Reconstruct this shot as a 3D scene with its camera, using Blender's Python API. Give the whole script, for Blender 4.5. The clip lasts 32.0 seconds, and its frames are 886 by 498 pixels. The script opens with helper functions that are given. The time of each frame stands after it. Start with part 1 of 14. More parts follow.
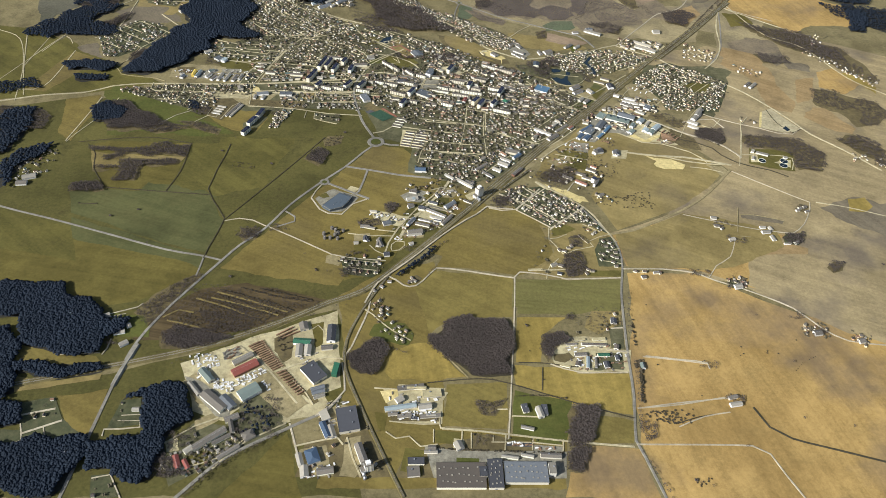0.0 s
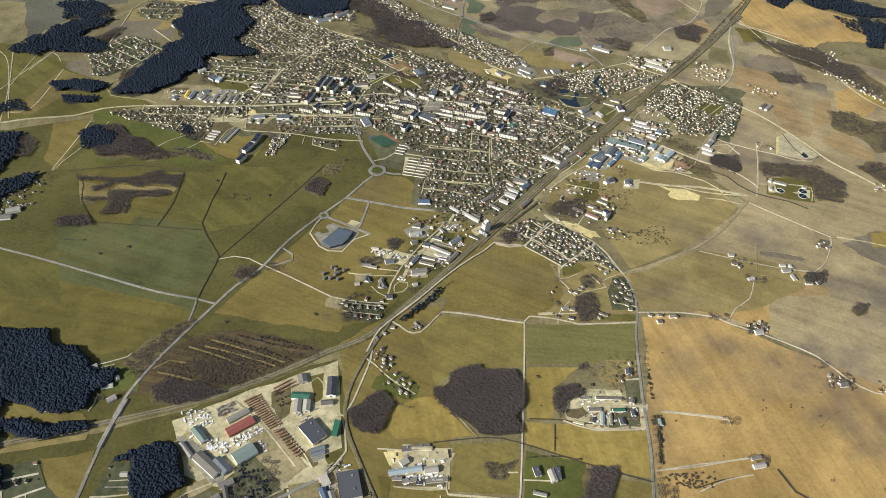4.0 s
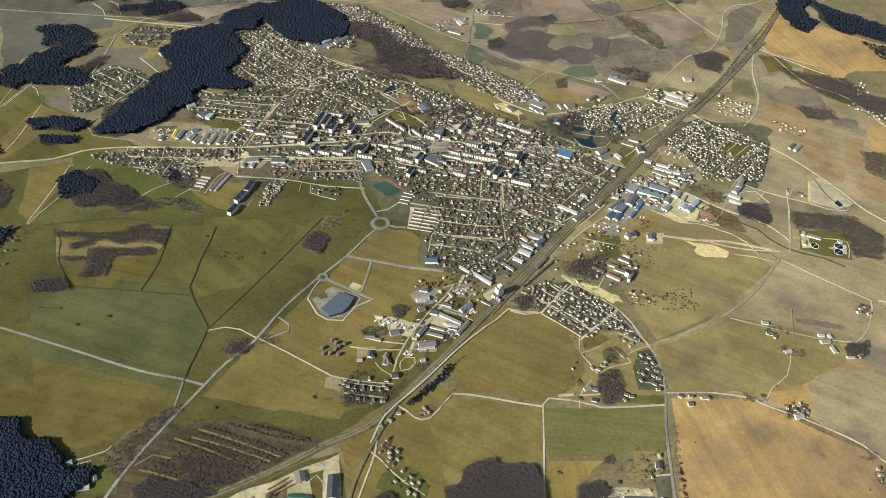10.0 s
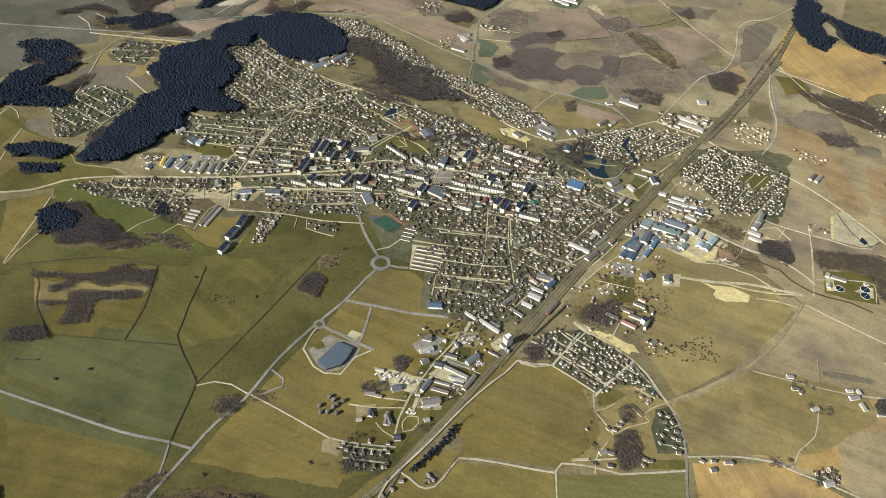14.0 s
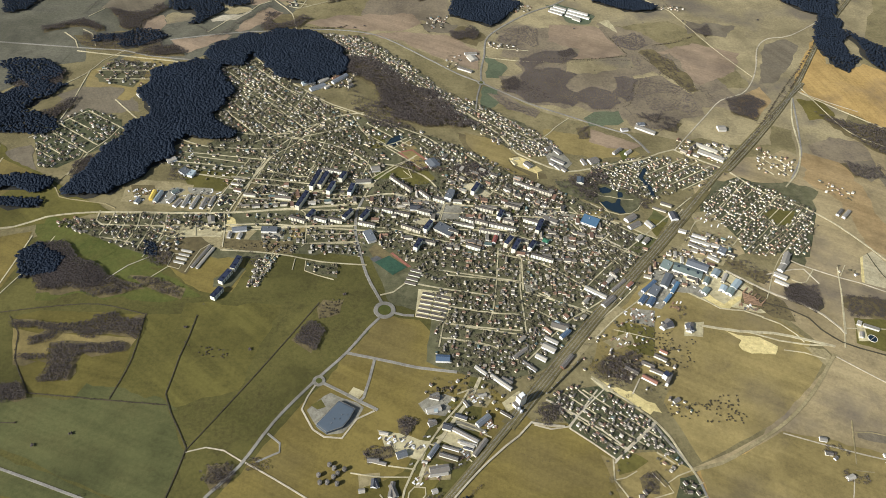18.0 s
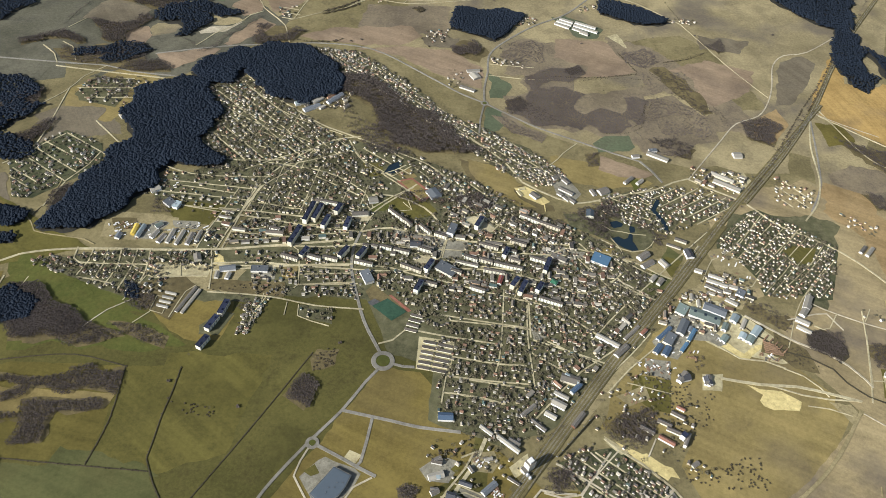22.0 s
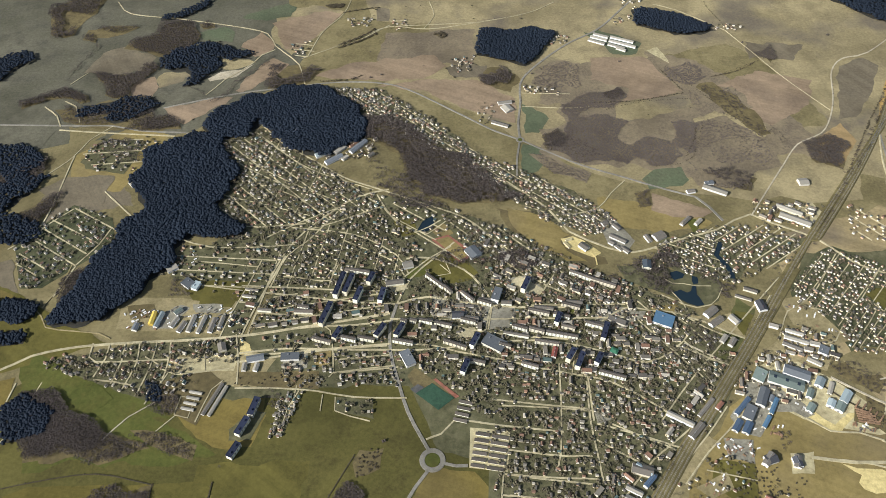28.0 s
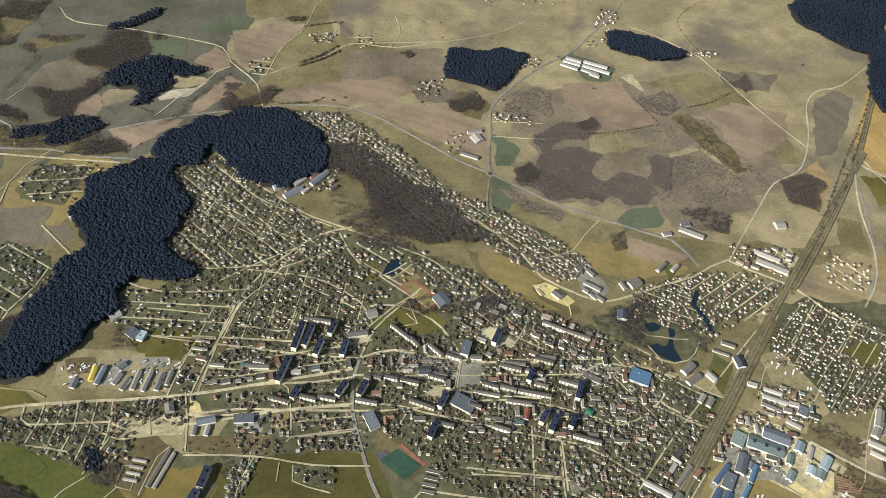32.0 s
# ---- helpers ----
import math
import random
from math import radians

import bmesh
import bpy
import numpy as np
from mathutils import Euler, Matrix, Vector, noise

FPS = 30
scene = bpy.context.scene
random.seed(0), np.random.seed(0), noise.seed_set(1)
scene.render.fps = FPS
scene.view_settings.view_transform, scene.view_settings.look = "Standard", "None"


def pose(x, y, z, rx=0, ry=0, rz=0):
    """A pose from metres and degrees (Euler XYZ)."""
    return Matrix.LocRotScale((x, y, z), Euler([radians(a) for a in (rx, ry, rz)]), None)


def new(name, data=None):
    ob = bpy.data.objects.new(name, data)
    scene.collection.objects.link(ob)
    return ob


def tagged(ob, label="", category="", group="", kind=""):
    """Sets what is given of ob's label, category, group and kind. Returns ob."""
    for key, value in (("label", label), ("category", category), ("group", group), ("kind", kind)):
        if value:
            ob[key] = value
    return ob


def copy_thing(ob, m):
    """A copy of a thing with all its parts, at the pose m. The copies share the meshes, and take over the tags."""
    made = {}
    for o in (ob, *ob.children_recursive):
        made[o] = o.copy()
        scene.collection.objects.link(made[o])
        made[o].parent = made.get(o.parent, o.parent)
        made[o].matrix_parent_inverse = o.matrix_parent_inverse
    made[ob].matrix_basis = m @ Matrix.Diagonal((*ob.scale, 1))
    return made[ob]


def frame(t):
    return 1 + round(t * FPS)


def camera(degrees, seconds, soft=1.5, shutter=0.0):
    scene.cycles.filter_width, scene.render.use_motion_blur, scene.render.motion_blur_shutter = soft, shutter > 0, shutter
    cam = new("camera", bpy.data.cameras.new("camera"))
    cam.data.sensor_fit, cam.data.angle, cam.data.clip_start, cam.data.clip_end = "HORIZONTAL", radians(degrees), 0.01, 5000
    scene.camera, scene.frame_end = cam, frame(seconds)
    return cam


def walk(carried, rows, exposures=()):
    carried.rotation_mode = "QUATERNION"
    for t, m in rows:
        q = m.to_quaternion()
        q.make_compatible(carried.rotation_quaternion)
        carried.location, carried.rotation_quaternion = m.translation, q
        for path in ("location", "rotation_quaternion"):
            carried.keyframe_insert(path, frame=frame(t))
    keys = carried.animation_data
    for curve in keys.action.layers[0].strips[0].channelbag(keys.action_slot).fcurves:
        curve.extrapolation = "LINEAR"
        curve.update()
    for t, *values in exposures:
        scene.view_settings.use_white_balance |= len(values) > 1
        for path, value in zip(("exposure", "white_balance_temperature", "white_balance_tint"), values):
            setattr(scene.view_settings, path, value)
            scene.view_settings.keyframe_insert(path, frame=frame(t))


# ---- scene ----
cam = camera(60.00, 32.0, 0.4)
PATH = [
    (0.0, 6.2, 44.0, 1138.6, 47.371, -2.336, -0.054),
    (0.5, 4.0, 60.4, 1142.2, 47.343, -2.271, -0.194),
    (1.0, 1.8, 76.9, 1145.6, 47.298, -2.296, -0.210),
    (1.5, -0.4, 93.6, 1148.8, 47.199, -2.389, -0.167),
    (2.0, -2.6, 110.3, 1151.9, 47.096, -2.483, -0.081),
    (2.5, -4.9, 127.2, 1154.8, 46.961, -2.542, -0.048),
    (3.0, -7.2, 144.2, 1157.5, 46.838, -2.532, -0.103),
    (3.5, -9.5, 161.3, 1160.1, 46.675, -2.547, -0.104),
    (5.5, -18.9, 230.8, 1169.1, 46.461, -2.525, -0.244),
    (6.0, -21.3, 248.4, 1171.0, 46.430, -2.568, -0.236),
    (6.5, -23.7, 266.1, 1172.8, 46.350, -2.610, -0.234),
    (7.0, -26.2, 283.9, 1174.4, 46.255, -2.632, -0.227),
    (7.5, -28.6, 301.8, 1176.0, 46.121, -2.681, -0.232),
    (8.0, -31.1, 319.8, 1177.4, 46.004, -2.692, -0.262),
    (8.5, -33.5, 337.9, 1178.8, 45.881, -2.682, -0.318),
    (9.0, -36.0, 356.1, 1180.0, 45.807, -2.696, -0.355),
    (9.5, -38.5, 374.4, 1181.2, 45.704, -2.773, -0.306),
    (10.0, -41.0, 392.7, 1182.2, 45.655, -2.864, -0.265),
    (10.5, -43.5, 411.1, 1183.2, 45.591, -2.981, -0.254),
    (11.0, -46.0, 429.6, 1184.1, 45.576, -3.005, -0.228),
    (11.5, -48.6, 448.1, 1184.9, 45.540, -3.013, -0.325),
    (12.0, -51.1, 466.7, 1185.7, 45.487, -3.020, -0.342),
    (12.5, -53.6, 485.4, 1186.4, 45.409, -3.106, -0.321),
    (13.0, -56.2, 504.2, 1187.0, 45.267, -3.230, -0.243),
    (13.5, -58.7, 523.0, 1187.6, 45.123, -3.289, -0.258),
    (14.0, -61.3, 541.8, 1188.1, 44.954, -3.381, -0.296),
    (14.5, -63.8, 560.8, 1188.6, 44.831, -3.482, -0.259),
    (16.5, -74.0, 637.0, 1190.2, 44.525, -3.602, -0.238),
    (17.0, -76.6, 656.1, 1190.6, 44.473, -3.601, -0.285),
    (17.5, -79.1, 675.3, 1190.9, 44.352, -3.578, -0.290),
    (18.0, -81.7, 694.6, 1191.2, 44.275, -3.675, -0.249),
    (18.5, -84.2, 713.8, 1191.5, 44.192, -3.863, -0.192),
    (19.0, -86.8, 733.2, 1191.8, 44.048, -4.069, -0.166),
    (19.5, -89.3, 752.5, 1192.1, 43.969, -4.084, -0.204),
    (20.0, -91.8, 771.9, 1192.5, 43.826, -4.165, -0.265),
    (20.5, -94.4, 791.2, 1192.8, 43.674, -4.218, -0.290),
    (21.0, -96.9, 810.6, 1193.2, 43.629, -4.298, -0.439),
    (21.5, -99.4, 830.1, 1193.6, 43.344, -4.317, -0.418),
    (22.0, -101.9, 849.5, 1194.0, 43.236, -4.390, -0.325),
    (22.5, -104.3, 869.0, 1194.4, 43.133, -4.466, -0.253),
    (23.0, -106.8, 888.5, 1194.9, 43.096, -4.484, -0.169),
    (23.5, -109.3, 907.9, 1195.4, 42.993, -4.398, -0.284),
    (24.0, -111.7, 927.4, 1196.0, 42.895, -4.343, -0.347),
    (24.5, -114.1, 946.9, 1196.6, 42.777, -4.347, -0.340),
    (25.0, -116.5, 966.4, 1197.3, 42.697, -4.166, -0.293),
    (25.5, -118.9, 985.9, 1198.1, 42.497, -3.734, -0.421),
    (27.5, -128.4, 1063.8, 1201.8, 41.838, -1.024, -1.301),
    (28.0, -130.7, 1083.2, 1203.0, 41.791, -0.639, -1.609),
    (28.5, -133.0, 1102.7, 1204.2, 41.705, -0.818, -1.867),
    (29.0, -135.2, 1122.1, 1205.6, 41.589, -1.181, -2.104),
    (29.5, -137.5, 1141.5, 1207.0, 41.417, -1.557, -2.376),
    (30.0, -139.7, 1160.8, 1208.6, 41.307, -1.951, -2.606),
    (30.5, -141.9, 1180.2, 1210.2, 41.192, -2.518, -2.736),
    (31.0, -144.1, 1199.5, 1212.0, 41.066, -3.038, -2.818),
    (31.5, -146.2, 1218.7, 1213.9, 40.919, -3.394, -2.941),
    (32.0, -148.3, 1238.0, 1215.9, 40.674, -3.647, -3.140),
]
walk(cam, [(t, pose(*r)) for t, *r in PATH])

# ---- light: a clear, slightly hazy spring day ----
SUN_TURN, SUN_HIGH = 210.0, 31.0   # where the sun stands: degrees anticlockwise from +x, degrees above the horizon
world = bpy.data.worlds.new("sky")
scene.world = world
world.use_nodes = True
sky = world.node_tree.nodes.new("ShaderNodeTexSky")
sky.sky_type = "NISHITA"
sky.sun_disc = False
sky.sun_elevation = radians(SUN_HIGH)
sky.sun_rotation = radians(90 - SUN_TURN)
sky.dust_density = 2.0
world.node_tree.links.new(sky.outputs[0], world.node_tree.nodes["Background"].inputs[0])
world.node_tree.nodes["Background"].inputs[1].default_value = 0.09
sun = new("sun", bpy.data.lights.new("sun", "SUN"))
sun.data.energy, sun.data.angle, sun.data.color = 5.35, radians(0.5), (0.952, 0.96, 0.935)
away = Vector((math.cos(radians(SUN_TURN)) * math.cos(radians(SUN_HIGH)), math.sin(radians(SUN_TURN)) * math.cos(radians(SUN_HIGH)), math.sin(radians(SUN_HIGH))))
sun.rotation_euler = away.to_track_quat("Z", "Y").to_euler()
scene.view_settings.exposure = 0.36

# ---- materials ----
def material(name, build):
    m = bpy.data.materials.new(name)
    m.use_nodes = True
    nt = m.node_tree
    build(nt, nt.nodes["Principled BSDF"])
    return m


def node(nt, kind, **values):
    n = nt.nodes.new(kind)
    for k, v in values.items():
        n.inputs[k].default_value = v
    return n


def mixed(nt, fac, a, b):
    n = nt.nodes.new("ShaderNodeMix")
    n.data_type = "RGBA"
    for sock, val in ((n.inputs[0], fac), (n.inputs[6], a), (n.inputs[7], b)):
        if isinstance(val, (tuple, float, int)):
            sock.default_value = (*val, 1) if isinstance(val, tuple) else val
        else:
            nt.links.new(val, sock)
    return n.outputs[2]


def grain(nt, scale, detail=5.0, rough=0.6, lo=0.35, hi=0.65, stretch=None, turn=0.0):
    geo = nt.nodes.new("ShaderNodeNewGeometry")
    src = geo.outputs["Position"]
    if stretch:
        mp = nt.nodes.new("ShaderNodeMapping")
        mp.inputs["Scale"].default_value = stretch
        mp.inputs["Rotation"].default_value = (0, 0, radians(turn))
        rot = nt.nodes.new("ShaderNodeMapping")
        rot.inputs["Rotation"].default_value = (0, 0, radians(turn))
        nt.links.new(src, rot.inputs["Vector"])
        mp.inputs["Rotation"].default_value = (0, 0, 0)
        nt.links.new(rot.outputs[0], mp.inputs["Vector"])
        src = mp.outputs[0]
    n = node(nt, "ShaderNodeTexNoise", Scale=scale, Detail=detail, Roughness=rough)
    nt.links.new(src, n.inputs["Vector"])
    r = nt.nodes.new("ShaderNodeMapRange")
    r.inputs[1].default_value, r.inputs[2].default_value = lo, hi
    nt.links.new(n.outputs[0], r.inputs[0])
    return r.outputs[0]


def bumped(nt, bsdf, height, strength=0.4, dist=0.5):
    b = node(nt, "ShaderNodeBump", Strength=strength, Distance=dist)
    nt.links.new(height, b.inputs["Height"])
    nt.links.new(b.outputs[0], bsdf.inputs["Normal"])


def soil(name, a, b, c, big=0.004, mid=0.03, fine=0.4, rows=None, rough=0.95, stripes=0.22, damp=0.0, tint=(0.965, 1.0, 1.07)):
    """Ground cover: three tones mixed at field, patch and tuft scale; rows gives the direction of working the land."""
    a, b, c = (tuple(v * k * w for v, w in zip(q, tint)) for q, k in ((a, 0.85), (b, 1.12), (c, 1.0)))

    def build(nt, bs):
        col = mixed(nt, grain(nt, big, 5, 0.6, 0.38, 0.62), a, b)
        g2 = grain(nt, mid, 7, 0.68, 0.46, 0.66)
        col = mixed(nt, g2, col, c)
        g3 = grain(nt, fine * 0.35, 6, 0.75, 0.3, 0.7)
        col = mixed(nt, 0.32, col, mixed(nt, g3, tuple(v * 0.4 for v in a), tuple(min(1, v * 1.6) for v in b)))
        if rows is not None:
            g4 = grain(nt, 0.05, 4, 0.65, 0.35, 0.65, (0.05, 1.0, 1.0), rows)
            col = mixed(nt, stripes, col, mixed(nt, g4, tuple(v * 0.6 for v in a), tuple(min(1, v * 1.3) for v in b)))
        col = mixed(nt, mixed_fac(nt, grain(nt, 0.0055, 6, 0.62, 0.5, 0.68), 0.55), col, tuple(v * 0.62 for v in a))
        col = mixed(nt, mixed_fac(nt, grain(nt, 0.013, 5, 0.6, 0.54, 0.72), 0.4), col, tuple(v * 1.18 for v in b))
        if damp:
            col = mixed(nt, mixed_fac(nt, grain(nt, 0.0042, 5, 0.55, 0.51, 0.64), damp), col, (0.085, 0.073, 0.07))
        nt.links.new(col, bs.inputs["Base Color"])
        bs.inputs["Roughness"].default_value = rough
        bs.inputs["Specular IOR Level"].default_value = 0.15
        bumped(nt, bs, g3, 0.25, 0.6)
    return material(name, build)


def paint(name, col, var=0.25, rough=0.7, metal=0.0, scale=0.15, rnd=0.3, spec=0.3):
    """Walls, roofs, sheet metal: one colour with streaks, dirt and a difference from piece to piece."""
    def build(nt, bs):
        info = nt.nodes.new("ShaderNodeObjectInfo")
        geo = nt.nodes.new("ShaderNodeNewGeometry")
        isl = nt.nodes.new("ShaderNodeMath")
        isl.operation = "FRACT"
        add = nt.nodes.new("ShaderNodeMath")
        nt.links.new(info.outputs["Random"], add.inputs[0])
        nt.links.new(geo.outputs["Random Per Island"], add.inputs[1])
        nt.links.new(add.outputs[0], isl.inputs[0])
        dark, light = tuple(v * (1 - rnd) for v in col), tuple(min(0.85, v * (1 + rnd)) for v in col)
        c = mixed(nt, isl.outputs[0], dark, light)
        g = grain(nt, scale, 6, 0.7, 0.35, 0.7)
        c = mixed(nt, mixed_fac(nt, g, var), c, tuple(v * 0.45 + 0.02 for v in col))
        nt.links.new(c, bs.inputs["Base Color"])
        bs.inputs["Roughness"].default_value, bs.inputs["Metallic"].default_value = rough, metal
        bs.inputs["Specular IOR Level"].default_value = spec
        bumped(nt, bs, grain(nt, 1.5, 3), 0.2, 0.1)
    return material(name, build)


def mixed_fac(nt, sock, k):
    m = nt.nodes.new("ShaderNodeMath")
    m.operation = "MULTIPLY"
    m.inputs[1].default_value = k
    nt.links.new(sock, m.inputs[0])
    return m.outputs[0]


def many_colours(name, stops, var=0.3, rough=0.75):
    """Piece by piece one of several colours, as on the roofs of a town."""
    def build(nt, bs):
        info = nt.nodes.new("ShaderNodeObjectInfo")
        geo = nt.nodes.new("ShaderNodeNewGeometry")
        add = nt.nodes.new("ShaderNodeMath")
        fr = nt.nodes.new("ShaderNodeMath")
        fr.operation = "FRACT"
        nt.links.new(info.outputs["Random"], add.inputs[0])
        nt.links.new(geo.outputs["Random Per Island"], add.inputs[1])
        nt.links.new(add.outputs[0], fr.inputs[0])
        ramp = nt.nodes.new("ShaderNodeValToRGB")
        ramp.color_ramp.interpolation = "CONSTANT"
        el = ramp.color_ramp.elements
        while len(el) < len(stops):
            el.new(0.5)
        for i, (p, c) in enumerate(stops):
            el[i].position, el[i].color = p, (*c, 1)
        nt.links.new(fr.outputs[0], ramp.inputs[0])
        g = grain(nt, 0.25, 6, 0.7, 0.4, 0.75)
        c = mixed(nt, mixed_fac(nt, g, var), ramp.outputs[0], (0.06, 0.055, 0.045))
        nt.links.new(c, bs.inputs["Base Color"])
        bs.inputs["Roughness"].default_value = rough
        bs.inputs["Specular IOR Level"].default_value = 0.3
    return material(name, build)


def crown(name, a, b, rough=0.9):
    def build(nt, bs):
        geo = nt.nodes.new("ShaderNodeNewGeometry")
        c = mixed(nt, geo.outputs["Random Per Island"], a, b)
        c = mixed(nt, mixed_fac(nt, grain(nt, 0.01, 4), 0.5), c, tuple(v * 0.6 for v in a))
        nt.links.new(c, bs.inputs["Base Color"])
        bs.inputs["Roughness"].default_value = rough
        bs.inputs["Specular IOR Level"].default_value = 0.1
    return material(name, build)


M_GROUND = soil("dry_grassland", (0.140, 0.112, 0.049), (0.208, 0.166, 0.082), (0.096, 0.077, 0.039), 0.0035, 0.02, tint=(0.96, 1.0, 1.02))
M_OLIVE = soil("olive_meadow", (0.083, 0.072, 0.024), (0.12, 0.1, 0.033), (0.068, 0.057, 0.022), 0.006, 0.025, rows=40, tint=(0.96, 1.0, 0.82))
M_GREEN = soil("winter_crop", (0.069, 0.07, 0.026), (0.092, 0.09, 0.034), (0.094, 0.083, 0.032), 0.006, 0.012, rows=20, tint=(0.96, 1.0, 1.0))
M_LUSH = soil("fresh_grass", (0.063, 0.072, 0.020), (0.086, 0.090, 0.027), (0.090, 0.081, 0.027), 0.01, 0.03, tint=(0.98, 1.0, 0.85))
M_STRAW = soil("dead_grass", (0.2, 0.15, 0.05), (0.275, 0.205, 0.074), (0.14, 0.105, 0.037), 0.006, 0.025, rows=80, tint=(1.004, 1.000, 0.780))
M_TAN = soil("bare_tilled_soil", (0.3, 0.197, 0.094), (0.385, 0.262, 0.134), (0.22, 0.155, 0.082), 0.004, 0.01, rows=75, damp=0.5, tint=(1.02, 1.0, 0.71))
M_RUST = soil("reddish_tilled_soil", (0.250, 0.160, 0.080), (0.320, 0.210, 0.110), (0.200, 0.140, 0.080), 0.005, 0.01, rows=30, tint=(0.93, 1.0, 0.92))
M_PLOUGH = soil("damp_ploughed_soil", (0.127, 0.102, 0.070), (0.171, 0.138, 0.094), (0.105, 0.088, 0.066), 0.006, 0.02, rows=60, tint=(0.97, 1.0, 0.98))
M_FALLOW = soil("striped_fallow", (0.053, 0.042, 0.025), (0.082, 0.063, 0.035), (0.039, 0.032, 0.023), 0.02, 0.04, rows=11, stripes=0.75, tint=(1.06, 1.0, 0.85))
M_FIELD = soil("yellow_green_grass", (0.128, 0.108, 0.040), (0.172, 0.142, 0.054), (0.106, 0.086, 0.034), 0.006, 0.02, rows=30, tint=(1.04, 1.0, 0.8))
# Soil and crop of distant fields; aerial haze is mixed into their colours as blue.
M_HAZESOIL = soil("haze_tinted_soil", (0.190, 0.146, 0.094), (0.245, 0.190, 0.124), (0.150, 0.118, 0.082), 0.005, 0.012, rows=25, damp=0.2, tint=(1.05, 1.0, 1.0))
M_HAZEGREEN = soil("haze_tinted_crop", (0.075, 0.092, 0.055), (0.098, 0.115, 0.066), (0.090, 0.092, 0.058), 0.006, 0.012, tint=(1.0, 1.0, 1.0))
M_MEADOW = soil("dull_meadow", (0.069, 0.062, 0.021), (0.103, 0.087, 0.031), (0.053, 0.044, 0.018), 0.005, 0.02, tint=(0.95, 1.0, 0.85))
# Distant meadow: strong blue tint in the base colour paints the haze.
M_HAZEMEADOW = soil("haze_tinted_pasture", (0.088, 0.078, 0.032), (0.132, 0.112, 0.05), (0.068, 0.058, 0.028), 0.005, 0.02, tint=(0.907, 1.000, 1.590))
M_MARSH = soil("marsh_grass", (0.138, 0.114, 0.085), (0.195, 0.16, 0.108), (0.105, 0.087, 0.072), 0.006, 0.02, tint=(1.02, 1.0, 0.93))
M_DRY = soil("pale_dry_grass", (0.200, 0.168, 0.095), (0.285, 0.240, 0.138), (0.145, 0.121, 0.074), 0.004, 0.012, damp=0.6, tint=(1.02, 1.0, 0.95))
M_DUN = soil("brown_grass_field", (0.18, 0.142, 0.058), (0.238, 0.186, 0.08), (0.137, 0.107, 0.048), 0.005, 0.012, rows=25, damp=0.3, tint=(1.01, 1.0, 0.92))
M_BROWN = soil("brown_stubble_field", (0.132, 0.104, 0.038), (0.165, 0.13, 0.05), (0.108, 0.085, 0.036), 0.005, 0.012, rows=25, damp=0.12, tint=(1.024, 1.000, 0.780))
M_GOLD = soil("golden_dead_grass", (0.099, 0.079, 0.028), (0.134, 0.106, 0.038), (0.075, 0.061, 0.022), 0.006, 0.02, rows=10, tint=(0.96, 1.0, 0.75))
M_PAVE = soil("grey_paving", (0.186, 0.163, 0.125), (0.262, 0.235, 0.180), (0.121, 0.107, 0.082), 0.03, 0.1, rough=0.85, tint=(0.96, 1.0, 1.0))
M_EARTH = soil("grassy_earth_track", (0.213, 0.177, 0.101), (0.291, 0.241, 0.146), (0.146, 0.121, 0.062), 0.02, 0.08, tint=(1.0, 1.0, 0.9))
M_SCRUB = soil("scrub_floor", (0.104, 0.081, 0.040), (0.146, 0.113, 0.055), (0.073, 0.057, 0.033), 0.01, 0.05, 0.3, tint=(0.97, 1.0, 0.98))
M_YARD = soil("garden_ground", (0.066, 0.064, 0.036), (0.098, 0.092, 0.052), (0.15, 0.134, 0.085), 0.02, 0.06, 0.25, tint=(0.98, 1.0, 0.92))
M_EAST = soil("light_brown_dry_grass", (0.225, 0.180, 0.104), (0.305, 0.246, 0.146), (0.162, 0.131, 0.082), 0.004, 0.012, rows=25, damp=0.6, tint=(1.02, 1.0, 0.9))
M_GARDEN = soil("dark_green_gardens", (0.046, 0.052, 0.028), (0.072, 0.074, 0.040), (0.108, 0.098, 0.056), 0.02, 0.06, 0.25, tint=(0.97, 1.0, 0.95))
M_CROP = soil("young_winter_crop", (0.120, 0.108, 0.040), (0.152, 0.136, 0.052), (0.118, 0.100, 0.042), 0.006, 0.012, rows=5, tint=(0.98, 1.0, 0.9))
# Near-black ground colour laid beneath the pine woods.
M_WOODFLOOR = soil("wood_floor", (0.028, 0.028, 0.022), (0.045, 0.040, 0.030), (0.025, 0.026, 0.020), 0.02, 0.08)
M_SAND = soil("pale_sand", (0.5, 0.395, 0.2), (0.6, 0.485, 0.265), (0.37, 0.285, 0.14), 0.03, 0.08, tint=(1.0, 1.0, 0.85))
M_PALE = soil("concrete_yard", (0.34, 0.29, 0.195), (0.46, 0.4, 0.275), (0.2, 0.16, 0.1), 0.02, 0.06, 0.3, tint=(0.99, 1.0, 0.86))
M_GRAVEL = soil("gravel_track", (0.36, 0.305, 0.2), (0.47, 0.4, 0.275), (0.28, 0.228, 0.145), 0.02, 0.08)
M_LANE = soil("unpaved_street", (0.345, 0.297, 0.197), (0.455, 0.396, 0.268), (0.21, 0.173, 0.106), 0.01, 0.05, tint=(0.99, 1.0, 0.94))
M_ASPHALT = soil("worn_asphalt", (0.190, 0.170, 0.130), (0.250, 0.225, 0.175), (0.150, 0.132, 0.100), 0.01, 0.06, rough=0.8)
M_DARKASPHALT = soil("dark_asphalt", (0.055, 0.055, 0.055), (0.085, 0.082, 0.075), (0.1, 0.092, 0.08), 0.01, 0.06, rough=0.8)
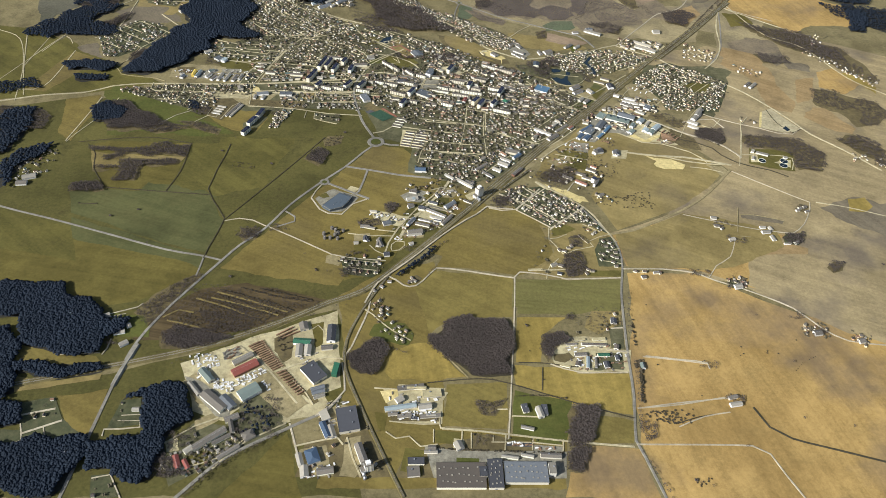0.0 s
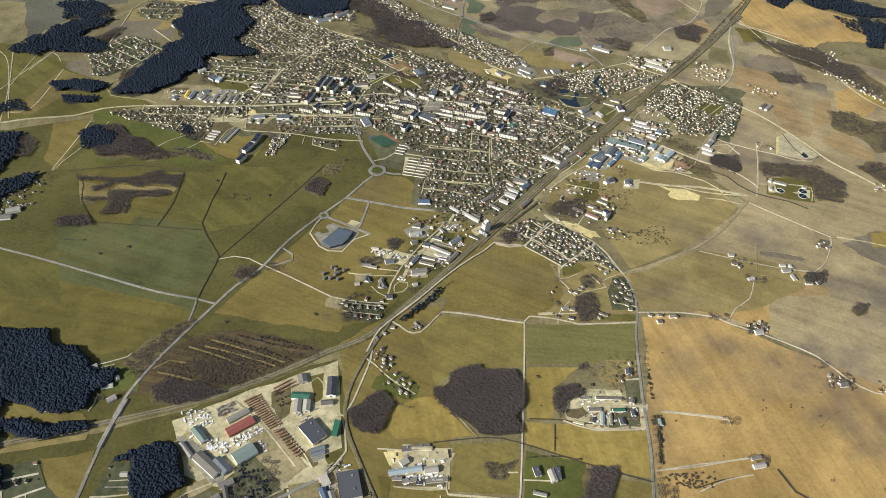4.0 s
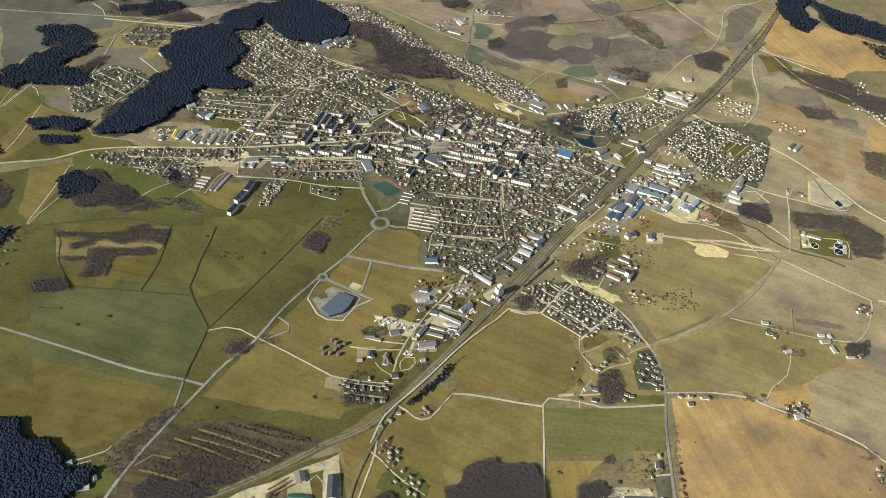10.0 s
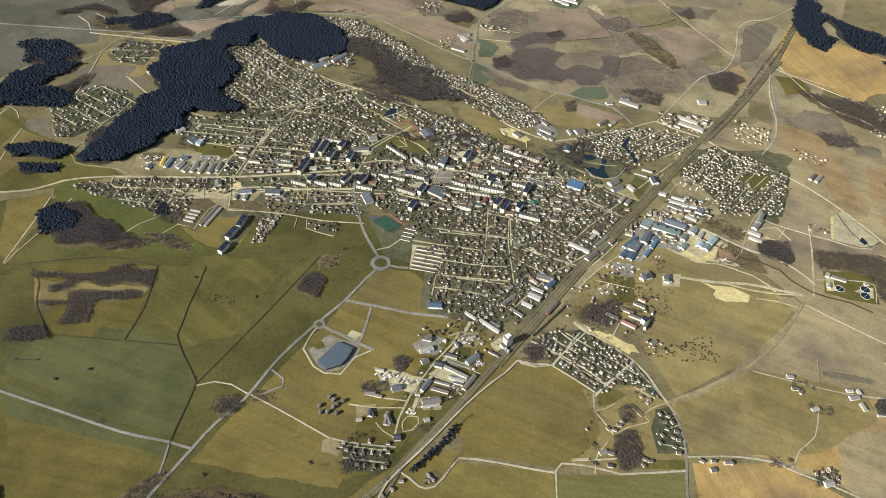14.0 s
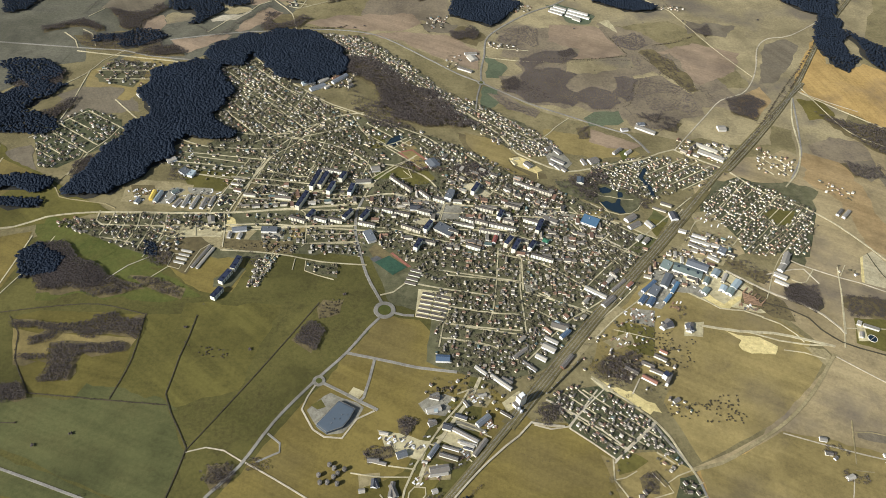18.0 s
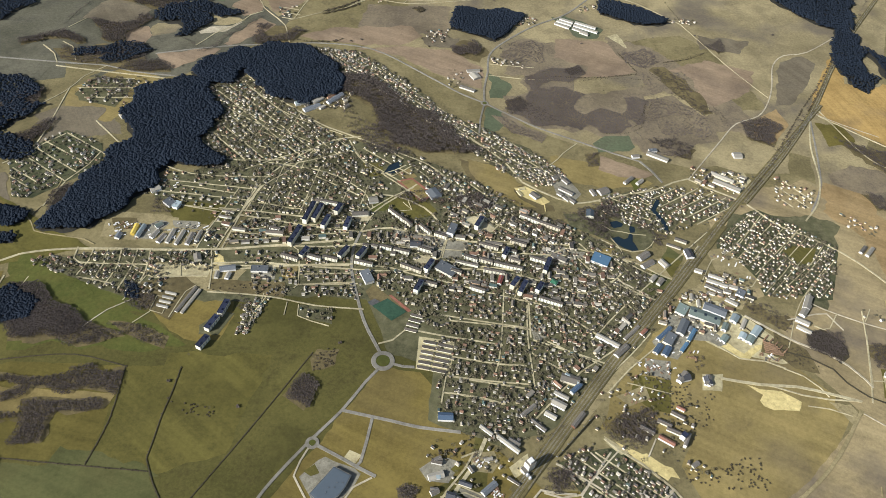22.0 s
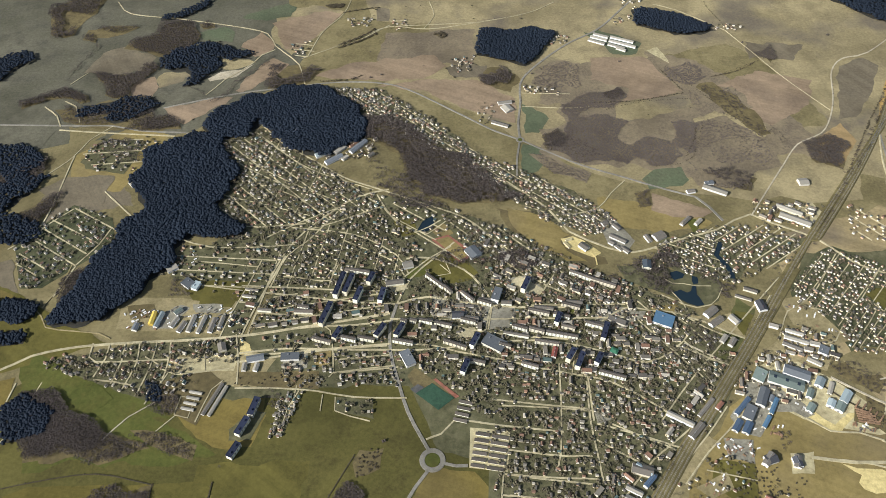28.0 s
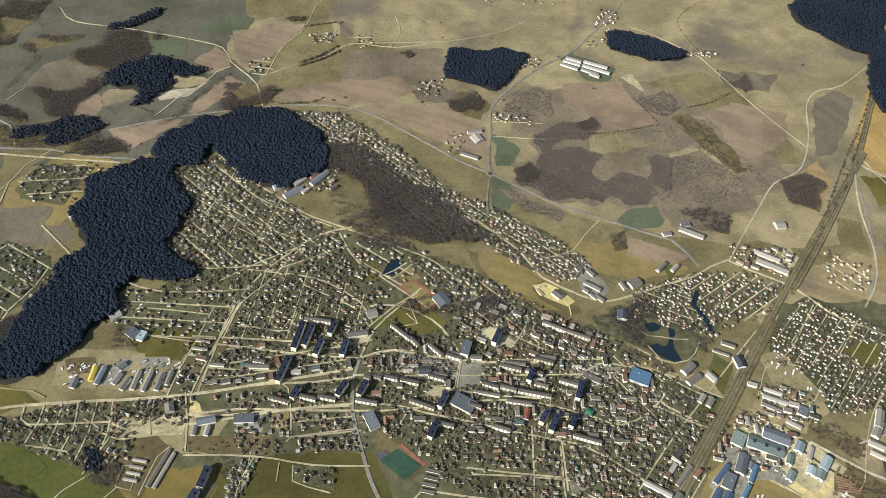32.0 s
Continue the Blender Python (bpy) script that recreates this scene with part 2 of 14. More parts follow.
M_RAILBED = soil("railway_ballast", (0.118, 0.094, 0.043), (0.155, 0.124, 0.06), (0.088, 0.07, 0.035), 0.01, 0.06, tint=(0.96, 1.0, 0.95))
M_TRACK = soil("track_ballast", (0.145, 0.119, 0.072), (0.19, 0.156, 0.098), (0.105, 0.086, 0.052), 0.01, 0.1, tint=(0.97, 1.0, 0.95))
M_DITCH = soil("ditch_bank", (0.05, 0.043, 0.025), (0.075, 0.06, 0.035), (0.04, 0.035, 0.02), 0.01, 0.1)
M_TURF = soil("sports_turf", (0.028, 0.062, 0.036), (0.036, 0.075, 0.044), (0.03, 0.06, 0.036), 0.02, 0.1, rough=0.85)
M_REDTRACK = soil("red_running_track", (0.22, 0.085, 0.055), (0.27, 0.11, 0.07), (0.2, 0.09, 0.06), 0.02, 0.1)


def water_build(nt, bs):
    bs.inputs["Base Color"].default_value = (0.012, 0.022, 0.03, 1)
    bs.inputs["Roughness"].default_value = 0.08
    bumped(nt, bs, grain(nt, 0.8, 3), 0.15, 0.05)


M_WATER = material("pond_water", water_build)
M_BARK = crown("bark", (0.05, 0.04, 0.03), (0.08, 0.065, 0.05))
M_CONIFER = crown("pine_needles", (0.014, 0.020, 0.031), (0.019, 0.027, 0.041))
M_TWIG = crown("bare_twigs", (0.080, 0.066, 0.058), (0.100, 0.083, 0.074))
M_BRUSH = crown("brown_scrub_twigs", (0.150, 0.126, 0.112), (0.185, 0.156, 0.136))
M_FRUIT = crown("pale_bare_twigs", (0.105, 0.092, 0.060), (0.150, 0.132, 0.088))
M_BUSH = crown("bare_shrub", (0.066, 0.055, 0.037), (0.100, 0.082, 0.054))
GREYS = [(0.0, (0.105, 0.094, 0.08)), (0.2, (0.14, 0.125, 0.102)), (0.42, (0.19, 0.17, 0.138)), (0.54, (0.065, 0.06, 0.054)),
         (0.66, (0.15, 0.088, 0.06)), (0.75, (0.34, 0.31, 0.255)), (0.88, (0.22, 0.125, 0.082)), (0.95, (0.08, 0.12, 0.11))]
M_ROOFS = many_colours("house_roofs", GREYS)
M_WALLS = many_colours("house_walls", [(0.0, (0.78, 0.71, 0.56)), (0.25, (0.8, 0.75, 0.64)), (0.45, (0.72, 0.61, 0.42)), (0.58, (0.8, 0.7, 0.5)),
                                       (0.73, (0.5, 0.34, 0.23)), (0.83, (0.8, 0.76, 0.68)), (0.95, (0.46, 0.4, 0.3))], 0.15)
M_BRICK = paint("red_brick", (0.26, 0.12, 0.08))
M_WHITE = paint("white_render", (0.8, 0.765, 0.675), 0.15)
M_CREAM = paint("cream_panel", (0.8, 0.715, 0.55), 0.18)
M_SILICATE = paint("pale_silicate_brick", (0.68, 0.625, 0.52), 0.22)
M_FELT = paint("black_felt_roof", (0.026, 0.032, 0.056), 0.2, 0.95, spec=0.05)
M_TAR = paint("tarred_felt_roof", (0.06, 0.062, 0.07), 0.3, 0.9)
M_BROWNROOF = paint("brown_felt_roof", (0.10, 0.085, 0.07), 0.4, 0.9)
M_SLATE = paint("grey_fibre_cement", (0.15, 0.134, 0.112), 0.4, 0.85)
M_LIGHTROOF = paint("pale_sheet_roof", (0.285, 0.262, 0.215), 0.25, 0.6)
M_STEEL = paint("blue_grey_sheet", (0.12, 0.13, 0.14), 0.2, 0.5)
M_ARENA = paint("slate_blue_roof_sheet", (0.075, 0.095, 0.115), 0.2, 0.6)
M_AZURE = paint("bright_blue_sheet", (0.07, 0.135, 0.205), 0.15, 0.5)
M_BLUE = paint("blue_sheet", (0.055, 0.085, 0.13), 0.15, 0.5)
M_SKY = paint("light_blue_sheet", (0.26, 0.31, 0.32), 0.15, 0.5)
M_GREENROOF = paint("green_sheet", (0.035, 0.13, 0.075), 0.15, 0.5)
M_RED = paint("red_sheet", (0.2, 0.06, 0.045), 0.2, 0.6)
M_YELLOW = paint("yellow_paint", (0.55, 0.4, 0.08), 0.2, 0.6)
M_TEAL = paint("green_grey_sheet", (0.15, 0.185, 0.165), 0.25, 0.6)
M_METAL = paint("galvanised_metal", (0.42, 0.43, 0.44), 0.2, 0.45, 0.6)
M_TIMBER = paint("stacked_timber", (0.24, 0.15, 0.09), 0.3, 0.85)
M_DOOR = paint("grey_door", (0.16, 0.16, 0.17), 0.2)
M_PANE = paint("window_glass", (0.03, 0.04, 0.055), 0.05, 0.1, 0.0, spec=0.6)
# ---- small tools ----
def link_mesh(name, verts, faces, mats, idx=None, smooth=False):
    me = bpy.data.meshes.new(name)
    me.from_pydata(verts, [], faces)
    for m in mats:
        me.materials.append(m)
    if idx is not None:
        me.polygons.foreach_set("material_index", idx)
    if smooth:
        me.polygons.foreach_set("use_smooth", [True] * len(faces))
    me.update()
    return new(name, me)


def part(name, verts, faces, mat, parent, label=""):
    ob = link_mesh(name, verts, faces, [mat])
    ob.parent = parent
    if label:
        tagged(ob, label)
    return ob


def inside(p, poly):
    x, y = p
    ok = False
    for (x0, y0), (x1, y1) in zip(poly, poly[1:] + poly[:1]):
        if (y0 > y) != (y1 > y) and x < (x1 - x0) * (y - y0) / (y1 - y0) + x0:
            ok = not ok
    return ok


def smooth_line(pts, step=25.0):
    """A Catmull-Rom curve through the given points, cut into short pieces."""
    p = [Vector(q) for q in pts]
    if len(p) < 3:
        return p
    p = [2 * p[0] - p[1]] + p + [2 * p[-1] - p[-2]]
    out = []
    for a, b, c, d in zip(p, p[1:], p[2:], p[3:]):
        n = max(1, int((c - b).length / step))
        for i in range(n):
            t = i / n
            out.append(0.5 * (2 * b + (c - a) * t + (2 * a - 5 * b + 4 * c - d) * t * t + (3 * b - a - 3 * c + d) * t ** 3))
    out.append(p[-2])
    return out


def ragged(poly, step=18.0, amp=5.0):
    """The outline of a patch with a natural, uneven edge."""
    out = []
    for a, b in zip(poly, poly[1:] + poly[:1]):
        a, b = Vector(a), Vector(b)
        n = max(1, int((b - a).length / step))
        side = Vector((-(b - a).y, (b - a).x)).normalized()
        for i in range(n):
            q = a + (b - a) * (i / n)
            k = noise.noise((q.x * 0.02, q.y * 0.02, 3.1)) + 0.6 * noise.noise((q.x * 0.07, q.y * 0.07, 9.0))
            out.append(q + side * k * amp * (1 if i else 0.3))
    return out


PATCHES, WATERS, CLEAR = [], [], []


def patch(name, poly, mat, z, label, category="field", amp=5.0, step=18.0):
    PATCHES.append(name)
    if category == "water":
        WATERS.append(poly)
    if mat is M_LANE or category in ("water", "sports pitch", "running track", "lawn", "car park", "sports court"):
        CLEAR.append((min(q[0] for q in poly), max(q[0] for q in poly), min(q[1] for q in poly), max(q[1] for q in poly), poly))
    z = 0.02 + 0.3 * z + 0.0016 * len(PATCHES)
    pts = ragged(poly, step, amp)
    bm = bmesh.new()
    f = bm.faces.new([bm.verts.new((q[0], q[1], z)) for q in pts])
    f.normal_update()
    if f.normal.z < 0:
        f.normal_flip()
    bmesh.ops.triangulate(bm, faces=bm.faces[:])
    me = bpy.data.meshes.new(name)
    bm.to_mesh(me)
    bm.free()
    me.materials.append(mat)
    return tagged(new(name, me), label, category, kind="structure")


def kept_clear(p):
    """Water, lawns, squares and pitches carry no houses or garden trees."""
    return any(a < p[0] < b and c < p[1] < d and inside(p, poly) for a, b, c, d, poly in CLEAR)


ROAD_PIECES, LINES, BUILT = [], [], []


def ribbon(pts, width, z, rise=0.0):
    """Strip of road: a crowned top with sloping edges."""
    v, f = [], []
    for i, q in enumerate(pts):
        d = (pts[min(i + 1, len(pts) - 1)] - pts[max(i - 1, 0)]).normalized()
        s = Vector((-d.y, d.x))
        w = width * (1 + 0.08 * noise.noise((q.x * 0.03, q.y * 0.03, 1)))
        for k, h in ((0.5 + rise / width, 0.0), (0.44, z + rise), (-0.44, z + rise), (-0.5 - rise / width, 0.0)):
            v.append((q.x + s.x * w * k, q.y + s.y * w * k, h if h else 0.0))
    for i in range(len(pts) - 1):
        for k in range(3):
            a = i * 4 + k
            f.append((a, a + 1, a + 5, a + 4))
    return v, f


def road(name, pts, width, mat, label, z=1.9, category="road", rise=0.0, curve=True):
    line = smooth_line(pts) if curve else [Vector(q) for q in pts]
    ROAD_PIECES.append(name)
    LINES.append((line, width))
    v, f = ribbon(line, width, z * 0.1 + 0.93 + 0.0012 * len(ROAD_PIECES), rise)
    return tagged(link_mesh(name, v, [tuple(reversed(q)) for q in f], [mat]), label, category, kind="structure")


class Bulk:
    """Gathers many small pieces into one mesh of several materials."""
    def __init__(self):
        self.v, self.f, self.m = [], [], []

    def add(self, verts, faces, mats):
        n = len(self.v)
        self.v.extend(verts)
        self.f.extend(tuple(i + n for i in q) for q in faces)
        self.m.extend(mats)

    def make(self, name, mats, label, category, kind="stuff", parent=None):
        ob = link_mesh(name, self.v, self.f, mats, self.m, smooth=category in ("trees", "hedge"))
        return tagged(ob, label, category, kind=kind)


def turned(x, y, ang):
    c, s = math.cos(ang), math.sin(ang)
    return lambda a, b, h: (x + a * c - b * s, y + a * s + b * c, h)


# ---- trees ----
def clump_shapes(kind, seed):
    """One tree at unit height: trunk, limbs and several ragged clumps of crown. Faces: 0 bark, 1 crown."""
    rng = random.Random(seed)
    v, f, m = [], [], []

    def tube(a, b, ra, rb, n=3):
        k = len(v)
        for p, r in ((a, ra), (b, rb)):
            for i in range(n):
                t = 2 * math.pi * i / n
                v.append((p[0] + r * math.cos(t), p[1] + r * math.sin(t), p[2]))
        for i in range(n):
            f.append((k + i, k + (i + 1) % n, k + n + (i + 1) % n, k + n + i))
            m.append(0)

    def lump(c, r, h):
        k = len(v)
        top, low = (c[0] + rng.uniform(-.2, .2) * r, c[1] + rng.uniform(-.2, .2) * r, c[2] + h), (c[0], c[1], c[2] - h * 0.8)
        n = 5
        v.append(top)
        for i in range(n):
            t = 2 * math.pi * (i + rng.uniform(-.3, .3)) / n
            q = r * rng.uniform(0.65, 1.15)
            v.append((c[0] + q * math.cos(t), c[1] + q * math.sin(t), c[2] + rng.uniform(-.3, .3) * h))
        v.append(low)
        for i in range(n):
            f.append((k, k + 1 + i, k + 1 + (i + 1) % n))
            f.append((k + n + 1, k + 1 + (i + 1) % n, k + 1 + i))
            m.extend((1, 1))

    if kind == "conifer":
        tube((0, 0, 0), (0, 0, 0.5), 0.02, 0.012)
        for i in range(3):
            t = i * 2.1 + rng.uniform(-.5, .5)
            lump((0.1 * math.cos(t), 0.1 * math.sin(t), rng.uniform(0.66, 0.76)), rng.uniform(0.15, 0.21), 0.1)
        lump((rng.uniform(-.03, .03), rng.uniform(-.03, .03), 0.8), 0.12, 0.1)
    elif kind == "brush":
        for i in range(9):
            t, r = i * 2.4 + rng.uniform(-.4, .4), 0.5 * math.sqrt((i + .5) / 9)
            x, y, u, w = r * math.cos(t), r * math.sin(t), rng.uniform(0, 6.28), rng.uniform(.1, .2)
            k = len(v)
            v.extend(((x * .5, y * .5, 0), (x + w * math.cos(u), y + w * math.sin(u), rng.uniform(.5, 1)), (x - w * math.cos(u), y - w * math.sin(u), rng.uniform(.5, 1))))
            f.append((k, k + 1, k + 2))
            m.append(1)
    elif kind == "bush":
        tube((0, 0, 0), (0, 0, 0.4), 0.03, 0.02)
        for i in range(4):
            t = i * 1.57 + rng.uniform(-.4, .4)
            lump((0.3 * math.cos(t), 0.3 * math.sin(t), 0.45 + rng.uniform(-.1, .15)), 0.32, 0.3)
    else:
        tube((0, 0, 0), (0, 0, 0.55), 0.025, 0.012)
        for i in range(42):
            t, r = i * 2.4 + rng.uniform(-.4, .4), 0.46 * math.sqrt((i + .5) / 42)
            e = (r * math.cos(t), r * math.sin(t), 0.9 - r * r + rng.uniform(-.07, .05))
            o = (e[0] * .45, e[1] * .45, e[2] - rng.uniform(.05, .15))
            u = rng.uniform(0, 6.28)
            w = rng.uniform(.035, .075)
            k = len(v)
            v.extend((o, (e[0] + w * math.cos(u), e[1] + w * math.sin(u), e[2] - .03), (e[0] - w * math.cos(u), e[1] - w * math.sin(u), e[2] + .02)))
            f.append((k, k + 1, k + 2))
            m.append(1)
    return v, f, m


SHAPES = {k: [clump_shapes(k, 11 * i + len(k)) for i in range(5)] for k in ("conifer", "leafless", "bush", "brush")}


def plant(bulk, kind, x, y, h, rng, spread=1.0, base=0.0):
    v, f, m = rng.choice(SHAPES[kind])
    t = rng.uniform(0, 6.28)
    c, s = math.cos(t) * h * spread, math.sin(t) * h * spread
    bulk.add([(x + a * c - b * s, y + a * s + b * c, base + z * h) for a, b, z in v], f, m)


def wood(name, poly, kind, step, height, label, seed=0, keep=1.0, gap=0.0):
    """A stand of trees inside an outline, with uneven spacing and clearings."""
    rng = random.Random(seed + len(poly) * 7)
    b = Bulk()
    xs, ys = [q[0] for q in poly], [q[1] for q in poly]
    amp = min(22, 0.11 * math.hypot(max(xs) - min(xs), max(ys) - min(ys)))
    y = min(ys)
    while y < max(ys):
        x = min(xs)
        while x < max(xs):
            p = (x + rng.uniform(-.6, .6) * step, y + rng.uniform(-.6, .6) * step)
            k = noise.noise((p[0] * 0.012, p[1] * 0.012, seed))
            if rng.random() < keep and k > gap - 1 and not any(inside(p, w) for w in WATERS) and inside((p[0] + amp * noise.noise((p[0] * .018, p[1] * .018, 5)), p[1] + amp * noise.noise((p[0] * .018, p[1] * .018, 8))), poly):
                plant(b, kind, p[0], p[1], height * (rng.uniform(0.95, 1.04) if rng.random() < 0.96 else 0.8), rng, 2.1 if kind == "conifer" else 1.5)
            x += step
        y += step * 0.87
    if not b.v:
        return None
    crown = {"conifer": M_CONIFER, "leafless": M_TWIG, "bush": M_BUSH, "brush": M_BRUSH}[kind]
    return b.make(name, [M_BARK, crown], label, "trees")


def grove(poly, kind, step, height, label, seed=0, keep=1.0, gap=0.0, floor=None):
    """A stand of trees on its own dark ground."""
    patch("wood_floor", poly, floor, 0.14, "dark ground under the trees", "ground", 14.0)
    wood("wood", poly, kind, step, height, label, seed, keep, gap)


def row_of_shrubs(name, pts, height, label, step=6.0, wide=2.0, kind="bush", seed=3, keep=0.9):
    rng = random.Random(seed + len(pts))
    b = Bulk()
    line = smooth_line(pts, step)
    for q in line:
        if rng.random() < keep:
            plant(b, kind, q.x + rng.uniform(-wide, wide), q.y + rng.uniform(-wide, wide), height * rng.uniform(0.6, 1.3), rng, 1.3)
    return b.make(name, [M_BARK, {"leafless": M_TWIG, "conifer": M_CONIFER}.get(kind, M_BUSH)], label, "hedge")


# ---- buildings ----
def shell(at, L, W, H, roof, rise, eave=0.4):
    """Walls and roof of a long building. roof: gable, flat, hip or shed."""
    a, b = L / 2, W / 2
    wv = [at(-a, -b, 0), at(a, -b, 0), at(a, b, 0), at(-a, b, 0), at(-a, -b, H), at(a, -b, H), at(a, b, H), at(-a, b, H)]
    wf = [(0, 1, 5, 4), (1, 2, 6, 5), (2, 3, 7, 6), (3, 0, 4, 7)]
    A, B = a + eave, b + eave
    if roof == "flat":
        p = 0.5
        rv = [at(-A, -B, H), at(A, -B, H), at(A, B, H), at(-A, B, H), at(-A, -B, H + p), at(A, -B, H + p), at(A, B, H + p), at(-A, B, H + p),
              at(-a + .3, -b + .3, H + p), at(a - .3, -b + .3, H + p), at(a - .3, b - .3, H + p), at(-a + .3, b - .3, H + p),
              at(-a + .3, -b + .3, H + .15), at(a - .3, -b + .3, H + .15), at(a - .3, b - .3, H + .15), at(-a + .3, b - .3, H + .15)]
        rf = [(0, 1, 5, 4), (1, 2, 6, 5), (2, 3, 7, 6), (3, 0, 4, 7), (4, 5, 9, 8), (5, 6, 10, 9), (6, 7, 11, 10), (7, 4, 8, 11),
              (8, 9, 13, 12), (9, 10, 14, 13), (10, 11, 15, 14), (11, 8, 12, 15), (12, 13, 14, 15), (3, 2, 1, 0)]
        return wv, wf, rv, rf
    h2 = H - eave * rise / b
    if roof == "shed":
        wv[6:8] = [at(a, b, H + rise), at(-a, b, H + rise)]
        t = 0.25
        rv = [at(-A, -B, H), at(A, -B, H), at(A, B, H + rise), at(-A, B, H + rise), at(-A, -B, H + t), at(A, -B, H + t), at(A, B, H + rise + t), at(-A, B, H + rise + t)]
        return wv, wf, rv, [(0, 1, 5, 4), (1, 2, 6, 5), (2, 3, 7, 6), (3, 0, 4, 7), (4, 5, 6, 7), (3, 2, 1, 0)]
    e = 0.0 if roof == "gable" else min(b * 0.9, a * 0.8)
    if roof == "gable":
        wv += [at(-a, 0, H + rise - .05), at(a, 0, H + rise - .05)]
        wf += [(5, 6, 9), (7, 4, 8)]
    t = 0.2
    rv = []
    for d in (0, t):
        rv += [at(-A, -B, h2 + d), at(A, -B, h2 + d), at(A, B, h2 + d), at(-A, B, h2 + d), at(-A + e, 0, H + rise + d), at(A - e, 0, H + rise + d)]
    rf = [(6, 7, 11, 10), (8, 9, 10, 11), (0, 4, 5, 1), (2, 5, 4, 3), (0, 1, 7, 6), (2, 3, 9, 8),
          (7, 8, 11), (9, 6, 10)] if e else [(6, 7, 11, 10), (8, 9, 10, 11), (0, 4, 5, 1), (2, 5, 4, 3), (0, 1, 7, 6), (2, 3, 9, 8),
          (1, 5, 11, 7), (5, 2, 8, 11), (3, 4, 10, 9), (4, 0, 6, 10)]
    return wv, wf, rv, rf


def box(at, x0, y0, z0, x1, y1, z1):
    v = [at(x0, y0, z0), at(x1, y0, z0), at(x1, y1, z0), at(x0, y1, z0), at(x0, y0, z1), at(x1, y0, z1), at(x1, y1, z1), at(x0, y1, z1)]
    return v, [(0, 1, 5, 4), (1, 2, 6, 5), (2, 3, 7, 6), (3, 0, 4, 7), (4, 5, 6, 7), (3, 2, 1, 0)]


def building(name, x, y, ang, L, W, H, roof, rise, wallmat, roofmat, label, category="building", group="", extras="", ):
    """A building as a thing: walls, roof and the fittings that its kind has."""
    home = new(name)
    home.location = (x, y, 0)
    home.rotation_euler = (0, 0, radians(ang))
    BUILT.append((x, y, radians(ang), L, W))
    at = turned(0, 0, 0)
    wv, wf, rv, rf = shell(at, L, W, H, roof, rise)
    part("wall", wv, wf, wallmat, home)
    top_part = part("roof", rv, rf, roofmat, home)
    if roof == "gable" and "c" not in extras:
        part("ridge_cap", *box(at, -L / 2 - .3, -.3, H + rise - .12, L / 2 + .3, .3, H + rise + .12), M_METAL, top_part)
    top = H + (rise if roof in ("gable", "hip") else 0.15)
    if "c" in extras:
        part("chimney", *box(at, L * .18, -.4, H, L * .18 + .8, .4, top + 1.0), M_BRICK, home)
    if "s" in extras:
        for k in range(max(2, int(L / 14))):
            q = -L / 2 + (k + .5) * L / max(2, int(L / 14))
            part("stair_head", *box(at, q - 1.5, -1.5, H, q + 1.5, 1.5, H + 2.2), roofmat, home)
    if "w" in extras:
        for k in range(int(H / 2.8)):
            for sgn in (-1, 1):
                n = max(3, int(L / 7))
                for i in range(n):
                    q = -L / 2 + (i + .5) * L / n
                    part("window", *box(at, q - 1.4, sgn * W / 2 - .04, 1 + k * 2.8, q + 1.4, sgn * W / 2 + .04, 2.5 + k * 2.8), M_PANE, home)
    if "l" in extras:
        n = max(2, int(L / 18))
        for i in range(n):
            q = -L / 2 + (i + .5) * L / n
            part("skylight", *box(at, q - 2.5, -W * .12, top - .6, q + 2.5, W * .12, top + .7), M_PANE, home)
    if "g" in extras:
        for i in range(int(L / 7)):
            for k in range(3):
                if (i * 7 + k * 5) % 11 < 3:
                    continue
                q, r = -L / 2 + 4 + 7 * i + (i * 5 + k * 3) % 4 - 1.5, (k - 1) * W * .28 + (i * 3) % 4 - 1.5
                part("roof_light", *box(at, q - 1.3, r - .9, H + .15, q + 1.3, r + .9, H + 1.1), M_LIGHTROOF, home)
    if "d" in extras:
        door = part("door", *box(at, L / 2 - .05, -2, 0, L / 2 + .08, 2, min(4.2, H * .8)), M_DOOR, home)
        part("handle", *box(at, L / 2 + .08, 1.5, 1.7, L / 2 + .16, 1.6, 2.1), M_METAL, door)
    if "v" in extras:
        for i in range(max(1, int(L / 20))):
            q = -L / 2 + (i + .4) * L / max(1, int(L / 20))
            part("roof_vent", *box(at, q - 1.2, W * .2 - 1.2, H, q + 1.2, W * .2 + 1.2, H + 1.8), M_METAL, home)
    return tagged(home, label, category, group=group)


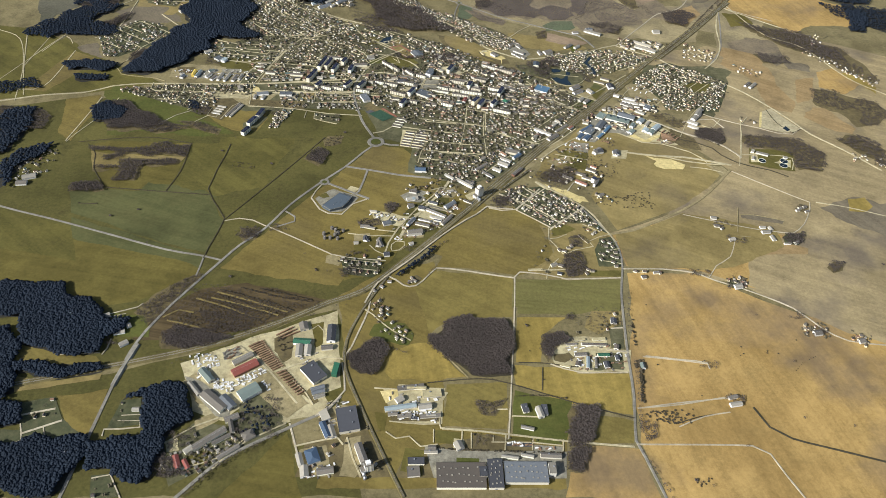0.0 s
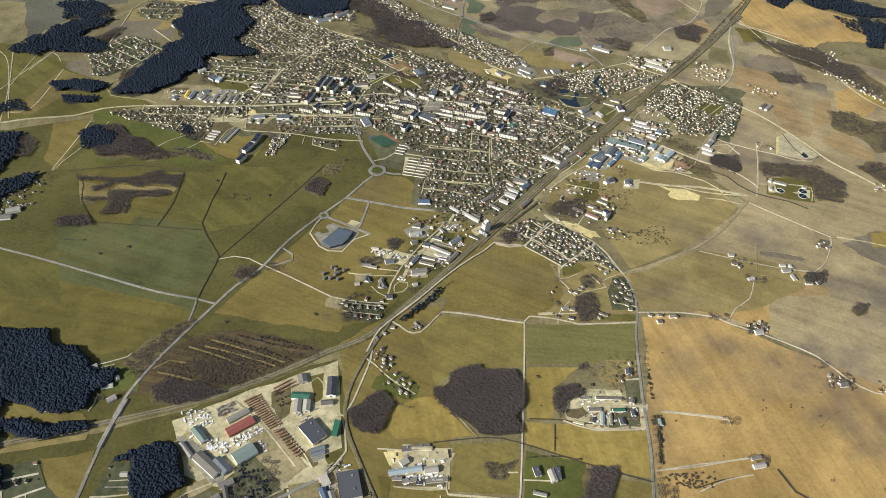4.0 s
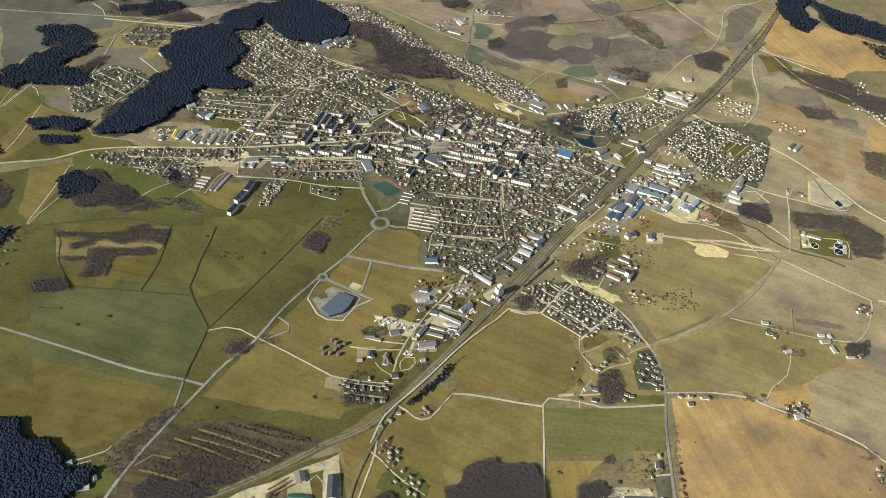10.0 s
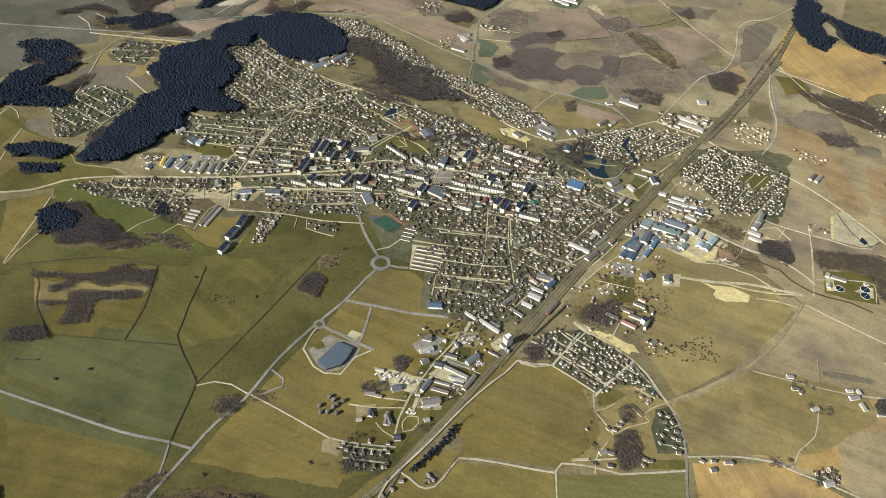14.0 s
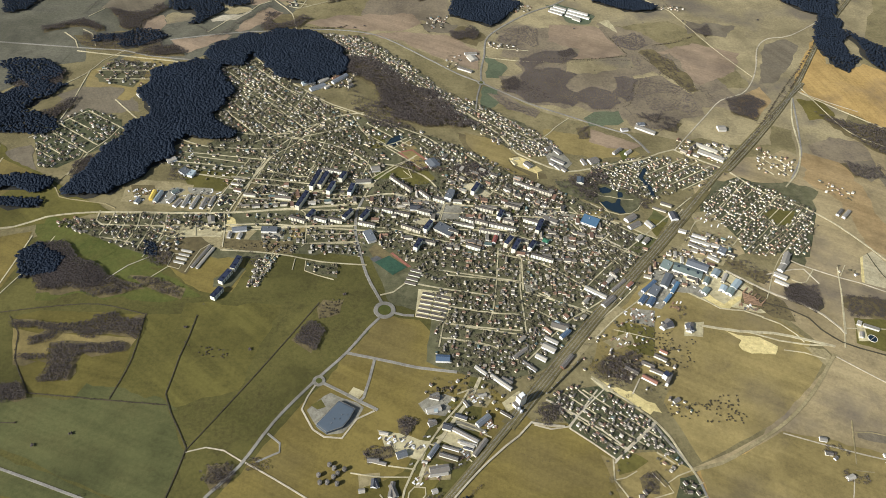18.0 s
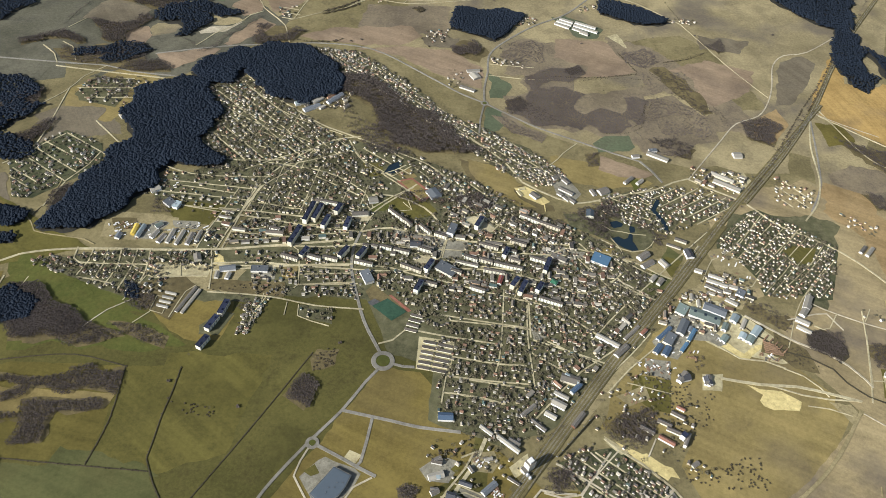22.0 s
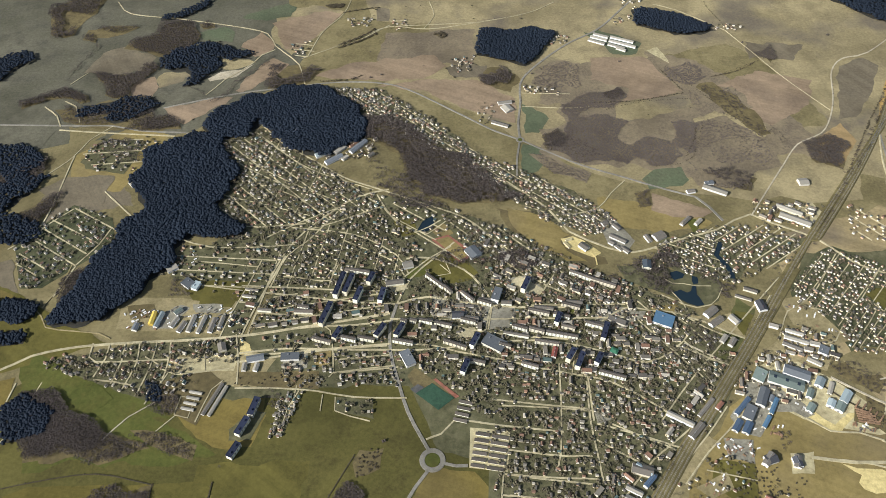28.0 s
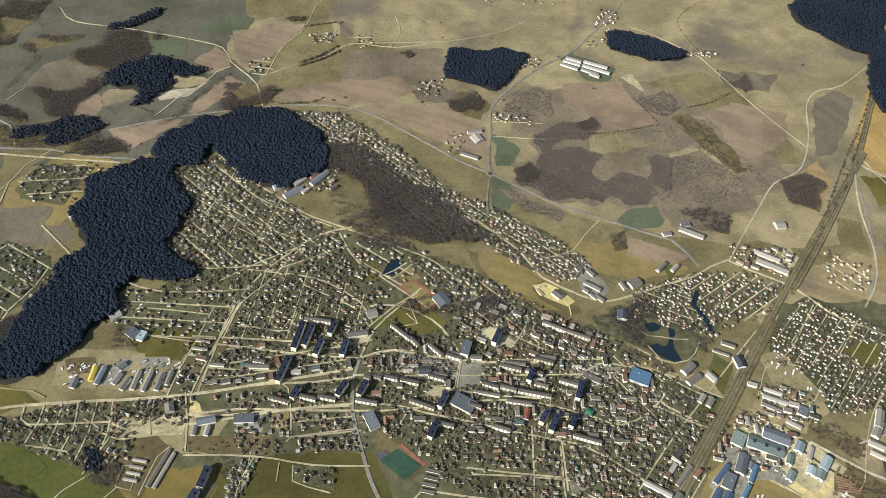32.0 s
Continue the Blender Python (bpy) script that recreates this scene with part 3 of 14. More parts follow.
def prism_hall(name, poly, H, wallmat, roofmat, label, category):
    """Large flat-roofed hall on a many-sided plan, with a parapet and roof units."""
    cx, cy = sum(p[0] for p in poly) / len(poly), sum(p[1] for p in poly) / len(poly)
    home = new(name)
    home.location = (cx, cy, 0)
    n = len(poly)
    q = [(p[0] - cx, p[1] - cy) for p in poly]
    ring = lambda k, h: [(x * k, y * k, h) for x, y in q]
    sides = [(i, (i + 1) % n, n + (i + 1) % n, n + i) for i in range(n)]
    part("wall", ring(1, 0) + ring(1, H), sides, wallmat, home)
    part("roof", ring(.985, H - .2) + ring(.9, H + .5), sides + [tuple(range(n, 2 * n))], roofmat, home)
    part("parapet", ring(1.004, H) + ring(1.004, H + .5) + ring(.985, H + .5), sides + [tuple(n + k for k in f) for f in sides], M_LIGHTROOF, home)
    at = turned(0, 0, .6)
    for i in range(5):
        part("roof_vent", *box(at, -16 + 8 * i, -3 + i % 2 * 5, H + .3, -14 + 8 * i, -1.4 + i % 2 * 5, H + 1.6), M_STEEL, home)
    BUILT.append((cx, cy, 0.0, 30, 30))
    return tagged(home, label, category)

# ---- ground ----
tagged(link_mesh("ground", [(-9000, -6000, 0), (9000, -6000, 0), (9000, 12000, 0), (-9000, 12000, 0)], [(0, 1, 2, 3)], [M_GROUND]),
       "dry brown grassland of early spring", "ground", kind="structure")


def railway(pts, label):
    """One track: a bed of pale ballast and two rails."""
    line = smooth_line(pts)
    v, f = ribbon(line, 3.0, 2.1)
    bed = tagged(link_mesh("railway_track", v, [tuple(reversed(q)) for q in f], [M_TRACK]), label, "railway", kind="structure")
    for off in (-0.76, 0.76):
        q = []
        for i, p in enumerate(line):
            d = (line[min(i + 1, len(line) - 1)] - line[max(i - 1, 0)]).normalized()
            q.append(p + Vector((-d.y, d.x)) * off)
        rv, rf = ribbon(q, 0.16, 2.25)
        part("rail", rv, [tuple(reversed(k)) for k in rf], M_METAL, bed)


def roundabout(x, y, r, width):
    """A ring of asphalt round a grass island with a kerb."""
    n = 40
    v, f = [], []
    for i in range(n):
        t = 2 * math.pi * i / n
        for q, h in ((r - width / 2, 0.1), (r - width / 2 + .4, 1.2), (r + width / 2 - .4, 1.2), (r + width / 2, 0.1)):
            v.append((x + q * math.cos(t), y + q * math.sin(t), h))
    for i in range(n):
        for k in range(3):
            a, b = i * 4 + k, ((i + 1) % n) * 4 + k
            f.append((a, a + 1, b + 1, b))
    ring = tagged(link_mesh("roundabout", v, f, [M_ASPHALT]), "round grey asphalt junction with a grass island", "road", kind="structure")
    v = [(x + (r - width / 2 - .3) * math.cos(2 * math.pi * i / n), y + (r - width / 2 - .3) * math.sin(2 * math.pi * i / n), 1.28) for i in range(n)]
    part("island", v, [tuple(range(n))], M_LUSH, ring, "grass island")


def elevator(x, y, ang, L, W, H, label):
    """Grain elevator: tall tower, head house, conveyor gallery and two small silos."""
    home = new("grain_elevator")
    home.location, home.rotation_euler = (x, y, 0), (0, 0, radians(ang))
    at = turned(0, 0, 0)
    part("tower", *box(at, -L / 2, -W / 2, 0, L / 2, W / 2, H), M_WHITE, home)
    part("parapet", *box(at, -L / 2 - .3, -W / 2 - .3, H, L / 2 + .3, W / 2 + .3, H + .8), M_SLATE, home)
    part("head_house", *box(at, -L * .3, -W * .35, H + .8, L * .25, W * .35, H + 5.5), M_WHITE, home)
    part("annex", *box(at, -L / 2 - 7, -W * .4, 0, -L / 2, W * .4, H * .35), M_WHITE, home)
    part("annex_roof", *box(at, -L / 2 - 7.3, -W * .45, H * .35, -L / 2, W * .45, H * .35 + .4), M_SLATE, home)
    for k in (-1, 1):
        part("rib", *box(at, L / 2, k * W * .25 - .4, 0, L / 2 + .5, k * W * .25 + .4, H), M_SILICATE, home)
        part("rib", *box(at, k * L * .22 - .4, -W / 2 - .5, 0, k * L * .22 + .4, -W / 2, H), M_SILICATE, home)
    for k in range(2):
        n = 12
        c = (-L / 2 - 3.5, -W * .4 - 4 - 7 * k)
        v = [(c[0] + 3 * math.cos(6.283 * i / n), c[1] + 3 * math.sin(6.283 * i / n), h) for h in (0, H * .3) for i in range(n)] + [(c[0], c[1], H * .3 + 2)]
        f = [(i, (i + 1) % n, n + (i + 1) % n, n + i) for i in range(n)] + [(n + i, n + (i + 1) % n, 2 * n) for i in range(n)]
        part("silo", v, f, M_METAL, home)
    return tagged(home, label, "grain elevator")


def cylinder(n, r, z0, z1, cone=0.0):
    v = [(r * math.cos(6.2832 * i / n), r * math.sin(6.2832 * i / n), h) for h in (z0, z1) for i in range(n)] + [(0, 0, z1 + cone)]
    return v, [(i, (i + 1) % n, n + (i + 1) % n, n + i) for i in range(n)] + [(n + i, n + (i + 1) % n, 2 * n) for i in range(n)]


TANKS = []


def tank(x, y, r, h):
    if TANKS:
        return copy_thing(TANKS[0], pose(x, y, 0))
    home = new("storage_tank")
    home.location = (x, y, 0)
    part("shell", *cylinder(16, r, 0, h), M_SLATE, home)
    part("lid", *cylinder(16, r + .25, h, h + .25, .9), M_SLATE, home)
    part("vent", *cylinder(8, .4, h + .8, h + 1.8, .3), M_METAL, home)
    for k in range(2):
        part("hoop", *cylinder(16, r + .08, h * (.3 + .35 * k), h * (.3 + .35 * k) + .3), M_METAL, home)
    TANKS.append(tagged(home, "round grey storage tank on dry grass", "storage tank", "storage tanks"))


def freight_train(a, b):
    """Goods wagons standing in a row on a siding."""
    a, b = Vector(a), Vector(b)
    n, ang = int((b - a).length / 14.5), math.degrees(math.atan2(b.y - a.y, b.x - a.x))
    first = None
    at = turned(0, 0, 0)
    for i in range(n):
        q = a + (b - a) * ((i + .5) / n)
        if first:
            copy_thing(first, pose(q.x, q.y, 2.4, 0, 0, ang))
            continue
        first = new("freight_wagon")
        first.matrix_basis = pose(q.x, q.y, 2.4, 0, 0, ang)
        part("body", *box(at, -6.5, -1.5, 1.1, 6.5, 1.5, 3.6), M_DOOR, first)
        part("load", *box(at, -6.3, -1.3, 3.6, 6.3, 1.3, 3.9), M_RAILBED, first)
        part("underframe", *box(at, -6.7, -1.2, .8, 6.7, 1.2, 1.1), M_METAL, first)
        for k in (-4.6, 4.6):
            part("bogie", *box(at, k - 1.4, -1.1, .08, k + 1.4, 1.1, .8), M_METAL, first)
        tagged(first, "dark open goods wagon standing on a siding", "goods wagon", "goods train")


def log_stack(a, b):
    """Long pile of sawn timber with a stepped top."""
    a, b = Vector(a), Vector(b)
    home = new("timber_stack")
    m = (a + b) / 2
    home.location = (m.x, m.y, 0.2)
    home.rotation_euler = (0, 0, math.atan2(b.y - a.y, b.x - a.x))
    at, L = turned(0, 0, 0), (b - a).length
    for k in range(4):
        part("board_pack", *box(at, -L / 2 + k * L / 4, -1.3, 0, -L / 2 + (k + .93) * L / 4, 1.3, 2.2 + .5 * ((k * 7) % 3)), M_TIMBER, home)
    tagged(home, "long stack of brown sawn timber", "timber stack", "timber stacks")


CRATES, GOODS = [], []
FAR_GOODS = Bulk()


def stacks(poly, n, seed, ang=25, kinds=(0, 0, 1, 2, 0, 3)):
    """Piles of blocks, crates and rubble lying about a works yard."""
    rng = random.Random(seed)
    xs, ys = [q[0] for q in poly], [q[1] for q in poly]
    at = turned(0, 0, 0)
    if not CRATES:
        for k, (mat, lab) in enumerate(((M_WHITE, "pile of pale building blocks"), (M_LIGHTROOF, "pale wrapped pallet stack"), (M_SLATE, "grey pile of scrap and crates"), (M_TIMBER, "pile of brown boards"))):
            home = new("goods_pile")
            for i in range(3):
                o = rng.uniform(-1, 1)
                part("block", *box(at, -3 + 2.1 * i, -1.3 + o * .4, 0, -1.2 + 2.1 * i, 1.2 + o * .4, 1.2 + .5 * i * (k % 2) + .4 * abs(o)), mat, home)
            home.location = (xs[0] + 3 * k, ys[0], 0.2)
            CRATES.append(tagged(home, lab, "goods pile", "goods in the yards"))
    while n:
        p = (rng.uniform(min(xs), max(xs)), rng.uniform(min(ys), max(ys)))
        if inside(p, poly):
            k, turn = rng.choice(kinds), rng.uniform(-6, 6) + ang + rng.choice((0, 0, 90))
            GOODS.append(k)
            if len(GOODS) > 250:
                at = turned(p[0], p[1], radians(turn))
                for i in range(3):
                    v, f = box(at, -3 + 2.1 * i, -1.3, .2, -1.2 + 2.1 * i, 1.2, 1.4 + .3 * i)
                    FAR_GOODS.add(v, f, [k] * len(f))
                n -= 1
                continue
            copy_thing(CRATES[k], pose(p[0], p[1], 0.2, 0, 0, turn))
            n -= 1


LONE = []


def basin(x, y, r, n=28):
    """A round settling tank: a concrete wall with a walkway over dark water."""
    ring = lambda q, h: [(q * math.cos(2 * math.pi * i / n), q * math.sin(2 * math.pi * i / n), h) for i in range(n)]
    v = ring(r + .6, 0) + ring(r + .6, 1.4) + ring(r, 1.4) + ring(r, 0.4)
    f = [(k * n + i, k * n + (i + 1) % n, (k + 1) * n + (i + 1) % n, (k + 1) * n + i) for k in range(3) for i in range(n)]
    home = new("settling_tank")
    home.location = (x, y, 0.05)
    part("wall", v, f, M_SILICATE, home)
    part("water", ring(r, 0.9), [tuple(range(n))], M_WATER, home, "dark still water")
    part("walkway", *box(turned(0, 0, 0.6), -r, -.5, 1.4, r, .5, 1.6), M_LIGHTROOF, home)
    return tagged(home, "round concrete settling tank with dark water", "tank", "settling tanks")


def way(pts, width, mat, label, z=1.9):
    return road("road", pts, width, mat, label, z)


def yard(poly, mat, z, label, amp=4.0, step=7.0):
    return patch("yard", poly, mat, z, label, "yard", amp, step)


def plot(poly, mat, z, label, amp=5.0, step=18.0):
    return patch("ground", poly, mat, z, label, "ground", amp, step)


def acre(poly, mat, z, label, amp=5.0, step=18.0):
    return patch("field", poly, mat, z, label, "field", amp, step)


def stand(*given):
    return wood("wood", *given)


def hedge(*given):
    return row_of_shrubs("hedge", *given)


def lone_tree(x, y):
    """A single bare tree or bush in a field."""
    rng = random.Random(int(abs(x * 3 + y)))
    if len(LONE) < 4:
        home = new("tree")
        v, f, m = SHAPES["leafless" if len(LONE) % 2 else "bush"][len(LONE)]
        bark = [q for q, k in zip(f, m) if k == 0]
        leaf = [q for q, k in zip(f, m) if k == 1]
        part("trunk", v, bark, M_BARK, home)
        part("crown", v, leaf, M_TWIG, home)
        LONE.append(tagged(home, "lone bare tree in a dry field", "tree", "field trees"))
        home.matrix_basis = pose(x, y, 0) @ Matrix.Diagonal((7, 7, 6, 1))
        return
    src = rng.choice(LONE)
    copy_thing(src, pose(x, y, 0, 0, 0, rng.uniform(0, 360)))


# ---- houses: a few built as things, copied along the streets ----
FAR_HOUSES = Bulk()
GARDEN = Bulk()
LANES = Bulk()
HOUSE_SPOTS, GARDEN_SPOTS = [], []


INFILLS = []


def infill(poly, ang, step, house, tree):
    INFILLS.append((poly, ang, step, house, tree))


def district(poly, ang, row, step, keep, kind=0, lanes=True):
    """Rows of plots along lanes: houses with a shed or two, lanes between every second row, bare fruit trees."""
    rng = random.Random(int(abs(poly[0][0]) + 3 * abs(poly[0][1])))
    a = radians(ang)
    c, s = math.cos(a), math.sin(a)
    loc = [(x * c + y * s, -x * s + y * c) for x, y in poly]
    us, vs = [q[0] for q in loc], [q[1] for q in loc]
    v, i = min(vs) + row * 0.2, 0
    while v < max(vs):
        if i % 2 == 0 and lanes:
            u, run = min(us), []
            while u < max(us):
                if inside((u, v + row * .5), loc):
                    run.append((u, v + row * .5))
                elif len(run) > 2:
                    lane(run, c, s, 2.9 if kind != 2 else 2.2)
                    run = []
                u += 12.0
            if len(run) > 2:
                lane(run, c, s, 2.9 if kind != 2 else 2.2)
        u = min(us) + rng.uniform(0, step)
        while u < max(us):
            p = (u + rng.uniform(-.15, .15) * step, v + (0.14 if i % 2 == 0 else -0.14) * row + rng.uniform(-2, 2))
            x, y = p[0] * c - p[1] * s, p[0] * s + p[1] * c
            if inside(p, loc):
                if rng.random() < keep:
                    HOUSE_SPOTS.append((x, y, ang + rng.choice((0, 0, 90)) + rng.uniform(-4, 4), kind, rng.random(), rng.random()))
                if rng.random() < 0.75:
                    q = (p[0] + rng.uniform(-.5, .5) * step, p[1] + (-.25 if i % 2 == 0 else .25) * row)
                    if inside(q, loc):
                        HOUSE_SPOTS.append((q[0] * c - q[1] * s, q[0] * s + q[1] * c, ang + rng.choice((0, 90)) + rng.uniform(-5, 5), 3, rng.random(), rng.random()))
                for k in range(2):
                    q = (p[0] + rng.uniform(-.5, .5) * step, p[1] + rng.uniform(-.5, .5) * row)
                    GARDEN_SPOTS.append((q[0] * c - q[1] * s, q[0] * s + q[1] * c))
            u += step
        v += row * 0.5
        i += 1


def lane(run, c, s, width):
    line = [Vector((u * c - v * s, u * s + v * c)) for u, v in run]
    LINES.append((line, width))
    v, f = ribbon(line, width, 0.91)
    LANES.add(v, [tuple(reversed(q)) for q in f], [0] * len(f))


patch("pond", [(-128.3, 2239.4), (-107.5, 2254.5), (-104.3, 2232.1), (-116.9, 2210), (-141.9, 2208.4)], M_WATER, 3.1, "dark pond beside the street", "water", 2, 8)
patch("pond", [(420.1, 2073.5), (429.8, 2070.7), (428.2, 2054.4), (417.9, 2051.6)], M_WATER, 3.1, "small dark park pond", "water", 2, 8)
patch("pond", [(376.3, 2083.5), (391.5, 2088.4), (406.2, 2079.1), (399.8, 2069), (381.8, 2063.8), (375.5, 2071.1)], M_WATER, 3.1, "small dark park pond", "water", 2, 8)
patch("pond", [(370.7, 2032.7), (387.9, 2038.8), (399.8, 2030.9), (408.6, 2034.7), (416.2, 2049.6), (422.2, 2046.4), (418.1, 2025.5), (424, 2010.5), (426.9, 1999.3), (412.6, 1996.3), (395.2, 2004), (377, 2017.7)], M_WATER, 3.1, "dark park pond", "water", 2, 8)

# fields
acre([(-1119, 1788), (-708, 1881), (-78, 1843), (75, 1522), (128, 1434), (61, 1353), (-38, 1230), (-264, 1046), (-558, 931), (-736, 880), (-1350, 955), (-2027, 1749)], M_MEADOW, 0.02, "broad dull olive meadows", 30, 60)
acre([(-736, 880), (-554, 918), (-284, 1030), (-158, 1094), (-78, 683), (-646, 670), (-814, 675)], M_MEADOW, 0.02, "dull olive grass by the works", 20, 60)
acre([(-2357, 3114), (-548, 3263), (-435, 2871), (-475, 2736), (-677, 2549), (-966, 2510), (-1894, 2470)], M_HAZEMEADOW, 0.02, "far olive pasture", 30, 60)
acre([(-96, 3321), (1632, 3449), (1040, 2239), (800, 2287), (620, 2287), (332, 2355), (151, 2476), (-106, 2701)], M_DRY, 0.02, "wide pale dry grassland", 30, 60)
acre([(602, 2177), (1197, 2374), (1568, 2189), (1002, 1001), (856, 1081), (683, 1205), (470, 1246), (438, 1352), (583, 1420), (782, 1602), (689, 1778)], M_EAST, 0.02, "wide pale dry grassland", 30, 60)
acre([(427, 1779), (491, 1839), (581, 1825), (637, 1757), (686, 1708), (743, 1636), (695, 1538), (275, 1552), (341, 1683)], M_DUN, 0.03, "golden dry grass by the works", 9, 14)
acre([(-566, 1775), (-522, 1832), (-484, 1838), (-420, 1829), (-408, 1770), (-428, 1711), (-492, 1713), (-534, 1744)], M_BROWN, 0.03, "brown trodden grass round the tall blocks", 9, 14)
acre([(465, 1231), (590, 1227), (778, 1124), (939, 1040), (1002, 1001), (857, 704), (423, 693), (398, 802), (411, 978)], M_TAN, 0.03, "broad light brown farmland", 10, 30)
acre([(-160, 1130), (-49, 1223), (35, 1242), (70, 1116), (25, 1055), (57, 936), (56, 819), (273, 812), (258, 707), (-153, 699), (-122, 847), (-133, 982)], M_BROWN, 0.03, "brown rough grass by the branch line", 8, 16)
acre([(-971, 2325), (-830, 2411), (-764, 2297), (-866, 2276), (-933, 2217)], M_PLOUGH, 0.05, "brown tilled field", 12, 14)
acre([(-947, 1374), (-812, 1334), (-676, 1291), (-540, 1249), (-459, 1234), (-459, 1179), (-536, 1111), (-629, 1084), (-733, 1125), (-853, 1153)], M_OLIVE, 0.05, "dull olive meadow beside the forest")
acre([(-892, 1244), (-745, 1218), (-584, 1197), (-481, 1170), (-556, 1102), (-640, 1083), (-782, 1136), (-853, 1153)], M_GOLD, 0.09, "yellowish dead grass field")
acre([(-813, 1445), (-695, 1452), (-492, 1445), (-438, 1354), (-457, 1248), (-558, 1277), (-671, 1325), (-781, 1366)], M_GREEN, 0.05, "green winter crop field")
acre([(-775, 1352), (-667, 1314), (-557, 1274), (-455, 1241), (-454, 1200), (-516, 1149), (-611, 1161), (-749, 1283)], M_GREEN, 0.05, "green winter crop field south of the lane")
acre([(-746, 1277), (-625, 1251), (-480, 1215), (-451, 1195), (-488, 1143), (-690, 1139)], M_GOLD, 0.09, "yellowish dead grass field")
acre([(-820, 1631), (-782, 1647), (-581, 1650), (-561, 1454), (-739, 1461), (-785, 1533)], M_GOLD, 0.05, "dead grass between leafless copses")
acre([(-580, 1647), (-482, 1651), (-503, 1469), (-493, 1448), (-588, 1453)], M_OLIVE, 0.05, "olive meadow with ditches")
acre([(-482, 1651), (-251, 1701), (-435, 1363), (-498, 1456)], M_MEADOW, 0.05, "dull brown meadow")
acre([(-873, 1885), (-840, 1908), (-737, 1876), (-645, 1798), (-484, 1700), (-561, 1679), (-711, 1692), (-799, 1672)], M_LUSH, 0.05, "fresh green pasture by the western houses", 12, 14)
acre([(-511, 1681), (-324, 1684), (-372, 1482), (-489, 1437), (-510, 1486)], M_OLIVE, 0.05, "olive meadow", 12, 14)
acre([(-642, 1485), (-503, 1458), (-470, 1438), (-659, 1436)], M_GREEN, 0.09, "green winter crop field", 12, 14)
acre([(-532, 1058), (-439, 1140), (-351, 1162), (-175, 1120), (-297, 1048), (-441, 1000), (-538, 1002)], M_FALLOW, 0.08, "dark brown scrubby fallow land")
acre([(36, 1224), (142, 1438), (294, 1415), (293, 1262), (278, 1234), (214, 1205), (110, 1223)], M_BROWN, 0.05, "dull brown field inside the road bend")
acre([(49, 1215), (201, 1196), (194, 1085), (130, 1082), (72, 1080), (27, 1034), (-6, 1171)], M_FIELD, 0.08, "olive grass field")
acre([(213, 1193), (429, 1202), (414, 1118), (315, 1097), (204, 1096)], M_CROP, 0.08, "green winter crop field")
acre([(202, 1085), (303, 1089), (252, 1042), (240, 972), (193, 970)], M_STRAW, 0.1, "pale dead grass strip")
acre([(190, 963), (404, 950), (397, 856), (288, 877), (189, 917)], M_STRAW, 0.1, "golden dead grass field")
acre([(60, 914), (171, 923), (165, 820), (54, 823)], M_FIELD, 0.1, "olive grass paddock")
acre([(186, 905), (288, 881), (268, 799), (174, 808)], M_LUSH, 0.1, "fresh grass round the farmhouse")
acre([(335, 854), (395, 843), (386, 797), (316, 795)], M_FIELD, 0.1, "olive grass")
acre([(315, 790), (394, 786), (413, 693), (254, 691), (271, 756)], M_TAN, 0.1, "light brown tilled field")
acre([(-309, 676), (-216, 802), (-174, 680)], M_GOLD, 0.1, "golden dead grass field")
acre([(450, 1223), (590, 1227), (676, 1179), (778, 1124), (883, 1034), (744, 961), (649, 972), (565, 983), (434, 993)], M_TAN, 0.05, "large light brown tilled field")
acre([(433, 986), (563, 976), (645, 958), (597, 903), (486, 886), (409, 871)], M_TAN, 0.1, "light brown tilled field with grey blotches")
acre([(418, 855), (557, 875), (619, 873), (647, 831), (819, 769), (789, 702), (658, 698), (631, 785), (596, 798), (406, 795)], M_TAN, 0.1, "light brown tilled field")
acre([(404, 786), (588, 790), (623, 774), (649, 697), (427, 693)], M_TAN, 0.1, "light brown tilled field")
acre([(649, 972), (753, 955), (920, 996), (824, 780), (714, 821), (644, 855), (629, 905)], M_TAN, 0.08, "blotchy light brown grassland")
acre([(436, 1343), (594, 1411), (624, 1422), (858, 1358), (883, 1356), (927, 1265), (892, 1113), (703, 1192), (617, 1234), (452, 1245)], M_TAN, 0.05, "dry brown field")
acre([(755, 1344), (883, 1356), (994, 1305), (1017, 1219), (946, 1055), (873, 1066), (705, 1197)], M_EAST, 0.09, "patchy light brown field")
acre([(794, 1591), (906, 1499), (860, 1404), (627, 1438), (734, 1531)], M_EAST, 0.09, "grey-brown fallow field")
acre([(475, 1590), (572, 1643), (770, 1613), (705, 1530), (601, 1442), (453, 1363), (410, 1484)], M_DUN, 0.06, "flat dry grass field inside the curved track")
acre([(940, 2263), (1060, 2212), (1026, 2130), (928, 2155), (914, 2212)], M_RUST, 0.12, "orange-brown tilled field", 12, 14)
acre([(-248, 2830), (15, 2792), (15, 2605), (-107, 2691), (-218, 2741)], M_DRY, 0.05, "light brown tilled field", 12, 14)
acre([(-260, 3220), (39, 3235), (27, 3037), (-194, 3014), (-271, 3050), (-290, 3160)], M_DRY, 0.05, "light brown field beyond the village", 12, 14)
acre([(-224, 2974), (24, 2990), (15, 2815), (-249, 2841)], M_MARSH, 0.08, "dry brown field", 12, 14)
acre([(-542, 2936), (-477, 2869), (-401, 2980), (-348, 3087), (-443, 3123), (-531, 3091)], M_DRY, 0.05, "brown field by the village", 12, 14)
acre([(127, 2647), (189, 2588), (157, 2532), (124, 2532)], M_HAZEGREEN, 0.05, "dull green field by the junction", 12, 14)
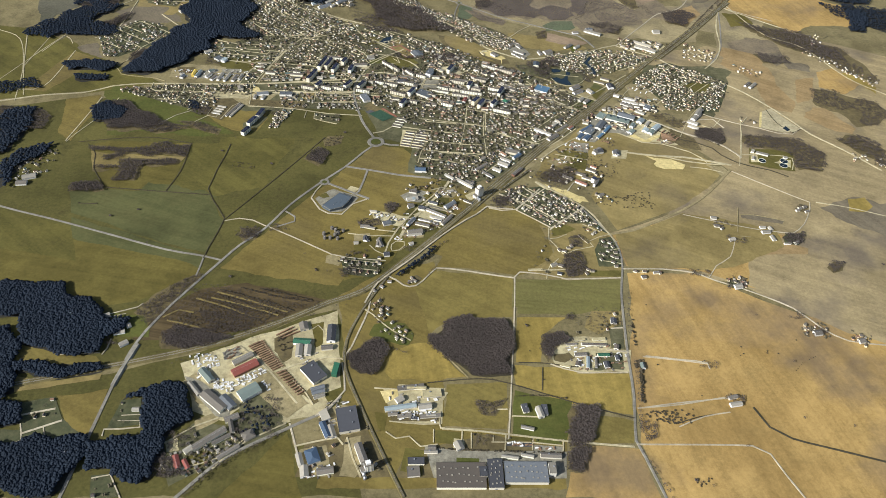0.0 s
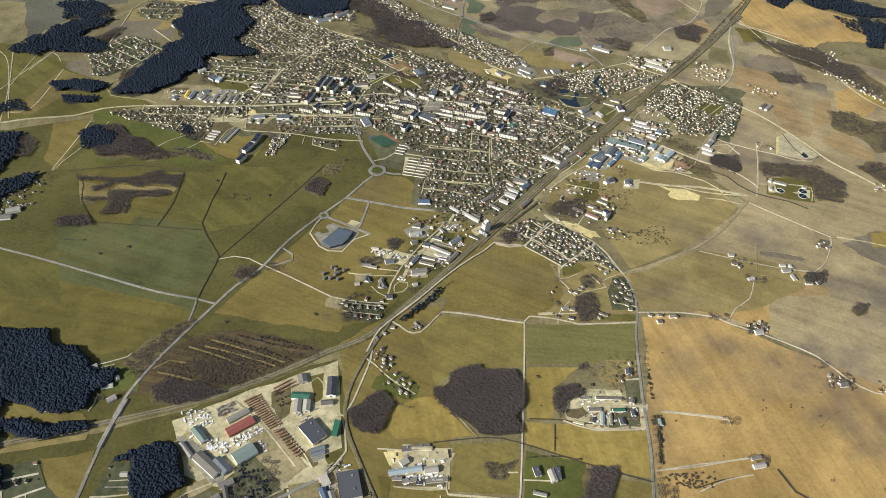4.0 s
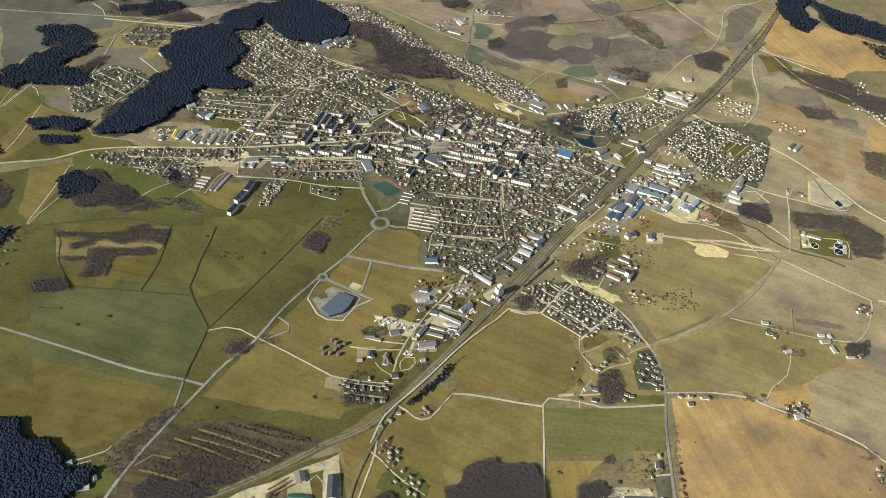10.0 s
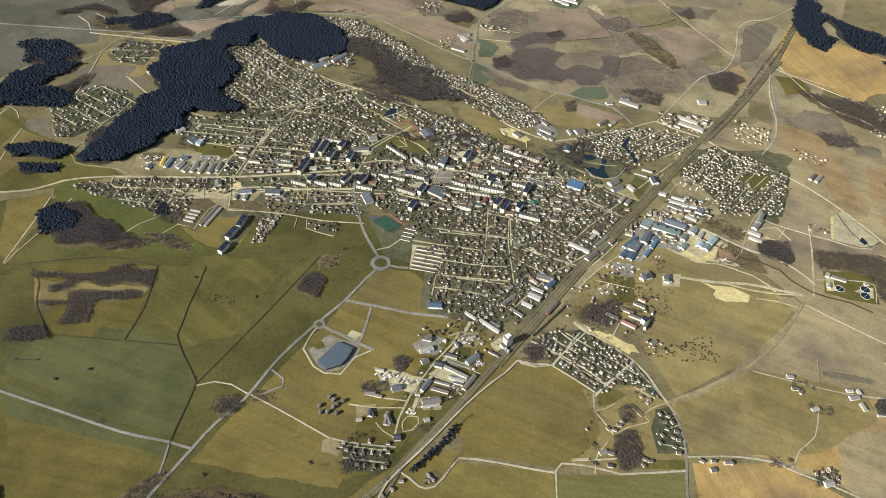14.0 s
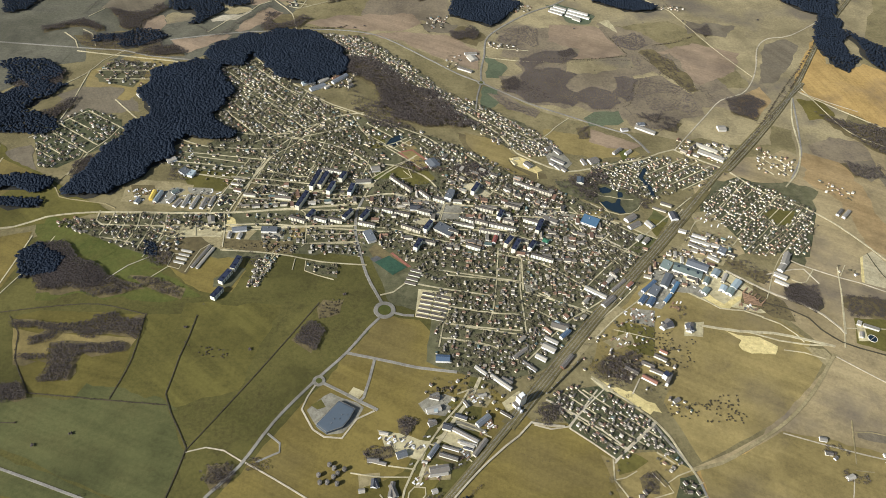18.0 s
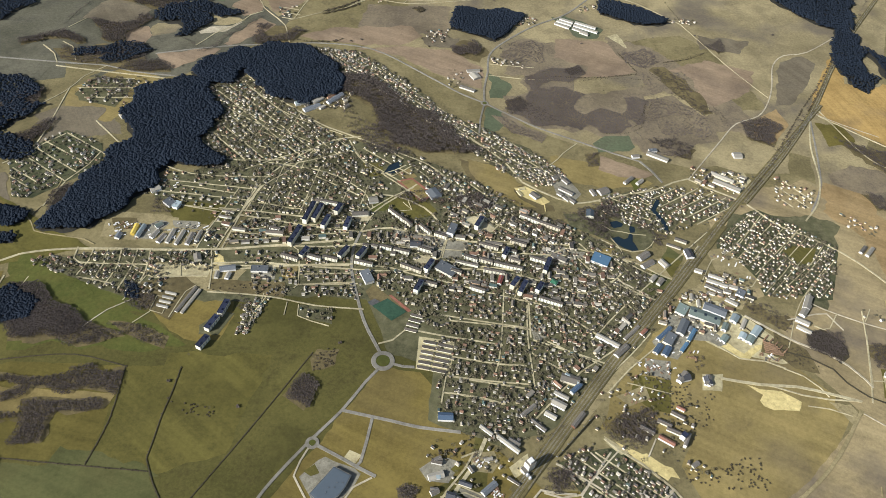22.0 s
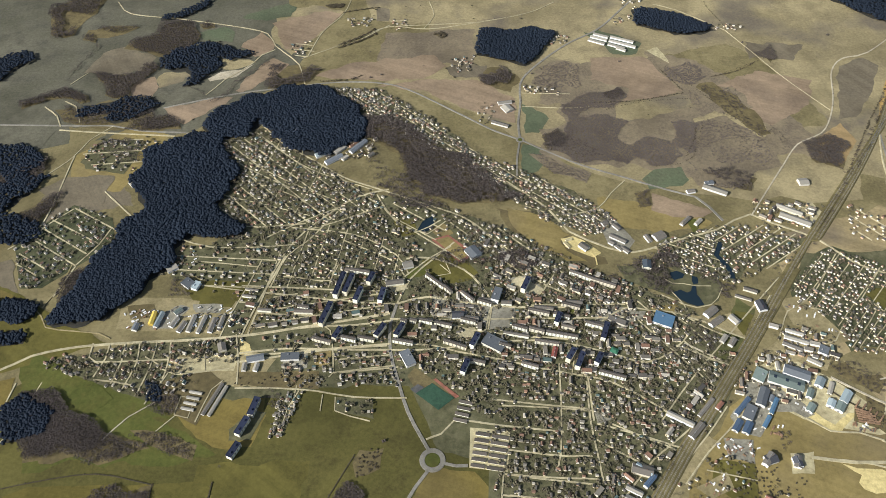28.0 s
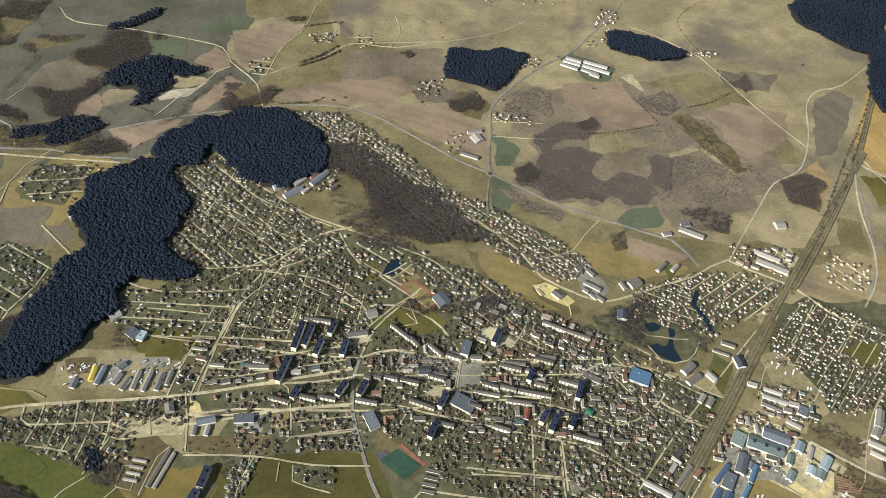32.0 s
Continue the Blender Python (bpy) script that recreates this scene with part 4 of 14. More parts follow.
acre([(114, 2491), (188, 2468), (141, 2397), (100, 2379)], M_HAZEGREEN, 0.05, "dull green field by the junction", 12, 14)
acre([(402, 3256), (987, 3297), (1119, 3119), (1254, 2984), (1108, 2875), (1012, 2835), (919, 2752), (734, 2962), (538, 3088)], M_DRY, 0.05, "wide pale dry field", 12, 14)
acre([(519, 2855), (720, 2910), (793, 2840), (873, 2622), (880, 2561), (736, 2517), (663, 2657), (593, 2719)], M_GROUND, 0.05, "brownish dry field", 12, 14)
acre([(995, 2562), (1086, 2541), (938, 2223), (904, 2254), (867, 2320)], M_DRY, 0.05, "straw-coloured field by the railway", 12, 14)
acre([(1153, 2827), (1260, 2931), (1094, 2562), (1011, 2582)], M_TAN, 0.07, "brown field beyond the railway", 12, 14)
acre([(999, 2799), (1077, 2837), (1110, 2802), (1047, 2687), (960, 2582), (912, 2572)], M_PLOUGH, 0.1, "dark damp field", 12, 14)
acre([(-950, 2458), (-840, 2565), (-735, 2538), (-750, 2493), (-787, 2407), (-804, 2344), (-914, 2346)], M_DUN, 0.05, "reddish brown field by the houses", 12, 14)
acre([(-986, 2573), (-875, 2564), (-950, 2458)], M_GROUND, 0.08, "dry brown field", 12, 14)
acre([(32, 2279), (126, 2272), (187, 2196), (254, 2111), (218, 2098), (113, 2153), (52, 2226)], M_SCRUB, 0.05, "brown dead grass slope", 12, 14)
acre([(262, 2305), (394, 2289), (503, 2225), (399, 2196), (307, 2211), (267, 2258)], M_DUN, 0.05, "brown meadow in the town", 12, 14)
acre([(-759, 1861), (-714, 1879), (-656, 1847), (-603, 1807), (-568, 1767), (-735, 1774)], M_LUSH, 0.11, "fresh green pasture", 12, 14)
acre([(80, 1512), (164, 1432), (252, 1435), (286, 1358), (266, 1287), (190, 1240), (80, 1254), (21, 1268), (53, 1351)], M_BROWN, 0.08, "dull brown field inside the road bend")
acre([(-118, 1668), (-48, 1658), (-21, 1623), (-21, 1553), (51, 1532), (34, 1468), (-15, 1434), (-43, 1381), (-126, 1239), (-163, 1160), (-250, 1174), (-338, 1185), (-415, 1202), (-384, 1252), (-349, 1306), (-302, 1381), (-263, 1442)], M_BROWN, 0.03, "yellow-brown meadow round the large hall", 6, 14)

# grounds of the town and the works
patch("ground", [(-852, 1886), (-669, 1930), (-460, 1944), (-430, 2045), (-494, 2140), (-585, 2162), (-520, 2245), (-585, 2280), (-549, 2436), (-656, 2484), (-669, 2543), (-592, 2515), (-514, 2561), (-413, 2462), (-258, 2331), (-119, 2301), (15, 2232), (104, 2181), (214, 2097), (298, 2050), (400, 1990), (470, 1854), (267, 1589), (100, 1509), (-32, 1558), (-23, 1672), (-106, 1695), (-158, 1826), (-259, 1831), (-433, 1804), (-547, 1820), (-626, 1805), (-763, 1861)], M_YARD, 0.12, "dark garden ground between the houses", "ground", 8)
plot([(-388, 2723), (-232, 2711), (-103, 2593), (33, 2428), (117, 2391), (221, 2313), (294, 2236), (250, 2193), (146, 2223), (17, 2358), (-128, 2503), (-286, 2625)], M_YARD, 0.13, "garden ground of the ridge houses", 12, 14)
plot([(663, 2128), (855, 2141), (925, 2109), (805, 1855), (749, 1867), (669, 1925), (625, 2037)], M_YARD, 0.12, "garden ground of the allotments", 12, 14)
plot([(521, 2213), (701, 2168), (513, 2047), (343, 2107), (379, 2174)], M_YARD, 0.13, "garden ground by the park", 12, 14)
patch("yard", [(-391, 696), (-414, 747), (-380, 817), (-326, 814), (-283, 850), (-247, 839), (-218, 817), (-311, 748)], M_YARD, 0.16, "overgrown ground between old workshops", "yard", 4)
patch("yard", [(-434, 948), (-334, 1003), (-157, 1091), (-131, 894), (-167, 839), (-224, 821), (-288, 870), (-329, 824), (-387, 843), (-402, 884)], M_PALE, 0.16, "pale dusty works yard", "yard", 4)
patch("yard", [(-170, 835), (-94, 865), (-75, 804), (-27, 723), (-191, 718), (-182, 779)], M_SCRUB, 0.15, "dusty works yard by the siding", "yard", 4)
patch("yard", [(-56, 902), (57, 906), (52, 827), (-31, 829)], M_PALE, 0.18, "pale yard strewn with rubble and spoil", "yard", 6)
patch("yard", [(260, 1014), (387, 1037), (413, 999), (399, 950), (307, 947)], M_EARTH, 0.18, "pale farm yard", "yard", 6)
patch("yard", [(-10, 768), (135, 810), (259, 780), (256, 725), (-27, 721)], M_SCRUB, 0.15, "grey-brown factory yard", "yard", 3)
patch("yard", [(494, 1856), (547, 1881), (625, 1818), (723, 1722), (661, 1709), (556, 1733), (497, 1771)], M_PALE, 0.16, "pale timber works yard", "yard", 5)
patch("yard", [(-721, 2042), (-495, 2027), (-512, 1947), (-718, 1963)], M_EARTH, 0.16, "dusty depot yard", "yard", 3)
plot([(-560, 1881), (-454, 1914), (-404, 1889), (-437, 1824), (-554, 1854)], M_EARTH, 0.16, "trampled sandy ground", 12, 14)
patch("yard", [(-118, 1409), (-23, 1388), (-37, 1349), (-103, 1375)], M_PALE, 0.16, "pale gravel yard", "yard")
patch("ground", [(298, 1528), (393, 1481), (401, 1461), (352, 1472)], M_SAND, 0.16, "bare sandy ground", "ground")
yard([(686, 2256), (742, 2288), (756, 2239), (714, 2194), (662, 2240)], M_PALE, 0.16, "pale works yard by the railway", 12, 14)

# roads
way([(-556, 671), (-548, 787), (-539, 919), (-527, 999), (-494, 1082), (-458, 1150), (-416, 1226), (-387, 1276), (-343, 1332), (-299, 1418), (-239, 1504), (-185, 1572), (-148, 1632), (-122, 1667)], 6, M_ASPHALT, "grey two-lane country road, worn asphalt", 0.4)
way([(-125, 1700), (-159, 1771), (-180, 1845), (-193, 1901), (-194, 1968), (-182, 2014)], 6.4, M_ASPHALT, "grey town street, worn asphalt", 0.4)
way([(-1295, 1505), (-951, 1384), (-815, 1343), (-678, 1299), (-542, 1255), (-457, 1238), (-416, 1226)], 4.8, M_ASPHALT, "narrow grey asphalt side road", 0.3)
way([(-456, 1236), (-457, 1204), (-459, 1177)], 4, M_ASPHALT, "slip lane", 0.3)
way([(-187, 1572), (-98, 1554), (-48, 1543), (25, 1536)], 6.4, M_ASPHALT, "grey street to the shopping area", 0.3)
way([(-131, 1559), (-138, 1513), (-146, 1474), (-155, 1462)], 5.6, M_ASPHALT, "access road of the large hall", 0.3)
way([(-230, 1506), (-189, 1485), (-147, 1462), (-119, 1448)], 6.4, M_ASPHALT, "access road of the large hall", 0.3)
way([(-233, 1502), (-254, 1445), (-230, 1405), (-209, 1391), (-178, 1389), (-155, 1428), (-125, 1446)], 3.5, M_GRAVEL, "paved ring lane round the large hall", 0.3)
way([(-438, 1354), (-405, 1364), (-374, 1359), (-338, 1338)], 2.3, M_GRAVEL, "pale dirt track", 0.3)
way([(-335, 1338), (-283, 1310), (-229, 1279), (-186, 1254), (-127, 1243), (-69, 1239)], 2.9, M_GRAVEL, "pale gravel lane", 0.3)
way([(-306, 1394), (-283, 1376), (-281, 1359), (-318, 1339)], 4, M_ASPHALT, "loop lane with a small lay-by", 0.3)
way([(-45, 1301), (-31, 1350), (-10, 1387), (23, 1440), (51, 1483), (69, 1526)], 7.2, M_LANE, "dusty street between workshops", 0.3)
way([(-61, 1202), (-89, 1168), (-96, 1096), (-109, 1044), (-121, 1000), (-136, 965)], 3.5, M_GRAVEL, "pale unpaved road along the branch line", 0.3)
way([(206, 1201), (218, 1216), (269, 1211), (317, 1199), (437, 1208)], 3.5, M_GRAVEL, "pale gravel road between fields", 0.3)
way([(206, 1201), (197, 1085), (184, 957), (175, 867), (167, 799)], 2.9, M_GRAVEL, "straight pale gravel road", 0.3)
way([(379, 1440), (402, 1399), (432, 1349), (445, 1298), (443, 1241), (427, 1162), (414, 1034), (409, 964), (405, 899), (391, 802), (401, 769), (421, 693)], 4.8, M_ASPHALT, "grey country road lined with trees", 0.3)
way([(52, 818), (115, 815), (164, 810), (261, 799), (386, 790)], 3.6, M_LANE, "straight grey road past the factory", 0.3)
way([(444, 1235), (531, 1238), (603, 1228), (635, 1209), (700, 1180), (781, 1132), (821, 1079), (865, 1046), (938, 1037)], 2.9, M_GRAVEL, "long pale gravel road past farmsteads", 0.3)
way([(627, 1217), (652, 1253), (692, 1284), (718, 1340)], 2.3, M_GRAVEL, "pale farm track", 0.3)
way([(430, 1348), (487, 1362), (566, 1407), (637, 1454), (705, 1516), (783, 1610)], 7, M_EARTH, "curved earth track round a field", 0.3)
way([(784, 1604), (842, 1560), (910, 1510), (943, 1487), (901, 1405), (862, 1370)], 2.3, M_GRAVEL, "pale gravel track", 0.3)
way([(618, 1426), (687, 1405), (786, 1379), (862, 1370)], 2.9, M_GRAVEL, "pale gravel farm road", 0.3)
way([(958, 1488), (1033, 1471), (1114, 1442)], 3.2, M_LANE, "earth track", 0.3)
way([(790, 1630), (733, 1645), (673, 1658), (599, 1660), (527, 1671)], 6.4, M_LANE, "sandy works road", 0.3)
way([(391, 795), (595, 797), (622, 781), (636, 741), (654, 698)], 2.9, M_GRAVEL, "pale gravel road between tilled fields", 0.3)
way([(406, 871), (485, 881), (574, 900)], 2.3, M_GRAVEL, "farm track", 0.3)
way([(439, 992), (510, 985), (561, 978)], 2.3, M_GRAVEL, "farm track", 0.3)
way([(621, 879), (638, 837), (671, 814), (743, 793), (820, 771)], 4, M_DITCH, "dark ditch between fields", 0.3)
way([(-214, 822), (-195, 769), (-178, 716)], 3.5, M_GRAVEL, "pale works lane", 0.3)
way([(-376, 675), (-312, 750), (-217, 811), (-153, 851), (-131, 882)], 6.4, M_ASPHALT, "grey works road lined with trees", 0.3)
way([(-136, 959), (-125, 895), (-145, 863), (-172, 839)], 3.5, M_GRAVEL, "pale works lane", 0.3)
way([(-756, 996), (-684, 1024), (-569, 1068)], 1.8, M_GRAVEL, "pale track through the forest", 0.3)
way([(162, 1428), (192, 1420), (224, 1426), (243, 1449), (288, 1507)], 3.5, M_GRAVEL, "pale unpaved street", 0.3)
way([(188, 1482), (243, 1449), (286, 1419), (323, 1385)], 3.5, M_GRAVEL, "pale unpaved street", 0.3)
way([(297, 1356), (323, 1385), (384, 1440)], 3.5, M_GRAVEL, "pale unpaved street", 0.3)

# streets of the town
way([(-1406, 1720), (-1128, 1811), (-1026, 1847), (-913, 1871), (-859, 1904), (-781, 1923), (-679, 1931), (-572, 1935), (-466, 1944), (-380, 1958), (-275, 1976), (-195, 1990)], 5.6, M_LANE, "main street, pale worn asphalt", 0.4)
way([(-466, 1944), (-450, 2026), (-433, 2107), (-410, 2166), (-378, 2217), (-326, 2272), (-271, 2319), (-204, 2340)], 4, M_LANE, "town street", 0.3)
way([(-472, 1884), (-405, 1894), (-291, 1910), (-199, 1915)], 4, M_LANE, "town street", 0.3)
way([(-472, 1828), (-393, 1826), (-325, 1819), (-256, 1805), (-162, 1801)], 3, M_LANE, "town street", 0.3)
way([(-182, 2014), (-122, 2030), (-38, 2012), (59, 2001), (156, 1999)], 4.5, M_LANE, "central street", 0.3)
way([(-182, 2014), (-155, 2078), (-112, 2126), (-63, 2176)], 4, M_LANE, "town street", 0.3)
way([(-517, 2573), (-462, 2505), (-381, 2441), (-305, 2380), (-231, 2344), (-118, 2290), (-37, 2248), (14, 2193), (52, 2139), (99, 2071), (170, 2025)], 3.5, M_LANE, "town street", 0.3)
way([(-494, 2066), (-382, 2058), (-283, 2050), (-184, 2046)], 3.5, M_LANE, "town street", 0.3)
way([(-642, 2196), (-575, 2172), (-474, 2170), (-399, 2176)], 3, M_LANE, "town street", 0.3)
way([(-591, 2249), (-484, 2228), (-381, 2237)], 3, M_LANE, "town street", 0.3)
way([(-678, 2518), (-597, 2466), (-515, 2405), (-424, 2347)], 3, M_LANE, "town street", 0.3)
way([(-230, 2323), (-212, 2283), (-182, 2234), (-141, 2208), (-90, 2242)], 3, M_LANE, "town street by the pond", 0.3)
way([(117, 2308), (148, 2274), (166, 2239), (185, 2204), (219, 2179), (262, 2154), (312, 2141), (366, 2156), (436, 2181), (507, 2203), (553, 2231), (594, 2248), (633, 2221), (715, 2172), (772, 2102), (832, 2070), (903, 2018), (951, 1961), (1015, 1859), (1052, 1785), (1116, 1714), (1181, 1628)], 4.5, M_LANE, "through road with the level crossing", 0.3)
way([(18, 2381), (70, 2351), (117, 2308)], 3, M_LANE, "ridge street", 0.3)
way([(-772, 2642), (-677, 2675), (-577, 2704), (-461, 2725), (-355, 2743), (-245, 2741), (-161, 2710), (-26, 2603), (52, 2540), (109, 2508), (163, 2468), (243, 2415), (335, 2372), (405, 2338), (486, 2304)], 4.8, M_ASPHALT, "grey main road round the town", 0.3)
way([(486, 2304), (509, 2271), (528, 2229)], 6.4, M_ASPHALT, "grey main road into the town", 0.3)
way([(109, 2508), (110, 2569), (124, 2657), (130, 2730), (167, 2796), (270, 2906), (374, 2985), (455, 3083), (534, 3188), (594, 3268)], 5.6, M_ASPHALT, "narrow grey country road", 0.3)
way([(109, 2508), (95, 2439), (90, 2378)], 4.8, M_ASPHALT, "grey side road", 0.3)
way([(594, 2243), (627, 2287), (718, 2406), (778, 2481), (850, 2521), (895, 2581), (933, 2664), (970, 2775), (1021, 2835), (1103, 2863), (1269, 2998)], 3.5, M_GRAVEL, "winding pale gravel road", 0.3)
way([(906, 2612), (838, 2738), (785, 2863), (738, 2976)], 2, M_LANE, "straight farm lane", 0.3)
way([(-429, 2737), (-452, 2824), (-476, 2857), (-525, 2913), (-554, 2973), (-638, 3007), (-805, 3049), (-957, 3080), (-1009, 3144)], 3, M_LANE, "country road", 0.3)
way([(-433, 2859), (-401, 2980), (-348, 3073), (-323, 3186), (-307, 3216)], 2.5, M_LANE, "country road", 0.3)
way([(-448, 2851), (-338, 2921), (-268, 2973), (-209, 3006), (-104, 2992), (36, 3024), (180, 3071), (267, 3130)], 2.5, M_LANE, "country road lined with trees", 0.3)
way([(-1338, 2588), (-987, 2576), (-878, 2573), (-813, 2555), (-701, 2546)], 4.8, M_ASPHALT, "grey country road", 0.3)
way([(-878, 2573), (-922, 2519), (-948, 2450), (-1059, 2305)], 2.5, M_LANE, "country lane", 0.3)
way([(126, 2637), (247, 2628), (332, 2640)], 1.5, M_LANE, "farm track", 0.3)
way([(1014, 2552), (1077, 2508), (1164, 2460)], 2.9, M_GRAVEL, "pale gravel road", 0.3)
way([(994, 2513), (957, 2348), (926, 2242), (872, 2151)], 4.8, M_ASPHALT, "grey road beside the railway", 0.3)
way([(-821, 1847), (-836, 1782), (-854, 1728), (-878, 1670), (-888, 1637)], 2, M_LANE, "field lane", 0.3)
way([(-684, 1728), (-649, 1773), (-609, 1802)], 2.3, M_GRAVEL, "pale field path", 0.3)
way([(851, 1983), (749, 1867), (686, 1749)], 2, M_LANE, "earth lane", 0.3)
way([(878, 1853), (858, 1774), (827, 1664)], 2.5, M_LANE, "earth road", 0.3)

# railway
road("railway_bed", [(1049, 2591), (697, 2171), (494, 1909), (329, 1705), (186, 1516), (61, 1353), (-38, 1230), (-111, 1147), (-175, 1114), (-243, 1070), (-310, 1032), (-378, 998), (-429, 978), (-486, 959), (-598, 925), (-727, 887)], 14, M_RAILBED, "broad brown railway formation", 0.6, "railway", 1.0)
road("railway_bed", [(1482, 3246), (1219, 2887), (1019, 2565), (873, 2364), (715, 2172), (697, 2171)], 13, M_RAILBED, "broad brown railway formation", 0.6, "railway", 1.0)
road("railway_yard", [(639, 2094), (494, 1909), (329, 1705), (186, 1516), (114, 1423)], 27, M_RAILBED, "wide railway yard ballast", 0.45, "railway", 0.5)
road("railway_bed", [(-61, 1194), (-107, 1096), (-132, 1014), (-129, 946), (-93, 859), (-46, 758), (-10, 685)], 6, M_RAILBED, "brown branch line formation", 0.6, "railway", 0.8)
railway([(1047.5, 2592.7), (695.4, 2172.6), (491.4, 1911.3), (327.0, 1706.8), (183.5, 1518.2), (58.9, 1355.2), (-39.9, 1230.9), (-112.8, 1149.5), (-176.0, 1115.5), (-244.1, 1072.0), (-311.1, 1034.5), (-379.3, 1000.8), (-430.3, 980.4), (-487.7, 961.7), (-598.6, 927.9), (-728.7, 889.3)], "single railway track on pale ballast")
railway([(1051.4, 2589.3), (699.4, 2169.2), (495.5, 1908.1), (331.1, 1703.6), (187.7, 1515.0), (63.0, 1352.0), (-35.8, 1227.7), (-109.2, 1145.6), (-173.3, 1111.1), (-241.3, 1067.6), (-308.6, 1029.9), (-377.1, 996.0), (-428.4, 975.6), (-486.0, 956.8), (-596.8, 922.9), (-726.9, 884.4)], "single railway track on pale ballast")
railway([(568.0, 2019.8), (486.5, 1915.4), (321.9, 1710.8), (178.4, 1522.0), (120.8, 1443.2)], "single railway track on pale ballast")
railway([(582.1, 2008.5), (500.4, 1904.0), (336.2, 1699.6), (192.8, 1511.2), (135.5, 1432.5)], "single railway track on pale ballast")
railway([(1480.1, 3248.1), (1216.9, 2888.8), (1017.1, 2566.2), (871.9, 2365.8), (712.9, 2172.8)], "single railway track on pale ballast")
railway([(1484.3, 3245.0), (1221.0, 2885.9), (1021.3, 2563.2), (875.9, 2362.6), (716.8, 2169.4)], "single railway track on pale ballast")
railway([(-60.4, 1194.1), (-106.9, 1095.9), (-132.5, 1013.9), (-129.1, 945.7), (-93.2, 858.9), (-46.4, 758.1), (-9.8, 684.7)], "single railway track on pale ballast")

# woods
plot([(158, 2547), (243, 2589), (326, 2605), (440, 2621), (566, 2671), (631, 2594), (684, 2532), (715, 2457), (666, 2388), (527, 2413), (393, 2402), (269, 2420), (178, 2491)], M_MARSH, 0.1, "brown marshy ground under scrub", 34, 30)
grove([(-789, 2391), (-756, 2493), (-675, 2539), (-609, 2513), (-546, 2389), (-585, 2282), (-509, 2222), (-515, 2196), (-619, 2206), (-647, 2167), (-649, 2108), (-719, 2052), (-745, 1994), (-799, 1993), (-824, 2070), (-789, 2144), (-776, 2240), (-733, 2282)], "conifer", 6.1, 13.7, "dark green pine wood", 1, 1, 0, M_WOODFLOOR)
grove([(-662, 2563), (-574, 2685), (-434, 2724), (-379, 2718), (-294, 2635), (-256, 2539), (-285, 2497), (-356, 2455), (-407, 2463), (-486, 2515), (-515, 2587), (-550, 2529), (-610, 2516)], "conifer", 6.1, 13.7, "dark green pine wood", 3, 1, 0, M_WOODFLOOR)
grove([(-279, 2600), (-186, 2594), (-107, 2505), (-2, 2420), (71, 2320), (94, 2300), (46, 2300), (-37, 2286), (-101, 2317), (-117, 2399), (-171, 2449), (-235, 2501)], "leafless", 5.6, 10.6, "bare leafless wood on the ridge", 4, 0.62, 0, M_SCRUB)
grove([(48, 2973), (125, 2989), (246, 2960), (197, 2867), (154, 2808), (84, 2840), (26, 2861)], "conifer", 6.1, 12.2, "dark green pine wood", 5, 1, 0, M_WOODFLOOR)
grove([(22, 2793), (81, 2806), (134, 2751), (103, 2697), (33, 2727)], "leafless", 5.6, 9.2, "bare grey-brown leafless wood", 6, 0.85, 0.9, M_SCRUB)
grove([(488, 3085), (614, 3063), (714, 2975), (588, 2951), (488, 3004)], "conifer", 6.1, 11.5, "dark green pine wood", 7, 1, 0, M_WOODFLOOR)
grove([(1090, 3255), (1246, 3315), (1480, 3434), (1284, 2985), (1188, 3031), (1083, 3161)], "conifer", 7.5, 12.2, "dark green pine wood", 8, 1, 0, M_WOODFLOOR)
grove([(246, 1039), (286, 1047), (307, 1030), (271, 1012), (256, 973), (244, 999)], "leafless", 4.3, 7.9, "bare grey-brown leafless wood", 16, 1, 0, M_SCRUB)
grove([(287, 873), (334, 874), (316, 806), (272, 788)], "leafless", 4.3, 9.2, "bare grey-brown leafless wood", 17, 1, 0, M_SCRUB)
grove([(275, 783), (305, 787), (288, 735), (264, 739)], "leafless", 4.3, 8.6, "bare grey-brown leafless wood", 18, 1, 0, M_SCRUB)
grove([(-484, 1001), (-412, 1018), (-345, 1007), (-426, 986), (-478, 981)], "leafless", 4.3, 7.9, "bare grey-brown leafless wood", 19, 1, 0, M_SCRUB)
grove([(-293, 1597), (-257, 1643), (-232, 1620), (-250, 1570)], "leafless", 4.3, 6.6, "bare grey-brown leafless wood", 21, 1, 0, M_SCRUB)
grove([(-820, 1464), (-758, 1484), (-735, 1451), (-751, 1440), (-811, 1440)], "leafless", 5, 7.9, "bare grey-brown leafless wood", 22, 1, 0, M_SCRUB)
grove([(-871, 1781), (-838, 1824), (-780, 1784), (-781, 1748), (-843, 1728)], "conifer", 5.4, 10.8, "dark green pine wood", 23, 1, 0, M_WOODFLOOR)
grove([(-814, 1747), (-749, 1759), (-677, 1745), (-598, 1713), (-640, 1696), (-774, 1689)], "leafless", 5.6, 7.9, "bare grey-brown leafless wood", 24, 0.7, 0, M_SCRUB)
grove([(-640, 1746), (-588, 1741), (-520, 1717), (-523, 1686), (-580, 1709)], "leafless", 5.6, 6.6, "bare grey-brown leafless wood", 25, 0.6, 0, M_SCRUB)
grove([(-526, 2712), (-527, 2821), (-458, 2823), (-387, 2804), (-422, 2738), (-461, 2725)], "leafless", 6.2, 8.6, "bare grey-brown leafless wood", 31, 0.85, 0.9, M_SCRUB)
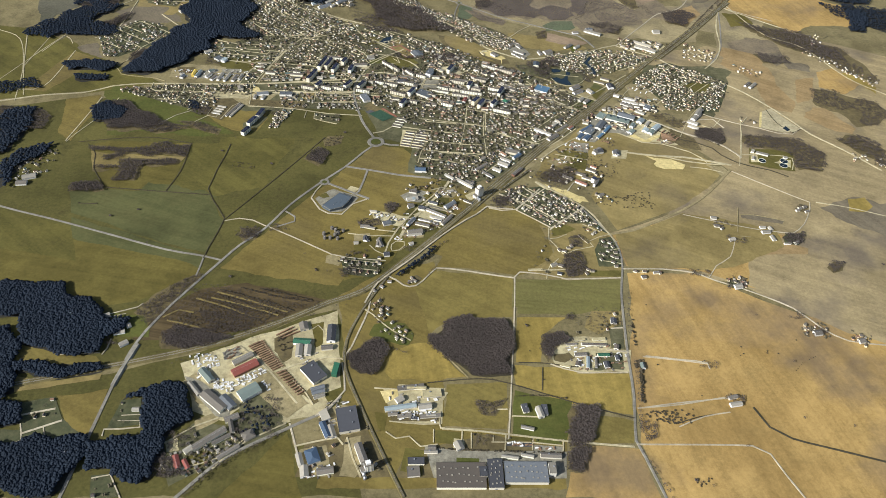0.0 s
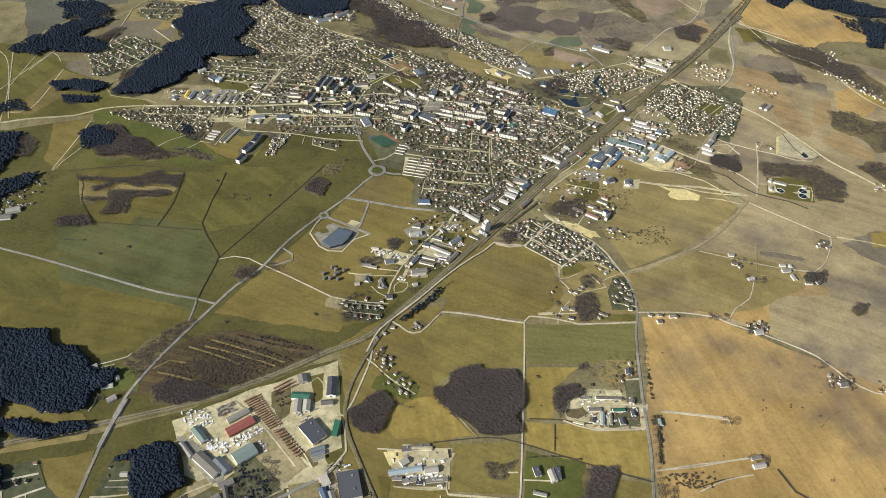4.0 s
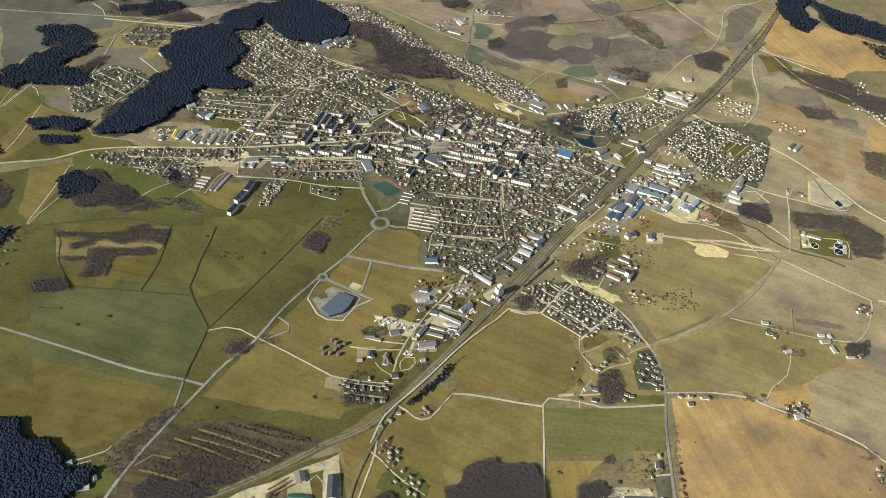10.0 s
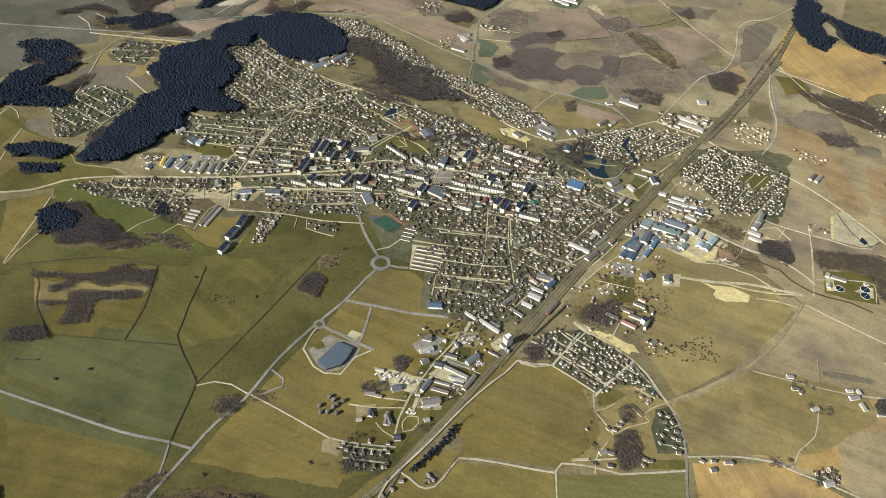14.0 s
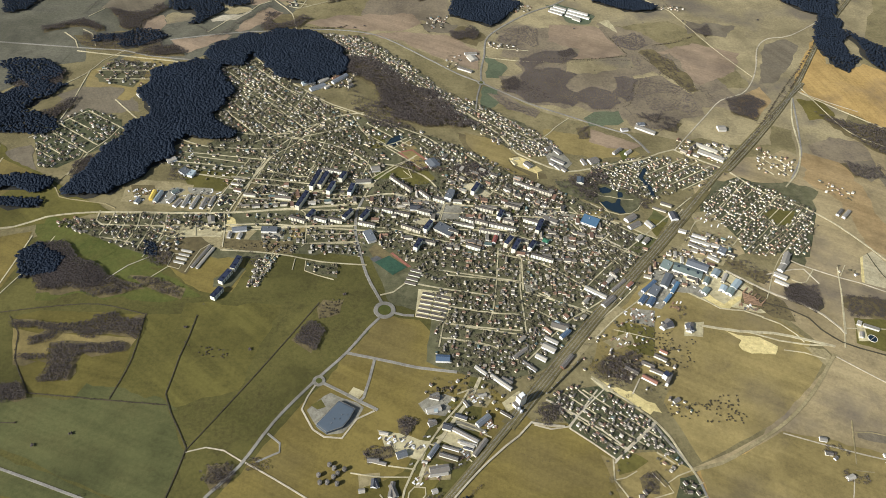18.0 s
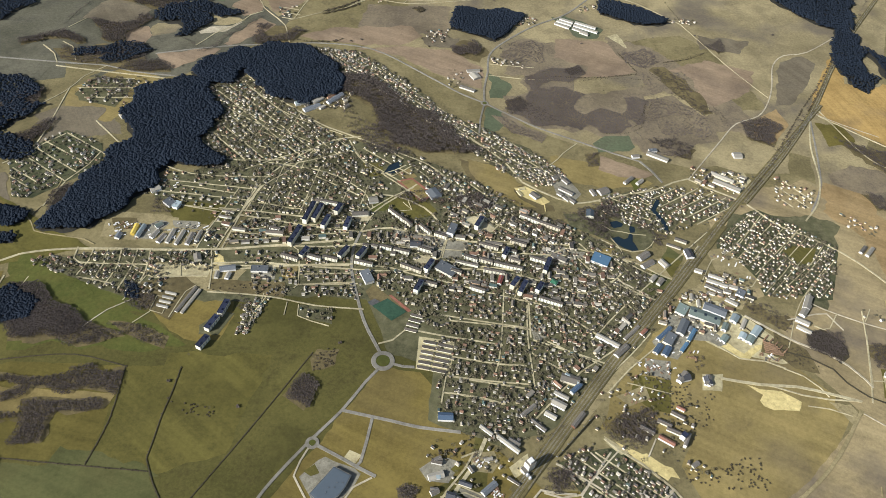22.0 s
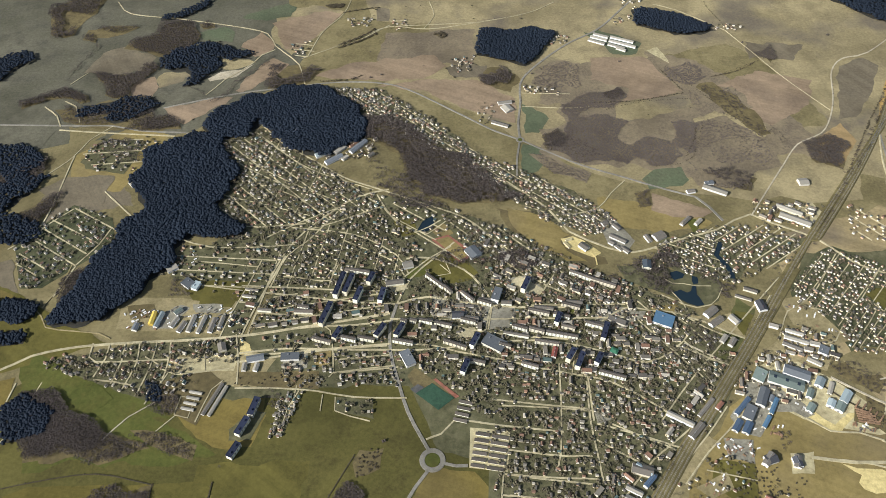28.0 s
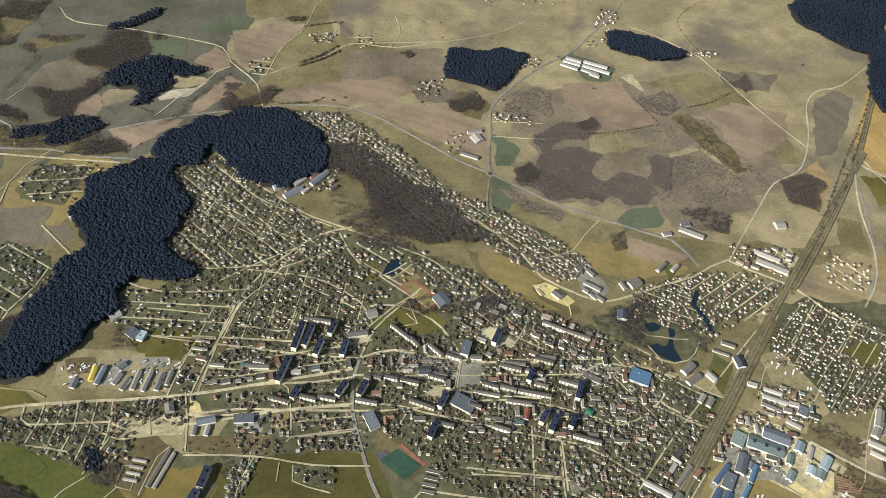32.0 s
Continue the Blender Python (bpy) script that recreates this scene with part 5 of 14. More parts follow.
grove([(-1091, 1722), (-1070, 1774), (-1003, 1786), (-998, 1695), (-1010, 1586), (-1031, 1576)], "conifer", 6.8, 10.8, "dark green pine wood", 33, 1, 0, M_WOODFLOOR)
grove([(-1008, 1519), (-988, 1598), (-934, 1614), (-905, 1628), (-944, 1552), (-961, 1497), (-968, 1424)], "conifer", 6.8, 10.8, "dark green pine wood", 34, 1, 0, M_WOODFLOOR)
grove([(-1205, 2187), (-1106, 2375), (-971, 2402), (-1060, 2242), (-1127, 2152)], "conifer", 6.8, 10.8, "dark green pine wood", 35, 1, 0, M_WOODFLOOR)
grove([(-1054, 2428), (-1026, 2476), (-1000, 2443), (-1041, 2374), (-1062, 2363), (-1078, 2405)], "conifer", 6.8, 10.8, "dark green pine wood", 36, 1, 0, M_WOODFLOOR)
grove([(-999, 2262), (-959, 2326), (-928, 2348), (-936, 2296), (-964, 2234)], "leafless", 6.2, 7.9, "bare grey-brown leafless wood", 37, 1, 0, M_SCRUB)
grove([(1459, 2560), (1514, 2544), (1463, 2397), (1411, 2413)], "conifer", 6.8, 10.1, "dark green pine wood", 41, 1, 0, M_WOODFLOOR)
grove([(1249, 3019), (1307, 2976), (1239, 2715), (1167, 2749), (1159, 2821)], "conifer", 6.8, 10.8, "dark green pine wood", 42, 1, 0, M_WOODFLOOR)
grove([(790, 2482), (862, 2514), (898, 2482), (862, 2419), (800, 2414)], "leafless", 5.6, 7.9, "bare grey-brown leafless wood", 43, 1, 0, M_SCRUB)
grove([(310, 1581), (369, 1597), (387, 1570), (357, 1528), (304, 1540), (290, 1559)], "leafless", 4.3, 5.9, "bare grey-brown leafless wood", 46, 0.6, 0, M_SCRUB)
grove([(520, 2388), (591, 2405), (645, 2362), (618, 2320), (550, 2354)], "leafless", 5.6, 6.6, "bare grey-brown leafless wood", 50, 0.6, 0, M_SCRUB)
grove([(807, 2444), (878, 2482), (854, 2389), (821, 2407)], "leafless", 5.6, 7.3, "bare grey-brown leafless wood", 51, 0.85, 0.9, M_SCRUB)
stand([(-228, 2355), (-157, 2398), (-108, 2333), (-84, 2270), (-178, 2284)], "leafless", 5.6, 7.9, "bare trees by the pond", 52, 0.5)
stand([(305, 2112), (376, 2155), (404, 2119), (361, 2055), (335, 2044)], "leafless", 5.4, 8.6, "bare park trees round the pond", 53, 0.45)
stand([(13, 2127), (77, 2160), (114, 2116), (75, 2096)], "leafless", 5, 7.9, "bare park trees", 54, 0.6)
stand([(-113, 2135), (-11, 2172), (13, 2118), (-74, 2102)], "leafless", 5.6, 7.9, "bare park trees", 55, 0.4)
wood("thicket", [(-286, 2519), (-183, 2467), (-120, 2349), (-84, 2285), (-227, 2347)], "leafless", 8.7, 5.9, "loose bare thicket of grey-brown scrub", 205, 0.6, 0.95)
grove([(-1172, 2489), (-1075, 2508), (-1021, 2470), (-1042, 2410), (-1132, 2383)], "conifer", 6.8, 10.1, "dark green pine wood", 230, 1, 0, M_WOODFLOOR)
grove([(-1303, 2833), (-1190, 2892), (-1160, 2852), (-1216, 2753), (-1266, 2737)], "conifer", 6.8, 10.1, "dark green pine wood", 231, 1, 0, M_WOODFLOOR)
grove([(-1106, 2382), (-1031, 2450), (-981, 2458), (-1002, 2365), (-1073, 2292)], "leafless", 6.2, 9.2, "bare grey-brown leafless wood", 236, 0.85, 0.9, M_SCRUB)
grove([(-1109, 2262), (-1006, 2270), (-930, 2216), (-966, 2186), (-1080, 2188)], "conifer", 6.8, 10.1, "dark green pine wood", 238, 1, 0, M_WOODFLOOR)
grove([(1027, 2440), (1236, 2378), (1319, 2201), (1262, 2195), (1133, 2293)], "leafless", 6.8, 7.9, "bare grey-brown leafless wood", 250, 0.8, 0, M_SCRUB)
grove([(1022, 2228), (1127, 2219), (1128, 2167), (1041, 2169)], "leafless", 6.8, 7.9, "bare grey-brown leafless wood", 251, 0.8, 0, M_SCRUB)
grove([(1359, 2617), (1606, 2576), (1531, 2404), (1426, 2474)], "conifer", 7.5, 8.6, "dark green pine wood", 252, 0.8, 0, M_WOODFLOOR)
grove([(1232, 1716), (1173, 1789), (1114, 1757), (1199, 1639)], "leafless", 6.8, 7.9, "bare grey-brown leafless wood", 253, 0.8, 0, M_SCRUB)

# hedges, ditches and lines of trees
hedge([(-250, 1693), (-309, 1583), (-373, 1469), (-439, 1356)], 1.8, "dark line of bushes along a ditch", 6, 1.2, "bush", 3, 0.75)
road("ditch", [(-250, 1693), (-309, 1583), (-373, 1469), (-439, 1356)], 2, M_DITCH, "dark narrow ditch between fields", 0.2)
hedge([(-739, 1461), (-613, 1452), (-492, 1445)], 2.4, "dark line of bushes along a ditch", 6, 1.2, "bush", 3, 0.75)
road("ditch", [(-739, 1461), (-613, 1452), (-492, 1445)], 2, M_DITCH, "dark narrow ditch between fields", 0.2)
hedge([(-580, 1647), (-578, 1538), (-593, 1453)], 2.4, "dark line of bushes along a ditch", 6, 1.2, "bush", 3, 0.75)
road("ditch", [(-580, 1647), (-578, 1538), (-593, 1453)], 2, M_DITCH, "dark narrow ditch between fields", 0.2)
hedge([(-831, 1630), (-801, 1592), (-785, 1533), (-739, 1464)], 2.4, "dark line of bushes along a ditch", 6, 1.2, "bush", 3, 0.75)
road("ditch", [(-831, 1630), (-801, 1592), (-785, 1533), (-739, 1464)], 2, M_DITCH, "dark narrow ditch between fields", 0.2)
hedge([(-856, 1638), (-774, 1656), (-677, 1668), (-580, 1647)], 1.8, "dark line of bushes along a ditch", 6, 1.2, "bush", 3, 0.75)
road("ditch", [(-856, 1638), (-774, 1656), (-677, 1668), (-580, 1647)], 2, M_DITCH, "dark narrow ditch between fields", 0.2)
hedge([(26, 917), (120, 929), (172, 921), (272, 887), (331, 868), (398, 849)], 1.8, "dark line of bushes along a ditch", 6, 1.2, "bush", 3, 0.75)
road("ditch", [(26, 917), (120, 929), (172, 921), (272, 887), (331, 868), (398, 849)], 2, M_DITCH, "dark narrow ditch between fields", 0.2)
hedge([(220, 998), (241, 930)], 1.8, "dark line of bushes along a ditch", 6, 1.2, "bush", 3, 0.75)
hedge([(472, 1129), (424, 1119)], 1.8, "dark line of bushes along a ditch", 6, 1.2, "bush", 3, 0.75)
hedge([(431, 979), (463, 972)], 2.4, "dark line of bushes along a ditch", 6, 1.2, "bush", 3, 0.75)
hedge([(514, 2831), (578, 2718), (637, 2614), (693, 2517)], 2.4, "dark line of bushes along a ditch", 6, 1.2, "bush", 3, 0.75)
hedge([(665, 2766), (789, 2828), (849, 2866)], 2.4, "dark line of bushes along a ditch", 6, 1.2, "bush", 3, 0.75)
hedge([(328, 2619), (432, 2651), (578, 2665)], 2.4, "dark line of bushes along a ditch", 6, 1.2, "bush", 3, 0.75)
hedge([(407, 2406), (505, 2432), (564, 2553)], 2.4, "dark line of bushes along a ditch", 6, 1.2, "bush", 3, 0.75)
hedge([(-268, 2973), (-338, 2921)], 3.6, "dark line of bushes along a ditch", 6, 1.2, "bush", 3, 0.75)
hedge([(-348, 3079), (-257, 3094)], 3.6, "dark line of bushes along a ditch", 6, 1.2, "bush", 3, 0.75)
hedge([(843, 3286), (720, 3155), (742, 2988)], 2.4, "dark line of bushes along a ditch", 6, 1.2, "bush", 3, 0.75)
hedge([(118, 1380), (157, 1359), (216, 1355)], 1.2, "dark line of bushes along a ditch", 6, 1.2, "bush", 3, 0.75)
hedge([(-736, 1400), (-776, 1400)], 2.4, "dark line of bushes along a ditch", 6, 1.2, "bush", 3, 0.75)
road("ditch", [(-736, 1400), (-776, 1400)], 2, M_DITCH, "dark narrow ditch between fields", 0.2)
hedge([(553, 982), (531, 902)], 1.8, "dark line of bushes along a ditch", 6, 1.2, "bush", 3, 0.75)
hedge([(722, 960), (754, 989), (781, 1004)], 1.8, "dark line of bushes along a ditch", 6, 1.2, "bush", 3, 0.75)
hedge([(-62, 2800), (-19, 2825)], 3.6, "dark line of bushes along a ditch", 6, 1.2, "bush", 3, 0.75)
hedge([(1283, 3012), (1123, 2756), (972, 2542), (847, 2355)], 4.2, "dark line of bushes along a ditch", 6, 1.2, "bush", 3, 0.75)
hedge([(1219, 2887), (999, 2551), (877, 2375)], 4.2, "dark line of bushes along a ditch", 6, 1.2, "bush", 3, 0.75)
hedge([(441, 1160), (429, 1095), (422, 1035)], 6.8, "row of bare roadside trees", 14, 1.5, "leafless")
hedge([(420, 978), (414, 899), (404, 826)], 6.8, "row of bare roadside trees", 12, 1.5, "leafless")
hedge([(398, 780), (413, 737), (431, 694)], 6, "row of bare roadside trees", 10, 1.5, "leafless")
hedge([(-368, 675), (-310, 741), (-225, 802)], 6.8, "row of bare trees along the works road", 7, 2, "leafless")
hedge([(-448, 1179), (-466, 1155), (-500, 1105), (-524, 1066)], 5.2, "bare trees along the country road", 6, 5, "leafless")

# streets with houses
district([(-19, 2010), (207, 2027), (374, 1944), (323, 1822), (77, 1829), (-28, 1864)], -5.9, 20.4, 17, 0.3, kind=1, lanes=False)
district([(-258, 2011), (-15, 2060), (-27, 1875), (-211, 1880)], -0.6, 23.1, 20, 0.25, kind=1, lanes=False)
district([(4, 2196), (111, 2139), (300, 2057), (266, 1994), (54, 2009), (-12, 2112)], -26.9, 19, 17, 0.35, kind=1, lanes=False)
district([(-847, 1900), (-678, 1922), (-470, 1936), (-473, 1891), (-560, 1881), (-557, 1820), (-633, 1811), (-733, 1862)], -113.5, 37.4, 19, 0.7, lanes=False)
district([(-463, 1959), (-181, 1993), (-184, 2050), (-331, 2045), (-430, 2045)], 9.6, 30.6, 20, 0.5, kind=1)
district([(-479, 2051), (-445, 2144), (-355, 2239), (-220, 2212), (-151, 2141), (-185, 2058), (-332, 2053)], 79.3, 40.8, 19, 0.85)
district([(-514, 2561), (-428, 2472), (-319, 2386), (-203, 2331), (-250, 2248), (-381, 2237), (-484, 2228), (-589, 2269), (-538, 2380), (-566, 2458), (-612, 2476)], -45.2, 35.4, 17, 0.85)
district([(-639, 2181), (-474, 2170), (-409, 2156), (-444, 2061), (-474, 1959), (-502, 2048), (-564, 2062), (-656, 2102)], -4.6, 37.4, 20, 0.85)
district([(-712, 2539), (-592, 2515), (-555, 2470), (-610, 2465), (-672, 2495)], -22.6, 30.6, 18, 0.85)
district([(-387, 2715), (-232, 2708), (-134, 2614), (4, 2459), (103, 2400), (124, 2304), (58, 2351), (-69, 2485), (-225, 2617), (-302, 2636)], -45, 25.8, 14, 0.95)
district([(-202, 2325), (-119, 2301), (-64, 2225), (-114, 2163), (-197, 2254)], -36.8, 34, 19, 0.85)
district([(-77, 2244), (54, 2216), (176, 2095), (272, 2048), (255, 2014), (134, 2040), (13, 2118), (-24, 2171)], -46.3, 30.6, 16, 0.9)
district([(-169, 2002), (132, 2006), (293, 2016), (248, 1949), (33, 1951), (-108, 1951)], -0.3, 32.6, 22, 0.55, kind=1)
district([(-14, 1934), (321, 1952), (376, 1849), (269, 1671), (111, 1665), (51, 1778), (-26, 1831)], -4.2, 54.4, 18, 0.85, lanes=False)
district([(-25, 1748), (114, 1728), (225, 1658), (101, 1518), (54, 1560), (-12, 1597)], -8.8, 54.4, 18, 0.9, lanes=False)
district([(257, 2031), (363, 1987), (455, 1839), (388, 1793), (312, 1891)], -54.3, 34, 20, 0.7)
district([(-301, 1898), (-187, 1909), (-172, 1853), (-282, 1837)], 5.2, 28.6, 18, 0.85)
district([(621, 2047), (699, 2129), (737, 2147), (813, 2103), (889, 2035), (882, 2015), (828, 1889), (733, 1874), (681, 1886), (672, 1960), (608, 1990)], 45.8, 25.8, 15, 0.85, kind=2)
district([(450, 2198), (508, 2212), (633, 2221), (701, 2168), (644, 2109), (573, 2086), (505, 2136)], 33.8, 28.6, 17, 0.85)
district([(351, 2162), (494, 2211), (514, 2118), (451, 2060), (393, 2092)], -26.6, 24.5, 16, 0.6, kind=2)
district([(816, 2275), (911, 2221), (872, 2151), (798, 2175)], -51.6, 30.6, 20, 0.85)
district([(183, 1484), (235, 1512), (288, 1507), (376, 1452), (419, 1360), (395, 1337), (364, 1392), (313, 1363), (262, 1402)], -37.4, 29.9, 17, 0.85)
district([(-167, 1253), (-79, 1246), (-76, 1192), (-123, 1196), (-163, 1206)], -6.4, 23.1, 16, 0.85)
district([(-936, 2494), (-808, 2530), (-717, 2502), (-790, 2413), (-901, 2427)], 5.1, 40.8, 24, 0.5)
district([(-497, 2915), (-427, 2941), (-407, 2871), (-461, 2846)], -9.2, 27.2, 22, 0.85)
district([(-225, 3039), (-164, 3056), (-157, 2990), (-209, 2987)], 2.4, 27.2, 25, 0.6)
district([(-779, 2348), (-700, 2377), (-660, 2326), (-733, 2299)], 11.5, 34, 26, 0.5)

# pieces of water
road("canal", [(505, 2166), (486, 2130), (498, 2106), (505, 2082), (503, 2065)], 11, M_WATER, "dark water channel", 0.35)
patch("yard", [(-52, 1740), (18, 1732), (7, 1656), (-57, 1665)], M_PALE, 0.3, "pale ground between the garages", "yard", 1)
patch("sports_pitch", [(-146, 1810), (-116, 1831), (-77, 1799), (-106, 1775)], M_TURF, 2.6, "green artificial football pitch", "sports pitch", 0, 400)
patch("running_track", [(-114, 1838), (-109, 1841), (-68, 1802), (-74, 1798)], M_REDTRACK, 2.6, "red running track beside the pitch", "running track", 0, 400)
patch("sports_court", [(-156, 1819), (-142, 1829), (-131, 1822), (-145, 1809)], M_DARKASPHALT, 2.5, "dark asphalt ball court", "sports court", 0, 400)
patch("running_track", [(-111, 2184), (-75, 2198), (-19, 2142), (-53, 2118)], M_REDTRACK, 2.3, "red cinder running track", "running track", 0.5, 30)
patch("sports_pitch", [(-102, 2183), (-75, 2192), (-30, 2142), (-54, 2125)], M_DUN, 2.6, "dry grass infield of the running track", "sports pitch", 0.5, 30)
patch("lawn", [(-159, 2097), (-120, 2110), (-122, 2088), (-164, 2076)], M_LUSH, 0.4, "oval green lawn in the town square", "lawn", 12, 14)
patch("lawn", [(-120, 2112), (-43, 2139), (-14, 2086), (-69, 2060), (-106, 2079)], M_OLIVE, 0.3, "park lawn crossed by paths", "lawn", 12, 14)
patch("pavement", [(-111, 2036), (23, 2010), (52, 1985), (-2, 1951), (-113, 1982)], M_PAVE, 0.3, "paved town centre", "pavement", 12, 14)
patch("pavement", [(38, 2073), (83, 2085), (112, 2046), (78, 2034)], M_PAVE, 0.31, "paved market square", "pavement", 12, 14)
patch("car_park", [(-9, 2004), (43, 1997), (34, 1950), (-7, 1951)], M_PAVE, 0.4, "car park of the shopping centre", "car park", 12, 14)
patch("lawn", [(423, 2045), (457, 2047), (457, 2019), (442, 2006), (428, 2001), (422, 2026)], M_LUSH, 0.35, "green lawn beside the pond", "lawn", 1.5, 8)
acre([(500, 2028), (532, 2002), (458, 1884), (426, 1863), (417, 1885)], M_GREEN, 0.25, "grass strip beside the railway", 12, 14)
acre([(-610, 2062), (-487, 2071), (-495, 2027), (-585, 2031)], M_OLIVE, 0.25, "rough grass between buildings", 12, 14)
yard([(213, 1995), (308, 1987), (257, 1946), (205, 1947)], M_PAVE, 0.25, "yard between blocks", 12, 14)
roundabout(-118.2, 1680.1, 17.6, 9.0)
roundabout(-230.1, 1506.1, 9.0, 6.0)
roundabout(108.8, 2507.3, 8.0, 4.5)
way([(-99, 1674), (-79, 1669), (-59, 1669)], 5.6, M_ASPHALT, "short grey street stub", 0.3)
way([(-129, 1719), (-102, 1729), (-78, 1755), (1, 1743), (111, 1728)], 3.5, M_LANE, "unpaved street between gardens", 0.3)
way([(7, 1697), (52, 1690), (103, 1683), (154, 1682)], 3, M_LANE, "pale street between gardens", 0.3)
way([(1, 1653), (60, 1643), (150, 1631)], 3, M_LANE, "pale street between gardens", 0.3)
way([(-5, 1616), (49, 1609), (107, 1595)], 3, M_LANE, "pale street between gardens", 0.3)
way([(121, 1868), (111, 1760), (100, 1685), (92, 1661)], 3, M_LANE, "pale street between gardens", 0.3)
way([(166, 1829), (161, 1749), (163, 1687), (165, 1635)], 3, M_LANE, "pale street between gardens", 0.3)
way([(17, 1732), (1, 1658), (-9, 1592)], 3, M_LANE, "pale street between gardens", 0.3)
way([(-9, 1795), (76, 1783), (163, 1772)], 3, M_LANE, "pale street between gardens", 0.3)
way([(166, 1712), (216, 1678), (265, 1649)], 3, M_LANE, "pale street between gardens", 0.3)
way([(171, 1743), (253, 1715), (324, 1687)], 3, M_LANE, "pale street between gardens", 0.3)
way([(-321, 1963), (-309, 1952), (-300, 1899), (-297, 1857), (-305, 1847)], 2.5, M_LANE, "pale lane", 0.3)
way([(-476, 1903), (-390, 1912), (-301, 1908), (-193, 1905)], 4, M_LANE, "town street", 0.3)
way([(-297, 1857), (-240, 1864), (-187, 1870)], 2.5, M_LANE, "pale lane", 0.3)
way([(-361, 1831), (-370, 1760)], 2, M_LANE, "pale lane", 0.3)
way([(381, 1932), (340, 1892), (283, 1867), (235, 1884), (137, 1914), (46, 1921), (-114, 1905), (-193, 1905)], 3.5, M_LANE, "town street", 0.3)
way([(-13, 1941), (-2, 1986), (7, 2010), (-15, 2060), (-46, 2100), (-109, 2133), (-164, 2132)], 4, M_LANE, "town street", 0.3)
way([(194, 1947), (266, 1994), (319, 1987), (372, 1980), (416, 1944), (472, 1913)], 3, M_LANE, "town street", 0.3)
way([(365, 1909), (428, 1868)], 3.5, M_GRAVEL, "pale street to the railway", 0.3)
way([(-195, 1977), (-113, 1975), (-53, 1952), (47, 1933), (149, 1923)], 4, M_LANE, "central street", 0.3)
way([(285, 1744), (353, 1822), (438, 1908), (532, 2002), (598, 2067)], 3, M_LANE, "street along the railway", 0.3)
way([(-533, 2376), (-427, 2329), (-365, 2282)], 2, M_LANE, "narrow pale housing street", 0.3)
way([(-575, 2328), (-480, 2297), (-374, 2260)], 2, M_LANE, "narrow pale housing street", 0.3)
way([(-530, 2435), (-406, 2353), (-320, 2306)], 2, M_LANE, "narrow pale housing street", 0.3)
way([(-505, 2516), (-388, 2412), (-239, 2339)], 2, M_LANE, "narrow pale housing street", 0.3)
way([(-464, 2535), (-479, 2462), (-523, 2360)], 2, M_LANE, "narrow pale housing street", 0.3)
way([(-408, 2481), (-425, 2411), (-459, 2313)], 2, M_LANE, "narrow pale housing street", 0.3)
way([(-355, 2438), (-382, 2346), (-408, 2267)], 2, M_LANE, "narrow pale housing street", 0.3)

# buildings
building("hall", -185.5, 930.9, -49, 45, 29.2, 6.8, "flat", 3, M_SILICATE, M_TAR, "large dark flat-roofed works hall", "hall", "works buildings", "dv")
building("hall", -162.7, 1027, -87.4, 41.5, 16.4, 6, "gable", 3, M_WHITE, M_TAR, "dark-roofed works hall with pale walls", "hall", "works buildings", "d")
building("hall", -216.5, 1005.1, -3, 32.4, 13.4, 5.3, "gable", 2.7, M_WHITE, M_GREENROOF, "works hall with a bright green sheet roof", "hall", "works buildings", "d")
building("hall", -219, 982.9, -87.5, 27.8, 12.7, 5.3, "gable", 2.5, M_WHITE, M_LIGHTROOF, "pale-roofed works hall beside an unpaved yard", "hall", "works buildings", "d")
building("hall", -203, 984.1, -87.5, 23.9, 12.7, 5.3, "gable", 2.5, M_WHITE, M_LIGHTROOF, "white works hall beside an unpaved yard", "hall", "works buildings", "d")
building("hall", -218.2, 1044.2, -72.1, 19.7, 16.5, 4.6, "gable", 3, M_SILICATE, M_SLATE, "small grey store beside an unpaved yard", "hall", "works buildings", "d")
building("hall", -167.6, 992.4, 9.2, 21.3, 11, 4.6, "gable", 2.2, M_SILICATE, M_SLATE, "small grey store beside an unpaved yard", "hall", "works buildings", "d")
building("hall", -312.5, 938.5, 36.4, 49.4, 17.5, 5.3, "gable", 3, M_BRICK, M_RED, "long store with a red roof", "hall", "works buildings", "d")
building("hall", -320.8, 960.6, 37.6, 40.1, 11.3, 4.6, "gable", 2.2, M_SILICATE, M_LIGHTROOF, "long open store with a pale roof", "hall", "works buildings", "d")
building("hall", -294.7, 883.9, 38.8, 37.9, 24.5, 6.8, "gable", 3, M_WHITE, M_TEAL, "wide hall with a blue-grey sheet roof", "hall", "works buildings", "d")
building("hall", -378.8, 919.1, -46.9, 36.1, 13.6, 5.3, "gable", 2.7, M_SILICATE, M_TEAL, "hall with a green-grey sheet roof", "hall", "works buildings", "d")
building("hall", -353.2, 862.7, -39.4, 56, 19.2, 6, "gable", 3, M_CREAM, M_SLATE, "long hall with a brown-grey sheet roof", "hall", "works buildings", "d")
building("hall", -329, 860.8, -44, 33.3, 17.2, 5.3, "gable", 3, M_SILICATE, M_STEEL, "hall with a blue-grey sheet roof", "hall", "works buildings", "d")
building("hall", -394.8, 889.9, -47.7, 36.1, 7.7, 4.6, "gable", 1.5, M_WHITE, M_LIGHTROOF, "narrow pale store beside an unpaved yard", "hall", "works buildings", "d")
building("hall", -344.5, 785.6, 41, 62.2, 12, 5.3, "gable", 2.4, M_CREAM, M_SLATE, "long grey-roofed workshop beside an unpaved yard", "hall", "works buildings", "d")
building("hall", -374.3, 762.7, 43.8, 15.4, 10.5, 5.3, "gable", 2.1, M_CREAM, M_LIGHTROOF, "pale annex of the workshop", "hall", "works buildings", "d")
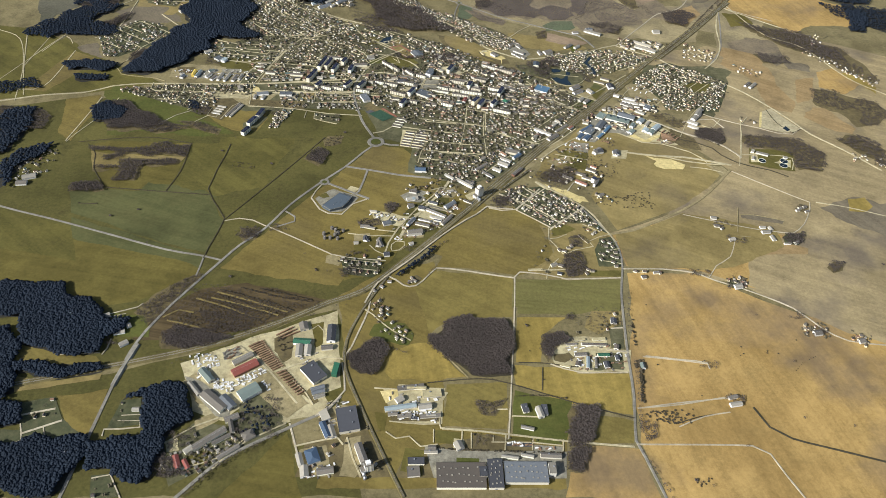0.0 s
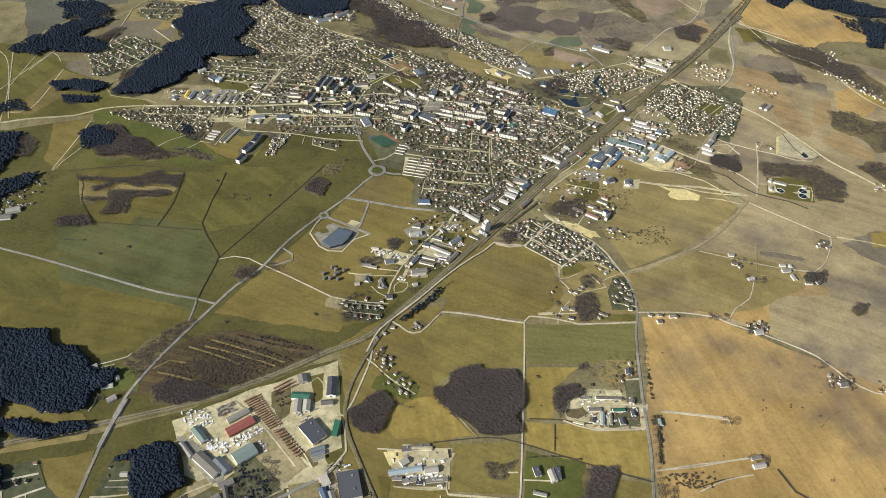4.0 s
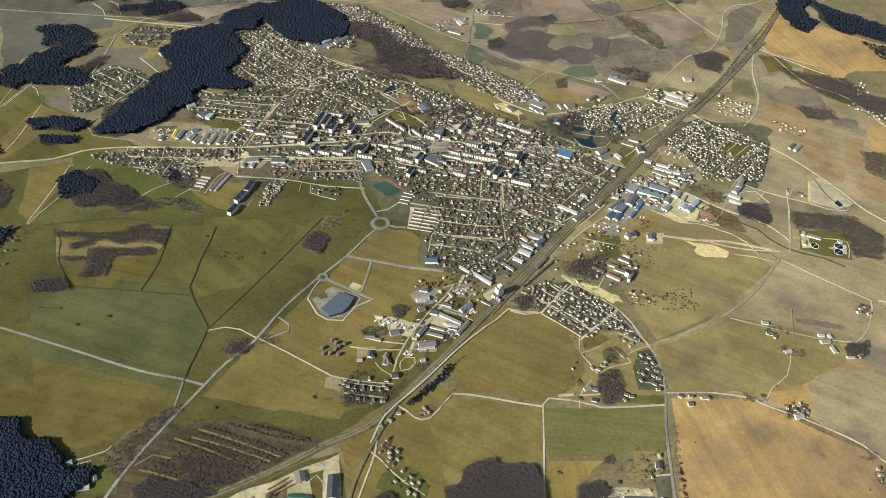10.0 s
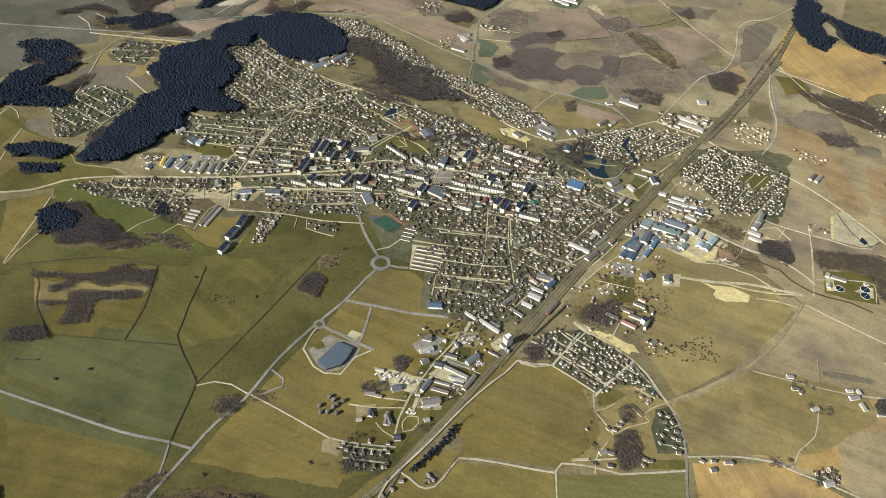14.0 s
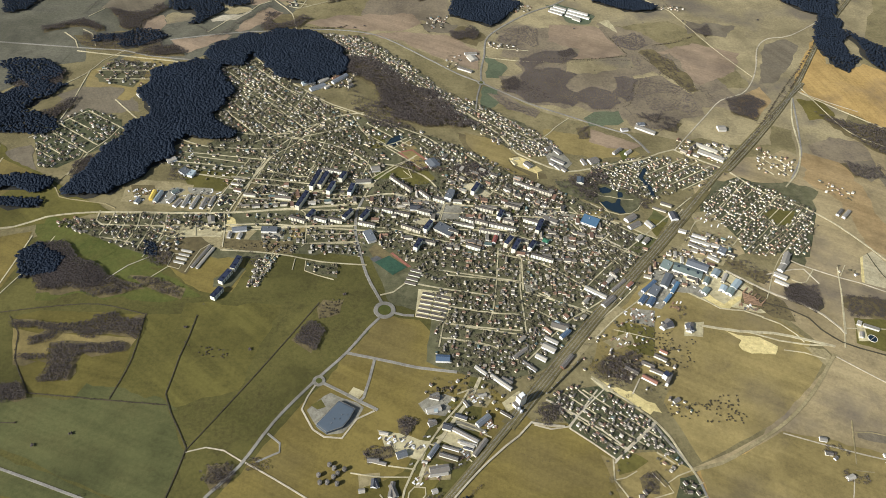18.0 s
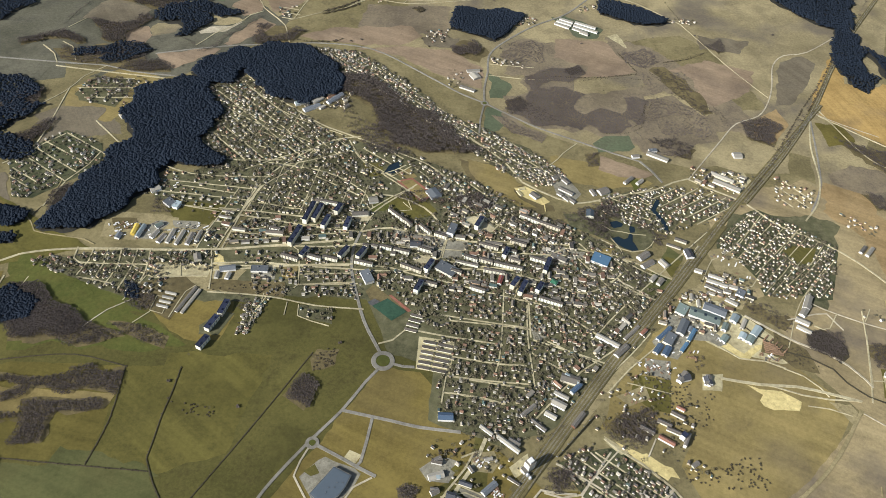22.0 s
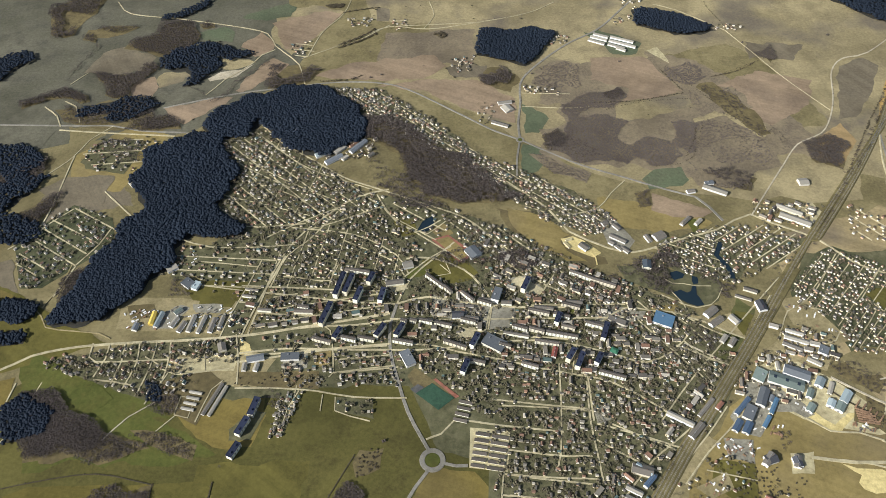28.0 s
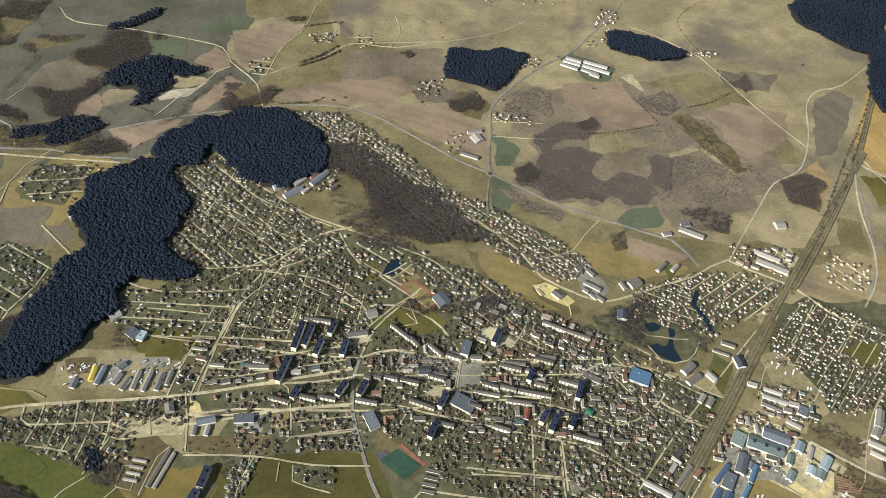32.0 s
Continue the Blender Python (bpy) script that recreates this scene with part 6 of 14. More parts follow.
building("hall", -315.1, 828.2, 28.7, 24.7, 10.9, 5.3, "gable", 2.2, M_CREAM, M_SLATE, "grey-roofed workshop beside an unpaved yard", "hall", "works buildings", "d")
building("hall", -312.7, 812, -70, 30, 7.6, 5.3, "gable", 1.5, M_CREAM, M_SLATE, "grey-roofed workshop wing beside an unpaved yard", "hall", "works buildings", "d")
building("hall", -145.8, 938.3, 83.3, 28, 9.3, 7.6, "shed", 1.8, M_GREENROOF, M_GREENROOF, "tall shed clad in bright green sheet", "hall", "works buildings", "d")
building("hall", -174, 897, 20.9, 26, 7.8, 3.8, "gable", 1.6, M_SILICATE, M_STEEL, "low blue-grey store beside an unpaved yard", "hall", "works buildings", "d")
building("hall", -172, 888.2, 19.5, 23.7, 7.4, 3.8, "gable", 1.5, M_SILICATE, M_STEEL, "low blue-grey store beside an unpaved yard", "hall", "works buildings", "d")
building("hall", -169.3, 879.2, 22, 20.7, 6.5, 3.8, "gable", 1.3, M_SILICATE, M_LIGHTROOF, "low pale store beside an unpaved yard", "hall", "works buildings", "d")
building("hall", -113.5, 829.2, -76.2, 49.4, 35.8, 7.6, "flat", 3, M_SILICATE, M_TAR, "very large dark blue-grey flat-roofed hall", "hall", "works buildings", "dv")
building("hall", -154.8, 837, -62, 21.4, 13.5, 4.6, "shed", 2.7, M_WHITE, M_LIGHTROOF, "pale lean-to store beside an unpaved yard", "hall", "works buildings", "d")
building("hall", -150.6, 808.1, -63.6, 33.3, 11.1, 5.3, "gable", 2.2, M_WHITE, M_BLUE, "narrow hall with a dark blue roof", "hall", "works buildings", "d")
building("hall", -139.3, 805.5, -69.5, 26.2, 10.9, 4.6, "gable", 2.2, M_WHITE, M_LIGHTROOF, "pale narrow store beside an unpaved yard", "hall", "works buildings", "d")
building("hall", -84.6, 760.1, -68.1, 38.2, 12.8, 11.3, "gable", 2.5, M_WHITE, M_SLATE, "long grain store beside the siding", "hall", "works buildings", "d")
building("hall", -166.2, 755, -67.1, 27.7, 21.2, 6, "hip", 3, M_SILICATE, M_BLUE, "square hall with a blue roof", "hall", "works buildings", "d")
building("hall", -186.4, 748.2, -70, 24.6, 10.4, 4.6, "gable", 2.1, M_CREAM, M_LIGHTROOF, "pale shed beside an unpaved yard", "hall", "works buildings", "d")
building("hall", -176.2, 726.8, -79.3, 21, 13.7, 4.6, "gable", 2.7, M_WHITE, M_LIGHTROOF, "pale shed beside an unpaved yard", "hall", "works buildings", "d")
building("hall", -141.9, 728.5, 12, 27.6, 12.3, 4.6, "gable", 2.5, M_CREAM, M_SLATE, "grey shed beside an unpaved yard", "hall", "works buildings", "d")
building("hall", -324.4, 785.5, 35.1, 32.8, 6.6, 3.8, "gable", 1.3, M_CREAM, M_SLATE, "low grey garages beside an unpaved yard", "hall", "works buildings", "d")
building("hall", -307.8, 761, 39.2, 40.8, 7.3, 3.8, "gable", 1.5, M_CREAM, M_SLATE, "low grey garages beside an unpaved yard", "hall", "works buildings", "d")
building("hall", -388.5, 739.3, -64.9, 26.8, 10.7, 3.8, "gable", 2.1, M_CREAM, M_RED, "low store with a rusty red roof", "hall", "works buildings", "d")
building("hall", -371.8, 735.7, -54.8, 19.5, 7.5, 3.8, "gable", 1.5, M_CREAM, M_RED, "low store with a rusty red roof", "hall", "works buildings", "d")
building("hall", -279.9, 794, 34, 20.3, 17.6, 4.6, "hip", 3, M_CREAM, M_SLATE, "grey-roofed house in trees beside an unpaved yard", "hall", "works buildings", "d")
building("hall", -22.5, 859.2, 11.1, 56.7, 9.5, 4.6, "gable", 1.9, M_WHITE, M_SKY, "long shed with a pale blue roof in a stone yard", "hall", "works buildings", "d")
building("hall", 21.1, 861.7, 10.2, 23.4, 12, 5.3, "gable", 2.4, M_WHITE, M_LIGHTROOF, "pale shed in a stone yard", "hall", "works buildings", "d")
building("store", -5.4, 904.2, 9, 48.7, 9.8, 3, "flat", 2, M_SILICATE, M_SLATE, "long low roofless store of grey concrete", "store", "works buildings", "dv")
building("hall", -24.7, 875.9, 36.3, 14.6, 12.1, 4.6, "gable", 2.4, M_WHITE, M_LIGHTROOF, "pale shed beside an unpaved yard", "hall", "works buildings", "d")
building("hall", 33.5, 891, 7.9, 33, 15.6, 3.8, "flat", 3, M_SILICATE, M_PALE, "roofless concrete shell beside an unpaved yard", "hall", "works buildings", "dv")
building("store", -14.7, 841.5, 9.5, 25, 7, 3, "flat", 1.4, M_SILICATE, M_SLATE, "low concrete store beside an unpaved yard", "store", "works buildings", "dv")
building("hall", 30.8, 842.4, 6.9, 37, 6.9, 3.8, "flat", 1.4, M_SILICATE, M_SLATE, "low concrete store beside an unpaved yard", "hall", "works buildings", "dv")
building("hall", 4, 730.7, 7, 20.6, 18.1, 4.6, "flat", 3, M_WHITE, M_SLATE, "low square office building beside an unpaved yard", "hall", "works buildings", "dv")
building("hall", 83.3, 724.4, 1.3, 81.5, 46, 6.8, "flat", 3, M_SILICATE, M_BROWNROOF, "factory hall with a grey-brown roof full of vents", "hall", "works buildings", "dg")
building("hall", 140.5, 728.7, -88.4, 53.2, 24.5, 7.6, "flat", 3, M_SILICATE, M_TAR, "dark-roofed factory hall beside an unpaved yard", "hall", "works buildings", "dg")
building("hall", 191.9, 732, 1.1, 71.7, 38.3, 7.6, "flat", 3, M_SILICATE, M_STEEL, "wide factory hall with a dark blue-grey roof", "hall", "works buildings", "dg")
building("hall", 236, 738.6, -88.5, 20.3, 11.3, 11.3, "flat", 2.3, M_WHITE, M_LIGHTROOF, "tall white factory block beside an unpaved yard", "hall", "works buildings", "dv")
building("hall", 166.9, 762.3, -7.3, 28.5, 5.2, 4.6, "gable", 1.1, M_CREAM, M_LIGHTROOF, "long cream office beside an unpaved yard", "hall", "works buildings", "d")
building("hall", 197.1, 766.1, -10, 21.9, 5, 4.6, "gable", 1, M_CREAM, M_LIGHTROOF, "cream gatehouse beside an unpaved yard", "hall", "works buildings", "d")
building("hall", 80.4, 782.5, -64.8, 16.5, 13.8, 4.6, "gable", 2.8, M_WHITE, M_LIGHTROOF, "cream house by the road", "hall", "works buildings", "d")
building("hall", 226.5, 854.5, -75.1, 22.1, 10.7, 6.8, "gable", 2.1, M_WHITE, M_LIGHTROOF, "white two-storey farmhouse beside an unpaved yard", "hall", "works buildings", "d")
building("hall", 202.1, 822.2, -12.9, 22.8, 5.8, 3.8, "gable", 1.2, M_WHITE, M_LIGHTROOF, "long white barn beside an unpaved yard", "hall", "works buildings", "d")
building("hall", 34.4, 777.2, 1.4, 13.4, 8.5, 3.8, "gable", 1.7, M_SILICATE, M_SLATE, "grey shed by the road", "hall", "works buildings", "d")
building("barn", 589.5, 883.2, 11.2, 22.6, 8.5, 4.6, "gable", 1.7, M_WHITE, M_LIGHTROOF, "white barn of a lone farmstead", "barn", "", "d")
building("barn", 588, 898.9, 17.8, 18.3, 6.4, 4.6, "gable", 1.3, M_WHITE, M_SLATE, "grey barn of a lone farmstead", "barn", "", "d")
building("barn", 681.5, 1188.8, 12.6, 17.3, 11.4, 4.6, "gable", 2.3, M_WHITE, M_LIGHTROOF, "farmhouse by the gravel road", "barn", "", "d")
building("barn", 807, 1062.9, 12.5, 16.6, 12.7, 4.6, "gable", 2.6, M_WHITE, M_SLATE, "farmhouse by the gravel road", "barn", "", "d")
building("barn", 889.2, 1044.9, 15.6, 13.3, 10.7, 4.6, "gable", 2.2, M_WHITE, M_SLATE, "farmhouse by the gravel road", "barn", "", "d")
building("barn", -550.2, 989.6, 38.3, 16.4, 9.9, 4.6, "gable", 2, M_WHITE, M_LIGHTROOF, "pale forester's barn at the wood's edge", "barn", "", "d")
building("barn", -603.3, 1060.2, 26.7, 10.6, 10.1, 3.8, "gable", 2, M_WHITE, M_LIGHTROOF, "small pale house at the wood's edge", "barn", "", "d")
building("barn", -920.9, 1488.8, 20.7, 29.7, 16.7, 4.6, "gable", 3, M_WHITE, M_LIGHTROOF, "pale farm shed beside an unpaved yard", "barn", "", "d")
building("barn", -928.7, 1464.4, 9.3, 23.9, 15.6, 4.6, "gable", 3, M_WHITE, M_SLATE, "grey farm shed beside an unpaved yard", "barn", "", "d")
building("workshop", -2, 1563.4, -0.8, 26.6, 14.8, 6.1, "gable", 3, M_WHITE, M_BLUE, "shop with a dark blue roof", "workshop", "", "d")
building("workshop", -15.9, 1480.6, 26, 13.9, 9.8, 4.8, "gable", 2.5, M_CREAM, M_SLATE, "grey-roofed house beside an unpaved yard", "workshop", "", "d")
building("workshop", -18.8, 1450.8, 18.4, 27, 11.5, 4.8, "gable", 2.9, M_WHITE, M_LIGHTROOF, "white workshop beside an unpaved yard", "workshop", "", "d")
building("workshop", -21.1, 1422.9, 27.6, 14.8, 9.4, 4.8, "gable", 2.4, M_WHITE, M_SLATE, "grey-roofed workshop beside an unpaved yard", "workshop", "", "d")
building("workshop", 30.4, 1438, -18.3, 22.7, 7.6, 4.1, "gable", 2, M_CREAM, M_TAR, "dark-roofed workshop beside an unpaved yard", "workshop", "", "d")
building("workshop", 70.1, 1431.2, 42.1, 30.5, 10.6, 5.4, "gable", 2.7, M_WHITE, M_STEEL, "hall with a blue-grey roof", "workshop", "", "d")
building("workshop", 36.9, 1401.7, -29, 52.3, 7.6, 4.8, "gable", 2, M_WHITE, M_SLATE, "long workshop with a grey roof", "workshop", "", "d")
building("workshop", 5.3, 1415.7, -14.8, 15.5, 12.4, 6.1, "gable", 3, M_SILICATE, M_TAR, "dark flat-roofed workshop beside an unpaved yard", "workshop", "", "d")
building("workshop", -19.1, 1367.4, 58.6, 28.1, 7.5, 5.4, "gable", 1.9, M_WHITE, M_STEEL, "workshop with a dark roof", "workshop", "", "d")
building("workshop", -73.3, 1359.6, 21, 18.3, 12.1, 5.4, "gable", 3, M_WHITE, M_STEEL, "white hall with a blue-grey roof", "workshop", "", "d")
building("workshop", 62.7, 1377.8, 55.6, 39.7, 8, 4.1, "gable", 2, M_SILICATE, M_SLATE, "long grey store beside the railway", "workshop", "", "d")
building("workshop", 40.6, 1382.5, -18, 25, 6.4, 4.1, "gable", 1.7, M_WHITE, M_LIGHTROOF, "pale store beside an unpaved yard", "workshop", "", "d")
building("workshop", 7.6, 1358.6, -16.4, 33.1, 7.3, 4.1, "gable", 1.9, M_CREAM, M_SLATE, "grey store beside an unpaved yard", "workshop", "", "d")
building("workshop", -114.7, 1344.8, -12.7, 32.7, 5.9, 3.4, "gable", 1.5, M_CREAM, M_SLATE, "long low store beside an unpaved yard", "workshop", "", "d")
building("workshop", -118.3, 1305.1, 86.5, 14.3, 8.3, 4.8, "gable", 2.1, M_WHITE, M_TAR, "dark-roofed store beside an unpaved yard", "workshop", "", "d")
building("workshop", -87.7, 1294.7, 81.2, 26.8, 7.9, 4.8, "gable", 2, M_WHITE, M_SLATE, "long grey store beside an unpaved yard", "workshop", "", "d")
building("workshop", 107.3, 1513.9, -39, 47, 7.1, 6.8, "gable", 1.8, M_WHITE, M_LIGHTROOF, "long white mill building beside an unpaved yard", "workshop", "", "d")
building("workshop", 70.1, 1540.1, -39.8, 27.3, 6.3, 4.8, "gable", 1.6, M_WHITE, M_LIGHTROOF, "long white store beside an unpaved yard", "workshop", "", "d")
building("workshop", 237.2, 1567.2, 51.8, 37.9, 9, 5.3, "gable", 1.8, M_BRICK, M_SLATE, "long dark-roofed railway shed beside an unpaved yard", "workshop", "", "d")
building("workshop", 360.8, 1552.6, -31.6, 27.2, 7.7, 4.6, "gable", 1.6, M_CREAM, M_BROWNROOF, "long cream barn with a rusty brown roof", "workshop", "", "d")
building("workshop", 395.2, 1567.3, -26.2, 26.4, 7.9, 4.6, "gable", 1.6, M_CREAM, M_BROWNROOF, "long cream barn with a rusty brown roof", "workshop", "", "d")
building("workshop", 409, 1551.3, -26.1, 26.1, 7.8, 4.6, "gable", 1.6, M_CREAM, M_BROWNROOF, "long cream barn with a rusty brown roof", "workshop", "", "d")
building("workshop", 391.6, 1531.3, -32.9, 30.5, 8.2, 5.3, "gable", 1.7, M_WHITE, M_BRICK, "long barn with a rusty red roof", "workshop", "", "d")
building("workshop", 423.7, 1584.5, -30.7, 26, 8, 4.6, "gable", 1.6, M_CREAM, M_BROWNROOF, "long cream barn with a rusty brown roof", "workshop", "", "d")
building("workshop", 432, 1598.4, -31.4, 15.5, 6.1, 4.6, "gable", 1.2, M_CREAM, M_BRICK, "short barn with a rusty red roof", "workshop", "", "d")
building("workshop", 428.2, 1532.4, 60.5, 28.2, 5.6, 9, "gable", 1.1, M_WHITE, M_SLATE, "tall narrow brick storehouse beside an unpaved yard", "workshop", "", "d")
building("workshop", 433.5, 1487.2, 32.8, 15, 7.8, 3.8, "gable", 1.6, M_CREAM, M_SLATE, "small barn beside an unpaved yard", "workshop", "", "d")
building("workshop", 147.9, 1583.4, 41.6, 36.4, 7.3, 4.1, "gable", 1.9, M_WHITE, M_SLATE, "grey store beside an unpaved yard", "workshop", "", "d")
building("workshop", 164.1, 1554.1, -41.2, 32.5, 7.4, 4.1, "gable", 1.9, M_WHITE, M_SLATE, "long grey store beside an unpaved yard", "workshop", "", "d")
building("workshop", 188.1, 1574.9, -31.7, 22.7, 10.1, 4.1, "gable", 2.6, M_WHITE, M_LIGHTROOF, "pale store beside an unpaved yard", "workshop", "", "d")
building("workshop", 212.4, 1617.4, -31, 28.7, 8.1, 4.8, "gable", 2.1, M_WHITE, M_LIGHTROOF, "long white store beside an unpaved yard", "workshop", "", "d")
building("workshop", 118.7, 1519.3, -30.6, 22.1, 7.3, 4.8, "gable", 1.9, M_WHITE, M_SLATE, "grey store beside an unpaved yard", "workshop", "", "d")
building("garage_row", -30.9, 1725.2, -10.8, 24.1, 5.1, 2.8, "shed", 0.4, M_CREAM, M_BROWNROOF, "row of lock-up garages with a grey-brown roof", "garage row", "garage rows", "")
building("garage_row", -1, 1719, -11.3, 28.4, 5.1, 2.8, "shed", 0.4, M_CREAM, M_BROWNROOF, "row of lock-up garages with a grey-brown roof", "garage row", "garage rows", "")
building("garage_row", -33.4, 1713.3, -10.8, 24, 5, 2.8, "shed", 0.4, M_CREAM, M_BROWNROOF, "row of lock-up garages with a grey-brown roof", "garage row", "garage rows", "")
building("garage_row", -3.7, 1707.2, -11.2, 28.2, 5, 2.8, "shed", 0.4, M_CREAM, M_BROWNROOF, "row of lock-up garages with a grey-brown roof", "garage row", "garage rows", "")
building("garage_row", -35.7, 1701.5, -10.7, 23.9, 5, 2.8, "shed", 0.4, M_CREAM, M_BROWNROOF, "row of lock-up garages with a grey-brown roof", "garage row", "garage rows", "")
building("garage_row", -6.3, 1695.4, -11.2, 27.9, 5, 2.8, "shed", 0.4, M_CREAM, M_BROWNROOF, "row of lock-up garages with a grey-brown roof", "garage row", "garage rows", "")
building("garage_row", -38.2, 1689.8, -10.7, 23.6, 4.9, 2.8, "shed", 0.4, M_CREAM, M_BROWNROOF, "row of lock-up garages with a grey-brown roof", "garage row", "garage rows", "")
building("garage_row", -8.9, 1683.8, -11.2, 27.8, 4.9, 2.8, "shed", 0.4, M_CREAM, M_BROWNROOF, "row of lock-up garages with a grey-brown roof", "garage row", "garage rows", "")
building("garage_row", -40.6, 1678.3, -10.7, 23.5, 4.9, 2.8, "shed", 0.4, M_CREAM, M_BROWNROOF, "row of lock-up garages with a grey-brown roof", "garage row", "garage rows", "")
building("garage_row", -11.5, 1672.3, -11.1, 27.5, 4.9, 2.8, "shed", 0.4, M_CREAM, M_BROWNROOF, "row of lock-up garages with a grey-brown roof", "garage row", "garage rows", "")
building("garage_row", -42.9, 1667, -10.6, 23.3, 4.8, 2.8, "shed", 0.4, M_CREAM, M_BROWNROOF, "row of lock-up garages with a grey-brown roof", "garage row", "garage rows", "")
building("garage_row", -14.1, 1661.1, -11.1, 27.3, 4.8, 2.8, "shed", 0.4, M_CREAM, M_BROWNROOF, "row of lock-up garages with a grey-brown roof", "garage row", "garage rows", "")
building("garage_row", -57, 1788.5, -14.6, 24.4, 5.4, 2.8, "shed", 0.4, M_CREAM, M_BROWNROOF, "row of lock-up garages with a grey-brown roof", "garage row", "garage rows", "")
building("garage_row", -60.9, 1776.6, -14.5, 24.2, 5.3, 2.8, "shed", 0.4, M_CREAM, M_BROWNROOF, "row of lock-up garages with a grey-brown roof", "garage row", "garage rows", "")
building("garage_row", -64.8, 1764.8, -14.5, 24.1, 5.3, 2.8, "shed", 0.4, M_CREAM, M_BROWNROOF, "row of lock-up garages with a grey-brown roof", "garage row", "garage rows", "")
building("garage_row", -68.5, 1753.2, -14.5, 24, 5.2, 2.8, "shed", 0.4, M_CREAM, M_BROWNROOF, "row of lock-up garages with a grey-brown roof", "garage row", "garage rows", "")
building("works_hall", 342.2, 1723.5, 44.7, 36.9, 11.8, 5.3, "gable", 2.4, M_WHITE, M_SLATE, "station goods shed with a grey roof", "works hall", "", "d")
building("works_hall", 235, 1652.6, -39.2, 30, 9.7, 6.8, "gable", 2, M_WHITE, M_SKY, "white hall with a pale blue roof", "works hall", "", "d")
building("works_hall", 240.8, 1632.2, 44.8, 26.7, 8.4, 6.8, "gable", 1.7, M_WHITE, M_BLUE, "white hall wing with a blue roof", "works hall", "", "d")
building("works_hall", 450.4, 1667.1, 47.9, 27.9, 11.4, 6.8, "gable", 2.3, M_WHITE, M_SLATE, "white storehouse with a dark roof", "works hall", "", "d")
building("works_hall", 499.1, 1661.9, 70.2, 22.8, 12.2, 5.3, "gable", 2.4, M_WHITE, M_SLATE, "dark-roofed store in a sandy yard", "works hall", "", "d")
building("works_hall", 318.6, 1746.8, -32.7, 49, 9, 6, "gable", 1.8, M_WHITE, M_LIGHTROOF, "long white store beside an unpaved yard", "works hall", "", "d")
building("works_hall", 205.8, 1598.4, -30.1, 27.1, 13.8, 5.3, "gable", 2.8, M_WHITE, M_LIGHTROOF, "white store beside an unpaved yard", "works hall", "", "d")
building("works_hall", 370.3, 1768.9, 44.9, 48.1, 6.8, 3.8, "gable", 1.4, M_WHITE, M_SLATE, "long platform shed beside an unpaved yard", "works hall", "", "d")
building("works_hall", 395.3, 1772, 44.6, 19.4, 6.8, 5.3, "hip", 1.4, M_WHITE, M_BRICK, "small station building beside an unpaved yard", "works hall", "", "d")
building("apartment_block", -319.3, 1986.6, 71.5, 54.4, 9.6, 14, "flat", 1.9, M_CREAM, M_FELT, "five-storey apartment block with a dark flat roof and pale end walls", "apartment block", "apartment blocks", "s")
building("apartment_block", -297, 2058.8, 75.3, 60.3, 9.6, 14, "flat", 1.9, M_CREAM, M_FELT, "five-storey apartment block with a dark flat roof and pale end walls", "apartment block", "apartment blocks", "s")
building("apartment_block", -279.2, 2059.5, 73, 49, 9.6, 14, "flat", 1.9, M_CREAM, M_FELT, "five-storey apartment block with a dark flat roof and pale end walls", "apartment block", "apartment blocks", "s")
building("apartment_block", -259, 2032.4, 71.6, 34.9, 9.5, 14, "flat", 1.9, M_CREAM, M_FELT, "five-storey apartment block with a dark flat roof and pale end walls", "apartment block", "apartment blocks", "s")
building("apartment_block", -212.2, 2029.9, 76.5, 32.5, 9.5, 14, "flat", 1.9, M_CREAM, M_FELT, "five-storey apartment block with a dark flat roof and pale end walls", "apartment block", "apartment blocks", "s")
building("apartment_block", -213.3, 1944.1, 59.8, 31.9, 9.4, 14, "flat", 1.9, M_CREAM, M_FELT, "five-storey apartment block with a dark flat roof and pale end walls", "apartment block", "apartment blocks", "s")
building("apartment_block", -176.4, 1944.4, 62, 31, 9.4, 14, "flat", 1.9, M_CREAM, M_FELT, "five-storey apartment block with a dark flat roof and pale end walls", "apartment block", "apartment blocks", "s")
building("apartment_block", -235.4, 2073.8, 68, 26.2, 9.5, 14, "flat", 1.9, M_CREAM, M_FELT, "five-storey apartment block with a dark flat roof and pale end walls", "apartment block", "apartment blocks", "s")
building("apartment_block", -294.2, 1938.6, 63.5, 27.1, 9.4, 14, "flat", 1.9, M_CREAM, M_FELT, "five-storey apartment block with a dark flat roof and pale end walls", "apartment block", "apartment blocks", "s")
building("apartment_block", -33.9, 1918.3, 62.7, 31.5, 9.5, 14, "flat", 1.9, M_CREAM, M_FELT, "five-storey apartment block with a dark flat roof and pale end walls", "apartment block", "apartment blocks", "s")
building("apartment_block", -55.2, 1859.6, 66.3, 28.9, 9.5, 14, "flat", 1.9, M_CREAM, M_FELT, "five-storey apartment block with a dark flat roof and pale end walls", "apartment block", "apartment blocks", "s")
building("apartment_block", 144, 1881.6, 56.9, 28.2, 9.5, 14, "flat", 1.9, M_CREAM, M_FELT, "five-storey apartment block with a dark flat roof and pale end walls", "apartment block", "apartment blocks", "s")
building("apartment_block", 159.2, 1869.3, 65.2, 35.2, 9.4, 14, "flat", 1.9, M_CREAM, M_FELT, "five-storey apartment block with a dark flat roof and pale end walls", "apartment block", "apartment blocks", "s")
building("apartment_block", 194.2, 1871.7, 59.4, 24.9, 9.4, 14, "flat", 1.9, M_CREAM, M_FELT, "five-storey apartment block with a dark flat roof and pale end walls", "apartment block", "apartment blocks", "s")
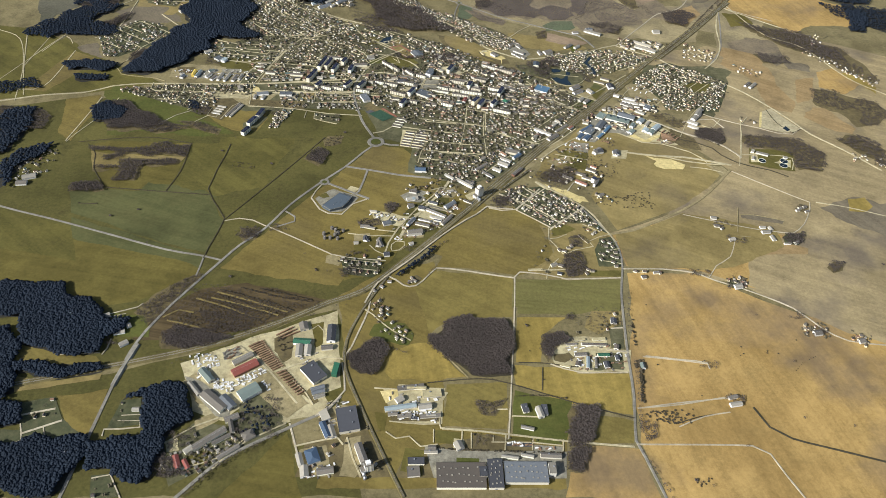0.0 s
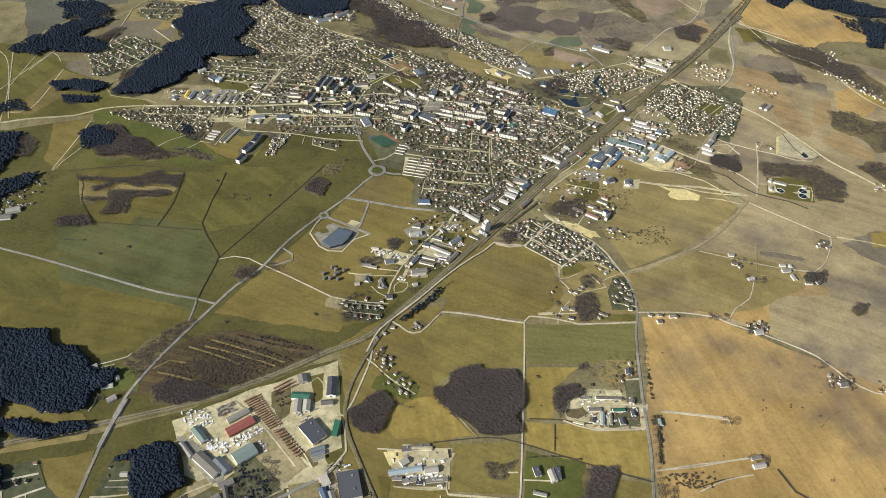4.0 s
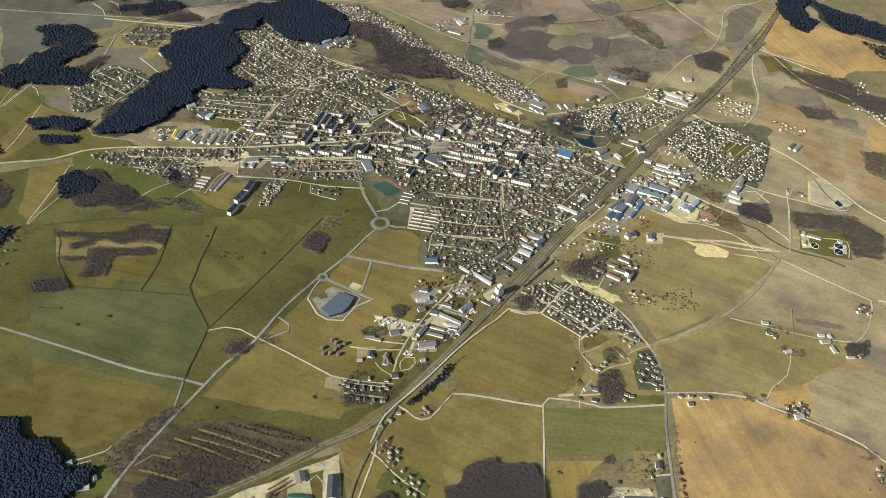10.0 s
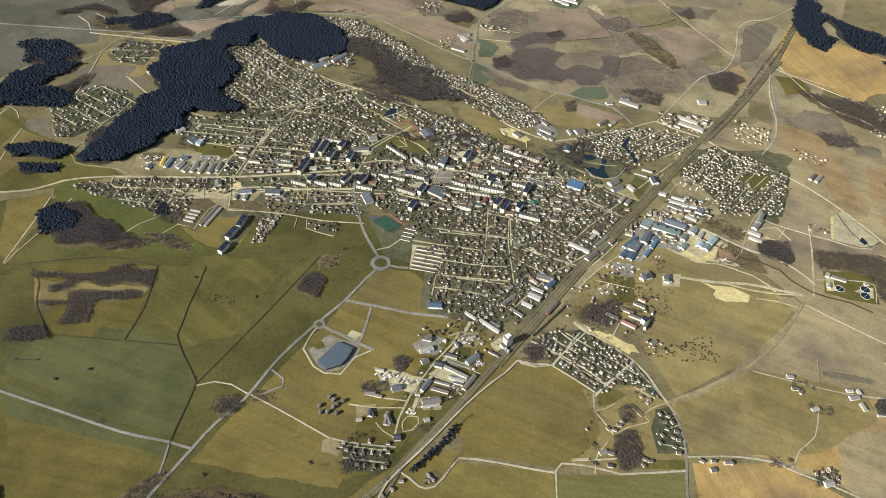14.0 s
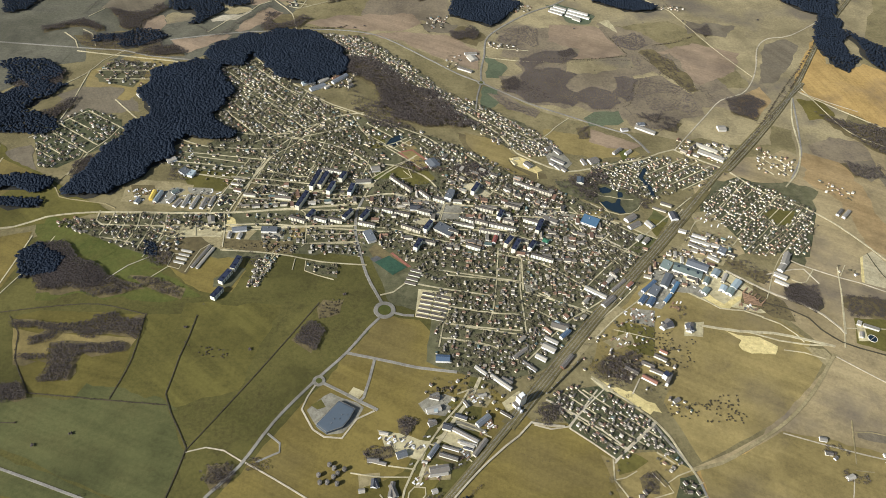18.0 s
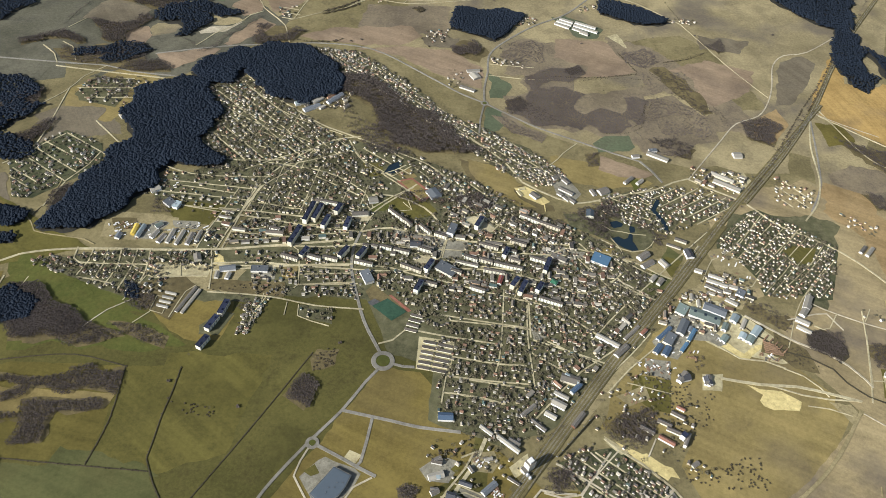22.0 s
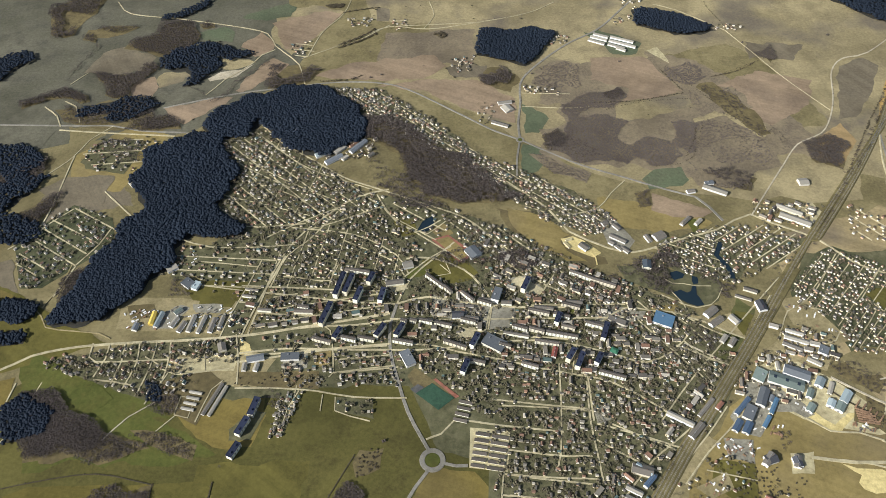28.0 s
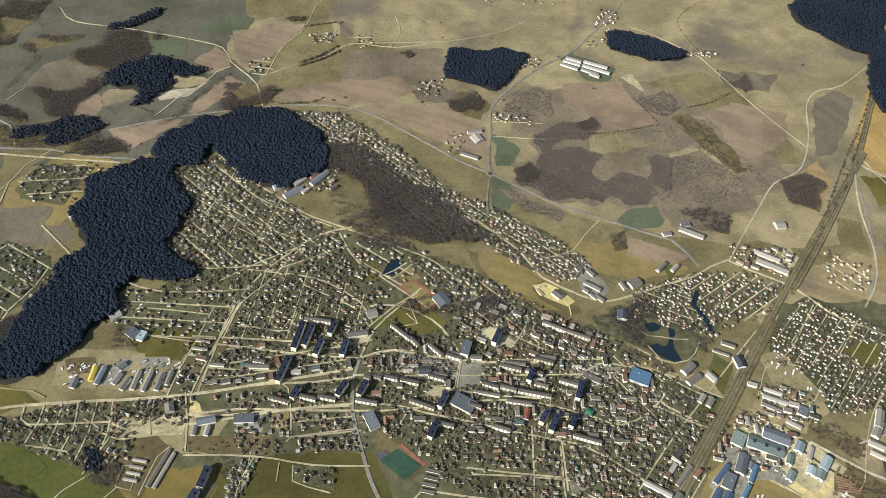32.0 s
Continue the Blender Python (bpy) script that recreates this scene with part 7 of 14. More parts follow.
building("apartment_block", 76, 2052.2, 64, 33.9, 9.4, 14, "flat", 1.9, M_CREAM, M_FELT, "five-storey apartment block with a dark flat roof and pale end walls", "apartment block", "apartment blocks", "s")
building("apartment_block", 130.3, 1965.7, 66.2, 25.6, 9.4, 14, "flat", 1.9, M_CREAM, M_FELT, "five-storey apartment block with a dark flat roof and pale end walls", "apartment block", "apartment blocks", "s")
building("apartment_block", 216.5, 1934, 68.2, 39.5, 9.4, 14, "flat", 1.9, M_CREAM, M_FELT, "five-storey apartment block with a dark flat roof and pale end walls", "apartment block", "apartment blocks", "s")
building("apartment_block", -323.2, 1926.3, -17.5, 36.3, 6.9, 9.4, "gable", 1.2, M_CREAM, M_BROWNROOF, "long apartment block with sunlit pale walls and a grey roof", "apartment block", "apartment blocks", "w")
building("apartment_block", -275.9, 1930.3, -16.1, 35.8, 6.9, 9.4, "gable", 1.2, M_CREAM, M_BROWNROOF, "long apartment block with sunlit pale walls and a grey roof", "apartment block", "apartment blocks", "w")
building("apartment_block", -239.6, 1928.4, -12.6, 31.8, 6.8, 9.4, "gable", 1.2, M_CREAM, M_BROWNROOF, "long apartment block with sunlit pale walls and a grey roof", "apartment block", "apartment blocks", "w")
building("apartment_block", -169.7, 1920, -12.9, 38.5, 6.8, 9.4, "gable", 1.2, M_CREAM, M_BROWNROOF, "long apartment block with sunlit pale walls and a grey roof", "apartment block", "apartment blocks", "w")
building("apartment_block", -92.1, 1959, -14.3, 34.1, 6.8, 9.4, "gable", 1.2, M_CREAM, M_BROWNROOF, "long apartment block with sunlit pale walls and a grey roof", "apartment block", "apartment blocks", "w")
building("apartment_block", -71.2, 1912.3, -22.2, 46.3, 6.8, 9.4, "gable", 1.2, M_CREAM, M_BROWNROOF, "long apartment block with sunlit pale walls and a grey roof", "apartment block", "apartment blocks", "w")
building("apartment_block", -43.6, 1967.1, -17, 29.4, 6.8, 9.4, "gable", 1.2, M_CREAM, M_BROWNROOF, "long apartment block with sunlit pale walls and a grey roof", "apartment block", "apartment blocks", "w")
building("apartment_block", 55, 1948.4, -19.5, 29.4, 6.9, 9.4, "gable", 1.2, M_CREAM, M_BROWNROOF, "long apartment block with sunlit pale walls and a grey roof", "apartment block", "apartment blocks", "w")
building("apartment_block", 86.7, 1941.9, -18.8, 30.3, 6.9, 9.4, "gable", 1.2, M_CREAM, M_BROWNROOF, "long apartment block with sunlit pale walls and a grey roof", "apartment block", "apartment blocks", "w")
building("apartment_block", 133.4, 1930.1, -13.2, 60.3, 6.9, 9.4, "gable", 1.2, M_CREAM, M_BROWNROOF, "long apartment block with sunlit pale walls and a grey roof", "apartment block", "apartment blocks", "w")
building("apartment_block", 95.2, 1985.7, -15.7, 42.1, 6.9, 9.4, "gable", 1.2, M_CREAM, M_BROWNROOF, "long apartment block with sunlit pale walls and a grey roof", "apartment block", "apartment blocks", "w")
building("apartment_block", 160.3, 1999.4, -18.4, 36.3, 6.9, 9.4, "gable", 1.2, M_CREAM, M_BROWNROOF, "long apartment block with sunlit pale walls and a grey roof", "apartment block", "apartment blocks", "w")
building("apartment_block", 200.9, 1951.4, -19.6, 36.8, 6.9, 9.4, "gable", 1.2, M_CREAM, M_BROWNROOF, "long apartment block with sunlit pale walls and a grey roof", "apartment block", "apartment blocks", "w")
building("apartment_block", -106, 2067.3, -43.3, 48.2, 7, 9.4, "gable", 1.2, M_CREAM, M_BROWNROOF, "long apartment block with sunlit pale walls and a grey roof", "apartment block", "apartment blocks", "w")
building("apartment_block", -80.9, 2044.6, -49.2, 23.1, 7, 9.4, "gable", 1.2, M_CREAM, M_BROWNROOF, "long apartment block with sunlit pale walls and a grey roof", "apartment block", "apartment blocks", "w")
building("apartment_block", -42, 2026.4, -45.9, 32.7, 6.9, 9.4, "gable", 1.2, M_CREAM, M_BROWNROOF, "long apartment block with sunlit pale walls and a grey roof", "apartment block", "apartment blocks", "w")
building("apartment_block", -9, 2010.8, -20.8, 28.3, 6.9, 9.4, "gable", 1.2, M_CREAM, M_BROWNROOF, "long apartment block with sunlit pale walls and a grey roof", "apartment block", "apartment blocks", "w")
building("apartment_block", 148.2, 1947.1, -19.1, 26.2, 6.9, 9.4, "gable", 1.2, M_CREAM, M_BROWNROOF, "long apartment block with sunlit pale walls and a grey roof", "apartment block", "apartment blocks", "w")
building("apartment_block", -36.9, 1873.2, -14.3, 40.7, 6.8, 9.4, "gable", 1.2, M_CREAM, M_BROWNROOF, "long apartment block with sunlit pale walls and a grey roof", "apartment block", "apartment blocks", "w")
building("apartment_block", 65.6, 1862.5, -19.2, 32.2, 6.9, 9.4, "gable", 1.2, M_CREAM, M_BROWNROOF, "long apartment block with sunlit pale walls and a grey roof", "apartment block", "apartment blocks", "w")
building("apartment_block", 214.7, 1838.9, -18.7, 49.5, 6.9, 9.4, "gable", 1.2, M_CREAM, M_BROWNROOF, "long apartment block with sunlit pale walls and a grey roof", "apartment block", "apartment blocks", "w")
building("apartment_block", 23.1, 1907.6, -18.7, 22.6, 6.9, 9.4, "gable", 1.2, M_CREAM, M_BROWNROOF, "long apartment block with sunlit pale walls and a grey roof", "apartment block", "apartment blocks", "w")
building("apartment_block", -168.3, 1969.2, -10.5, 12.4, 6.8, 9.4, "gable", 1.2, M_CREAM, M_BROWNROOF, "long apartment block with sunlit pale walls and a grey roof", "apartment block", "apartment blocks", "w")
building("apartment_block", -150, 1968.6, -15.8, 12.6, 6.8, 9.4, "gable", 1.2, M_CREAM, M_BROWNROOF, "long apartment block with sunlit pale walls and a grey roof", "apartment block", "apartment blocks", "w")
building("apartment_block", -125.8, 1967.3, -13.6, 24.9, 6.8, 9.4, "gable", 1.2, M_CREAM, M_BROWNROOF, "long apartment block with sunlit pale walls and a grey roof", "apartment block", "apartment blocks", "w")
building("apartment_block", 102.7, 1912.7, -11.3, 45.5, 6.9, 9.4, "gable", 1.2, M_CREAM, M_BROWNROOF, "long apartment block with sunlit pale walls and a grey roof", "apartment block", "apartment blocks", "w")
building("apartment_block", 234.6, 2056.4, -23.3, 50.2, 6.9, 9.4, "gable", 1.2, M_CREAM, M_BROWNROOF, "long apartment block with sunlit pale walls and a grey roof", "apartment block", "apartment blocks", "w")
building("apartment_block", 190.9, 2076.5, -26.1, 45.7, 6.9, 9.4, "gable", 1.2, M_CREAM, M_BROWNROOF, "long apartment block with sunlit pale walls and a grey roof", "apartment block", "apartment blocks", "w")
building("apartment_block", 139, 1974.9, -18.4, 31.8, 6.9, 9.4, "gable", 1.2, M_CREAM, M_BROWNROOF, "long apartment block with sunlit pale walls and a grey roof", "apartment block", "apartment blocks", "w")
building("apartment_block", -258.2, 2094.9, -11.1, 38.7, 7, 9.4, "gable", 1.2, M_CREAM, M_BROWNROOF, "long apartment block with sunlit pale walls and a grey roof", "apartment block", "apartment blocks", "w")
building("apartment_block", -364.8, 2005.5, -12.1, 21.4, 7.1, 9.4, "gable", 1.2, M_CREAM, M_BROWNROOF, "long apartment block with sunlit pale walls and a grey roof", "apartment block", "apartment blocks", "w")
building("apartment_block", -430.8, 1785.4, 75, 35.6, 10.6, 11, "flat", 2, M_SILICATE, M_FELT, "white five-storey apartment block at the town's edge", "apartment block", "apartment blocks", "sw")
building("apartment_block", -445.9, 1747.8, 66.3, 35.4, 10.6, 11, "flat", 2, M_SILICATE, M_FELT, "white five-storey apartment block at the town's edge", "apartment block", "apartment blocks", "sw")
building("apartment_block", -453.7, 1702.5, 64.3, 29.3, 10.6, 11, "flat", 2, M_SILICATE, M_FELT, "white five-storey apartment block at the town's edge", "apartment block", "apartment blocks", "sw")
building("building", 2.7, 1913.7, -33.2, 42.7, 26.1, 7.6, "flat", 3, M_SILICATE, M_STEEL, "large shopping hall with a grey flat roof", "building", "", "v")
building("building", 15.6, 2026.8, 70.3, 31.3, 15, 12.8, "flat", 3, M_WHITE, M_STEEL, "tall blue-grey department building beside an unpaved yard", "building", "", "v")
building("building", -160.4, 1882.8, -65.4, 34.1, 18.8, 7.6, "flat", 3, M_WHITE, M_STEEL, "school with a dark blue-grey roof", "building", "", "v")
building("building", 336.6, 1962.2, -25.6, 37.5, 29, 6.8, "flat", 3, M_WHITE, M_AZURE, "swimming hall with a bright blue roof", "building", "", "v")
building("building", 245.2, 1962.2, -27.5, 34.5, 10.6, 5.3, "flat", 2.2, M_SILICATE, M_SLATE, "wide grey-roofed building beside an unpaved yard", "building", "", "v")
building("building", 227.2, 1891.4, -29.2, 13.7, 12.5, 6, "hip", 2.5, M_WHITE, M_GREENROOF, "house with a green sheet roof", "building", "", "")
building("building", 114.4, 1890.4, 72.9, 22.8, 9.1, 6, "gable", 1.8, M_WHITE, M_RED, "house with a dark red roof", "building", "", "")
building("building", 433.7, 1979.5, 37.7, 29.7, 14.5, 6, "gable", 2.9, M_WHITE, M_SLATE, "grey-roofed hall by the pond", "building", "", "")
building("building", 438.8, 1956.2, 33.6, 31.8, 11.9, 5.3, "gable", 2.4, M_WHITE, M_SLATE, "grey-roofed hall beside an unpaved yard", "building", "", "")
building("building", 475.2, 1960.9, -56.2, 20.8, 12.9, 5.3, "gable", 2.6, M_WHITE, M_LIGHTROOF, "white hall beside an unpaved yard", "building", "", "")
building("building", 442.3, 1915.3, 49.4, 19.5, 9.4, 5.3, "gable", 1.9, M_WHITE, M_LIGHTROOF, "white hall beside an unpaved yard", "building", "", "")
building("building", 456.3, 1907.3, 50.5, 20.6, 10.2, 5.3, "gable", 2, M_WHITE, M_SLATE, "white hall beside an unpaved yard", "building", "", "")
building("building", -442.7, 1889.4, 12.3, 31.4, 13.1, 5.3, "gable", 2.7, M_WHITE, M_STEEL, "depot with a dark blue roof", "building", "", "")
building("building", -379.1, 1891.5, 1.5, 33.3, 15.4, 6, "flat", 3, M_WHITE, M_STEEL, "supermarket with a dark roof", "building", "", "v")
building("building", -460.9, 1871, 86.6, 16.9, 8.1, 4.6, "gable", 1.6, M_WHITE, M_LIGHTROOF, "white depot hall beside an unpaved yard", "building", "", "")
building("building", -438.9, 1870.1, 79.7, 17.2, 8.2, 4.6, "gable", 1.6, M_WHITE, M_LIGHTROOF, "white depot hall beside an unpaved yard", "building", "", "")
building("building", -652.2, 1985.5, 85.4, 30.3, 8.5, 6, "gable", 1.7, M_YELLOW, M_YELLOW, "long hall clad in yellow sheet", "building", "", "")
building("building", -639.4, 1981.6, 77.3, 36.4, 8, 6, "gable", 1.6, M_WHITE, M_SKY, "long hall with a pale blue roof", "building", "", "")
building("building", -609.8, 1975.6, 66.4, 23.9, 8.9, 4.6, "gable", 1.8, M_WHITE, M_LIGHTROOF, "pale depot hall beside an unpaved yard", "building", "", "")
building("building", -593.5, 1964.7, 68.5, 25.6, 9.1, 4.6, "gable", 1.8, M_WHITE, M_SLATE, "grey depot hall beside an unpaved yard", "building", "", "")
building("building", -576.3, 1972.1, 79.8, 39.6, 7.9, 4.6, "gable", 1.6, M_WHITE, M_LIGHTROOF, "pale depot hall beside an unpaved yard", "building", "", "")
building("building", -556.4, 1969.9, 77.8, 42.1, 7, 4.6, "gable", 1.4, M_WHITE, M_LIGHTROOF, "pale depot hall beside an unpaved yard", "building", "", "")
building("building", -535.5, 1967.1, 80.1, 34, 8.9, 4.6, "gable", 1.7, M_WHITE, M_SLATE, "grey depot hall beside an unpaved yard", "building", "", "")
building("building", -519.4, 1975, 79.8, 28.8, 7, 4.6, "gable", 1.4, M_WHITE, M_LIGHTROOF, "pale depot hall beside an unpaved yard", "building", "", "")
building("building", -681, 1965.8, 78.6, 16.6, 10.5, 4.6, "gable", 2.1, M_WHITE, M_STEEL, "depot shed beside an unpaved yard", "building", "", "")
building("building", -606.7, 2002, 42.5, 16.3, 9.9, 4.6, "gable", 2, M_WHITE, M_TEAL, "depot shed beside an unpaved yard", "building", "", "")
building("building", -601, 2071.2, -39.3, 21.9, 19, 6.8, "flat", 3, M_WHITE, M_STEEL, "school with a blue-grey roof", "building", "", "v")
building("building", -584, 2064.5, 71, 19.7, 12.7, 6.8, "flat", 2.5, M_WHITE, M_SKY, "school wing beside an unpaved yard", "building", "", "v")
building("building", -641.4, 2111.8, 35.8, 21.5, 14.1, 5.3, "gable", 2.8, M_WHITE, M_LIGHTROOF, "white hall at the wood's edge", "building", "", "")
building("building", -361.2, 2460.6, 26.7, 36.8, 14.2, 5.3, "gable", 2.8, M_WHITE, M_SKY, "factory hall with a pale blue roof", "building", "", "")
building("building", -334.2, 2440.9, 36, 45.7, 13.3, 5.3, "gable", 2.6, M_WHITE, M_STEEL, "factory hall beside an unpaved yard", "building", "", "")
building("building", -322.9, 2475.8, 46, 33.1, 12.5, 5.3, "gable", 2.5, M_WHITE, M_LIGHTROOF, "white factory hall beside an unpaved yard", "building", "", "")
building("building", -279.6, 2486.2, 50.5, 54.8, 12.2, 5.3, "gable", 2.4, M_WHITE, M_STEEL, "long factory hall beside an unpaved yard", "building", "", "")
building("building", 534.2, 2323.5, -29.1, 54.8, 13.4, 5.3, "gable", 2.8, M_WHITE, M_LIGHTROOF, "long white hall by the road", "building", "", "")
building("building", 526.4, 2346.2, 9.3, 20.5, 9.9, 5.3, "flat", 2, M_WHITE, M_STEEL, "office by the road beside an unpaved yard", "building", "", "v")
building("building", 681.7, 2257.1, -31.5, 57.6, 11.7, 5.3, "gable", 2.4, M_CREAM, M_LIGHTROOF, "long pale store near the railway", "building", "", "")
building("building", 685.8, 2228.2, -30.5, 67.5, 15.2, 5.3, "gable", 3, M_CREAM, M_LIGHTROOF, "long pale store near the railway", "building", "", "")
building("building", 744, 2346, 4.8, 21.9, 19.8, 5.3, "gable", 3, M_WHITE, M_LIGHTROOF, "white hall beside an unpaved yard", "building", "", "")
building("building", 583, 1928.1, -22.5, 33.1, 7, 4.6, "gable", 1.4, M_WHITE, M_LIGHTROOF, "long pale shed beside an unpaved yard", "building", "", "")
building("building", 581.3, 1910.9, -22.8, 45.1, 8.6, 4.6, "gable", 1.7, M_WHITE, M_LIGHTROOF, "long pale shed beside an unpaved yard", "building", "", "")
building("building", 568.9, 1895.6, -29.3, 37.2, 8.6, 4.6, "gable", 1.8, M_WHITE, M_SLATE, "long grey shed beside an unpaved yard", "building", "", "")
building("building", 598.8, 1860.8, -34.8, 26.9, 8.5, 4.6, "gable", 1.7, M_WHITE, M_LIGHTROOF, "long pale shed beside an unpaved yard", "building", "", "")
building("building", 624, 1884.7, 57.3, 18.8, 16.8, 6.8, "flat", 3, M_WHITE, M_STEEL, "white works office with a dark roof", "building", "", "v")
building("building", 763.6, 1866.9, 60.4, 39.4, 13.7, 6.8, "gable", 2.7, M_WHITE, M_LIGHTROOF, "large white hall beside an unpaved yard", "building", "", "")
building("building", 736.7, 1816.8, -31, 27.6, 10.9, 5.3, "gable", 2.2, M_WHITE, M_LIGHTROOF, "white hall beside an unpaved yard", "building", "", "")
building("building", 443.7, 2227.7, 43.9, 32.9, 8.5, 5, "hip", 2.9, M_WHITE, M_SLATE, "white house group with grey roofs", "building", "", "")
building("building", 470.4, 2223.4, 43.4, 22.1, 8.5, 5, "gable", 3, M_WHITE, M_LIGHTROOF, "white hall beside an unpaved yard", "building", "", "")
building("building", -24.5, 2144.1, -58.6, 28.6, 26.7, 6, "gable", 3, M_WHITE, M_STEEL, "sports building beside the running track", "building", "", "")
building("building", 83.1, 2649.8, 11.4, 35.4, 10, 4.6, "gable", 2.1, M_WHITE, M_LIGHTROOF, "white farm building beside an unpaved yard", "building", "", "")
building("building", 87.3, 2625.3, -60.1, 26.4, 23.5, 4.6, "gable", 3, M_WHITE, M_LIGHTROOF, "white farm building beside an unpaved yard", "building", "", "")
building("building", 64.6, 2565, -24.5, 42.9, 10, 4.6, "gable", 2.1, M_WHITE, M_SLATE, "long barn beside an unpaved yard", "building", "", "")
building("building", -780.3, 2365.9, -50, 19, 15.5, 4.6, "gable", 3, M_WHITE, M_LIGHTROOF, "white barn by the woods", "building", "", "")
building("poultry_house", 377.3, 2949.9, -25.7, 43, 9, 4.6, "gable", 1.9, M_WHITE, M_LIGHTROOF, "long white poultry house with a bright roof", "poultry house", "poultry houses", "d")
building("poultry_house", 369.5, 2935.7, -26, 47.7, 9, 4.6, "gable", 1.9, M_WHITE, M_LIGHTROOF, "long white poultry house with a bright roof", "poultry house", "poultry houses", "d")
building("poultry_house", 360.5, 2919.1, -28.8, 48.3, 9, 4.6, "gable", 1.9, M_WHITE, M_LIGHTROOF, "long white poultry house with a bright roof", "poultry house", "poultry houses", "d")
building("poultry_house", 433.3, 2929.4, -24.8, 66, 9, 4.6, "gable", 1.9, M_WHITE, M_LIGHTROOF, "long white poultry house with a bright roof", "poultry house", "poultry houses", "d")
building("poultry_house", 426.7, 2910.5, -26.9, 66.3, 9, 4.6, "gable", 1.9, M_WHITE, M_LIGHTROOF, "long white poultry house with a bright roof", "poultry house", "poultry houses", "d")
building("poultry_house", 411.8, 2896.3, -28.8, 47.7, 9, 4.6, "gable", 1.9, M_WHITE, M_LIGHTROOF, "long white poultry house with a bright roof", "poultry house", "poultry houses", "d")
building("poultry_house", 422.3, 2882.1, -30.4, 27.1, 9, 4.6, "gable", 1.9, M_WHITE, M_LIGHTROOF, "long white poultry house with a bright roof", "poultry house", "poultry houses", "d")
building("poultry_house", 450.8, 2899, -30.3, 32, 9, 4.6, "gable", 1.9, M_WHITE, M_LIGHTROOF, "long white poultry house with a bright roof", "poultry house", "poultry houses", "d")
building("garage_row", -507.6, 1805.8, 68.4, 68.5, 5.8, 3, "gable", 0.8, M_WHITE, M_SLATE, "long double row of garages with a grey roof", "garage row", "garage rows", "")
building("garage_row", -497.7, 1801.6, 69.3, 64.1, 5.8, 3, "gable", 0.8, M_WHITE, M_LIGHTROOF, "long row of garages with a pale roof", "garage row", "garage rows", "")
building("garage_row", -539.5, 1819.1, -12.6, 23.2, 4.5, 3, "gable", 0.8, M_WHITE, M_LIGHTROOF, "row of garages with a pale roof", "garage row", "garage rows", "")
building("garage_row", -542.6, 1808.1, -12.5, 23, 4.5, 3, "gable", 0.8, M_WHITE, M_LIGHTROOF, "row of garages with a pale roof", "garage row", "garage rows", "")
building("garage_row", -545.6, 1797.2, -12.5, 22.9, 4.5, 3, "gable", 0.8, M_WHITE, M_LIGHTROOF, "row of garages with a pale roof", "garage row", "garage rows", "")
building("garage_row", -548.5, 1786.3, -12.5, 22.7, 4.6, 3, "gable", 0.8, M_WHITE, M_LIGHTROOF, "row of garages with a pale roof", "garage row", "garage rows", "")
elevator(139.5, 1471.2, 37.3, 15.8, 12.1, 25.0, "tall white grain elevator beside the railway")
elevator(-70.3, 735.1, 19.5, 14.1, 9.9, 18.0, "tall pale grain elevator beside the branch line")
tank(-210.2, 1317.3, 3.6, 6.5)
tank(-206.8, 1304.0, 3.6, 6.5)
tank(-194.1, 1336.7, 3.6, 6.5)
tank(-185.8, 1330.6, 3.6, 6.5)
tank(-179.1, 1321.3, 3.6, 6.5)
tank(-185.2, 1314.9, 3.6, 6.5)
tank(-194.6, 1304.4, 3.6, 6.5)
tank(-178.4, 1302.7, 3.6, 6.5)
tank(-168.4, 1329.0, 3.6, 6.5)
freight_train((189.0, 1491.6), (266.7, 1576.7))
log_stack((652.1, 1778.4), (638.6, 1764.7))
log_stack((659.9, 1770.5), (646.4, 1756.9))
log_stack((667.6, 1762.5), (654.1, 1749.1))
log_stack((675.2, 1754.6), (661.8, 1741.3))
log_stack((682.8, 1746.9), (669.4, 1733.6))

# goods stacked in the works yards
stacks([(-175, 759), (-133, 770), (-124, 720), (-164, 719)], 12, 6)
stacks([(-706, 2018), (-512, 2010), (-513, 1952), (-700, 1962)], 24, 7)
stacks([(444, 1773), (513, 1802), (482, 1723), (438, 1721)], 12, 8)
stacks([(506, 1883), (547, 1883), (576, 1815), (515, 1817)], 10, 9)
stacks([(276, 1008), (396, 1027), (394, 957), (319, 954)], 22, 10)
stacks([(-103, 1404), (69, 1408), (56, 1340), (-62, 1337)], 16, 11)
stacks([(370, 1706), (457, 1710), (421, 1649), (371, 1659)], 14, 12)

# lone trees and bushes in the fields
for x, y in ((-636, 1382), (-404, 1318), (-371, 1308), (-362, 1331), (-497, 1618), (-244, 1251), (-135, 1358), (-190, 1200), (-214, 1204), (-388, 1177), (-18, 1173), (-740, 1333), (-585, 1271), (-250, 1684), (307, 1030), (220, 1063), (-691, 1358), (486, 722), (478, 727), (504, 717), (1030, 1272), (914, 1265), (944, 1275), (585, 795), (707, 857), (793, 842), (732, 988), (696, 1107), (-474, 1675), (-435, 1568), (-415, 1565), (-367, 1571), (-464, 1700), (-201, 1717), (-239, 1677), (-216, 1666), (-120, 1974), (408, 2827), (161, 3042), (-264, 2876), (-120, 2810), (165, 2774), (634, 2883), (643, 2859), (768, 2913)):
    lone_tree(x, y)
for x, y in ((1022, 2948), (-260, 2762), (-232, 2774), (-301, 2762)):
    lone_tree(x, y)

# further woods, scrub and lines
hedge([(-489, 1022), (-243, 1053)], 2.2, "row of young bare trees on fallow land", 5, 3, "leafless", 0, 0.8)
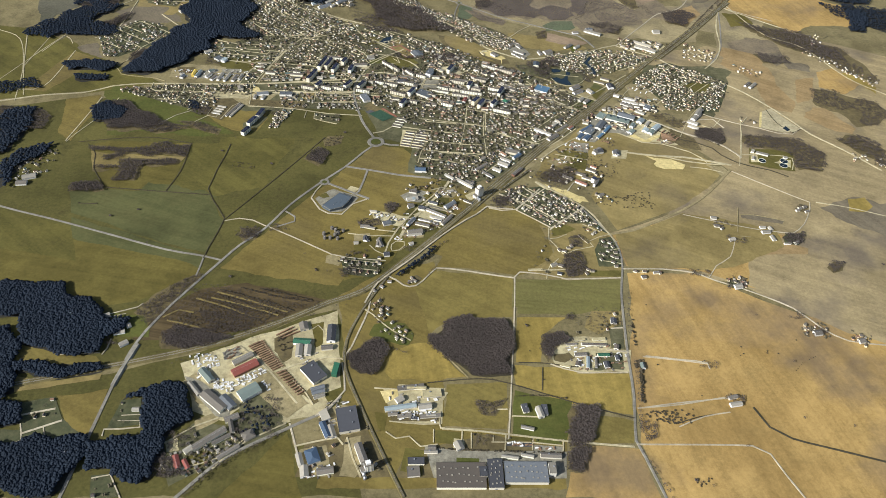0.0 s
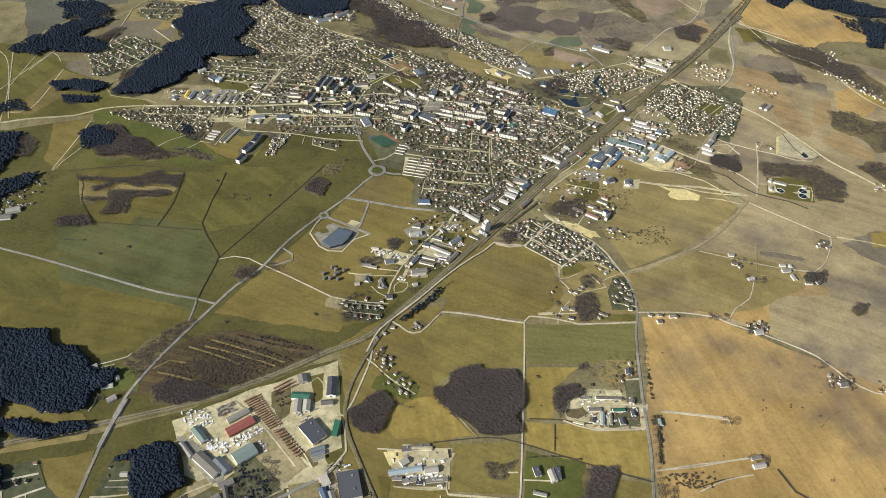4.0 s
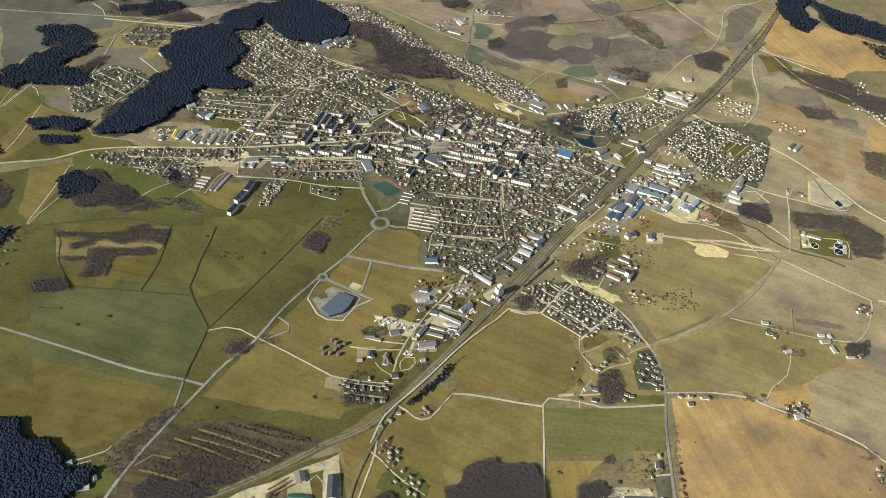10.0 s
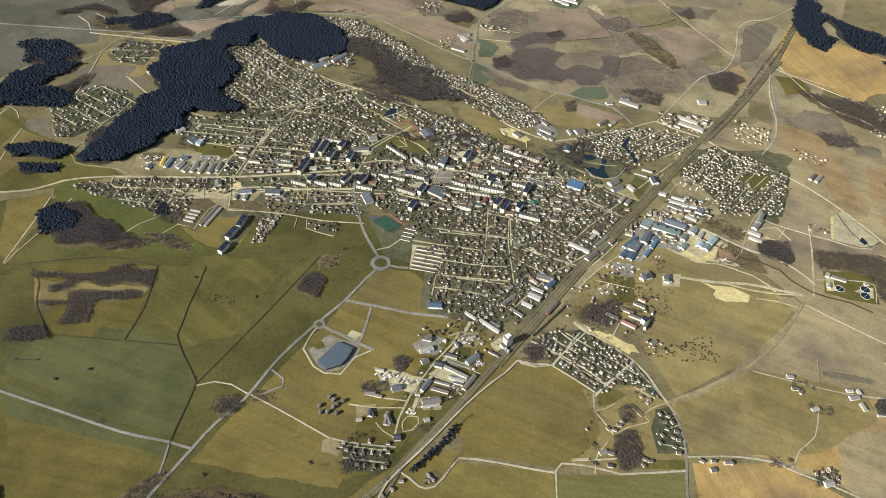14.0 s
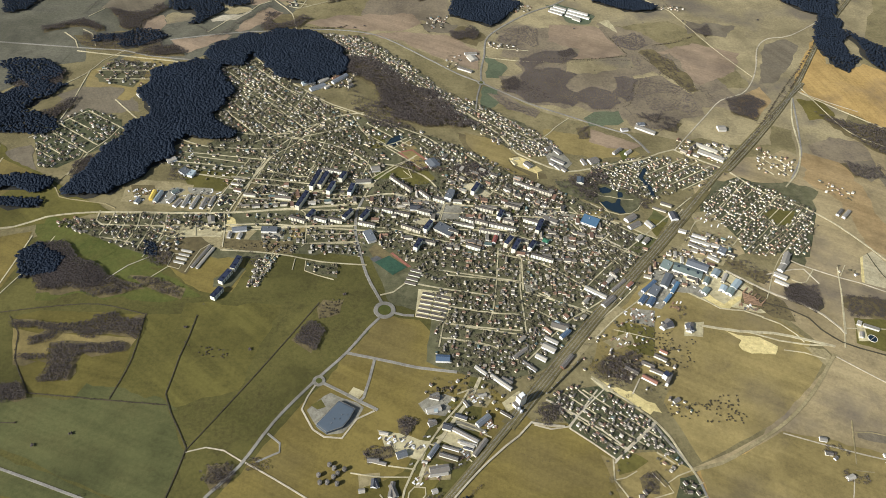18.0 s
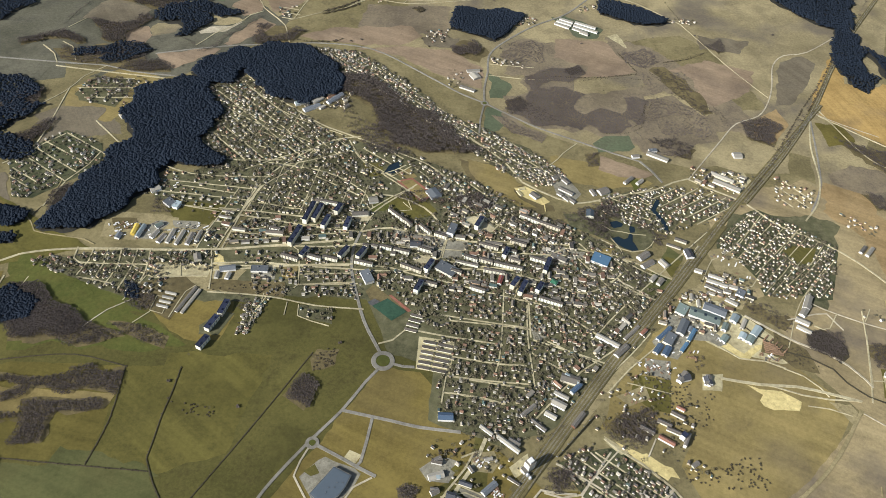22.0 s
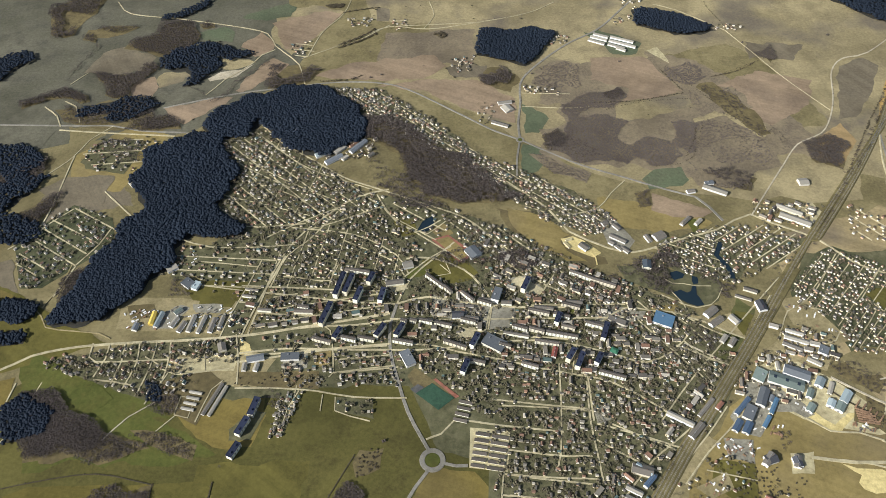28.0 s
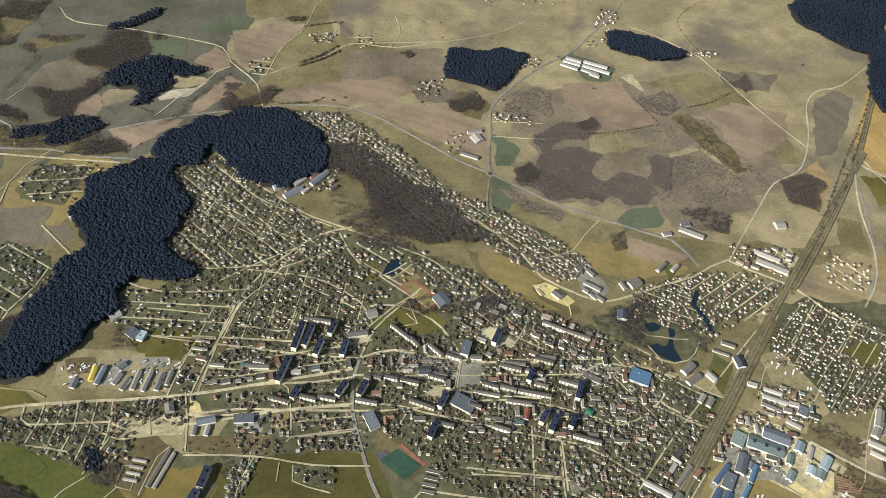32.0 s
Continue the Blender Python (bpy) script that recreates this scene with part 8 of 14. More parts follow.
hedge([(-484, 1041), (-235, 1065)], 2.2, "row of young bare trees on fallow land", 5, 3, "leafless", 1, 0.8)
hedge([(-478, 1061), (-227, 1078)], 2.2, "row of young bare trees on fallow land", 5, 3, "leafless", 2, 0.8)
hedge([(-471, 1081), (-218, 1091)], 2.2, "row of young bare trees on fallow land", 5, 3, "leafless", 3, 0.8)
hedge([(-465, 1102), (-210, 1102)], 2.2, "row of young bare trees on fallow land", 5, 3, "leafless", 4, 0.8)
hedge([(-458, 1123), (-201, 1115)], 2.2, "row of young bare trees on fallow land", 5, 3, "leafless", 5, 0.8)
stand([(-477, 1016), (-455, 1061), (-367, 1127), (-251, 1106), (-299, 1059), (-420, 1006)], "bush", 5.6, 2.4, "brown scrub on fallow land", 60, 0.6)
stand([(-902, 2510), (-818, 2528), (-776, 2458), (-839, 2433)], "leafless", 6.2, 6.6, "bare grey-brown leafless wood", 65, 0.35)
grove([(-183, 2467), (-107, 2416), (-72, 2317), (-119, 2316), (-156, 2365)], "leafless", 5, 8.6, "bare grey-brown leafless wood", 66, 0.9, 0, M_SCRUB)
stand([(75, 2112), (162, 2092), (280, 2070), (253, 2045), (104, 2072)], "leafless", 5.6, 6.6, "bare trees among the houses", 67, 0.25)
grove([(785, 2863), (861, 2904), (881, 2868), (818, 2817)], "leafless", 5.6, 6.6, "bare grey-brown leafless wood", 70, 0.85, 0.9, M_SCRUB)
stand([(611, 1035), (759, 1069), (786, 1048), (709, 987), (620, 984)], "bush", 11.2, 2.4, "thin scrub", 72, 0.12)
stand([(421, 868), (515, 874), (496, 839), (426, 843)], "bush", 6.3, 3, "brown scrub beside the track", 73, 0.5)
stand([(405, 844), (440, 838), (427, 803), (403, 802)], "leafless", 5, 5.9, "bare trees round a farmstead", 74, 0.7)
stand([(468, 727), (509, 733), (493, 712), (468, 708)], "bush", 5.6, 2.4, "brown bushes in a tilled field", 76, 0.5)
grove([(-84, 1429), (-61, 1437), (-45, 1426), (-65, 1398), (-78, 1404)], "leafless", 4.3, 5.9, "small bare copse", 79, 1, 0, M_SCRUB)
stand([(171, 1471), (214, 1472), (214, 1429), (174, 1440)], "leafless", 4.3, 5.9, "bare trees beside the railway", 80, 0.6)
grove([(-396, 1329), (-363, 1337), (-348, 1315), (-380, 1285)], "leafless", 4.3, 5.9, "bare trees round a farmstead by the road", 81, 0.7, 0, M_SCRUB)
stand([(-172, 1205), (-125, 1222), (-114, 1191), (-160, 1180)], "leafless", 4.3, 5.3, "bare trees by the hamlet", 82, 0.6)
stand([(-496, 1586), (-401, 1569), (-403, 1553), (-454, 1550)], "bush", 5.6, 2.4, "brown bushes in a meadow", 84, 0.4)
grove([(-242, 1702), (-200, 1704), (-206, 1667), (-247, 1653)], "bush", 5.6, 2.4, "brown bushes in a meadow", 85, 0.6, 0, M_SCRUB)
stand([(-625, 1798), (-578, 1819), (-563, 1780), (-597, 1772)], "leafless", 4.3, 5.9, "bare trees at the edge of town", 86, 0.6)
grove([(-638, 1846), (-600, 1830), (-597, 1798), (-620, 1804)], "conifer", 4.8, 7.2, "dark firs at the edge of the pasture", 87, 0.8, 0, M_WOODFLOOR)
grove([(-851, 1822), (-794, 1831), (-752, 1793), (-684, 1744), (-691, 1718), (-770, 1697), (-805, 1690)], "leafless", 5, 8.6, "dark bare wood by the pasture", 88, 1, 0, M_SCRUB)
hedge([(726, 2185), (874, 2386), (1008, 2576), (1228, 2913), (1435, 3219)], 6.8, "bare trees and bushes along the railway", 9, 5, "leafless", 5, 0.7)
hedge([(698, 2158), (815, 2316), (954, 2510)], 5.2, "bare trees and bushes along the railway", 9, 5, "leafless", 5, 0.7)
hedge([(-202, 1081), (-284, 1029), (-363, 985), (-457, 940)], 3.8, "bare trees and bushes along the railway", 9, 5, "leafless", 5, 0.7)
hedge([(349, 1745), (217, 1576), (143, 1481)], 3.8, "bare trees and bushes along the railway", 9, 5, "leafless", 5, 0.7)
hedge([(491, 1941), (583, 2054), (691, 2179)], 4.5, "bare trees and bushes along the railway", 9, 5, "leafless", 5, 0.7)
hedge([(444, 1874), (502, 1941)], 4.5, "bare trees and bushes along the railway", 9, 5, "leafless", 5, 0.7)
hedge([(-191, 1076), (-116, 1135), (-49, 1208)], 3.8, "bare trees and bushes along the railway", 9, 5, "leafless", 5, 0.7)
hedge([(698, 2164), (605, 2053), (523, 1941)], 4.5, "bare trees and bushes along the railway", 9, 5, "leafless", 5, 0.7)
hedge([(20, 3023), (179, 3065), (266, 3124)], 3.8, "thin row of bare roadside bushes", 16, 2, "leafless", 9, 0.6)
hedge([(-401, 2980), (-347, 3068), (-322, 3173)], 3.8, "thin row of bare roadside bushes", 16, 2, "leafless", 9, 0.6)
hedge([(-637, 3002), (-804, 3045), (-956, 3075)], 3.8, "thin row of bare roadside bushes", 16, 2, "leafless", 9, 0.6)
hedge([(124, 2657), (130, 2730), (167, 2796), (270, 2906)], 3.8, "thin row of bare roadside bushes", 16, 2, "leafless", 9, 0.6)
hedge([(970, 2775), (933, 2664), (895, 2581)], 3.8, "thin row of bare roadside bushes", 16, 2, "leafless", 9, 0.6)
hedge([(-245, 2741), (-161, 2710), (-26, 2603)], 3, "thin row of bare roadside bushes", 16, 2, "leafless", 9, 0.6)
hedge([(-101, 3141), (-66, 3229)], 3, "thin row of bare roadside bushes", 16, 2, "leafless", 9, 0.6)
hedge([(130, 2532), (223, 2450)], 3, "thin row of bare roadside bushes", 16, 2, "leafless", 9, 0.6)
hedge([(303, 2629), (449, 2662), (525, 2685)], 3, "thin row of bare roadside bushes", 16, 2, "leafless", 9, 0.6)
hedge([(628, 2742), (756, 2769), (806, 2828)], 3, "thin row of bare roadside bushes", 16, 2, "leafless", 9, 0.6)
hedge([(738, 2976), (785, 2863)], 3.8, "thin row of bare roadside bushes", 16, 2, "leafless", 9, 0.6)
hedge([(626, 1220), (656, 1253)], 3.8, "bare farmstead trees", 5, 5, "leafless")
stand([(662, 1202), (702, 1203), (698, 1184), (657, 1182)], "leafless", 5, 5.9, "bare trees round a farmstead", 101, 0.35)
stand([(795, 1075), (833, 1076), (828, 1058), (789, 1057)], "leafless", 5, 5.9, "bare trees round a farmstead", 102, 0.35)
stand([(873, 1056), (911, 1057), (905, 1039), (866, 1037)], "leafless", 5, 5.9, "bare trees round a farmstead", 103, 0.35)
stand([(766, 1118), (805, 1119), (801, 1100), (760, 1099)], "leafless", 5, 5.9, "bare trees round a farmstead", 104, 0.35)
stand([(591, 1236), (631, 1237), (628, 1217), (586, 1215)], "leafless", 5, 5.9, "bare trees round a farmstead", 105, 0.35)
stand([(685, 1405), (728, 1406), (724, 1384), (679, 1382)], "leafless", 5, 5.9, "bare trees round a farmstead", 106, 0.35)
stand([(703, 1350), (746, 1351), (741, 1328), (697, 1328)], "leafless", 5, 5.9, "bare trees round a farmstead", 109, 0.35)
stand([(547, 983), (582, 985), (580, 968), (543, 967)], "leafless", 5, 5.9, "bare trees round a farmstead", 110, 0.35)
stand([(575, 905), (608, 905), (606, 890), (570, 889)], "leafless", 5, 5.9, "bare trees round a farmstead", 111, 0.35)
stand([(278, 1033), (314, 1035), (314, 1017), (276, 1017)], "leafless", 5, 5.9, "bare trees round a farmstead", 112, 0.35)
stand([(-599, 1006), (-566, 1007), (-559, 990), (-594, 990)], "leafless", 5, 5.9, "bare trees round a farmstead", 113, 0.35)
stand([(-333, 1344), (-293, 1347), (-287, 1324), (-330, 1322)], "leafless", 5, 5.9, "bare trees round a farmstead", 114, 0.35)
stand([(-404, 1318), (-364, 1320), (-357, 1298), (-399, 1297)], "leafless", 5, 5.9, "bare trees round a farmstead", 115, 0.35)
district([(310, 1768), (368, 1817), (420, 1792), (376, 1738), (325, 1693), (267, 1667)], 46.6, 20.4, 17, 0.7, kind=1, lanes=False)
district([(161, 1641), (250, 1690), (266, 1655), (185, 1575), (133, 1553)], 45.1, 23.1, 18, 0.7, kind=1, lanes=False)
district([(439, 1883), (534, 1887), (602, 1832), (552, 1776), (494, 1774), (433, 1799)], -15.9, 20.4, 17, 0.35, kind=1, lanes=False)
district([(538, 1952), (661, 1926), (645, 1856), (547, 1883)], -22, 16.3, 16, 0.4, kind=1, lanes=False)
district([(608, 2288), (769, 2271), (714, 2194), (606, 2240)], -31.5, 16.3, 16, 0.4, kind=1, lanes=False)
district([(-387, 2517), (-236, 2520), (-245, 2448), (-354, 2429)], 43.2, 17.7, 16, 0.5, kind=1, lanes=False)
district([(-500, 2059), (-427, 2058), (-482, 1940), (-570, 1955), (-493, 2009)], 74.5, 20.4, 17, 0.3, kind=1, lanes=False)
acre([(332, 2971), (374, 2985), (486, 2915), (460, 2864), (399, 2862)], M_HAZEGREEN, 0.1, "green grass round the poultry houses", 12, 14)
district([(132, 2723), (229, 2704), (223, 2681), (132, 2696)], -9.6, 17.1, 18, 0.8, lanes=False)
district([(460, 3126), (514, 3216), (553, 3175), (496, 3086)], 53.2, 22.8, 24, 0.6, lanes=False)
district([(425, 3049), (483, 3063), (478, 3016), (427, 3014)], 8.7, 20.9, 22, 0.6, lanes=False)
district([(204, 2936), (276, 2956), (290, 2924), (216, 2904)], 13.9, 19, 20, 0.6, lanes=False)
district([(708, 3013), (793, 2997), (779, 2978), (708, 2982)], -12.6, 19, 20, 0.5, lanes=False)
district([(3, 2643), (58, 2655), (54, 2568), (13, 2566)], 7.6, 22.8, 24, 0, lanes=False)
district([(-55, 2835), (17, 2861), (22, 2793), (-42, 2779)], 12, 24.8, 26, 0.6, lanes=False)
district([(132, 3240), (425, 3288), (398, 3231), (145, 3211)], 6.6, 38.1, 40, 0.1, lanes=False)
district([(-346, 3047), (-256, 3064), (-254, 3011), (-336, 3000)], 6.2, 24.8, 26, 0.4, lanes=False)
district([(1255, 2379), (1307, 2364), (1269, 2285), (1238, 2301)], -27.2, 22.8, 24, 0.6, lanes=False)
district([(1202, 2280), (1371, 2071), (1348, 2037), (1189, 2242)], -52.3, 19, 20, 0.4, lanes=False)
district([(1125, 1706), (1215, 1677), (1199, 1639), (1110, 1668)], -22, 20.9, 22, 0.5, lanes=False)
district([(-988, 1564), (-898, 1609), (-879, 1518), (-935, 1434)], 51.5, 24.8, 26, 0.5, lanes=False)
district([(669, 1222), (710, 1214), (695, 1185), (660, 1191)], -15.3, 13.3, 14, 0.7, lanes=False)
district([(791, 1093), (836, 1087), (821, 1049), (777, 1055)], -25.6, 13.3, 14, 0.6, lanes=False)
district([(879, 1067), (911, 1061), (898, 1030), (867, 1036)], -17.6, 13.3, 14, 0.6, lanes=False)
district([(943, 2156), (1019, 2115), (1004, 2078), (932, 2109)], -27.6, 22.8, 24, 0.5, lanes=False)
way([(130, 2692), (255, 2686)], 2, M_LANE, "narrow lane", 0.3)
way([(-101, 3141), (-88, 3059), (-119, 2992)], 2, M_LANE, "field lane", 0.3)
way([(-701, 2546), (-611, 2522), (-560, 2513)], 3.6, M_ASPHALT, "grey country road", 0.3)
way([(738, 2976), (712, 3001), (620, 3086), (560, 3117)], 2.4, M_LANE, "field lane", 0.3)
way([(26, 3023), (-194, 3007)], 2.4, M_LANE, "field lane", 0.3)
way([(-1293, 2206), (-1208, 2153), (-1134, 1990), (-1087, 1815)], 2.4, M_LANE, "country lane", 0.3)
way([(-1124, 2187), (-1134, 1990)], 2.4, M_LANE, "country lane", 0.3)
way([(-1171, 1916), (-1104, 2135), (-1060, 2242)], 2.4, M_LANE, "country lane", 0.3)
way([(1033, 2568), (1100, 2366), (1202, 2280), (1277, 2095), (1357, 2007)], 3.2, M_LANE, "country lane", 0.3)
way([(863, 1789), (829, 1679), (811, 1627)], 3.2, M_LANE, "earth road", 0.3)
way([(707, 1821), (798, 1842), (819, 1800)], 3.1, M_GRAVEL, "pale works lane", 0.3)
plot([(614, 2042), (701, 2134), (738, 2152), (815, 2108), (895, 2038), (887, 2015), (826, 1881), (731, 1868), (677, 1880), (668, 1956), (604, 1982)], M_GARDEN, 0.2, "dark green ground of garden plots", 2.5, 9)
patch("lawn", [(760, 2020), (788, 2036), (843, 2032), (818, 1989), (785, 1979)], M_OLIVE, 0.3, "green common among the garden plots", "lawn", 1.5, 8)
way([(616, 1996), (657, 2026), (742, 2132)], 2.4, M_LANE, "pale lane between garden plots", 0.4)
way([(744, 2005), (801, 2069), (818, 2089)], 2.4, M_LANE, "pale lane between garden plots", 0.4)
way([(729, 1907), (816, 1987), (869, 2051)], 2.4, M_LANE, "pale lane between garden plots", 0.4)
way([(757, 2010), (783, 1972), (814, 1982)], 2.4, M_LANE, "pale lane between garden plots", 0.4)
way([(683, 1892), (745, 1956), (776, 1993)], 2.4, M_LANE, "pale lane between garden plots", 0.4)
way([(762, 1876), (796, 1854), (868, 1822), (916, 1806), (962, 1784), (1001, 1781), (1033, 1811)], 2.3, M_GRAVEL, "pale lane to the spoil ground", 0.3)
building("hall", 752.4, 1847, 50.2, 39.3, 13.6, 5.3, "gable", 2.7, M_WHITE, M_LIGHTROOF, "white-roofed depot hall beside the garden plots", "hall", "", "d")
building("shed", 732.9, 1796.2, -33.8, 29.8, 8.5, 4.6, "gable", 1.7, M_WHITE, M_LIGHTROOF, "long pale depot shed beside bare scrub", "shed", "", "d")
building("shed", 950.5, 2032.9, 46.5, 27.2, 7.7, 4.6, "gable", 1.6, M_WHITE, M_SLATE, "grey farm shed beside the through road", "shed", "", "d")
building("barn", 964.6, 2027, 46.2, 34.1, 8.5, 4.6, "gable", 1.7, M_WHITE, M_LIGHTROOF, "pale farm barn beside the through road", "barn", "", "d")

# gardens, sheds and trees that fill the town
infill([(-852, 1886), (-669, 1930), (-460, 1941), (-472, 1884), (-560, 1881), (-557, 1820), (-633, 1809), (-762, 1858)], -113.5, 5.8, 0.14, 0.55)
infill([(-462, 1951), (-431, 2054), (-494, 2140), (-585, 2162), (-520, 2245), (-584, 2276), (-549, 2436), (-656, 2484), (-669, 2543), (-592, 2515), (-514, 2561), (-413, 2462), (-258, 2331), (-170, 2255), (-126, 2143), (-181, 2001)], 79.7, 5.8, 0.14, 0.55)
infill([(-181, 2001), (-113, 2154), (-37, 2208), (14, 2193), (100, 2089), (210, 2061), (295, 2033), (284, 1951), (33, 1951), (-108, 1951)], -0.1, 5.8, 0.14, 0.55)
infill([(-166, 1940), (-14, 1949), (321, 1952), (446, 1853), (278, 1660), (211, 1633), (100, 1509), (-14, 1558), (-23, 1672), (-14, 1749), (-103, 1828), (-163, 1881)], -4.5, 5.8, 0.14, 0.55)
infill([(-119, 2311), (15, 2232), (104, 2181), (214, 2097), (298, 2050), (257, 2031), (135, 2056), (13, 2137), (-63, 2205)], -46.4, 5.8, 0.14, 0.55)
infill([(298, 2050), (400, 1990), (470, 1854), (409, 1781), (312, 1891)], -54.3, 5.8, 0.14, 0.55)
infill([(-435, 1938), (-180, 1969), (-169, 1825), (-282, 1830), (-382, 1827)], 6, 6.5, 0.28, 0.3)
infill([(-388, 2723), (-232, 2711), (-103, 2593), (33, 2428), (117, 2391), (221, 2313), (294, 2236), (250, 2193), (146, 2223), (17, 2358), (-128, 2503), (-286, 2625)], -45.5, 5.8, 0.3, 0.5)
infill([(621, 2047), (699, 2129), (737, 2147), (813, 2103), (889, 2035), (882, 2015), (828, 1889), (733, 1874), (681, 1886), (672, 1960), (608, 1990)], 45.8, 5.8, 0.07, 0.5)
infill([(521, 2213), (701, 2168), (513, 2047), (343, 2107), (379, 2174)], 33.8, 6.5, 0.28, 0.3)
infill([(183, 1484), (235, 1512), (288, 1507), (376, 1452), (419, 1360), (395, 1337), (364, 1392), (313, 1363), (262, 1402)], -37.4, 6.5, 0.28, 0.34)
infill([(-43, 1502), (54, 1585), (239, 1650), (255, 1593), (146, 1483), (79, 1408), (-22, 1453)], -39.1, 9, 0.12, 0.25)
infill([(-167, 1253), (-79, 1246), (-76, 1192), (-123, 1196), (-163, 1206)], -6.4, 8, 0.12, 0.4)
infill([(-391, 696), (-414, 747), (-375, 797), (-321, 794), (-295, 805), (-255, 801), (-311, 748)], 38.7, 8, 0.12, 0.3)
infill([(-175, 835), (-84, 866), (-37, 742), (-63, 722), (-173, 718)], -49.6, 9, 0.06, 0.08)
infill([(250, 1651), (433, 1688), (473, 1601), (432, 1517), (348, 1476), (300, 1513), (252, 1565)], -31.5, 9, 0.06, 0.25)

# details of the works, the factory, the farm and the station quarter
yard([(-256, 933), (-238, 940), (-192, 888), (-208, 876)], M_SCRUB, 0.2, "brown trodden ground under timber")
yard([(-271, 1014), (-241, 1038), (-232, 996), (-232, 969), (-246, 955), (-267, 982)], M_SCRUB, 0.2, "brown weedy corner of the yard")
yard([(-319, 993), (-289, 1011), (-239, 947), (-261, 933)], M_EARTH, 0.2, "trodden ground of the timber yard")
yard([(-206, 1052), (-181, 1060), (-178, 1003), (-190, 993), (-200, 1030)], M_GOLD, 0.2, "grassy strip in the works yard")
yard([(-277, 928), (-261, 928), (-202, 865), (-230, 862)], M_SCRUB, 0.2, "brown strip beside the works lane")
yard([(-363, 976), (-337, 993), (-326, 972), (-354, 957)], M_PAVE, 0.2, "dark scrap yard corner")
yard([(-161, 885), (-131, 903), (-126, 887), (-152, 869)], M_OLIVE, 0.2, "grass bank inside the yard")
yard([(-420, 906), (-398, 929), (-380, 895), (-348, 859), (-382, 857)], M_EARTH, 0.2, "bare ground between halls")
yard([(-199, 884), (-183, 901), (-169, 869), (-178, 862)], M_SCRUB, 0.2, "weedy ground")
yard([(-308, 859), (-286, 888), (-257, 885), (-226, 830), (-233, 811), (-285, 780), (-302, 802)], M_YARD, 0.21, "dark overgrown garden between works buildings")
yard([(-419, 780), (-399, 788), (-390, 763), (-410, 759)], M_PALE, 0.21, "pale yard by the wood")
yard([(-190, 769), (-146, 780), (-127, 721), (-177, 717)], M_EARTH, 0.21, "dusty yard of the blue hall")
yard([(-215, 830), (-163, 840), (-151, 794), (-201, 778)], M_GROUND, 0.21, "dry grass beside the works")
yard([(-378, 752), (-340, 771), (-328, 743), (-362, 728)], M_OLIVE, 0.21, "grass plot")
yard([(-378, 822), (-344, 842), (-337, 826), (-371, 803)], M_EARTH, 0.21, "dusty lane")
yard([(-115, 792), (-89, 800), (-84, 736), (-92, 719), (-118, 722)], M_EARTH, 0.21, "dusty siding yard")
yard([(-166, 836), (-136, 864), (-101, 861), (-89, 808), (-144, 795)], M_EARTH, 0.21, "worn apron round the large hall")
way([(-245, 938), (-219, 952), (-166, 971), (-137, 968)], 3.6, M_LANE, "pale dusty works lane", 0.3)
way([(-333, 993), (-291, 958), (-261, 928), (-207, 864)], 3.6, M_LANE, "pale dusty works lane", 0.3)
way([(-224, 917), (-195, 888), (-178, 862)], 2.4, M_LANE, "pale dusty works lane", 0.3)
way([(-201, 1040), (-191, 1050), (-178, 1035)], 2.4, M_LANE, "pale dusty works lane", 0.3)
way([(-288, 999), (-245, 942)], 2.4, M_LANE, "pale dusty works lane", 0.3)
way([(-418, 776), (-376, 811), (-338, 830)], 3.2, M_LANE, "pale dusty works lane", 0.3)
way([(-328, 729), (-291, 776), (-220, 822)], 3.2, M_LANE, "pale dusty works lane", 0.3)
way([(-200, 776), (-128, 795), (-117, 781)], 3.2, M_LANE, "pale dusty works lane", 0.3)
way([(-375, 731), (-323, 750), (-286, 788)], 2.4, M_LANE, "pale dusty works lane", 0.3)
way([(-112, 796), (-99, 756), (-82, 719)], 3.2, M_LANE, "pale dusty works lane", 0.3)
log_stack((-315.0, 991.4), (-290.4, 1007.5))
log_stack((-311.3, 987.5), (-287.1, 1003.3))
log_stack((-307.6, 983.5), (-283.8, 999.1))
log_stack((-303.8, 979.5), (-280.4, 994.8))
log_stack((-300.0, 975.6), (-277.1, 990.6))
log_stack((-296.3, 971.6), (-273.8, 986.4))
log_stack((-292.5, 967.7), (-270.5, 982.2))
log_stack((-288.8, 963.8), (-267.1, 978.0))
log_stack((-285.1, 959.7), (-263.8, 973.8))
log_stack((-281.3, 955.8), (-260.5, 969.6))
log_stack((-277.6, 951.9), (-257.1, 965.4))
log_stack((-273.7, 948.0), (-253.8, 961.2))
log_stack((-270.0, 944.0), (-250.5, 957.0))
log_stack((-266.2, 940.1), (-247.1, 952.8))
log_stack((-262.5, 936.3), (-243.8, 948.6))
log_stack((-253.4, 928.8), (-237.1, 937.0))
log_stack((-248.6, 923.6), (-232.6, 932.0))
log_stack((-243.7, 918.3), (-228.2, 926.9))
log_stack((-238.8, 913.1), (-223.8, 922.0))
log_stack((-233.8, 908.0), (-219.4, 916.9))
log_stack((-229.0, 902.8), (-214.9, 911.9))
log_stack((-224.1, 897.5), (-210.5, 906.9))
log_stack((-219.1, 892.4), (-206.1, 901.8))
log_stack((-214.2, 887.2), (-201.6, 896.9))
log_stack((-209.3, 882.1), (-197.2, 891.8))
log_stack((-268.6, 1020.9), (-238.5, 1043.5))
log_stack((-262.6, 1017.6), (-231.4, 1038.4))
log_stack((-256.7, 1014.2), (-224.1, 1033.3))
